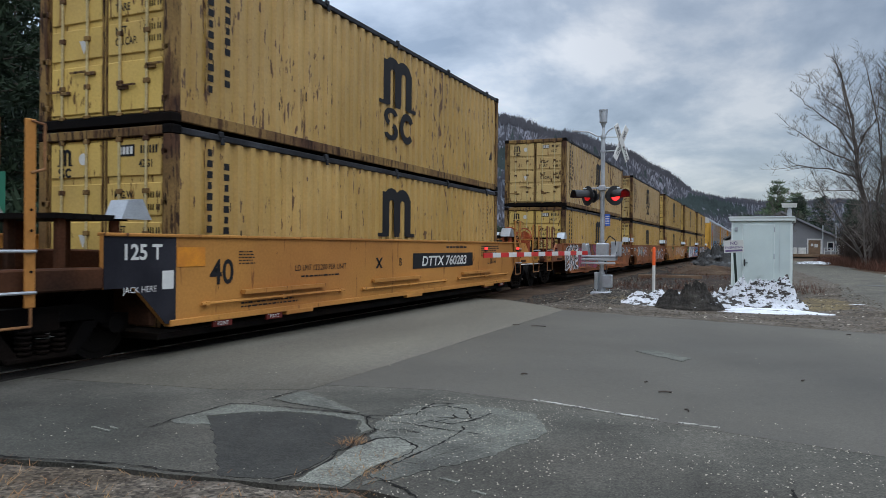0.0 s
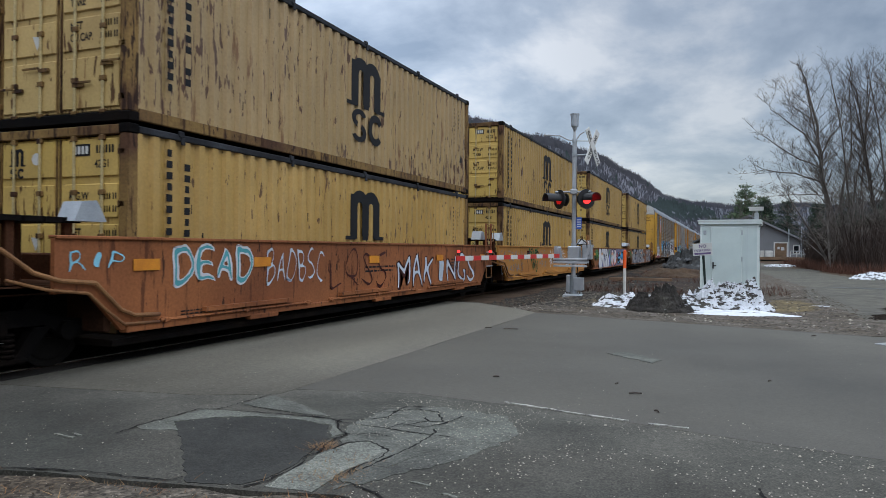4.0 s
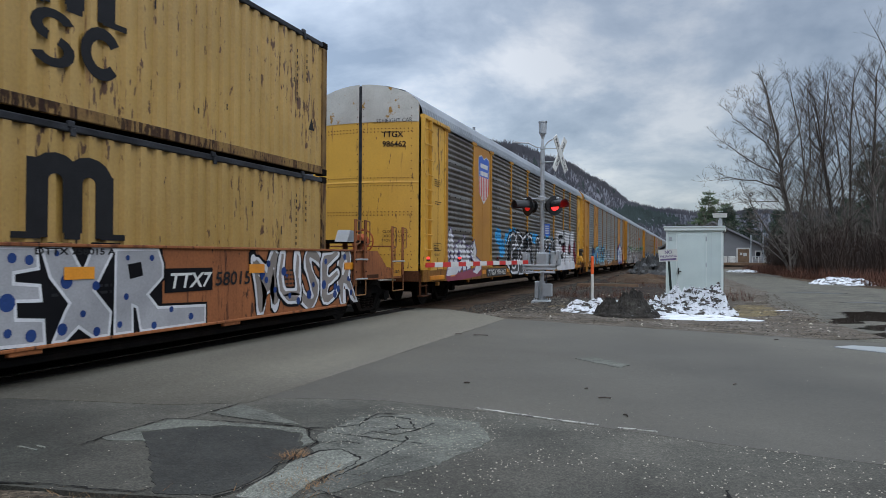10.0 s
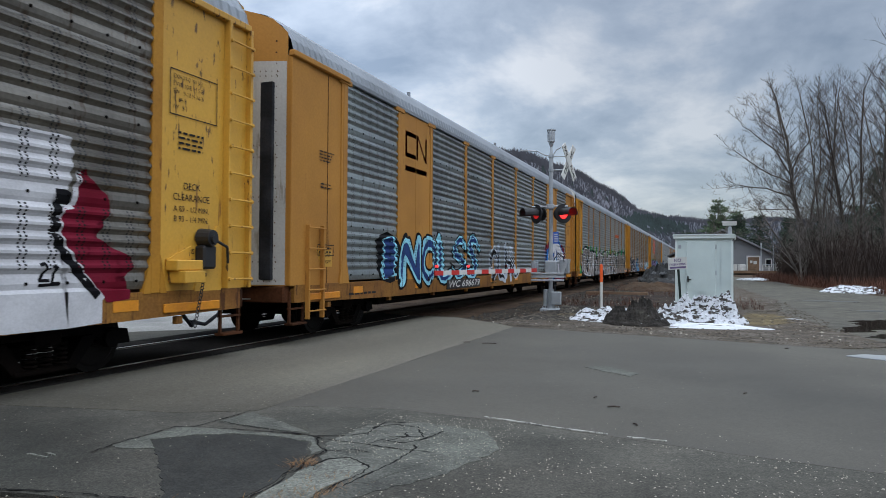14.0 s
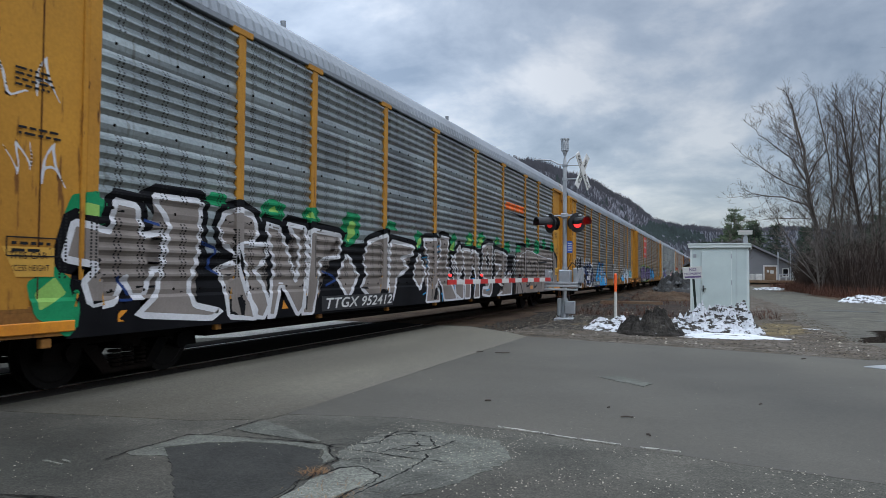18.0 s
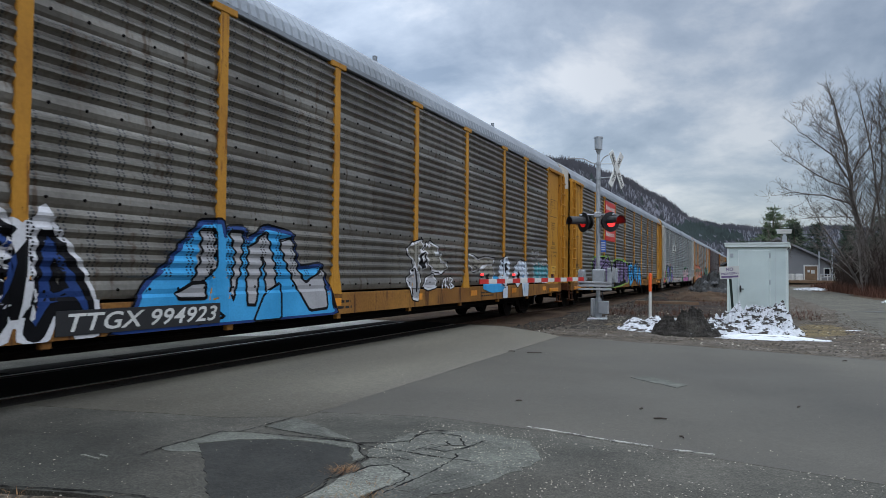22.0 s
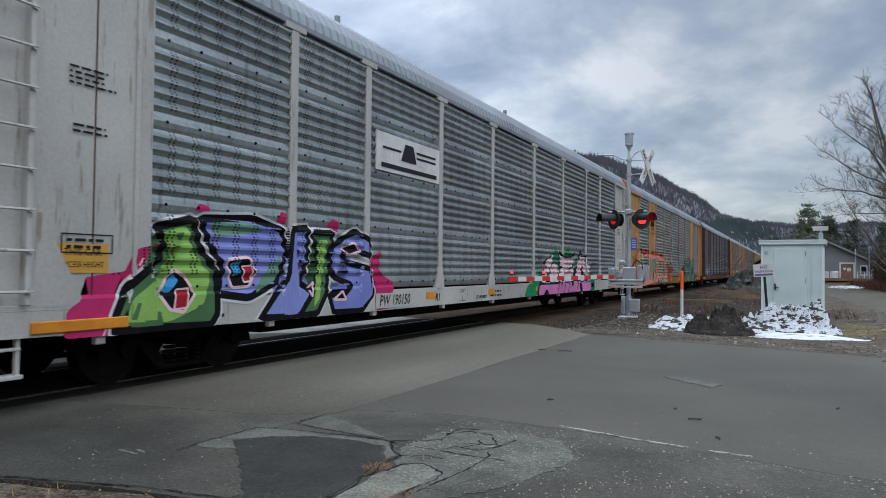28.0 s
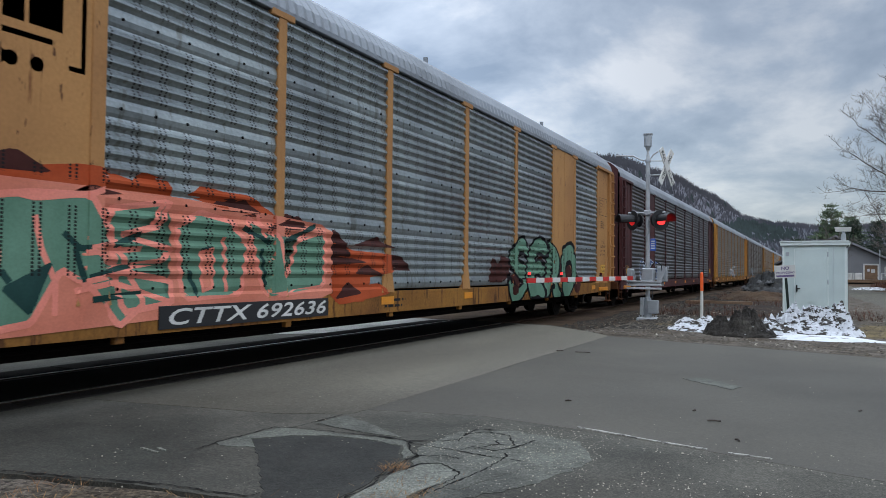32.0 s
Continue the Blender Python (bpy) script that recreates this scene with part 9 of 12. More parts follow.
def piece_violet():
    o = []
    o += rack_drawn("g_black", None, ("g_lime", 0.07), 0.0008,
        [(4.5, 1.81), (4.73, 1.92), (5.04, 2.06), (5.21, 2.04), (5.26, 1.84), (5.84, 1.97), (6.31, 2.1), (6.74, 2.09), (7.13, 2.13), (7.58, 2.02), (8.02, 2.21), (8.58, 1.99), (8.96, 1.79), (9.05, 1.44), (9.44, 1.95), (10.52, 2.05), (12.29, 2.03), (13.79, 1.85), (13.88, 0.92), (11.38, 0.77), (8.84, 0.67), (7.38, 0.67), (5.87, 0.67), (4.53, 0.67), (4.72, 1.11), (4.99, 1.37), (4.52, 1.48)])
    o += rack_drawn("g_violet", ("g_mauve", 0.03), None, 0.002,
        [(4.75, 1.88), (5.04, 2.02), (5.17, 2), (5.21, 1.76), (5.8, 1.91), (5.97, 1.71), (5.96, 1.43), (5.65, 1.18), (6.02, 0.94), (6.04, 0.8), (5.38, 0.81), (4.73, 0.79), (4.82, 1.11), (5.02, 1.4), (4.85, 1.46)],
        [(6.03, 1.87), (6.29, 2.03), (6.63, 2.02), (6.77, 1.78), (6.73, 1.56), (6.26, 1.45), (6.14, 1.35), (6.33, 1.16), (6.76, 1.27), (6.79, 0.91), (6.32, 0.87), (6.05, 1.18), (6.01, 1.55)],
        [(6.84, 1.92), (7.11, 2.05), (7.34, 1.99), (7.4, 1.66), (7.24, 1.58), (7.02, 1.65), (6.91, 1.42), (7.08, 1.18), (7.36, 1.41), (7.33, 1.04), (7.03, 0.96), (6.83, 1.2)],
        [(7.37, 1.84), (7.71, 1.98), (8.01, 2.15), (8.15, 1.93), (8.56, 1.92), (8.38, 1.69), (7.99, 1.55), (7.86, 1.27), (7.92, 0.94), (7.62, 0.99), (7.55, 1.5)],
        [(8.12, 1.67), (8.44, 1.93), (8.78, 1.82), (8.8, 1.52), (8.4, 1.39), (8.26, 1.26), (8.6, 1.13), (8.9, 1.2), (8.83, 0.91), (8.39, 0.97), (8.07, 1.27)],
        [(9.09, 0.99), (9.31, 1.81), (9.61, 1.85), (9.9, 1.45), (10.29, 1.98), (10.51, 1.75), (10.36, 0.96), (10.02, 0.87), (9.98, 1.35), (9.73, 1.07), (9.49, 1.35), (9.34, 0.71)],
        [(10.57, 1.89), (11.18, 1.97), (11.19, 1.67), (10.77, 1.55), (11.19, 1.46), (10.78, 1.25), (11.29, 1.14), (11.21, 0.93), (10.51, 0.89)],
        [(11.4, 1.93), (12.17, 1.9), (12.09, 1.02), (11.42, 0.98)],
        [(12.47, 1.91), (12.81, 1.97), (12.82, 1.59), (13.47, 1.81), (13.65, 1.66), (13.12, 1.35), (13.78, 1.11), (13.67, 0.89), (12.75, 0.95), (12.49, 1.13)])
    o += rack_drawn("g_black", None, None, 0.005,
        [(5.48, 1.41), (5.64, 1.47), (5.68, 1.31), (5.4, 1.22)],
        [(5.06, 1.59), (5.22, 1.59), (5.17, 1.47), (5.02, 1.43)],
        [(6.16, 1.62), (6.32, 1.71), (6.3, 1.52), (6.14, 1.47)],
        [(8.38, 1.69), (8.59, 1.74), (8.52, 1.52), (8.31, 1.47)],
        [(4.77, 1.81), (4.87, 1.82), (4.9, 1.52), (4.81, 1.58)])
    o += rack_drawn("g_lime", None, None, 0.006,
        [(6.17, 1.55), (6.25, 1.62), (6.28, 1.52)],
        [(5.5, 1.34), (5.58, 1.4), (5.59, 1.31)],
        [(6.34, 0.79), (6.54, 0.76), (6.54, 0.67), (6.38, 0.67)])
    o += rack_strokes("g_shell", 0.014, 0.006,
        [(5.21, 1.97), (5.27, 1.78), (5.84, 1.91)],
        [(5.69, 1.14), (5.95, 1.01), (6.09, 0.84)],
        [(6.72, 1.35), (6.76, 0.98), (6.46, 0.89)],
        [(7.42, 1.19), (7.55, 0.96)],
        [(8.18, 1.22), (8.32, 1.08)],
        [(8.98, 1.17), (8.83, 0.82)],
        [(5.38, 0.84), (5.62, 0.73), (5.66, 0.67)],
        [(6.23, 0.76), (6.28, 0.67)],
        [(9.45, 1.67), (9.29, 1.44)])
    return o


def piece_four_letters():
    o = []
    o += rack_drawn("g_magenta", None, None, 0.0005,
        [(2.41, 1.59), (2.71, 1.65), (2.61, 1.41), (2.31, 1.22), (2.13, 1.1), (2.11, 0.67), (1.55, 0.67), (1.58, 0.95), (1.83, 1.11), (1.79, 1.28), (2.02, 1.31), (2.27, 1.34)],
        [(3.23, 2.07), (3.32, 2.16), (3.48, 2.14), (3.51, 2.04)],
        [(4.75, 2.01), (4.87, 2.18), (5, 2.15), (4.97, 1.99)],
        [(5.96, 2.04), (6.11, 2.16), (6.3, 2.11), (6.27, 1.95)],
        [(7.21, 1.59), (7.58, 1.69), (7.49, 1.35), (8.05, 1.14), (7.9, 0.69), (7.42, 0.67)])
    o += rack_strokes("g_shell", 0.012, 0.0015,
        [(1.92, 1.2), (1.96, 1.22), (1.98, 1.18), (1.94, 1.17), (1.92, 1.2)],
        [(1.77, 0.71), (1.83, 0.82)],
        [(1.84, 0.7), (1.91, 0.85)],
        [(1.92, 0.69), (1.99, 0.86)],
        [(2, 0.67), (2.08, 0.87)],
        [(2.42, 1.4), (2.49, 1.5)],
        [(2.49, 1.4), (2.57, 1.52)])
    o += rack_drawn("g_olive", ("g_black", 0.05), ("g_white", 0.085), 0.002,
        [(2.66, 1.84), (3.23, 1.97), (3.33, 1.62), (3.62, 1.34), (3.64, 0.82), (3.54, 0.68), (2.79, 0.7), (2.14, 0.7), (2.14, 0.86), (2.28, 1.16), (2.69, 1.46), (2.78, 1.67)],
        [(5.6, 1.92), (6.12, 1.93), (6.05, 1.43), (5.95, 1), (5.73, 0.71), (5.29, 0.69), (5.6, 1.01), (5.76, 1.35)])
    o += rack_drawn("g_lilac", ("g_black", 0.05), ("g_white", 0.085), 0.0026,
        [(3.34, 1.98), (4.28, 2.04), (4.88, 1.92), (4.98, 1.58), (4.77, 1.19), (4.2, 0.99), (3.65, 1.06), (3.72, 1.41), (3.47, 1.69)],
        [(5.09, 1.94), (5.48, 1.98), (5.47, 1.51), (5.29, 1.18), (5.6, 1.02), (5.29, 0.69), (4.45, 0.71), (4.68, 0.95), (5.02, 1.26)],
        [(6.28, 1.82), (6.76, 2), (7.19, 1.86), (7.21, 1.59), (6.69, 1.71), (6.36, 1.62), (6.53, 1.48), (7.22, 1.38), (7.32, 0.96), (6.97, 0.69), (6.15, 0.7), (6.02, 0.98), (6.46, 0.98), (6.67, 1.12), (6.14, 1.26), (5.97, 1.61)])
    o += rack_drawn("g_lime", None, None, 0.006,
        [(2.76, 1.79), (3.14, 1.88), (3.19, 1.61), (3.53, 1.27), (3.39, 0.93), (2.87, 0.76), (2.28, 0.79), (2.35, 1.04), (2.62, 1.22), (2.94, 1.41), (2.95, 1.61)],
        [(5.71, 1.81), (5.97, 1.82), (5.86, 1.35), (5.77, 0.92), (5.63, 0.8), (5.72, 1.35)])
    o += rack_drawn("g_olive", None, None, 0.007,
        [(2.51, 0.87), (2.74, 0.89), (2.79, 0.73), (2.53, 0.73)],
        [(2.93, 1.77), (3.06, 1.8), (3.06, 1.68)],
        [(3.3, 0.93), (3.54, 0.96), (3.49, 0.75), (3.26, 0.75)])
    o += rack_drawn("g_sea", None, None, 0.006,
        [(3.51, 1.94), (4.17, 1.99), (4.52, 1.88), (3.56, 1.76)],
        [(4.88, 1.58), (4.77, 1.23), (4.31, 1.04), (4.53, 1.34)])
    o += rack_drawn("g_black", ("g_shell", 0.02), None, 0.009,
        [(2.7, 1.09), (2.9, 1.36), (3.11, 1.28), (3.25, 1.07), (3.08, 0.86), (2.87, 0.9)],
        [(3.79, 1.49), (4.19, 1.53), (4.36, 1.34), (4.2, 1.14), (3.88, 1.13)],
        [(6.36, 1.71), (6.68, 1.81), (6.94, 1.68), (6.52, 1.6)],
        [(6.14, 0.9), (6.38, 1.03), (6.49, 0.89)],
        [(5.48, 1.09), (5.62, 1.18), (5.59, 0.97)])
    o += rack_drawn("g_blue", None, None, 0.012,
        [(2.74, 1.12), (2.91, 1.31), (3.01, 1.24), (2.85, 1.08)],
        [(3.87, 1.45), (4.03, 1.48), (4.02, 1.31), (3.9, 1.27)])
    o += rack_drawn("g_red", ("g_shell", 0.012), None, 0.013,
        [(2.96, 1.13), (3.16, 1.14), (3.12, 0.91), (2.93, 0.9)],
        [(4.08, 1.4), (4.28, 1.42), (4.24, 1.21), (4.11, 1.2)])
    return o


def piece_pink():
    o = []
    o += rack_drawn("g_green", None, None, 0.0005,
        [(15.03, 0.67), (15.22, 0.9), (15.45, 1.02), (15.93, 1.16), (16.17, 1.17), (16.46, 1.37), (16.66, 1.37), (16.32, 0.99), (16.12, 0.67)],
        [(17.57, 1.68), (17.71, 1.96), (17.99, 2.01), (18.13, 1.77), (18.08, 1.63)],
        [(17.91, 1.96), (18.01, 1.92), (18.11, 1.78), (18.25, 1.44), (18.15, 1.34), (18.07, 1.63), (17.92, 1.7)],
        [(18.56, 1.86), (18.79, 1.9), (19.01, 2.03), (19.33, 2.08), (19.44, 1.98), (19.69, 1.95), (19.55, 1.87), (18.71, 1.82)],
        [(20, 1.77), (20.24, 1.81), (20.2, 1.62), (19.86, 1.13), (19.82, 1.22), (19.97, 1.56)],
        [(21.47, 1.24), (21.8, 1.31), (22.58, 1.23), (22.59, 0.68), (22.1, 0.67), (21.92, 0.98)])
    o += rack_drawn("g_pink", None, ("g_black", 0.04), 0.0014,
        [(16.22, 0.67), (16.32, 0.96), (18.15, 0.95), (18.16, 0.67)],
        [(17.95, 0.67), (17.94, 0.98), (18.24, 1.02), (19.57, 1.04), (21.92, 1.01), (22.09, 0.93), (22.1, 0.67), (19.58, 0.67), (18.65, 0.67)])
    o += rack_drawn("g_black", None, None, 0.0026,
        [(18.11, 1.9), (18.16, 1.92), (18.26, 1.94), (18.3, 1.64), (18.46, 1.48), (18.25, 1.41), (18.16, 1.59)],
        [(19.86, 1.13), (19.93, 1.4), (20.33, 1.61), (20.06, 1.13)])
    o += rack_drawn("g_shell", ("g_pale", 0.012), ("g_black", 0.05), 0.003,
        [(16.84, 1.63), (17.11, 1.68), (17.59, 1.87), (17.55, 1.68), (17.34, 1.44), (16.99, 1.21), (16.79, 1.03), (16.47, 1.05), (16.86, 1.47), (16.92, 1.53)],
        [(17.29, 1.03), (17.26, 1.21), (17.44, 1.48), (17.72, 1.6), (18, 1.56), (18.14, 1.31), (18.15, 1.04)],
        [(18.24, 1.04), (18.23, 1.27), (18.3, 1.38), (18.49, 1.46), (18.69, 1.44), (18.81, 1.34), (18.86, 1.13), (18.85, 1.03)],
        [(18.26, 1.88), (18.37, 1.83), (18.54, 1.77), (19.01, 1.75), (19.55, 1.78), (19.9, 1.84), (19.87, 1.69), (19.77, 1.58), (19.59, 1.5), (19.16, 1.48), (19.1, 1.34), (19.16, 1.04), (18.94, 1.03), (18.87, 1.31), (18.72, 1.49), (18.48, 1.49), (18.34, 1.55), (18.28, 1.69)],
        [(19.19, 1.03), (19.22, 1.12), (19.35, 1.38), (19.7, 1.45), (19.87, 1.55), (19.85, 1.4), (19.78, 1.21), (19.52, 1.23), (19.53, 1.17), (19.78, 1.15), (19.81, 1.06)],
        [(20.06, 1.13), (20.33, 1.57), (20.25, 1.61), (20.76, 1.91), (20.78, 1.74), (20.66, 1.54), (20.95, 1.82), (21.43, 1.84), (21.39, 1.49), (21.24, 1.24), (20.97, 1.19), (20.95, 1.14), (21.17, 1.12), (20.97, 1.02), (20.52, 1.07), (20.43, 1.12)],
        [(21.52, 1.59), (21.68, 1.65), (21.88, 1.55), (21.9, 1.4), (21.79, 1.44), (21.71, 1.35), (21.89, 1.09), (21.86, 1.03), (21.61, 1.04), (21.63, 1.27), (21.52, 1.45)])
    o += rack_drawn("g_black", None, None, 0.006,
        [(17.59, 1.07), (17.61, 1.21), (17.76, 1.23), (17.81, 1.08), (17.71, 1.03)],
        [(16.68, 0.67), (16.88, 0.82), (17.09, 0.79), (17.16, 0.67)],
        [(20.69, 1.34), (20.77, 1.51), (20.94, 1.56), (20.92, 1.34)],
        [(18.42, 1.06), (18.53, 1.12), (18.63, 1.09), (18.59, 0.93), (18.49, 0.89), (18.42, 0.96)],
        [(19.57, 1.04), (19.83, 1.04), (19.79, 0.89), (19.68, 0.84), (19.59, 0.93)],
        [(21.22, 1.1), (21.47, 1.24), (21.61, 1.09), (21.48, 0.95), (21.32, 0.96)],
        [(20.52, 0.96), (20.79, 0.98), (20.96, 0.67), (20.68, 0.67)])
    o += rack_strokes("g_black", 0.022, 0.0066,
        [(18.85, 0.97), (18.84, 0.83), (18.71, 0.67)],
        [(19.21, 0.99), (19.41, 0.91), (19.14, 0.68)],
        [(20.28, 1.04), (20.33, 0.93), (20.28, 0.75)],
        [(20.39, 1.02), (20.46, 0.8)],
        [(17.94, 0.97), (18.19, 1), (18.21, 0.92), (18.09, 0.78)])
    o += rack_strokes("g_black", 0.045, 0.002,
        [(16.13, 0.67), (16.32, 0.99), (16.66, 1.28), (16.9, 1.52), (16.65, 1.65)],
        [(18.16, 1.92), (18.26, 1.94), (18.54, 1.81), (19.01, 1.79), (19.55, 1.82), (19.92, 1.92), (19.97, 1.98)],
        [(20.26, 1.67), (20.6, 1.96), (20.8, 2.01), (20.81, 1.81), (21.4, 1.87)])
    o += rack_strokes("g_black", 0.012, 0.002,
        [(15.98, 1.66), (16.05, 1.75), (15.97, 1.5)],
        [(16.02, 1.51), (16.11, 1.62), (16.15, 1.53), (16.06, 1.5)],
        [(16.21, 1.66), (16.3, 1.7), (16.24, 1.47)],
        [(16.34, 1.67), (16.46, 1.69), (16.38, 1.58), (16.5, 1.49)],
        [(22.16, 1.69), (22.25, 1.71), (22.14, 1.5), (22.32, 1.56), (22.38, 1.73), (22.44, 1.54), (22.57, 1.7)])
    return o


def piece_sea_green():
    o = []
    o += rack_drawn("g_rustred", None, None, 0.0003,
        [(2.09, 2.36), (2.62, 2.48), (2.77, 2.08), (2.26, 1.79), (2.03, 2.16)],
        [(3.15, 2.36), (4.22, 2.46), (5.15, 2.4), (5.28, 1.98), (3.84, 2.09), (3.4, 2.23)],
        [(5.34, 2.16), (7.03, 2.43), (8.09, 2.2), (5.85, 2.04)],
        [(1.04, 1.25), (2.23, 1.23), (2.18, 0.67), (1.05, 0.71)],
        [(11.11, 1.85), (12.32, 1.5), (12.01, 0.87), (11.13, 0.89)])
    o += rack_drawn("g_brown", None, None, 0.001,
        [(1.77, 1.98), (2.09, 2.14), (2.42, 2.11), (2.74, 1.88), (2.29, 1.87), (1.89, 1.83)],
        [(1.31, 1.87), (1.57, 1.96), (1.8, 1.89), (1.58, 1.83)],
        [(1.38, 1.29), (1.7, 1.48), (1.92, 1.58), (2.17, 1.57), (2.29, 1.29)],
        [(1.32, 1.65), (1.58, 1.71), (1.92, 1.65)],
        [(1.77, 1.02), (2, 1.12), (2.22, 1)],
        [(2.18, 2.26), (2.48, 2.2), (2.62, 2.25), (2.42, 2.14)],
        [(2.82, 2.41), (3.14, 2.48), (3.48, 2.21), (3.15, 2.21)],
        [(3.98, 2.26), (4.53, 2.42), (4.97, 2.36)],
        [(4.87, 2.07), (5.09, 2.28), (5.33, 2.26), (5.34, 1.99)],
        [(5.59, 2.24), (6.26, 2.47), (6.64, 2.28)],
        [(6.72, 2.07), (7.03, 2.22), (7.45, 2.16)],
        [(8.79, 2.09), (9.22, 2.27), (9.57, 2.1)],
        [(9.81, 1.97), (10.3, 2.14), (10.56, 1.97)])
    o += rack_drawn("g_salmon", None, None, 0.0016,
        [(2.69, 2.41), (2.91, 2.34), (3.58, 1.95), (4.03, 2.16), (4.75, 2.24), (5.21, 2.18), (5.85, 2.2), (8.09, 2.2), (11.1, 2.03), (11.12, 0.95), (6.45, 0.75), (4.07, 0.67), (2.13, 0.67), (2.21, 1.23), (2, 1.99)])
    o += rack_drawn("g_sea", ("g_blush", 0.035), None, 0.0026,
        [(2.04, 1.96), (2.81, 1.83), (2.9, 1.6), (2.71, 1.58), (3.18, 1.3), (2.83, 1.24), (2.44, 1.41)],
        [(2.8, 2.36), (3.15, 2.17), (3.52, 1.87), (3.61, 1.62), (3.53, 1.3), (3.19, 1.36), (2.95, 1.72)],
        [(2.8, 1.2), (3.18, 1.3), (3.54, 1.2), (3.72, 0.95), (4.02, 0.67), (2.81, 0.67), (2.88, 0.95)],
        [(3.55, 1.94), (4.03, 2.11), (4.54, 2.15), (4.9, 1.95), (5.09, 1.59), (5.04, 1.14), (4.46, 0.93), (3.89, 1.02), (3.65, 1.35)],
        [(5.21, 2.12), (5.82, 2.12), (5.77, 1.6), (5.61, 1.19), (5.79, 0.88), (5.15, 0.89), (5.13, 1.74)],
        [(5.99, 2.01), (6.42, 2.08), (7.04, 2.11), (7.35, 1.64), (7.71, 1), (7.4, 0.77), (7.06, 1.18), (6.74, 1.36), (6.45, 0.86), (6.09, 0.81), (5.78, 0.86), (6.14, 1.44)],
        [(7.24, 1.99), (8.05, 2.13), (7.91, 1.85), (7.41, 1.73), (8.07, 1.59), (7.92, 1.46), (7.25, 1.36), (8.08, 1.24), (8.08, 0.99), (7.43, 0.91)],
        [(8.14, 1.84), (8.49, 2.05), (8.99, 1.97), (9.3, 1.69), (9.2, 1.07), (8.25, 1.03)],
        [(9.27, 2.04), (9.91, 1.81), (10.06, 1.25), (10.3, 1.8), (10.94, 1.94), (10.93, 1.13), (9.64, 1.01)])
    o += rack_drawn("g_teal_dark", None, None, 0.006,
        [(2.2, 1.8), (2.86, 1.35), (2.79, 1.26), (2.43, 1.52)],
        [(2.92, 2.03), (3.41, 1.61), (3.29, 1.54)],
        [(4.05, 1.58), (4.16, 1.71), (4.44, 1.75), (4.5, 1.64), (4.19, 1.6)],
        [(4.15, 1.28), (4.55, 1.46), (4.61, 1.41), (4.2, 1.17)],
        [(3.02, 1.41), (3.55, 1.42), (3.51, 1.32), (3.1, 1.3)],
        [(5.66, 1.84), (5.79, 1.85), (5.73, 1.6), (5.61, 1.44)],
        [(6.15, 1.19), (6.66, 1.45), (6.44, 0.92)])
    o += rack_drawn("g_salmon", ("g_blush", 0.02), None, 0.007,
        [(4.07, 1.55), (4.36, 1.63), (4.45, 1.53), (4.12, 1.25)],
        [(4.2, 1.17), (4.61, 1.43), (4.61, 1.15), (4.25, 1.05)],
        [(3.22, 1), (3.43, 0.99), (3.27, 0.77)],
        [(7.05, 1.59), (7.3, 1.64), (7.3, 1.41)],
        [(8.5, 1.57), (8.7, 1.62), (8.71, 1.16), (8.55, 1.11)])
    return o

def piece_spiked():
    o = []
    o += rack_drawn("g_stone", ("g_white", 0.022), ("g_black", 0.05), 0.002,
        [(15.36, 1.79), (15.52, 1.92), (15.77, 1.99), (16.11, 2.04), (16.12, 1.89), (15.93, 1.7), (15.88, 1.55), (15.75, 1.41), (15.68, 1.57), (15.52, 1.72)],
        [(16.34, 1.99), (16.43, 1.9), (16.49, 2.03), (16.89, 1.91), (16.96, 1.85), (16.89, 1.79), (16.71, 1.81), (16.78, 1.75), (17.09, 1.77), (17.02, 1.61), (17.43, 1.58), (17.41, 1.45), (17.02, 1.36), (16.66, 1.42), (16.45, 1.53), (16.38, 1.71), (16.18, 1.86)])
    o += rack_drawn("g_ash", ("g_white", 0.022), ("g_black", 0.05), 0.0024,
        [(15.69, 1.51), (15.87, 1.34), (16.05, 1.24), (15.89, 0.92), (15.89, 0.8), (15.66, 0.83), (15.54, 1.04), (15.38, 1.2)],
        [(16.17, 1.06), (16.31, 1.23), (16.58, 1.32), (16.83, 1.22), (16.79, 1.06), (16.38, 1.01)])
    o += rack_drawn("g_black", ("g_white", 0.022), None, 0.006,
        [(15.94, 1.68), (16.04, 1.79), (16.23, 1.84), (16.35, 1.76), (16.35, 1.59), (16.24, 1.45), (16.06, 1.42), (15.95, 1.52)],
        [(16.61, 1.42), (17.06, 1.39), (16.91, 1.33), (16.69, 1.34)])
    o += rack_drawn("g_white", None, None, 0.009,
        [(16.07, 1.63), (16.2, 1.78), (16.28, 1.77), (16.18, 1.58)])
    o += rack_strokes("g_white", 0.02, 0.006,
        [(17.1, 1.01), (17.24, 1.2), (17.39, 1.23)],
        [(17.29, 1.02), (17.35, 1.23), (17.34, 1.11), (17.52, 1.26)],
        [(17.34, 1.11), (17.48, 1.01)],
        [(17.57, 1.01), (17.61, 1.26), (17.77, 1.22), (17.63, 1.14), (17.8, 1.05), (17.57, 1.01)])
    o += rack_strokes("g_black", 0.035, 0.0045,
        [(17.1, 1.01), (17.24, 1.2), (17.39, 1.23)],
        [(17.29, 1.02), (17.35, 1.23), (17.34, 1.11), (17.52, 1.26)],
        [(17.57, 1.01), (17.61, 1.26), (17.77, 1.22), (17.63, 1.14), (17.8, 1.05), (17.57, 1.01)],
        [(15.69, 1.51), (15.79, 1.14), (15.78, 0.87)],
        [(15.6, 1.01), (15.94, 1)])
    return o


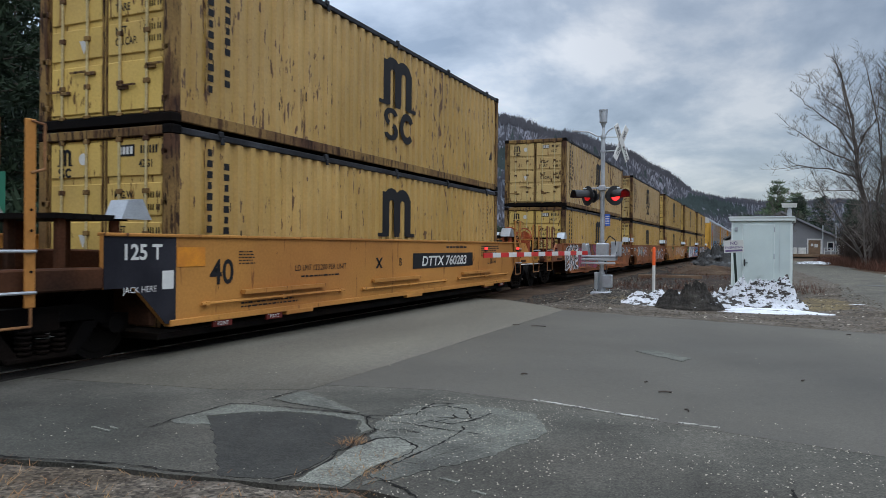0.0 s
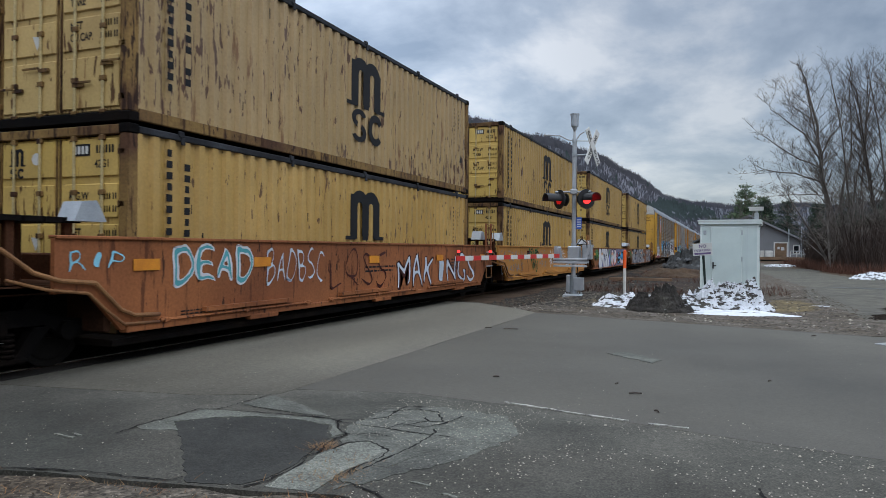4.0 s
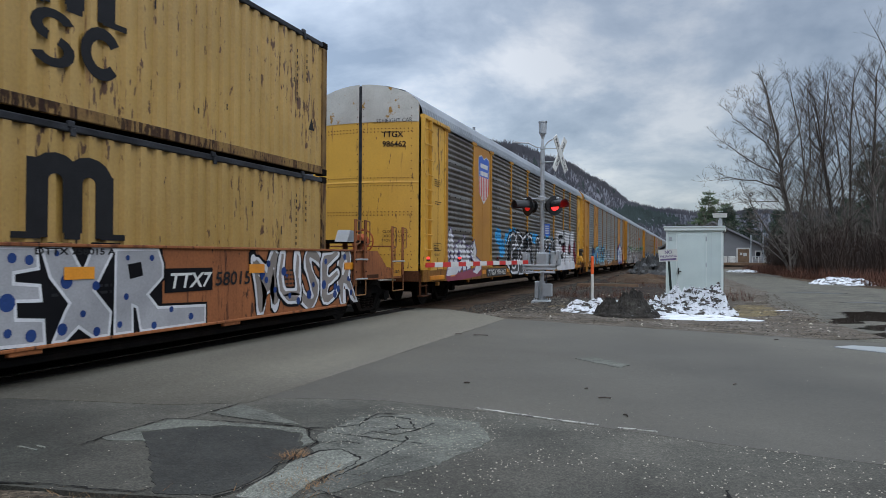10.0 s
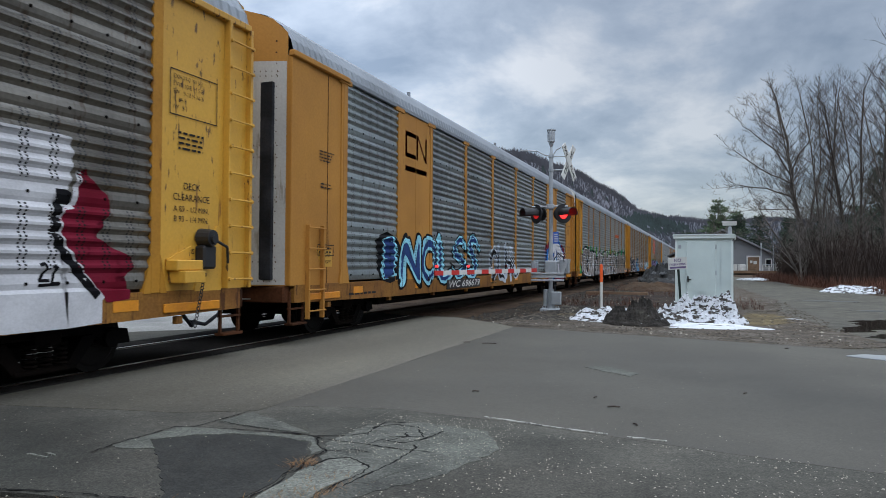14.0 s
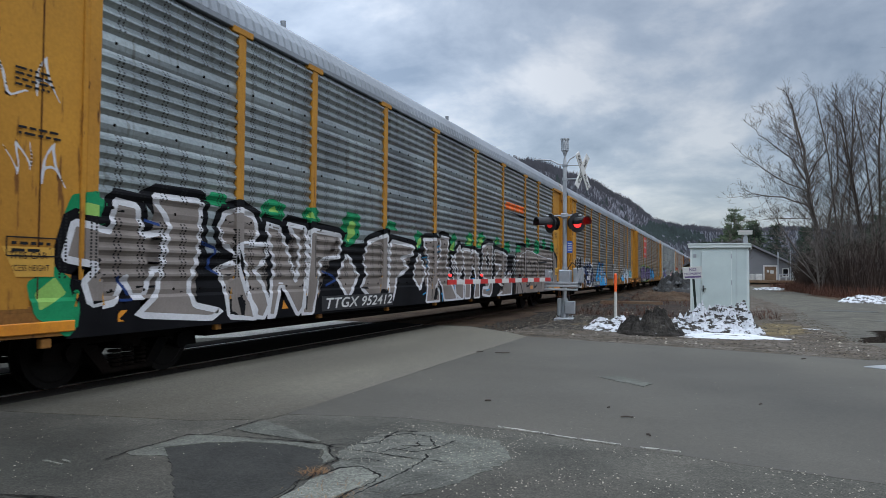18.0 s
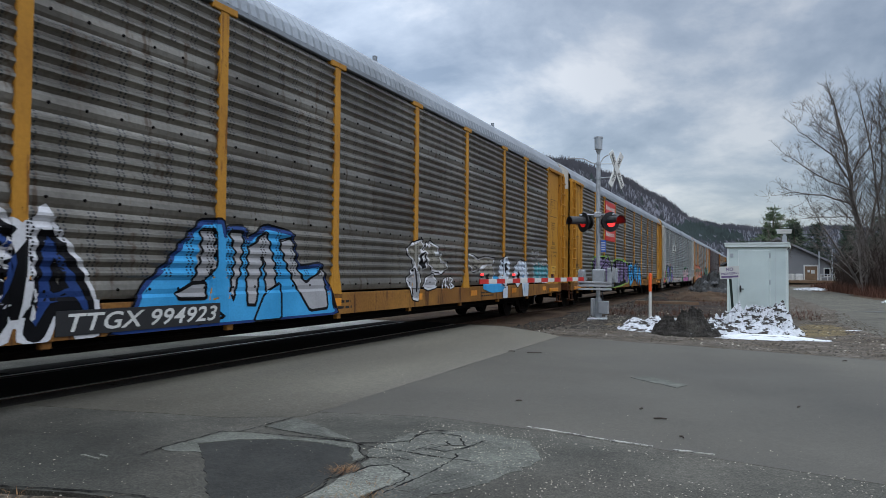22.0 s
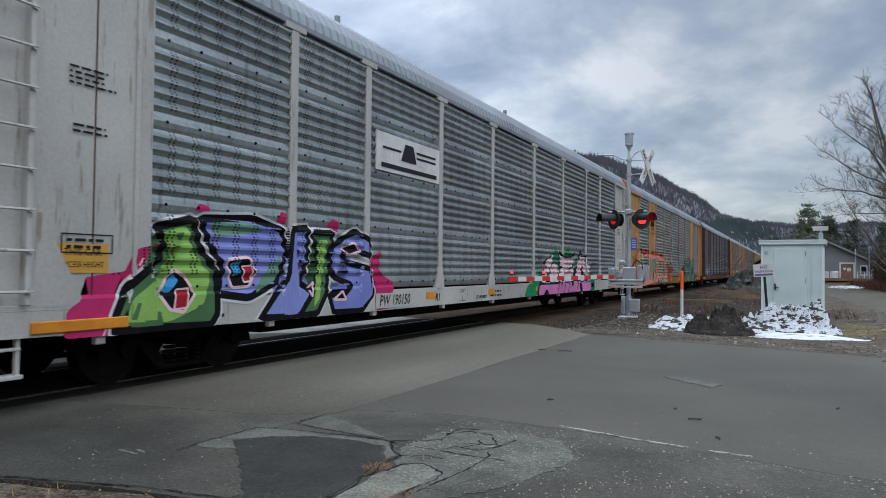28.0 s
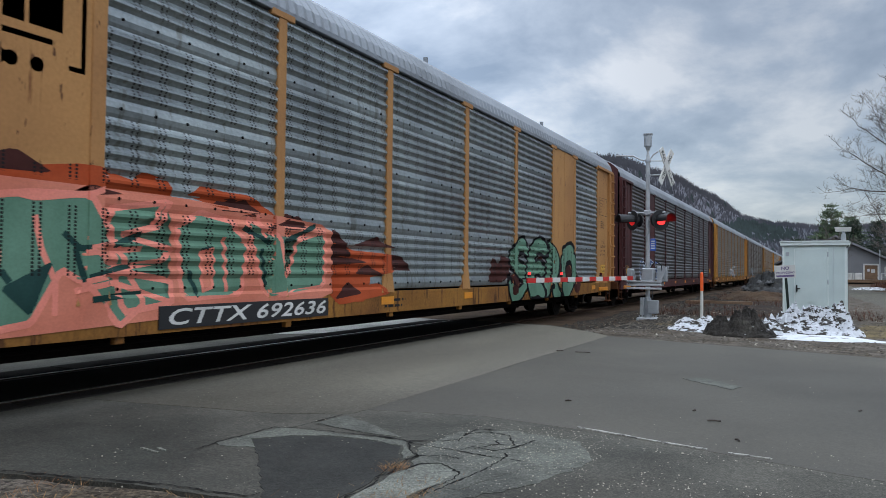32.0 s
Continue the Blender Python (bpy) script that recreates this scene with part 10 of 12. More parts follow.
def piece_clouded():
    o = []
    o += rack_drawn("g_stone", ("g_white", 0.02), ("g_black", 0.045), 0.002,
        [(18.74, 1.83), (19.4, 1.7), (19.86, 1.77), (20.66, 1.73), (20.44, 1.59), (19.79, 1.55), (19.4, 1.44), (19.04, 1.4), (18.8, 1.55)],
        [(19.53, 1.45), (20.07, 1.57), (20.44, 1.58), (20.61, 1.37), (20.45, 1.12), (19.7, 1.1)])
    o += rack_drawn("g_blue", None, None, 0.0012,
        [(19.74, 1.2), (20.67, 1.3), (21.51, 1.18), (21.35, 0.85), (20.38, 0.84), (19.74, 0.95)],
        [(23.11, 1.37), (23.76, 1.32), (23.71, 0.67), (23.13, 0.67)])
    o += rack_drawn("g_pale", ("g_white", 0.02), ("g_black", 0.05), 0.003,
        [(20.99, 1.46), (21.15, 1.72), (21.59, 1.82), (21.96, 1.65), (21.88, 1.27), (21.52, 0.99), (21.03, 1.17)],
        [(22.27, 1.17), (22.36, 1.56), (22.88, 1.73), (23.42, 1.68), (23.67, 1.38), (23.66, 0.67), (23.17, 0.68), (23.02, 1.16), (22.6, 0.96)],
        [(21.34, 0.99), (21.7, 0.98), (21.67, 0.67), (21.31, 0.69)])
    o += rack_drawn("g_black", None, None, 0.007,
        [(21.33, 1.61), (21.59, 1.66), (21.72, 1.47), (21.42, 1.35)],
        [(22.57, 1.32), (22.8, 1.43), (22.89, 1.22), (22.64, 1.11)],
        [(19.94, 1.32), (20.15, 1.35), (20.22, 1.19), (20.01, 1.15)],
        [(19.04, 1.56), (19.34, 1.52), (19.22, 1.46)])
    return o


def piece_hills():
    o = []
    o += rack_drawn("g_rustred", None, None, 0.0004,
        [(7.47, 2.25), (7.65, 2.42), (8.03, 2.37), (8.08, 2.18), (7.89, 1.88), (7.62, 2.08)],
        [(8.28, 2.23), (8.53, 2.37), (8.91, 2.33), (9.3, 2.33), (9.74, 2.15), (9.97, 1.97), (9.31, 2.08), (8.72, 2.14)],
        [(10.66, 1.85), (11.29, 1.7), (12.77, 1.65), (12.96, 1.36), (11.6, 1.18), (10.88, 1.36)],
        [(11.02, 1.02), (12.42, 1.17), (12.79, 0.98), (11.31, 0.84)])
    o += rack_drawn("g_brown", None, None, 0.0011,
        [(8.54, 2.02), (8.77, 2.21), (9, 2.26), (9.26, 2.21), (9.41, 2.09), (9.74, 2.02), (9.11, 2.05)],
        [(9.63, 1.92), (9.83, 2), (10.03, 2.15), (10.23, 2.11), (10.4, 1.93)],
        [(10.9, 1.44), (10.95, 1.82), (11.14, 2), (11.47, 1.8), (11.56, 1.58), (12.08, 1.5)],
        [(11.59, 1.76), (12.15, 1.87), (12.32, 1.94), (12.59, 1.82), (12.96, 1.76)],
        [(12.77, 1.65), (13.19, 1.61), (13.51, 1.37), (12.78, 1.38)],
        [(11.68, 1.32), (12.08, 1.47), (12.6, 1.27)],
        [(11.17, 0.93), (11.53, 1.2), (11.92, 1)],
        [(16.98, 1.12), (17.13, 1.69), (17.62, 1.51), (17.8, 1.11)])
    return o

def piece_spires():
    o = []
    o += rack_drawn("g_plum", None, None, 0.0006,
        [(2.45, 0.83), (4.07, 0.91), (5.93, 1.06), (5.99, 0.76), (4.08, 0.69), (2.61, 0.67)])
    o += rack_drawn("g_white", None, ("g_purple", 0.05), 0.0015,
        [(2.76, 2.04), (2.92, 2.16), (3.14, 1.91), (3.17, 1.15), (3.67, 1.06), (3.45, 0.85), (2.51, 0.82), (2.67, 1.23), (2.73, 1.78)],
        [(3.25, 1.42), (3.38, 1.69), (3.76, 1.82), (4.06, 1.62), (4.03, 1.12), (3.71, 0.92), (3.33, 1.03)],
        [(4, 1.81), (4.18, 1.98), (4.36, 1.44), (4.48, 1.69), (4.7, 1.64), (4.76, 1.02), (4.45, 0.96), (4.29, 1.32), (4.28, 0.97), (4.03, 0.95)],
        [(4.84, 1.62), (5.11, 1.87), (5.41, 1.54), (5.27, 1.37), (5.93, 1.18), (5.93, 0.97), (5.47, 0.81), (4.99, 0.9), (5.37, 1.05), (4.94, 1.3)])
    o += rack_drawn("g_purple", None, None, 0.004,
        [(3.48, 1.47), (3.66, 1.6), (3.8, 1.42), (3.77, 1.12), (3.58, 1.07)],
        [(2.77, 1.51), (2.94, 1.51), (2.94, 1.23), (2.77, 1.14)])
    return o

def piece_end_tag():
    o = rack_drawn("g_silver", ("g_pale", 0.015), ("g_black", 0.06), 0.002,
        [(27.03, 1.36), (27.31, 1.42), (27.46, 1.26), (28.01, 1.43), (28.07, 0.93), (27.78, 0.83), (27.09, 0.79)])
    o += rack_strokes("g_black", 0.05, 0.005,
        [(26.99, 1.72), (27.17, 1.7), (27.31, 1.49), (27.29, 1.23)])
    return o + rack_drawn("g_black", None, None, 0.006,
        [(27.46, 1.33), (27.58, 1.39), (27.65, 1.22), (27.51, 1.16)])


def piece_initials():
    return rack_strokes("g_white", 0.022, 0.009,
        [(24.34, 2.01), (24.09, 2.04), (24.06, 1.66), (24.35, 1.62)],
        [(24.49, 2.02), (24.52, 1.66), (24.78, 1.72), (24.81, 1.89), (24.57, 1.87), (24.84, 1.94), (24.83, 2.05), (24.49, 2.02)],
        [(24.04, 1.39), (24.19, 1.45), (24.33, 1.11), (25.88, 1.06), (25.86, 1.62)],
        [(25.15, 1.6), (25.2, 1.83), (25.34, 1.66), (25.48, 1.84), (25.61, 1.67), (25.76, 1.88), (25.86, 1.62)])


def piece_shadows():
    o = []
    o += rack_strokes("g_teal_dark", 0.032, 0.0062,
        [(6.75, 1.72), (6.93, 1.57), (7.32, 1.61), (7.66, 1.75)],
        [(6.88, 1.57), (6.99, 1.24)],
        [(7.03, 1.28), (7.53, 1.41)],
        [(9.21, 1.91), (9.75, 1.72)],
        [(8.32, 1.35), (8.48, 1.05)],
        [(9.55, 1.65), (9.65, 1.17)],
        [(6.16, 1.35), (6.24, 1.24)],
        [(6.48, 1.35), (6.53, 1.24), (6.46, 1.03)],
        [(7.07, 1.06), (7.68, 1.11)],
        [(8.51, 1.59), (8.66, 1.62)],
        [(9.98, 1.74), (10.72, 2.02)])
    o += rack_strokes("g_blush", 0.03, 0.0066,
        [(6.25, 2.06), (6.46, 2.03), (7.07, 2.13), (7.2, 2.19)],
        [(6.46, 1.87), (6.53, 1.56), (6.68, 1.24), (6.68, 0.92)],
        [(6.88, 1.15), (7.33, 1.23), (8.07, 1)],
        [(7, 1.53), (7.67, 1.59)],
        [(7, 1.24), (7.53, 1.35)],
        [(7.96, 2.11), (7.81, 1.85)],
        [(8.87, 1.77), (8.94, 1.07)],
        [(9.47, 2.09), (9.64, 1.8)])
    return o

autorack(0, "yellow_bright", "yellow", "panel_brown", {1: "ochre"}, ("primer", 4.75), "yellow car carrier with grimy ribbed panels and a shield emblem",
         bays(1) + shield_mark(5.6, 6.8, 3.05, 4.55)
         + piece_spires()
         + rack_blobs(7.8, 18.4, 1.4, 2.3, 18, 0.25, 0.42, "g_blue", 5)
         + piece_rounded() + piece_block(), ("TTGX 986462", 6.7, 9.0, True))
autorack(1, "ochre", "ochre", "panel_blue", {1: "ochre", 7: "ochre"}, None, "ochre car carrier with bright galvanised panels and a red looped emblem",
         bays(1, 7) + curvy_mark(5.45, 6.8, 3.85, 4.45, "g_red")
         + rack_spray("INOLSS", 4.0, 11.2, 0.9, 2.1, [(0.13, "g_black"), (0.09, "g_cyan"), (0.02, "g_navy")]) + rack_spray("OLHL", 12.4, 16.2, 0.85, 1.95, [(0.08, "g_pale"), (0.02, "g_black")])
         + piece_arched(), ("WC 696679", 8.4, 11.2, True))
autorack(2, "yellow", "yellow", "panel_blue", {}, ("white", 4.55), "yellow car carrier with a long grey graffiti piece with green tops",
         bays() + rack_spray("LA", 1.35, 2.1, 3.05, 3.6, [(-0.012, "g_white")], wild=1.6) + rack_spray("WA", 1.45, 2.2, 2.25, 2.7, [(-0.012, "g_white")], wild=1.6) + ground([(2.2, 0.66), (20.0, 0.66), (20.0, 2.0), (15, 2.1), (9, 1.95), (5.2, 1.6), (2.6, 1.5)], "g_black", 0.0006) + piece_kings()
         + rack_blobs(21.0, 26.4, 2.35, 2.55, 4, 0.26, 0.36, "g_green", 46) + ground([(20.0, 0.66), (26.95, 0.66), (26.85, 2.1), (26.0, 2.42), (23.4, 2.5), (20.2, 2.4)], "g_black", 0.0004) + ground([(20.1, 0.68), (26.8, 0.68), (26.7, 1.95), (26.0, 2.28), (23.4, 2.36), (20.3, 2.26)], "g_silver", 0.0011)
         + piece_names() + piece_end_tag()
         + slanted_mark(18.75, 21.3, 3.38, 3.72), ("TTGX 952412", 7.5, 10.2, True))
autorack(3, "yellow", "yellow", "panel_brown", {}, ("white", 4.55), "yellow car carrier with grimy panels, round blue emblem and small graffiti",
         round_mark(1.72, 3.95, 0.38)
         + rack_spray("UB", 2.61, 4.10, 0.72, 2.0, [(0.15, "g_white"), (0.12, "g_black")], wild=1.4) + rack_spray("MEDA", 4.7, 7.9, 0.72, 1.95, [(0.12, "g_white"), (0.07, "g_black"), (0.0, "g_navy")])
         + piece_dark_arrow() + piece_sky_blue() + piece_spiked() + piece_clouded() + piece_initials() + ground([(24.33, 1.1), (25.88, 1.06), (25.86, 1.62), (24.32, 1.6)], "g_teal") + rack_spray("RSEN", 24.3, 25.8, 1.02, 1.72, [(0.025, "g_pale"), (0.005, "g_teal")]), ("TTGX 994923", 7.6, 9.8, True))
autorack(4, "yellow", "yellow", "panel_brown", {}, ("primer", 4.55), "yellow car carrier with a red sign and dark purple graffiti",
         banner(7.3, 9.8, 2.9, 4.75, "red", "white", 3)
         + piece_violet() + rack_spray("BWA", 14.0, 18.6, 0.72, 1.95, [(0.12, "g_black"), (0.06, "g_blue")])
         + rack_spray("SERFS", 25.9, 27.0, 1.75, 1.98, [(0.0, "g_black")]), ("TTGX 988135", 6.8, 9.1, True))
autorack(5, "off_white", "off_white", "panel_blue", {}, ("yellow_bright", 4.62), "off-white car carrier with bright panels and colourful graffiti",
         banner(7.35, 9.8, 3.1, 3.78, "white", "white", 1)
         + [("sign_mark", Shape().box(SX + 0.066, SX + 0.069, 7.55, 8.2, 3.5, 3.54).box(SX + 0.066, SX + 0.069, 8.8, 9.6, 3.56, 3.6).box(SX + 0.066, SX + 0.069, 8.8, 9.6, 3.46, 3.5).prism([(8.2, 3.36), (8.36, 3.68), (8.66, 3.68), (8.8, 3.36)], SX + 0.066, SX + 0.069, "x"), M["ink"], "black swept emblem"),
            ("sign_line", Shape().box(SX + 0.066, SX + 0.068, 7.5, 9.65, 3.17, 3.25), M["ink"], "thin line of unreadable writing")]
         + piece_four_letters() + piece_pink(), ("PW 190150", 7.5, 8.6, False))
autorack(6, "faded_ochre", "faded_ochre", "panel_blue", {1: "faded_ochre", 7: "faded_ochre"}, None, "faded tan-ochre car carrier with a bracketed emblem and green-salmon graffiti",
         bays(1, 7) + bracket_mark(5.35, 6.95, 3.3, 4.2)
         + piece_sea_green() + piece_hills() + piece_shadows()
         + rack_blobs(17.4, 24.0, 0.9, 1.6, 8, 0.3, 0.42, "g_brown", 19)
         + rack_spray("SERO", 18.2, 23.4, 0.72, 2.1, [(0.14, "g_black"), (0.08, "g_sea")]), ("CTTX 692636", 8.0, 10.9, True))
autorack(7, "maroon", "maroon", "panel_dark", {1: "maroon"}, None, "dark maroon car carrier with grimy panels", rack_spray("ODES", 4, 8, 1.0, 2.0, [(0.05, "g_pale"), (0.0, "g_navy")]))
autorack(8, "ochre", "ochre", "panel_brown", {}, None, "ochre car carrier with grimy panels", rack_spray("NIKO", 12, 16, 1.0, 2.0, [(0.05, "g_white")]))
autorack(9, "brown", "brown", "panel_brown", {}, None, "brown car carrier with grimy panels", rack_spray("TURE", 6, 10, 1.0, 2.0, [(0.05, "g_pale")]))
autorack(10, "yellow", "yellow", "panel_brown", {}, None, "yellow car carrier with grimy panels")
autorack(11, "ochre", "ochre", "panel_blue", {}, None, "ochre car carrier with galvanised panels")
autorack(12, "brown", "brown", "panel_brown", {}, None, "brown car carrier with grimy panels")


# ---- crossing signal ----
def build_signal():
    u = thing("crossing_signal", "silver railway crossing mast with crossbuck, red lamps and gate arm", "crossing signal", at=pose(-4.415, 21.83, 0))
    mast = Shape().cyl((0, 0, 0.05), (0, 0, 4.75), 0.065, n=16)
    mast.cyl((0, 0, 4.75), (0, 0, 5.0), 0.055, 0.035, 12)
    part("mast", mast, M["mast"], u, "round silver mast")
    base = Shape().box(-0.28, 0.28, -0.28, 0.28, -0.1, 0.03, 0.02)
    base.cyl((0, 0, 0.03), (0, 0, 0.62), 0.12, 0.1, 14)
    for a, b in ((-0.2, -0.2), (-0.2, 0.2), (0.2, -0.2), (0.2, 0.2)):
        base.cyl((a, b, 0.03), (a, b, 0.1), 0.02, n=6)
    part("base", base, M["galvanised"], u, "galvanised base with bolts")
    part("junction_box", Shape().box(0.04, 0.34, -0.2, -0.02, 0.16, 0.55, 0.02), M["galvanised"], u, "small grey junction box")
    part("junction_box", Shape().box(-0.2, -0.08, -0.16, 0.0, 0.1, 0.62, 0.02), M["galvanised"], u)
    bell = Shape().cyl((0, 0, 5.0), (0, 0, 5.16), 0.035, 0.09, 14)
    bell.cyl((0, 0, 5.16), (0, 0, 5.5), 0.115, 0.125, 16)
    bell.cyl((0, 0, 5.5), (0, 0, 5.54), 0.14, 0.14, 16)
    part("bell", bell, M["galvanised"], u, "galvanised electronic bell on top of the mast")
    # crossbuck: two crossed boards that face along the road, turned to the right of the view
    cb = new("crossbuck")
    cb.parent = u
    cb.matrix_local = pose(0.56, -0.1, 4.5, 0, 0, 70)
    tagged(cb, "white crossbuck of two crossed boards")
    for a, word in ((56, "RAIL"), (-56, "CROSSING")):
        bm = Shape().box(-0.61, 0.61, -0.012, 0.012, -0.115, 0.115, 0.004)
        board = part("board", bm, M["white"], cb, at=pose(0, -0.015 if a > 0 else 0.012, 0, 0, a, 0))
        t = Shape()
        if word == "RAIL":
            front_text(t, "RAIL", 0.17, -0.36, -0.06, -0.0145, 0.004)
            front_text(t, "ROAD", 0.17, 0.36, -0.06, -0.0145, 0.004)
        else:
            front_text(t, "CROSSING", 0.17, 0.0, -0.06, -0.0145, 0.004, 1.1)
        part("board_lettering", t, M["ink"], board, "black letters")
    arm = Shape().cyl((0, 0, 4.28), (0.45, -0.1, 4.28), 0.02, n=8)
    arm.cyl((0, 0, 4.72), (0.45, -0.1, 4.68), 0.014, n=8)
    arm.cyl((-0.02, 0, 4.72), (-0.2, 0.0, 4.76), 0.018, n=6)
    arm.pipe([(-0.2, 0, 4.76), (-0.45, 0, 4.9), (-0.98, 0.05, 4.95)], 0.022)
    arm.pipe([(0.05, 0, 4.74), (0.16, 0, 4.9), (0.3, 0, 4.98)], 0.02)
    part("bracket", arm, M["mast"], u)
    cl = Shape()
    for z in (4.28, 4.72, 3.2, 1.55):
        cl.cyl((0, 0, z - 0.04), (0, 0, z + 0.04), 0.085, n=14)
    split("clamp", cl, M["galvanised"], u)
    bar = Shape().cyl((-0.58, -0.04, 3.16), (0.52, -0.04, 3.16), 0.028, n=8)
    bar.box(-0.1, 0.1, -0.12, 0.05, 3.08, 3.24, 0.02)
    part("cross_arm", bar, M["mast"], u)
    # lamps: two facing the road, two behind
    for x, lit, turn in ((-0.44, False, -44), (0.40, True, 46)):
        lamp = new("flashing_lamp")
        lamp.parent = u
        lamp.matrix_local = pose(x, -0.1, 2.93, 0, 0, turn)
        tagged(lamp, "round black lamp unit with hood, " + ("lit red" if lit else "red lens"))
        disc = Shape().cyl((0, 0, 0), (0, 0.02, 0), 0.30, n=28)
        disc.cyl((0, 0.02, 0), (0, 0.2, 0), 0.17, 0.12, 20)
        part("background_disc", disc, M["black"], lamp, "black round background")
        hood = Shape()
        n = 14
        vs = []
        for i in range(n + 1):
            a = math.radians(-20 + 220 * i / n)
            for r, y in ((0.17, 0.0), (0.165, -0.5)):
                vs.append((r * math.cos(a), y, r * math.sin(a)))
        for i in range(n + 1):
            a = math.radians(-20 + 220 * i / n)
            for r, y in ((0.178, 0.0), (0.173, -0.5)):
                vs.append((r * math.cos(a), y, r * math.sin(a)))
        k = 2 * (n + 1)
        hood.add(vs, [(2 * i, 2 * i + 1, 2 * i + 3, 2 * i + 2) for i in range(n)] + [(k + 2 * i, k + 2 * i + 2, k + 2 * i + 3, k + 2 * i + 1) for i in range(n)] + [(2 * i + 1, k + 2 * i + 1, k + 2 * i + 3, 2 * i + 3) for i in range(n)])
        part("hood", hood, M["black"], lamp)
        part("lens", Shape().cyl((0, -0.012, 0), (0, 0.0, 0), 0.15, n=24), M["lamp_on"] if lit else M["lamp_half"], lamp, "glowing red lens")
        back = Shape().cyl((0, 0.22, 0), (0, 0.235, 0), 0.2, n=28)
        back.cyl((0, 0.235, 0.0), (0, 0.3, 0.0), 0.15, 0.12, 18)
        part("rear_lamp", back, M["black"], lamp, "black rear lamp unit")
    sign = Shape().box(0.08, 0.24, -0.03, -0.015, 2.02, 2.38, 0.004)
    part("blue_sign", sign, M["blue"], u, "small blue emergency notice")
    t = Shape()
    for z in (2.1, 2.17, 2.24, 2.31):
        t.box(0.1, 0.22, -0.032, -0.03, z - 0.02, z + 0.012)
    part("sign_lines", t, M["white"], u)
    # gate mechanism and counterweights
    gm = Shape().box(-0.16, 0.2, -0.16, 0.16, 1.0, 1.5, 0.03)
    part("gate_machine", gm, M["galvanised"], u, "grey gate machine housing")
    cases = Shape().box(0.24, 0.52, 0.1, 0.4, 1.1, 1.55, 0.02)
    cases.box(-0.62, -0.42, -0.02, 0.2, 1.06, 1.46, 0.02)
    split("relay_case", cases, M["galvanised"], u)
    sup = Shape()
    for y in (-0.24, 0.24):
        sup.prism([(-0.5, 0.98), (0.42, 0.98), (0.42, 1.1), (-0.5, 1.1)], y - 0.02, y + 0.02, "y")
        sup.prism([(0.3, 1.05), (0.42, 1.05), (0.58, 1.55), (0.5, 1.55)], y - 0.02, y + 0.02, "y")
        sup.prism([(-0.5, 1.05), (-0.38, 1.05), (-0.46, 1.5), (-0.54, 1.5)], y - 0.02, y + 0.02, "y")
    for z in (0.9, 1.0, 1.1):
        sup.box(-0.56, 0.46, -0.3, -0.27, z - 0.03, z + 0.03, 0.008)
    split("counterweight", sup, M["mast"], u, "silver gate arm bracket")
    hose = Shape().pipe([(0.1, -0.1, 1.5), (0.25, -0.12, 1.72), (0.4, -0.05, 1.6), (0.42, 0.1, 1.2)], 0.016)
    hose.pipe([(0.1, 0.0, 1.0), (0.14, -0.05, 0.8), (0.16, -0.08, 0.5)], 0.016)
    split("cable", hose, M["rubber"], u, "black cable loop")
    # gate arm across the road lane, towards the rails' near side
    arm = new("gate_arm")
    arm.parent = u
    arm.matrix_local = pose(-0.36, -0.4, 1.2, 0, 0, GATE_TURN)
    tagged(arm, "lowered red and white striped gate arm")
    n, L = 15, GATE_LENGTH
    for i in range(n):
        a = i * L / n
        part("stripe", shared(("stripe", i % 2), M["red" if i % 2 == 0 else "white"], lambda: Shape().box(-L / n, 0, -0.015, 0.015, -0.058, 0.058, 0.003)), None, arm, at=pose(-a, 0, -0.003 * i))
    for x in (-L + 0.1, -L * 0.72, -L * 0.35):
        lp = Shape().box(x - 0.04, x + 0.04, -0.03, 0.03, 0.05, 0.1, 0.01)
        part("arm_lamp_base", lp, M["black"], arm)
        part("arm_lamp", Shape().cyl((x, 0, 0.1), (x, 0, 0.15), 0.035, n=10), M["lamp_on"] if x < -L * 0.5 else M["lamp_off"], arm, "small red arm lamp")


GATE_TURN, GATE_LENGTH = 77.0, 5.6
M["lamp_half"] = glow("flashing_red_lamp", (1.0, 0.02, 0.02), 0.5)
build_signal()


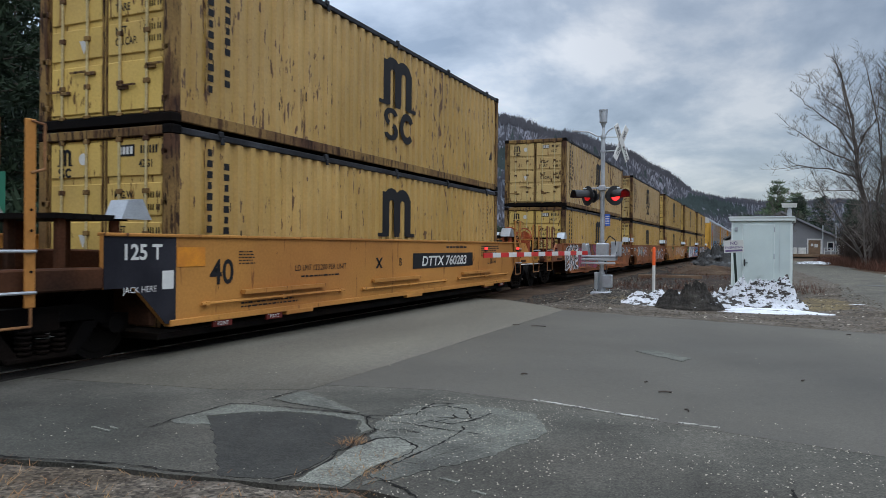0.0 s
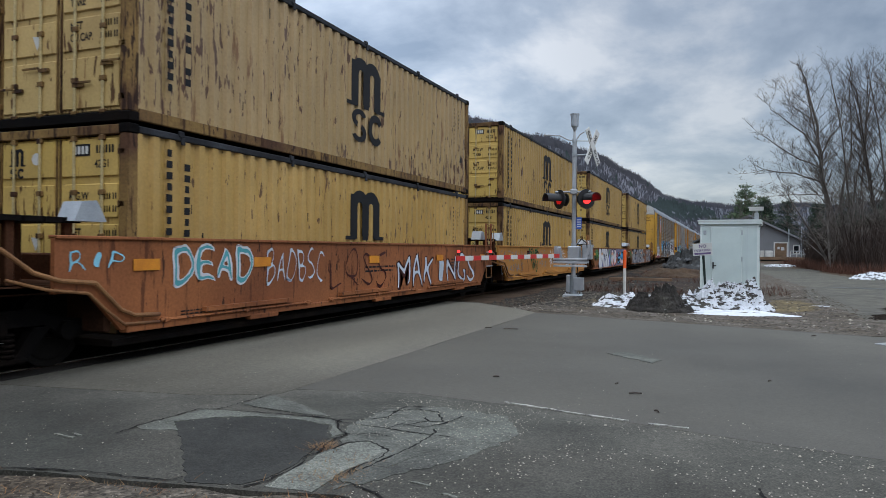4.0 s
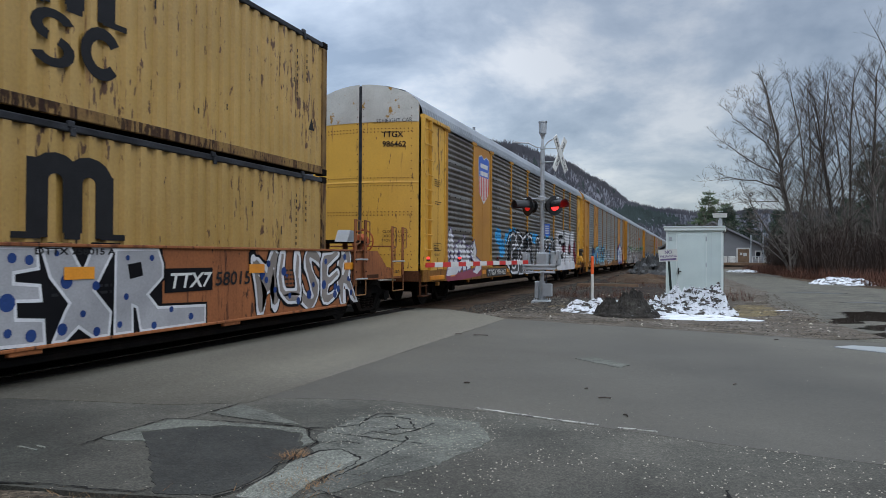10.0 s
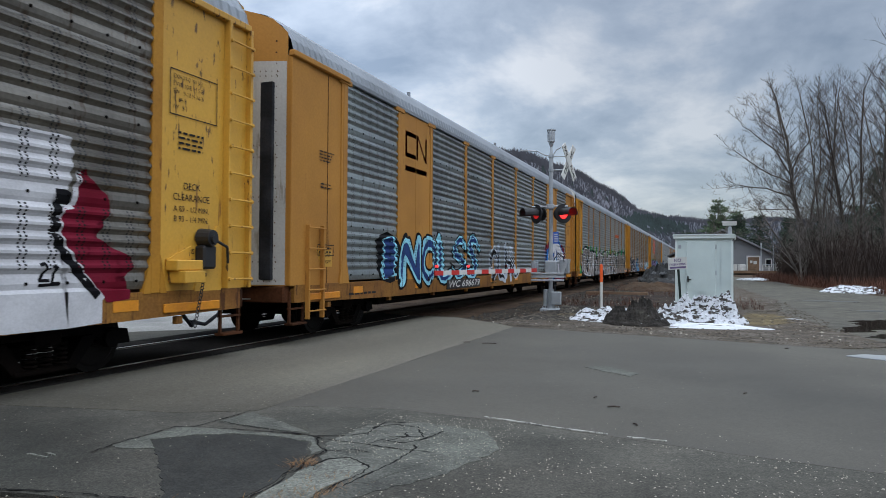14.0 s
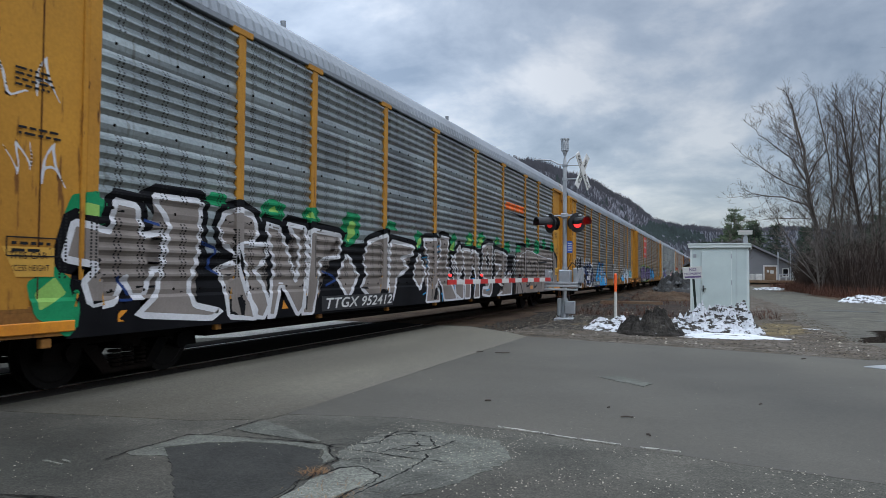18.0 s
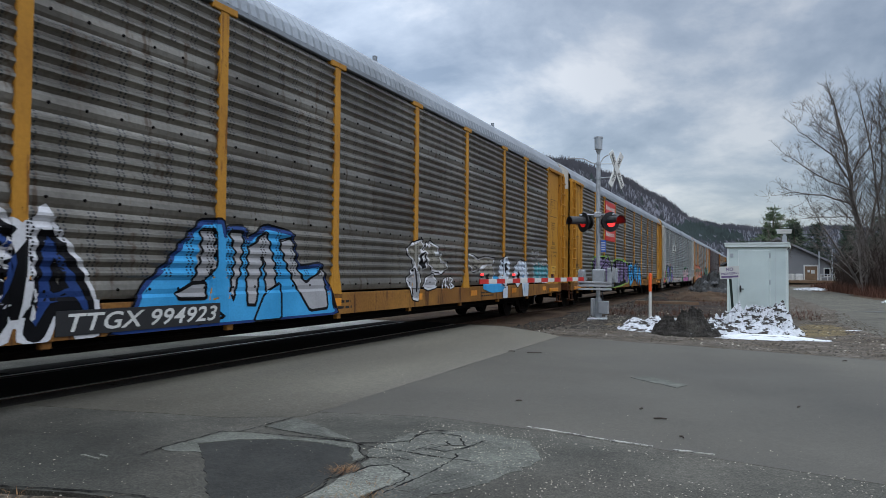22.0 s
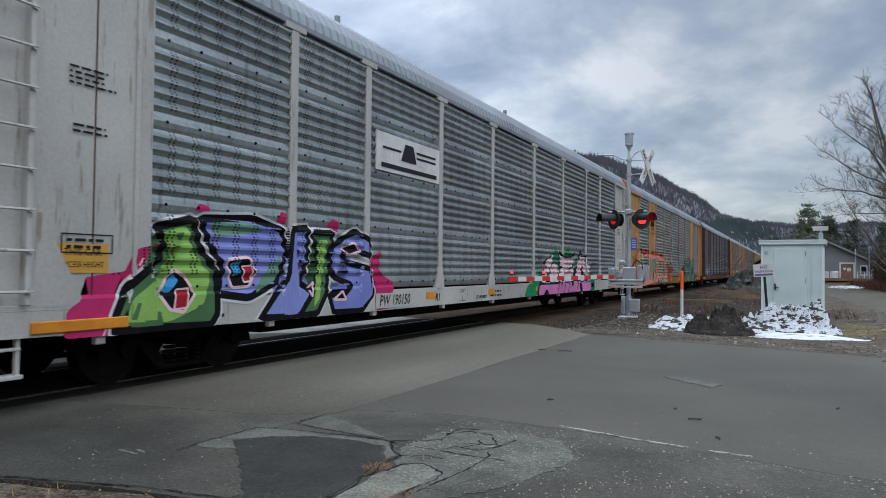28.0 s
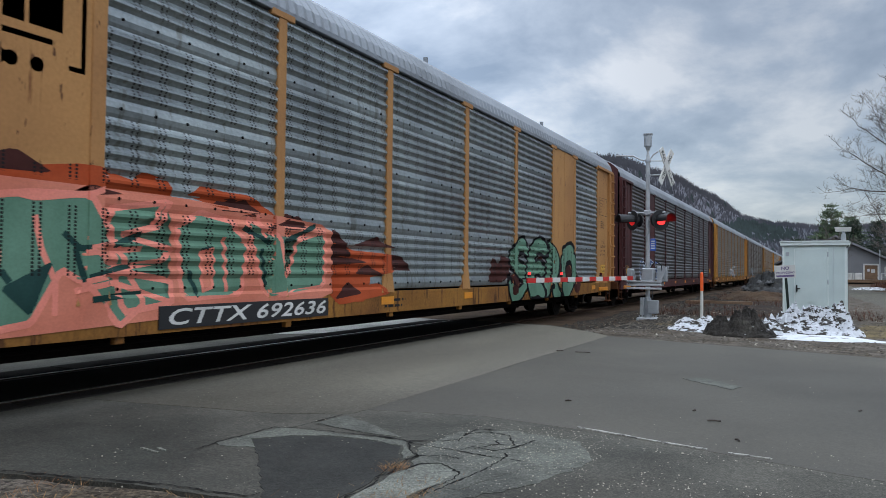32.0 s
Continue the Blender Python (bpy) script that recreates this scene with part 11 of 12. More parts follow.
# ---- signal cabinet, sign, marker ----
def build_cabinet():
    u = thing("signal_cabinet", "pale green-grey steel railway signal cabinet with one door", "signal cabinet", at=pose(0.0, 23.45, 0, 0, 0, -3))
    part("body", Shape().box(-0.82, 0.83, 0.0, 1.5, 0.1, 2.2, 0.012), M["cabinet"], u)
    roof = Shape().box(-0.89, 0.9, -0.07, 1.58, 2.2, 2.31, 0.015)
    roof.prism([(-0.92, 2.31), (0.92, 2.31), (0.88, 2.345), (-0.88, 2.345)], -0.09, 1.6, "y")
    part("roof", roof, M["cabinet_trim"], u, "overhanging pale roof cap")
    corner = Shape()
    for x in (-0.83, 0.78):
        corner.box(x, x + 0.05, -0.015, 0.0, 0.1, 2.2)
    split("corner_trim", corner, M["cabinet_trim"], u)
    d = part("door", Shape().box(-0.5, 0.35, -0.03, -0.002, 0.2, 2.1, 0.01), M["cabinet"], u, "pale green-grey steel door")
    g = Shape()
    for x in (-0.52, 0.35):
        g.box(x, x + 0.018, -0.022, -0.002, 0.2, 2.1)
    g.box(-0.52, 0.368, -0.022, -0.002, 2.1, 2.118)
    part("door_frame", g, M["cabinet_trim"], u)
    part("handle", Shape().box(-0.47, -0.43, -0.07, -0.03, 0.85, 1.05, 0.01).box(-0.47, -0.36, -0.075, -0.05, 0.93, 0.96, 0.006), M["black"], d, "black door handle")
    hg = Shape()
    for z in (0.4, 1.15, 1.95):
        hg.cyl((0.36, -0.035, z - 0.07), (0.36, -0.035, z + 0.07), 0.018, n=8)
    split("hinge", hg, M["galvanised"], d)
    v = Shape().box(-0.14, 0.06, -0.036, -0.03, 0.34, 0.62)
    for i in range(8):
        v.box(-0.13, 0.05, -0.044, -0.036, 0.36 + 0.032 * i, 0.372 + 0.032 * i)
    part("louvre", v, M["cabinet"], d, "small louvred vent")
    s = Shape().box(0.5, 0.505, -0.01, -0.001, 0.15, 2.18)
    part("side_seam", s, M["galvanised"], u)
    part("small_plate", Shape().box(-0.74, -0.65, -0.02, -0.001, 1.9, 2.02, 0.004), M["galvanised"], u, "small grey plate")
    ft = Shape()
    for x in (-0.7, 0.68):
        for y in (0.1, 1.35):
            ft.box(x - 0.08, x + 0.08, y - 0.1, y + 0.1, -0.1, 0.1)
    split("footing", ft, M["asphalt_worn"], u, "concrete block footing")
    part("floor_frame", Shape().box(-0.8, 0.8, 0.03, 1.47, 0.06, 0.11), M["black_steel"], u)
    c = thing("security_camera", "white box camera on a short bracket on the cabinet roof", "camera", at=pose(0.76, 23.55, 2.345))
    part("bracket", Shape().box(-0.06, 0.06, -0.05, 0.05, 0.0, 0.2, 0.01).cyl((0, 0, 0.2), (0, 0, 0.27), 0.035, n=10), M["galvanised"], c)
    part("housing", Shape().box(-0.21, 0.19, -0.07, 0.07, 0.26, 0.37, 0.02).box(-0.24, 0.2, -0.085, 0.085, 0.36, 0.385, 0.006), M["white"], c, "white weatherproof housing")
    part("cable", Shape().pipe([(0.1, -0.02, 0.26), (0.15, -0.06, 0.05), (0.12, -0.14, -0.15), (0.06, -0.16, -0.22)], 0.012), M["rubber"], c)
    p = thing("warning_sign", "white no-trespassing sign on a leaning dark green steel post", "sign", at=pose(-0.62, 22.5, 0, 0, -4, 0))
    part("post", Shape().prism([(-0.035, -0.02), (0.035, -0.02), (0.035, 0.0), (0.015, 0.03), (-0.015, 0.03), (-0.035, 0.0)], -0.1, 1.35, "z"), M["dark_green"], p, "dark green channel post")
    part("plate", Shape().box(-0.28, 0.26, -0.035, -0.024, 1.26, 1.62, 0.004), M["white"], p, "white sign plate")
    t = Shape()
    front_text(t, "NO", 0.13, 0.0, 1.49, -0.037, 0.003)
    front_text(t, "TRESPASSING", 0.09, -0.01, 1.38, -0.037, 0.002, 0.9)
    part("lettering", t, M["g_purple"], p, "dark red-violet lettering")
    part("foot_bar", Shape().box(-0.24, 0.22, -0.038, -0.036, 1.29, 1.345), M["g_purple"], p, "dark bar along the sign's foot")
    k = thing("marker_post", "orange-topped white plastic marker post", "marker post", at=pose(-2.98, 22.55, 0))
    part("shaft", Shape().cyl((0, 0, -0.05), (0, 0, 0.84), 0.045, n=12), M["white"], k, "white lower shaft")
    part("cap", Shape().cyl((0, 0, 0.84), (0, 0, 1.36), 0.048, n=12).cyl((0, 0, 1.36), (0, 0, 1.4), 0.048, 0.02, 12), M["orange"], k, "orange upper part")


build_cabinet()


# ---- snow, rubble, brush ----
def heap(name, cx, cy, rx, ry, h, mat, label, category, seed, n=46, rough=0.35, sharp=4.0):
    sh = Shape()
    vs = []
    for j in range(n + 1):
        for i in range(n + 1):
            u, v = 2 * i / n - 1, 2 * j / n - 1
            x, y = cx + rx * u, cy + ry * v
            d = max(0.0, 1 - (u * u + v * v))
            k = noise.noise((x * sharp * 0.4 + seed, y * sharp * 0.4, 0)) * 0.6 + noise.noise((x * sharp, y * sharp + seed, 4)) * 0.4 + noise.noise((x * sharp * 3, y * sharp * 3, seed)) * 0.22
            vs.append((x, y, -0.02 - 0.08 * (d <= 0) + h * d ** 0.7 * max(0.05, 0.75 + rough * 2 * k)))
    m = n + 1
    fs = [(j * m + i, j * m + i + 1, (j + 1) * m + i + 1, (j + 1) * m + i) for j in range(n) for i in range(n)
          if max((2 * (i + 0.5) / n - 1) ** 2 + (2 * (j + 0.5) / n - 1) ** 2, 0) < 1.0]
    sh.add(vs, fs)
    return tagged(new(name, sh.mesh(name, mat)), label, category)


heap("snow_mound", 0.05, 18.75, 1.0, 1.1, 0.66, M["snow"], "ploughed old snow pile streaked with dirt", "snow pile", 3, 74, 0.62, 6.5)
heap("snow_mound", -2.15, 18.6, 1.15, 0.95, 0.3, M["snow"], "low ploughed snow pile streaked with dirt", "snow pile", 8, 70, 0.6, 6.5)
heap("soil_mound", -1.5, 17.5, 0.78, 0.75, 0.56, M["snow_dirt"], "dark soil heap with streaks of snow", "dirt heap", 5, 70, 0.6, 6.5)
heap("snow_mound", -0.6, 18.2, 0.65, 0.8, 0.46, M["snow"], "ploughed old snow pile streaked with dirt", "snow pile", 21, 60, 0.6, 6.5)
for x, y, rx, ry, h, k in ((0.25, 17.45, 1.05, 0.5, 0.12, 2), (1.0, 17.35, 0.6, 0.3, 0.03, 4), (2.2, 20.85, 0.28, 0.12, 0.03, 6), (-0.1, 16.95, 0.9, 0.16, 0.03, 9)):
    heap("snow_patch", x, y, rx, ry, h, M["snow_thin"], "thin patch of old snow on gravel", "snow patch", k, 30, 0.3, 3.0)
heap("snow_bank", 7.6, 43.4, 1.7, 1.9, 0.34, M["snow"], "low dirty snow bank by the lot", "snow bank", 7, 54, 0.6, 2.6)
heap("snow_bank", 11.3, 41.0, 1.6, 0.9, 0.26, M["snow"], "low dirty snow bank by the lot", "snow bank", 12, 40, 0.4, 1.6)
heap("snow_patch", 4.5, 74.0, 1.6, 2.0, 0.25, M["snow"], "old snow patch by the brush", "snow patch", 14, 24, 0.4, 1.2)
heap("rubble_mound", -2.4, 53.0, 2.0, 5.0, 1.4, M["rock"], "dark grey broken stone mound beside the track", "rubble mound", 11, 60, 0.55, 2.2)
heap("rubble_mound", -2.8, 66.0, 2.0, 6.0, 1.0, M["rock"], "dark grey broken stone mound beside the track", "rubble mound", 17, 56, 0.55, 2.0)
heap("earth_bank", -2.6, 41.5, 2.0, 3.0, 0.5, M["dirt"], "low red-brown earth bank", "earth bank", 13, 30, 0.4, 1.5)
_sh = scatter(Shape(), 420, (-4.6, -0.4, 47, 59), 0.26, 0.3, 0.9, seed=51, keep=lambda x, y: ((x + 2.4) / 2.0) ** 2 + ((y - 53) / 5) ** 2 < 0.95)
scatter(_sh, 220, (-4.0, -0.8, 49, 57), 0.24, 0.75, 0.9, seed=52, keep=lambda x, y: ((x + 2.4) / 1.4) ** 2 + ((y - 53) / 3.4) ** 2 < 0.9)
tagged(new("rubble_blocks", _sh.mesh("rubble_blocks", M["rubble"])), "broken stone blocks on the mound", "rubble", kind="stuff")
_tb = Shape().box(-5.2, -2.4, 34.0, 34.22, -0.05, 0.12, 0.01)
tagged(new("timber_beam", _tb.mesh("timber_beam", M["wood"])), "old timber beam lying beside the track", "timber")


# ---- trees ----
def branch(sh, p, d, l, r, depth, rnd, twist=0.35, up=0.15, sides=(7, 5, 4, 3, 3), tips=None, split=(2, 3)):
    """A limb of four bent pieces and its side branches."""
    pts, q, dd = [p], p, d.copy()
    k = 4 if depth < 3 else 2
    for i in range(k):
        dd = (dd + Vector((rnd.gauss(0, 1), rnd.gauss(0, 1), rnd.gauss(0, 1) + up * 2)) * twist * 0.22).normalized()
        q = q + dd * (l / k)
        pts.append(q)
    n = sides[min(depth, len(sides) - 1)]
    for i in range(k):
        sh.cyl(pts[i], pts[i + 1], r * (1 - 0.55 * i / k), r * (1 - 0.55 * (i + 1) / k), n, False)
    if tips is not None and depth >= 2:
        tips.append((pts[-1], dd))
    return pts, dd


def bare_tree(name, x, y, h, r, seed, label, lean=(0, 0), mat=None, levels=4, z=0.0, spread=0.75, first=0.25, fork=5, lead=0.54, reach=1.0):
    rnd = random.Random(seed)
    trunk, crown = Shape(), Shape()

    def grow(sh, p, d, l, rad, depth):
        pts, dd = branch(sh, p, d, l, rad, depth, rnd)
        if depth >= levels:
            return
        m = fork + 2 if depth == 0 else rnd.randint(4, 5)
        for i in range(m):
            f = first + (1 - first) * (i + rnd.random() * 0.8) / m if depth == 0 else 0.25 + 0.75 * (i + rnd.random()) / m
            k = min(int(f * (len(pts) - 1)), len(pts) - 2)
            t = f * (len(pts) - 1) - k
            base = pts[k].lerp(pts[k + 1], min(max(t, 0), 1))
            side = Vector((rnd.gauss(0, 1), rnd.gauss(0, 1), 0)).normalized()
            nd = (dd * 0.55 + side * spread + Vector((0, 0, 0.22))).normalized()
            grow(crown, base, nd, l * rnd.uniform(0.4, 0.6) * (reach * (1.25 - 0.7 * f) if depth == 0 else 1.0), max(0.01, rad * (1 - 0.5 * f) * 0.48), depth + 1)
        grow(crown, pts[-1], (dd + Vector((rnd.gauss(0, 0.2), rnd.gauss(0, 0.2), 0.1))).normalized(), l * (0.14 if depth == 0 and lead > 0.6 else 0.5), rad * (0.3 if lead > 0.6 else 0.42), depth + 1)

    grow(trunk, Vector((0, 0, -0.2)), Vector((lean[0], lean[1], 1)).normalized(), h * lead, r, 0)
    u = thing(name, label, "tree", "bare trees beside the lot", pose(x, y, z))
    part("trunk", trunk, mat or M["bark"], u)
    part("crown", crown, mat or M["bark"], u, "bare grey branches and twigs")
    return u


def limb_tree(x, y, limbs, r, seed, label, mat, z=0.0):
    """A tree by its main limbs, as (start radius, points across and up), with twigs grown along them."""
    rnd = random.Random(seed)
    trunk, crown = Shape(), Shape()

    def twig(p, d, l, rad, depth):
        pts, dd = branch(crown, p, d, l, rad, depth + 1, rnd, 0.45, 0.12)
        if depth >= 3 or l < 0.25:
            return
        for k in range(rnd.randint(4, 6) if depth < 3 else 3):
            f = 0.2 + 0.8 * rnd.random()
            j = min(int(f * (len(pts) - 1)), len(pts) - 2)
            q = pts[j].lerp(pts[j + 1], f * (len(pts) - 1) - j)
            side = Vector((rnd.gauss(0, 1), rnd.gauss(0, 1), rnd.gauss(0.1, 0.4))).normalized()
            twig(q, (dd * 0.8 + side * 0.75 + Vector((0, 0, 0.15))).normalized(), l * rnd.uniform(0.4, 0.62), max(0.008, rad * 0.5), depth + 1)

    for n, (r0, pts) in enumerate(limbs):
        line = [Vector((a, rnd.gauss(0, 0.5) if n else 0.1 * i, b)) for i, (a, b) in enumerate(pts)]
        line[0].y *= 0.3
        m = len(line) - 1
        for i in range(m):
            a, b = line[i], line[i + 1]
            mid = a.lerp(b, 0.5) + Vector((rnd.gauss(0, 0.12), rnd.gauss(0, 0.12), rnd.gauss(0, 0.1)))
            ra, rb = (r0 * (0.6 if n == 0 else 0.42) * (1 - 0.75 * (i + e) / m) for e in (0, 1))
            sh = trunk if n == 0 else crown
            sh.cyl(a, mid, ra, (ra + rb) / 2, 8, False), sh.cyl(mid, b, (ra + rb) / 2, rb, 8, False)
            for k in range(int((b - a).length / 0.3)):
                f = rnd.random()
                if n == 0 and i == 0:
                    continue
                side = Vector((rnd.gauss(0, 1), rnd.gauss(0, 1), rnd.gauss(0.2, 0.5))).normalized()
                d = ((b - a).normalized() * 0.6 + side * 0.8 + Vector((0, 0, 0.25))).normalized()
                twig(a.lerp(b, f), d, rnd.uniform(0.8, 2.6) * (1 - 0.35 * i / m), max(0.014, (ra * (1 - f) + rb * f) * 0.28), 1)
        d = (line[-1] - line[-2]).normalized()
        twig(line[-1], d, 1.6, r0 * 0.14, 1)
    u = thing("bare_tree", label, "tree", "bare trees beside the lot", pose(x, y, z))
    part("trunk", trunk, mat, u)
    part("crown", crown, mat, u, "bare grey branches and twigs")
    return u


def tuft(sh, p, d, size, rnd, n=7):
    for _ in range(n):
        e = (d * 0.7 + Vector((rnd.gauss(0, 0.7), rnd.gauss(0, 0.7), rnd.gauss(0.15, 0.5)))).normalized()
        s = e.orthogonal().normalized() * size * 0.11
        q = p + Vector((rnd.gauss(0, 1), rnd.gauss(0, 1), rnd.gauss(0, 0.6))) * size * 0.3
        sh.add([q - s, q + s, q + e * size * rnd.uniform(0.6, 1.1)], [(0, 1, 2)])


def pine_tree(x, y, h, r, seed, label, base=0.15, reach=0.32, mat=None, dens=1.0, size=0.5, layers=22, droop=-0.1, z=0.0, group="conifers"):
    rnd = random.Random(seed)
    trunk, limb, crown = Shape(), Shape(), Shape()
    trunk.cyl((0, 0, -0.2), (0, 0, h * 0.5), r, r * 0.6, 8)
    trunk.cyl((0, 0, h * 0.5), (0, 0, h * 0.97), r * 0.6, 0.02, 7)
    for i in range(layers):
        f = base + (0.98 - base) * (i + rnd.uniform(-0.3, 0.3)) / layers
        span = h * reach * (1 - f) ** 0.75 * rnd.uniform(0.6, 1.15) + 0.25
        m = rnd.randint(3, 5)
        a0 = rnd.uniform(0, 6.3)
        for k in range(m):
            a = a0 + 6.283 * k / m + rnd.uniform(-0.3, 0.3)
            d = Vector((math.cos(a), math.sin(a), droop + 0.5 * f)).normalized()
            p = Vector((0, 0, h * f))
            q = p + d * span
            mid = p.lerp(q, 0.5) + Vector((0, 0, span * 0.06))
            limb.cyl(p, mid, max(0.015, r * 0.22 * (1 - f)), max(0.01, r * 0.14 * (1 - f)), 4, False)
            limb.cyl(mid, q, max(0.01, r * 0.14 * (1 - f)), 0.006, 4, False)
            steps = max(3, int(span / size * 2.2 * dens))
            for s in range(steps):
                t = 0.25 + 0.75 * (s + rnd.random()) / steps
                c = p.lerp(q, t) + Vector((0, 0, span * 0.06 * (1 - abs(2 * t - 1))))
                sideways = Vector((-d.y, d.x, 0)) * rnd.gauss(0, 0.22) * span * (1.1 - 0.6 * t)
                tuft(crown, c + sideways, (d + Vector((0, 0, 0.35))).normalized(), size, rnd, 7)
    u = thing("conifer", label, "tree", group, pose(x, y, z))
    part("trunk", trunk, M["bark_dark"], u)
    part("bough", limb, M["bark_dark"], u)
    part("crown", crown, mat or M["needles"], u, "dark green needle clumps")
    return u


def build_trees():
    A, B = M["bark"], M["bark_dark"]
    limb_tree(7.8, 66.0, [(0.42, [(0.0, -0.3), (-0.2, 4.3), (-0.7, 7.0), (-0.8, 9.3), (-1.1, 11.7), (-2.0, 15.5)]), (0.16, [(-0.7, 7.0), (-2.8, 7.8), (-4.8, 8.2), (-5.9, 8.0)]), (0.16, [(-0.8, 8.1), (-2.4, 9.0), (-4.3, 10.2), (-5.4, 11.1)]),
                          (0.15, [(-0.8, 8.6), (-2.2, 10.9), (-4.1, 12.8), (-4.8, 13.5)]), (0.17, [(-0.8, 9.3), (-0.3, 10.6), (0.6, 12.3), (0.9, 15.2)]), (0.12, [(-1.1, 11.7), (-2.8, 13.1), (-3.6, 14.7)]),
                          (0.26, [(0.0, 3.9), (0.7, 6.6), (1.1, 8.0), (1.3, 10.9), (1.1, 15.2)]), (0.1, [(-0.7, 5.9), (-2.8, 6.0), (-4.3, 5.9)]), (0.09, [(-0.4, 4.8), (-2.1, 5.2), (-3.3, 4.4)])],
              0.42, 3, "tall bare tree with long low limbs, grey bark", A, 0.1)
    for x, y, h, r, seed, lean, m in ((8.0, 64.0, 17.0, 0.15, 5, 0.03, A), (8.8, 64.0, 18.0, 0.16, 8, 0.02, A), (9.1, 63.0, 17.4, 0.15, 11, 0.0, A), (10.5, 62.0, 15.6, 0.17, 13, -0.02, B),
                                      (10.9, 63.0, 16.8, 0.18, 17, 0.01, B), (11.3, 62.0, 17.2, 0.18, 19, 0.03, B), (12.4, 61.0, 18.5, 0.2, 21, 0.02, B), (13.0, 60.0, 19.5, 0.21, 22, -0.02, B), (14.6, 58.0, 18.5, 0.2, 23, 0.02, B), (16.4, 55.0, 17.5, 0.2, 24, 0.0, B), (9.7, 66.0, 17.6, 0.15, 26, -0.02, A), (11.8, 66.0, 18.2, 0.16, 27, 0.02, A), (13.6, 64.0, 18.0, 0.16, 28, 0.0, A), (12.2, 57.0, 15.0, 0.13, 29, 0.03, A)):
        bare_tree("bare_tree", x, y, h, r * 0.58, seed, "tall slender bare tree, " + ("grey" if m is A else "dark") + " bark", (lean, 0), m, 3, 0.15, 0.62, 0.24, 19, 0.84, 0.42)
    brush = random.Random(77)
    for i in range(18):
        bare_tree("bare_sapling", 6.6 + 0.5 * i + brush.uniform(-0.3, 0.3), brush.uniform(56, 63), brush.uniform(4.5, 8.5), brush.uniform(0.05, 0.09), 200 + i, "thin bare grey sapling at the wood's edge", (brush.uniform(-0.12, 0.12), 0), A, 3, 0.1, 0.7, 0.2, 8, 0.75, 0.6)
    bare_tree("bare_tree", 8.9, 60.0, 8.0, 0.12, 31, "small bare tree with drooping twigs", (-0.2, 0), A, 4, 0.15, 0.9, 0.2, 6)
    bare_tree("bare_tree", 7.2, 62.0, 8.5, 0.13, 37, "small bare tree with drooping twigs", (-0.3, 0), A, 4, 0.15, 1.0, 0.2, 6)
    bare_tree("bare_tree", 13.0, 49.0, 8.5, 0.12, 41, "small bare tree with drooping twigs", (-0.2, 0), A, 4, 0.15, 0.9, 0.2, 6)
    bare_tree("bare_sapling", 0.6, 62.0, 6.6, 0.06, 43, "thin bare grey sapling behind the cabinet", (0.05, 0), A, 3, 0.0, 0.4, 0.3, 5)
    bare_tree("bare_sapling", 2.2, 63.0, 6.8, 0.06, 47, "thin bare grey sapling behind the cabinet", (-0.03, 0), A, 3, 0.0, 0.4, 0.3, 5)
    pine_tree(2.3, 122.0, 12.0, 0.26, 51, "bushy grey-green pine beyond the house", 0.2, 0.36, M["needles_light"], 1.3, 0.6, 20)
    pine_tree(5.0, 127.0, 10.6, 0.26, 53, "bushy grey-green pine beyond the house", 0.2, 0.34, M["needles_light"], 1.2, 0.6, 16)
    for i, (x, y, h) in enumerate(((17.5, 84, 13.5), (15.6, 76, 11), (10.6, 99, 5.0), (12.6, 97, 5.6), (14.6, 95, 5.6), (16.4, 92, 6.2), (18.6, 96, 7), (-2.0, 110, 6), (5.0, 118, 9), (8.5, 125, 9.5), (12.5, 122, 9), (16, 118, 10), (20, 112, 10), (3.0, 132, 9), (23, 90, 12), (19, 78, 11), (16.5, 70, 12), (22, 66, 13), (18.0, 60, 12.5))):
        pine_tree(x, y, h, 0.22, 60 + i, "dark conifer at the wood's edge", 0.06, 0.3, M["needles"], 0.8, 0.8, 16)
    # big pines beyond the track
    pine_tree(-30.9, 25.6, 19.5, 0.42, 91, "large dark pine beyond the track with long uneven limbs", 0.08, 0.34, M["needles"], 1.5, 0.4, 25, 0.0)
    pine_tree(-27.0, 17.0, 15.0, 0.36, 93, "large dark pine beyond the track", 0.06, 0.36, M["needles"], 1.5, 0.55, 26, -0.05)
    pine_tree(-37.0, 26.0, 16.0, 0.36, 95, "large dark pine beyond the track", 0.06, 0.34, M["needles"], 1.3, 0.6, 24, -0.05)
    pine_tree(-30.0, 31.0, 9.0, 0.26, 97, "smaller dark pine beyond the track", 0.03, 0.36, M["needles"], 1.3, 0.6, 18, -0.05)
    pine_tree(-36.0, 40.0, 9.0, 0.26, 99, "smaller dark pine beyond the track", 0.03, 0.36, M["needles"], 1.3, 0.6, 18, -0.05)
    pine_tree(-25.0, 9.0, 15.0, 0.36, 101, "large dark pine beyond the track", 0.06, 0.36, M["needles"], 1.3, 0.6, 24, -0.05)
    for i, (x, y, h) in enumerate(((-24, 0, 14), (-23, -10, 13), (-26, -20, 15), (-29, 44, 10), (-27, 54, 9), (-33, 12, 17), (-31, 3, 16), (-25, -32, 14))):
        pine_tree(x, y, h, 0.34, 120 + i, "dark pine in the wood beyond the track", 0.04, 0.38, M["needles"], 0.9, 0.75, 18, -0.05)
    sh = Shape()
    rnd = random.Random(78)
    for _ in range(7000):
        x, y = -19.5 - abs(rnd.gauss(0, 3.0)), rnd.uniform(-45, 70)
        tuft(sh, Vector((x, y, rnd.uniform(0, 1) ** 1.5 * 2.6)), Vector((rnd.gauss(0, 0.4), rnd.gauss(0, 0.4), 1)).normalized(), 0.8, rnd, 3)
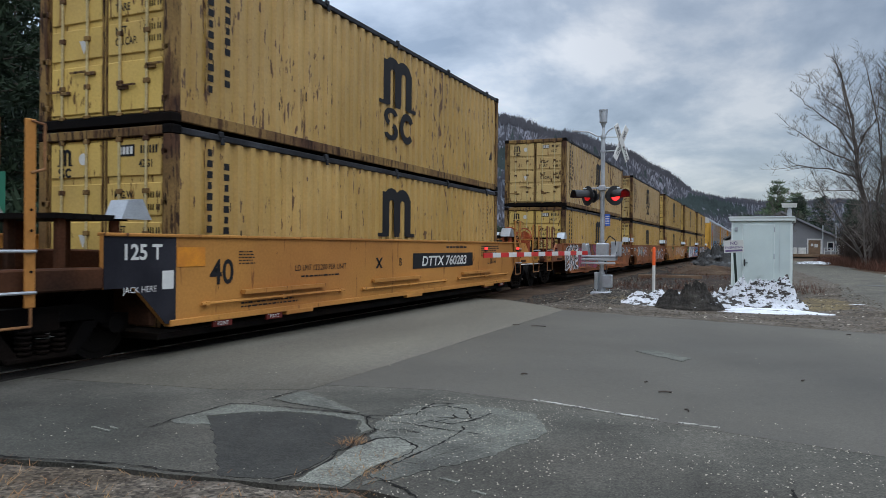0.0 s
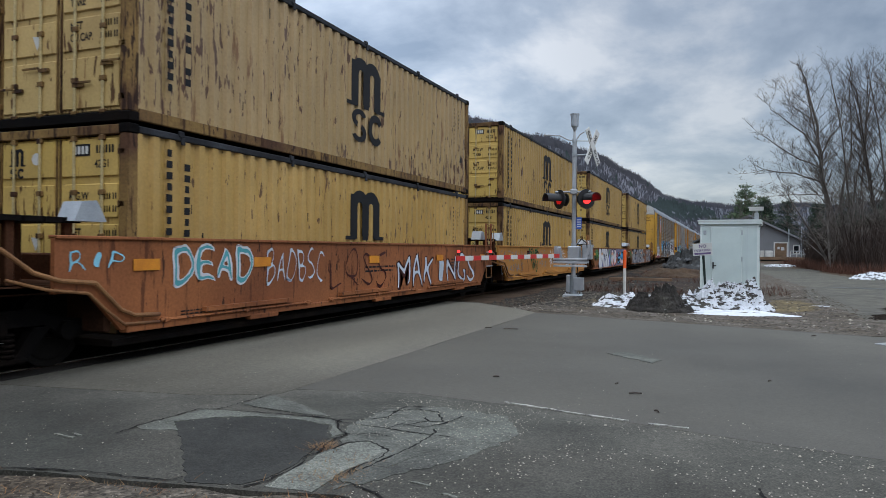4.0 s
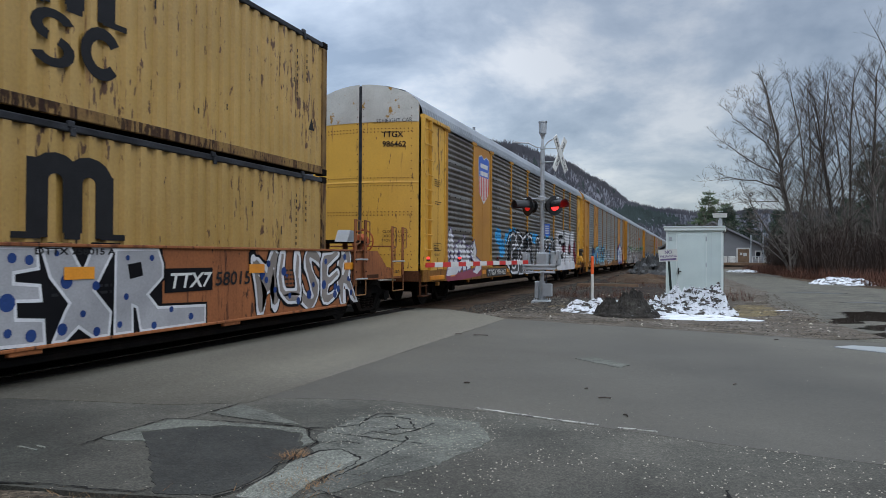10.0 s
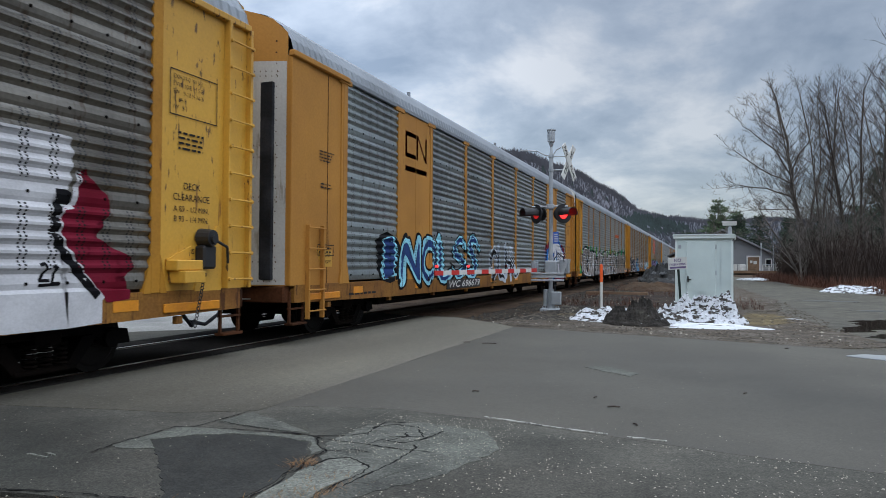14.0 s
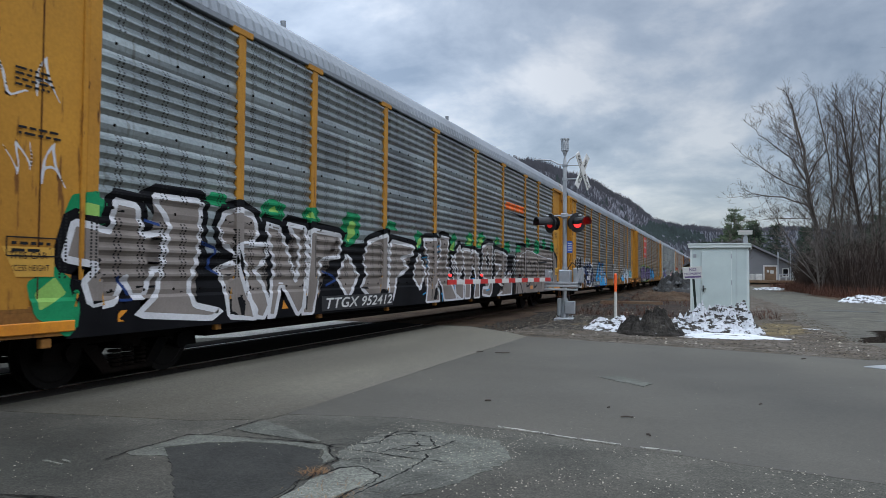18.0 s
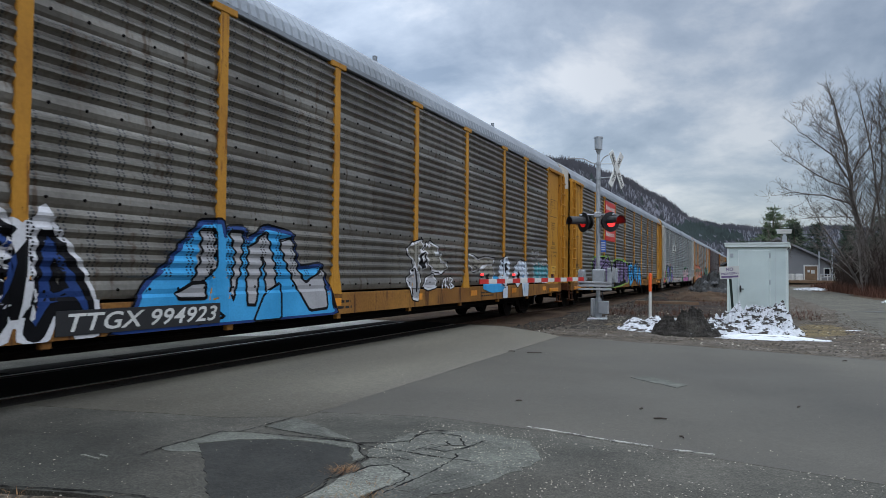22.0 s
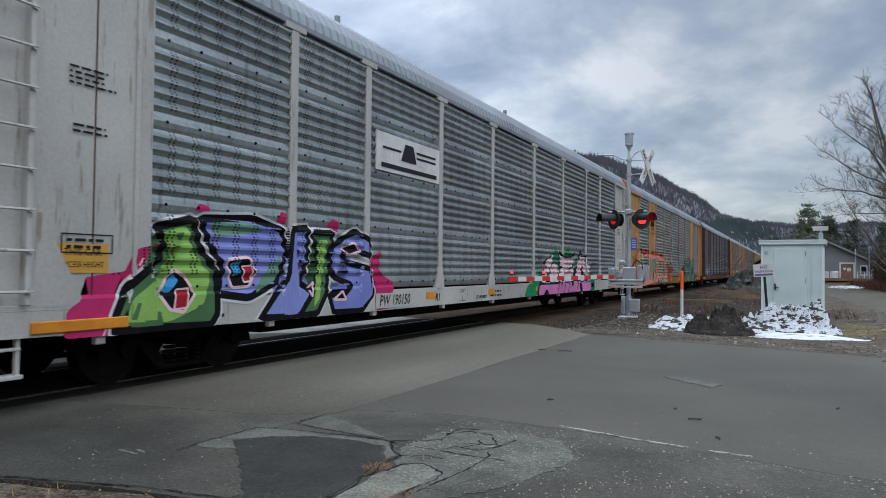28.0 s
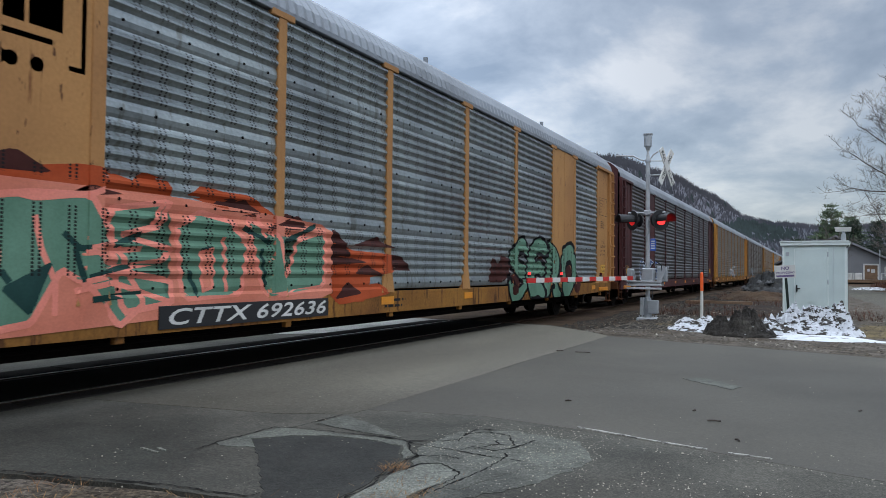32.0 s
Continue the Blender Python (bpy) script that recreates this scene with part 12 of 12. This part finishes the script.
    tagged(new("undergrowth", sh.mesh("undergrowth", M["needles"])), "dark undergrowth at the wood's edge beyond the track", "undergrowth", kind="stuff")
    # brush under the trees
    sh = Shape()
    rnd = random.Random(77)
    for _ in range(9000):
        t = rnd.random()
        y = 38 + 46 * t ** 1.3
        x0 = np.interp(y, [38, 45, 54, 66, 84], [9.0, 7.4, 6.2, 5.6, 5.0])
        x = x0 + abs(rnd.gauss(0, 3.0))
        l = rnd.uniform(0.3, 1.1)
        a = rnd.uniform(0, 6.3)
        e = Vector((math.cos(a) * 0.5, math.sin(a) * 0.5, 1.0)).normalized() * l
        s = Vector((-math.sin(a), math.cos(a), 0)) * 0.015
        p = Vector((x, y, 0.0))
        sh.add([p - s, p + s, p + e], [(0, 1, 2)])
    thick = Shape()
    for _ in range(5200):
        y = 50 + 40 * rnd.random()
        x = np.interp(y, [50, 54, 66, 84, 90], [8.0, 7.4, 7.0, 7.4, 9.5]) + abs(rnd.gauss(0, 5.0))
        l, a = rnd.uniform(1.0, 4.4), rnd.uniform(0, 6.3)
        p, e = Vector((x, y, 0.0)), Vector((math.cos(a) * 0.3, math.sin(a) * 0.3, 1.0)).normalized() * l
        s = Vector((1, 0, 0)) * rnd.uniform(0.015, 0.035)
        thick.add([p - s, p + s, p + e], [(0, 1, 2)])
        for k in range(3):
            q = p + e * rnd.uniform(0.3, 0.9)
            f = Vector((rnd.gauss(0, 0.5), rnd.gauss(0, 0.5), rnd.uniform(0.1, 0.7))) * l * 0.3
            thick.add([q - s * 0.6, q + s * 0.6, q + f], [(0, 1, 2)])
    tagged(new("thicket", thick.mesh("thicket", M["thicket"])), "dense dark leafless thicket under the trees", "thicket", kind="stuff")
    tagged(new("brush", sh.mesh("brush", M["brush"])), "tangled red-brown brush at the foot of the trees", "brush", kind="stuff")
    sh = Shape()
    for _ in range(5000):
        x, y = rnd.uniform(-5.0, 1.8), 24 + 40 * rnd.random() ** 1.5
        if noise.noise((x * 0.5, y * 0.3, 5)) < 0.0:
            continue
        l, a = rnd.uniform(0.08, 0.4), rnd.uniform(0, 6.3)
        e = Vector((math.cos(a) * 0.6, math.sin(a) * 0.6, 1.0)).normalized() * l
        s = Vector((-math.sin(a), math.cos(a), 0)) * 0.01
        p = Vector((x, y, -0.03))
        sh.add([p - s, p + s, p + e], [(0, 1, 2)])
    tagged(new("dry_weeds", sh.mesh("dry_weeds", M["brush"])), "thin brown weeds beside the track", "weeds", kind="stuff")


build_trees()


# ---- house, pole, hills ----
def build_house():
    u = thing("house", "low grey-sided house with a shallow gable roof and porch", "house", at=pose(5.6, 112.0, 0.0))
    body = Shape().prism([(-9.6, 0.0), (3.7, 0.0), (3.7, 2.9), (-3.0, 6.3), (-9.6, 2.9)], 0, 12, "y")
    part("wall", body, M["siding"], u, "grey horizontal siding")
    lap = Shape()
    for i in range(14):
        z = 0.6 + 0.36 * i
        half = min(6.6, (6.25 - z) / 0.507)
        lap.box(max(-9.6, -3.0 - half), min(3.7, -3.0 + half), -0.025, 0.0, z, z + 0.03)
    split("siding_lap", lap, M["siding"], u)
    roof = Shape().prism([(-10.6, 2.5), (-3.0, 6.35), (4.7, 2.45), (4.7, 2.7), (-3.0, 6.65), (-10.6, 2.75)], -0.6, 12.5, "y")
    part("roof", roof, M["shingle"], u, "pale grey shallow roof")
    part("gable_board", Shape().prism([(-3.0, 6.4), (4.72, 2.5), (4.72, 2.74), (-3.0, 6.68)], -0.64, -0.6, "y"), M["siding"], u, "pale board along the roof's edge")
    d = part("door", Shape().box(0.45, 1.95, -0.06, 0.0, 0.62, 2.55, 0.02), M["wood"], u, "brown door with white papers")
    part("notice", Shape().box(0.75, 1.05, -0.08, -0.06, 1.7, 2.05).box(1.2, 1.65, -0.08, -0.06, 1.55, 2.0), M["white"], d, "white papers on the door")
    f = Shape()
    f.box(0.27, 0.45, -0.1, 0.0, 0.62, 2.7), f.box(1.95, 2.13, -0.1, 0.0, 0.62, 2.7), f.box(0.27, 2.13, -0.1, 0.0, 2.55, 2.75)
    part("door_frame", f, M["white"], u, "white door frame")
    w = part("window", Shape().box(2.75, 3.6, -0.05, 0.0, 1.1, 2.35, 0.02), M["white"], u, "white-framed window")
    part("pane", Shape().box(2.87, 3.48, -0.07, -0.05, 1.2, 2.2), M["glass_dark"], w)
    part("porch", Shape().box(-3.0, 5.6, -1.8, 0.0, 0.2, 0.6, 0.02), M["wood"], u, "dark timber porch")
    rail = Shape()
    for x in (-2.6, -1.7, -0.9, 2.3, 3.1, 3.9, 4.7, 5.5):
        rail.box(x - 0.06, x + 0.06, -1.8, -1.68, 0.6, 1.5)
    split("porch_post", rail, M["white"], u, "white porch post")
    part("porch_rail", Shape().box(2.3, 5.5, -1.81, -1.67, 1.4, 1.52).box(2.3, 5.5, -1.79, -1.69, 0.95, 1.02), M["galvanised"], u, "grey porch rail")
    part("air_unit", Shape().box(-0.75, 0.1, -1.3, -0.5, 0.6, 1.5, 0.05), M["white"], u)
    part("propane_tank", Shape().cyl((-1.3, -0.9, 0.6), (-1.3, -0.9, 1.5), 0.3, n=12), M["white"], u, "white upright tank")
    for x, z1 in ((2.15, 4.6), (3.75, 4.9)):
        part("vent_pipe", Shape().cyl((x, -0.75, 0.6), (x, -0.75, z1), 0.08, n=8), M["galvanised"], u)
    s = thing("shed", "small white shed behind the house", "shed", at=pose(11.7, 116.0, 0))
    part("wall", Shape().prism([(-1.5, 0), (1.5, 0), (1.5, 1.7), (0.2, 2.5), (-1.5, 1.8)], 0, 3, "y"), M["white"], s)
    p = thing("utility_pole", "weathered grey utility pole beyond the track", "utility pole", at=pose(-28.5, 38.0, 0))
    part("shaft", Shape().cyl((0, 0, -0.3), (0, 0, 10.6), 0.17, 0.13, 12), M["pole_wood"], p)
    part("collar", Shape().cyl((0, 0, 9.7), (0, 0, 9.8), 0.16, n=12), M["galvanised"], p)
    for z in (5.0, 8.6):
        a = thing("overhead_wire", "thin dark overhead wire", "wire", "overhead wires", pose(0, 0, 0))
        pts = [(-75 + 6.64 * i, 10 + 4.0 * i, z + 0.6 * ((i - 3.5) / 3.5) ** 2) for i in range(8)]
        part("strand", Shape().pipe(pts, 0.012, 4), M["rubber"], a)
    g = thing("road_sign", "green road name sign on a steel post beyond the track", "road sign", at=pose(-18.4, 12.2, 0, 0, 0, 30))
    part("post", Shape().cyl((0, 0, -0.1), (0, 0, 3.2), 0.035, n=8), M["galvanised"], g)
    part("plate", Shape().box(-0.5, 0.45, -0.02, 0.0, 2.1, 3.2, 0.004), M["green_sign"], g, "green sign plate")
    t = Shape()
    for z in (2.4, 2.75):
        t.box(-0.3, 0.3, -0.023, -0.02, z, z + 0.14)
    part("sign_bars", t, M["white"], g)


build_house()


def ridge(az):
    """Angle of the skyline over the eye for a bearing left of the track."""
    return float(np.interp(az, [-60, -14, 0, 2.8, 4.8, 6.5, 9.0, 14.5, 20, 36, 44, 60, 90], [3.0, 3.4, 3.3, 3.6, 4.3, 5.6, 7.0, 8.9, 10.4, 12.4, 13.8, 13.5, 12.0]))


def build_hills():
    sh = Shape()
    na, nr = 110, 16
    vs = []
    for i in range(na + 1):
        az = -60 + 150 * i / na
        e = math.tan(radians(ridge(az)))
        dist = 560 + 520 * max(0.0, min(1.0, (12 - az) / 16))
        for j in range(nr + 1):
            f = j / nr
            d = dist * (0.42 + 0.58 * f)
            z = -6 + (dist * e + 6) * (f ** 1.25) + 5 * noise.noise((az * 0.35, f * 3, 0)) * f
            vs.append((-math.sin(radians(az)) * d, math.cos(radians(az)) * d, z))
    m = nr + 1
    sh.add(vs, [(i * m + j, i * m + j + 1, (i + 1) * m + j + 1, (i + 1) * m + j) for i in range(na) for j in range(nr)])
    smooth(tagged(new("backdrop_hill", sh.mesh("backdrop_hill", M["hill"])), "long wooded hill, haze in its colour, with bare trees and traces of snow", "hill", kind="structure"))
    rnd = random.Random(5)
    bare, pines = Shape(), Shape()
    for k in range(34000):
        az = rnd.uniform(-30, 62)
        f = rnd.random() ** 0.75
        if k % 3 == 0:
            f = rnd.uniform(0.94, 1.0)
        e = math.tan(radians(ridge(az)))
        dist = 560 + 520 * max(0.0, min(1.0, (12 - az) / 16))
        d = dist * (0.42 + 0.58 * f)
        z = -6 + (dist * e + 6) * (f ** 1.25) + 5 * noise.noise((az * 0.35, f * 3, 0)) * f
        x, y = -math.sin(radians(az)) * d, math.cos(radians(az)) * d
        right = Vector((math.cos(radians(az)), math.sin(radians(az)), 0))
        p = Vector((x, y, z - 1))
        conif = noise.noise((az * 0.16, f * 4, 9)) > (0.32 if az > 9 else 0.30) or rnd.random() < 0.012
        conif = conif and (f < 0.93 or rnd.random() < 0.3)
        if conif:
            h, w = rnd.uniform(4, 8), rnd.uniform(1.8, 3.0)
            pines.add([p - right * w, p + right * w, p + Vector((0, 0, h)), p + right * w * 0.55 + Vector((0, 0, h * 0.5)), p - right * w * 0.55 + Vector((0, 0, h * 0.5))], [(0, 1, 3, 4), (4, 3, 2)])
        else:
            h = rnd.uniform(4.5, 8)
            for _ in range(4):
                a = rnd.gauss(0, 0.3)
                q = p + Vector((0, 0, h * rnd.uniform(0, 0.4)))
                t = q + right * math.sin(a) * h * 0.5 + Vector((0, 0, h * 0.62 * math.cos(a)))
                s = right * rnd.uniform(0.15, 0.4)
                bare.add([q - s, q + s, t], [(0, 1, 2)])
    tagged(new("hill_trees", bare.mesh("hill_trees", M["hill_tree"])), "bare woods on the hill, greyed with haze", "woods", kind="stuff")
    tagged(new("hill_conifers", pines.mesh("hill_conifers", M["hill_pine"])), "conifers scattered on the hill, greyed with haze", "woods", kind="stuff")


def build_valley():
    """Unseen slopes on the other sides, added to block low sky light under the train."""
    sh = Shape()
    n, vs = 60, []
    for i in range(n + 1):
        az = 90 + 210 * i / n
        e = math.tan(radians(11.5 + 1.5 * math.sin(az * 0.07) + 1.2 * noise.noise((az * 0.12, 3, 1))))
        for f in (0.0, 0.35, 0.7, 1.0):
            d = 130 + 330 * f
            vs.append((-math.sin(radians(az)) * d, math.cos(radians(az)) * d, -6 + (460 * e + 6) * f ** 0.8))
    sh.add(vs, [(4 * i + j, 4 * i + j + 1, 4 * i + j + 5, 4 * i + j + 4) for i in range(n) for j in range(3)])
    smooth(tagged(new("backdrop_slope", sh.mesh("backdrop_slope", M["hill"])), "unseen slope added to block low sky light", "hill", kind="structure"))


build_hills()
build_valley()


# ---- movement ----
# small unevenness of the train's pace, metres along the track
UNEVEN = {12: -0.12, 17: -0.05, 19: 0.3, 22: 0.1, 25: 0.2, 28: 0.06, 30: -0.12}


def travel(t):
    return SPEED * t - SLOWING * t * t - float(np.interp(t, SECONDS, [UNEVEN.get(k, 0.0) for k in SECONDS]))


SECONDS = list(range(0, 33))


def motions():
    for ob, y, z in MOVING:
        walk(ob, [(t, pose(TRACK, y - travel(t), z)) for t in SECONDS])
    # the wheels roll on the rail
    beats = [2 * i / FPS for i in range(16 * FPS)] + [32.0]
    turns = [(t, math.degrees(travel(t) / 0.424)) for t in beats]
    for w, y in WHEELS:
        walk(w, [(t, pose(0.76, y, 0.44, a)) for t, a in turns])


motions()
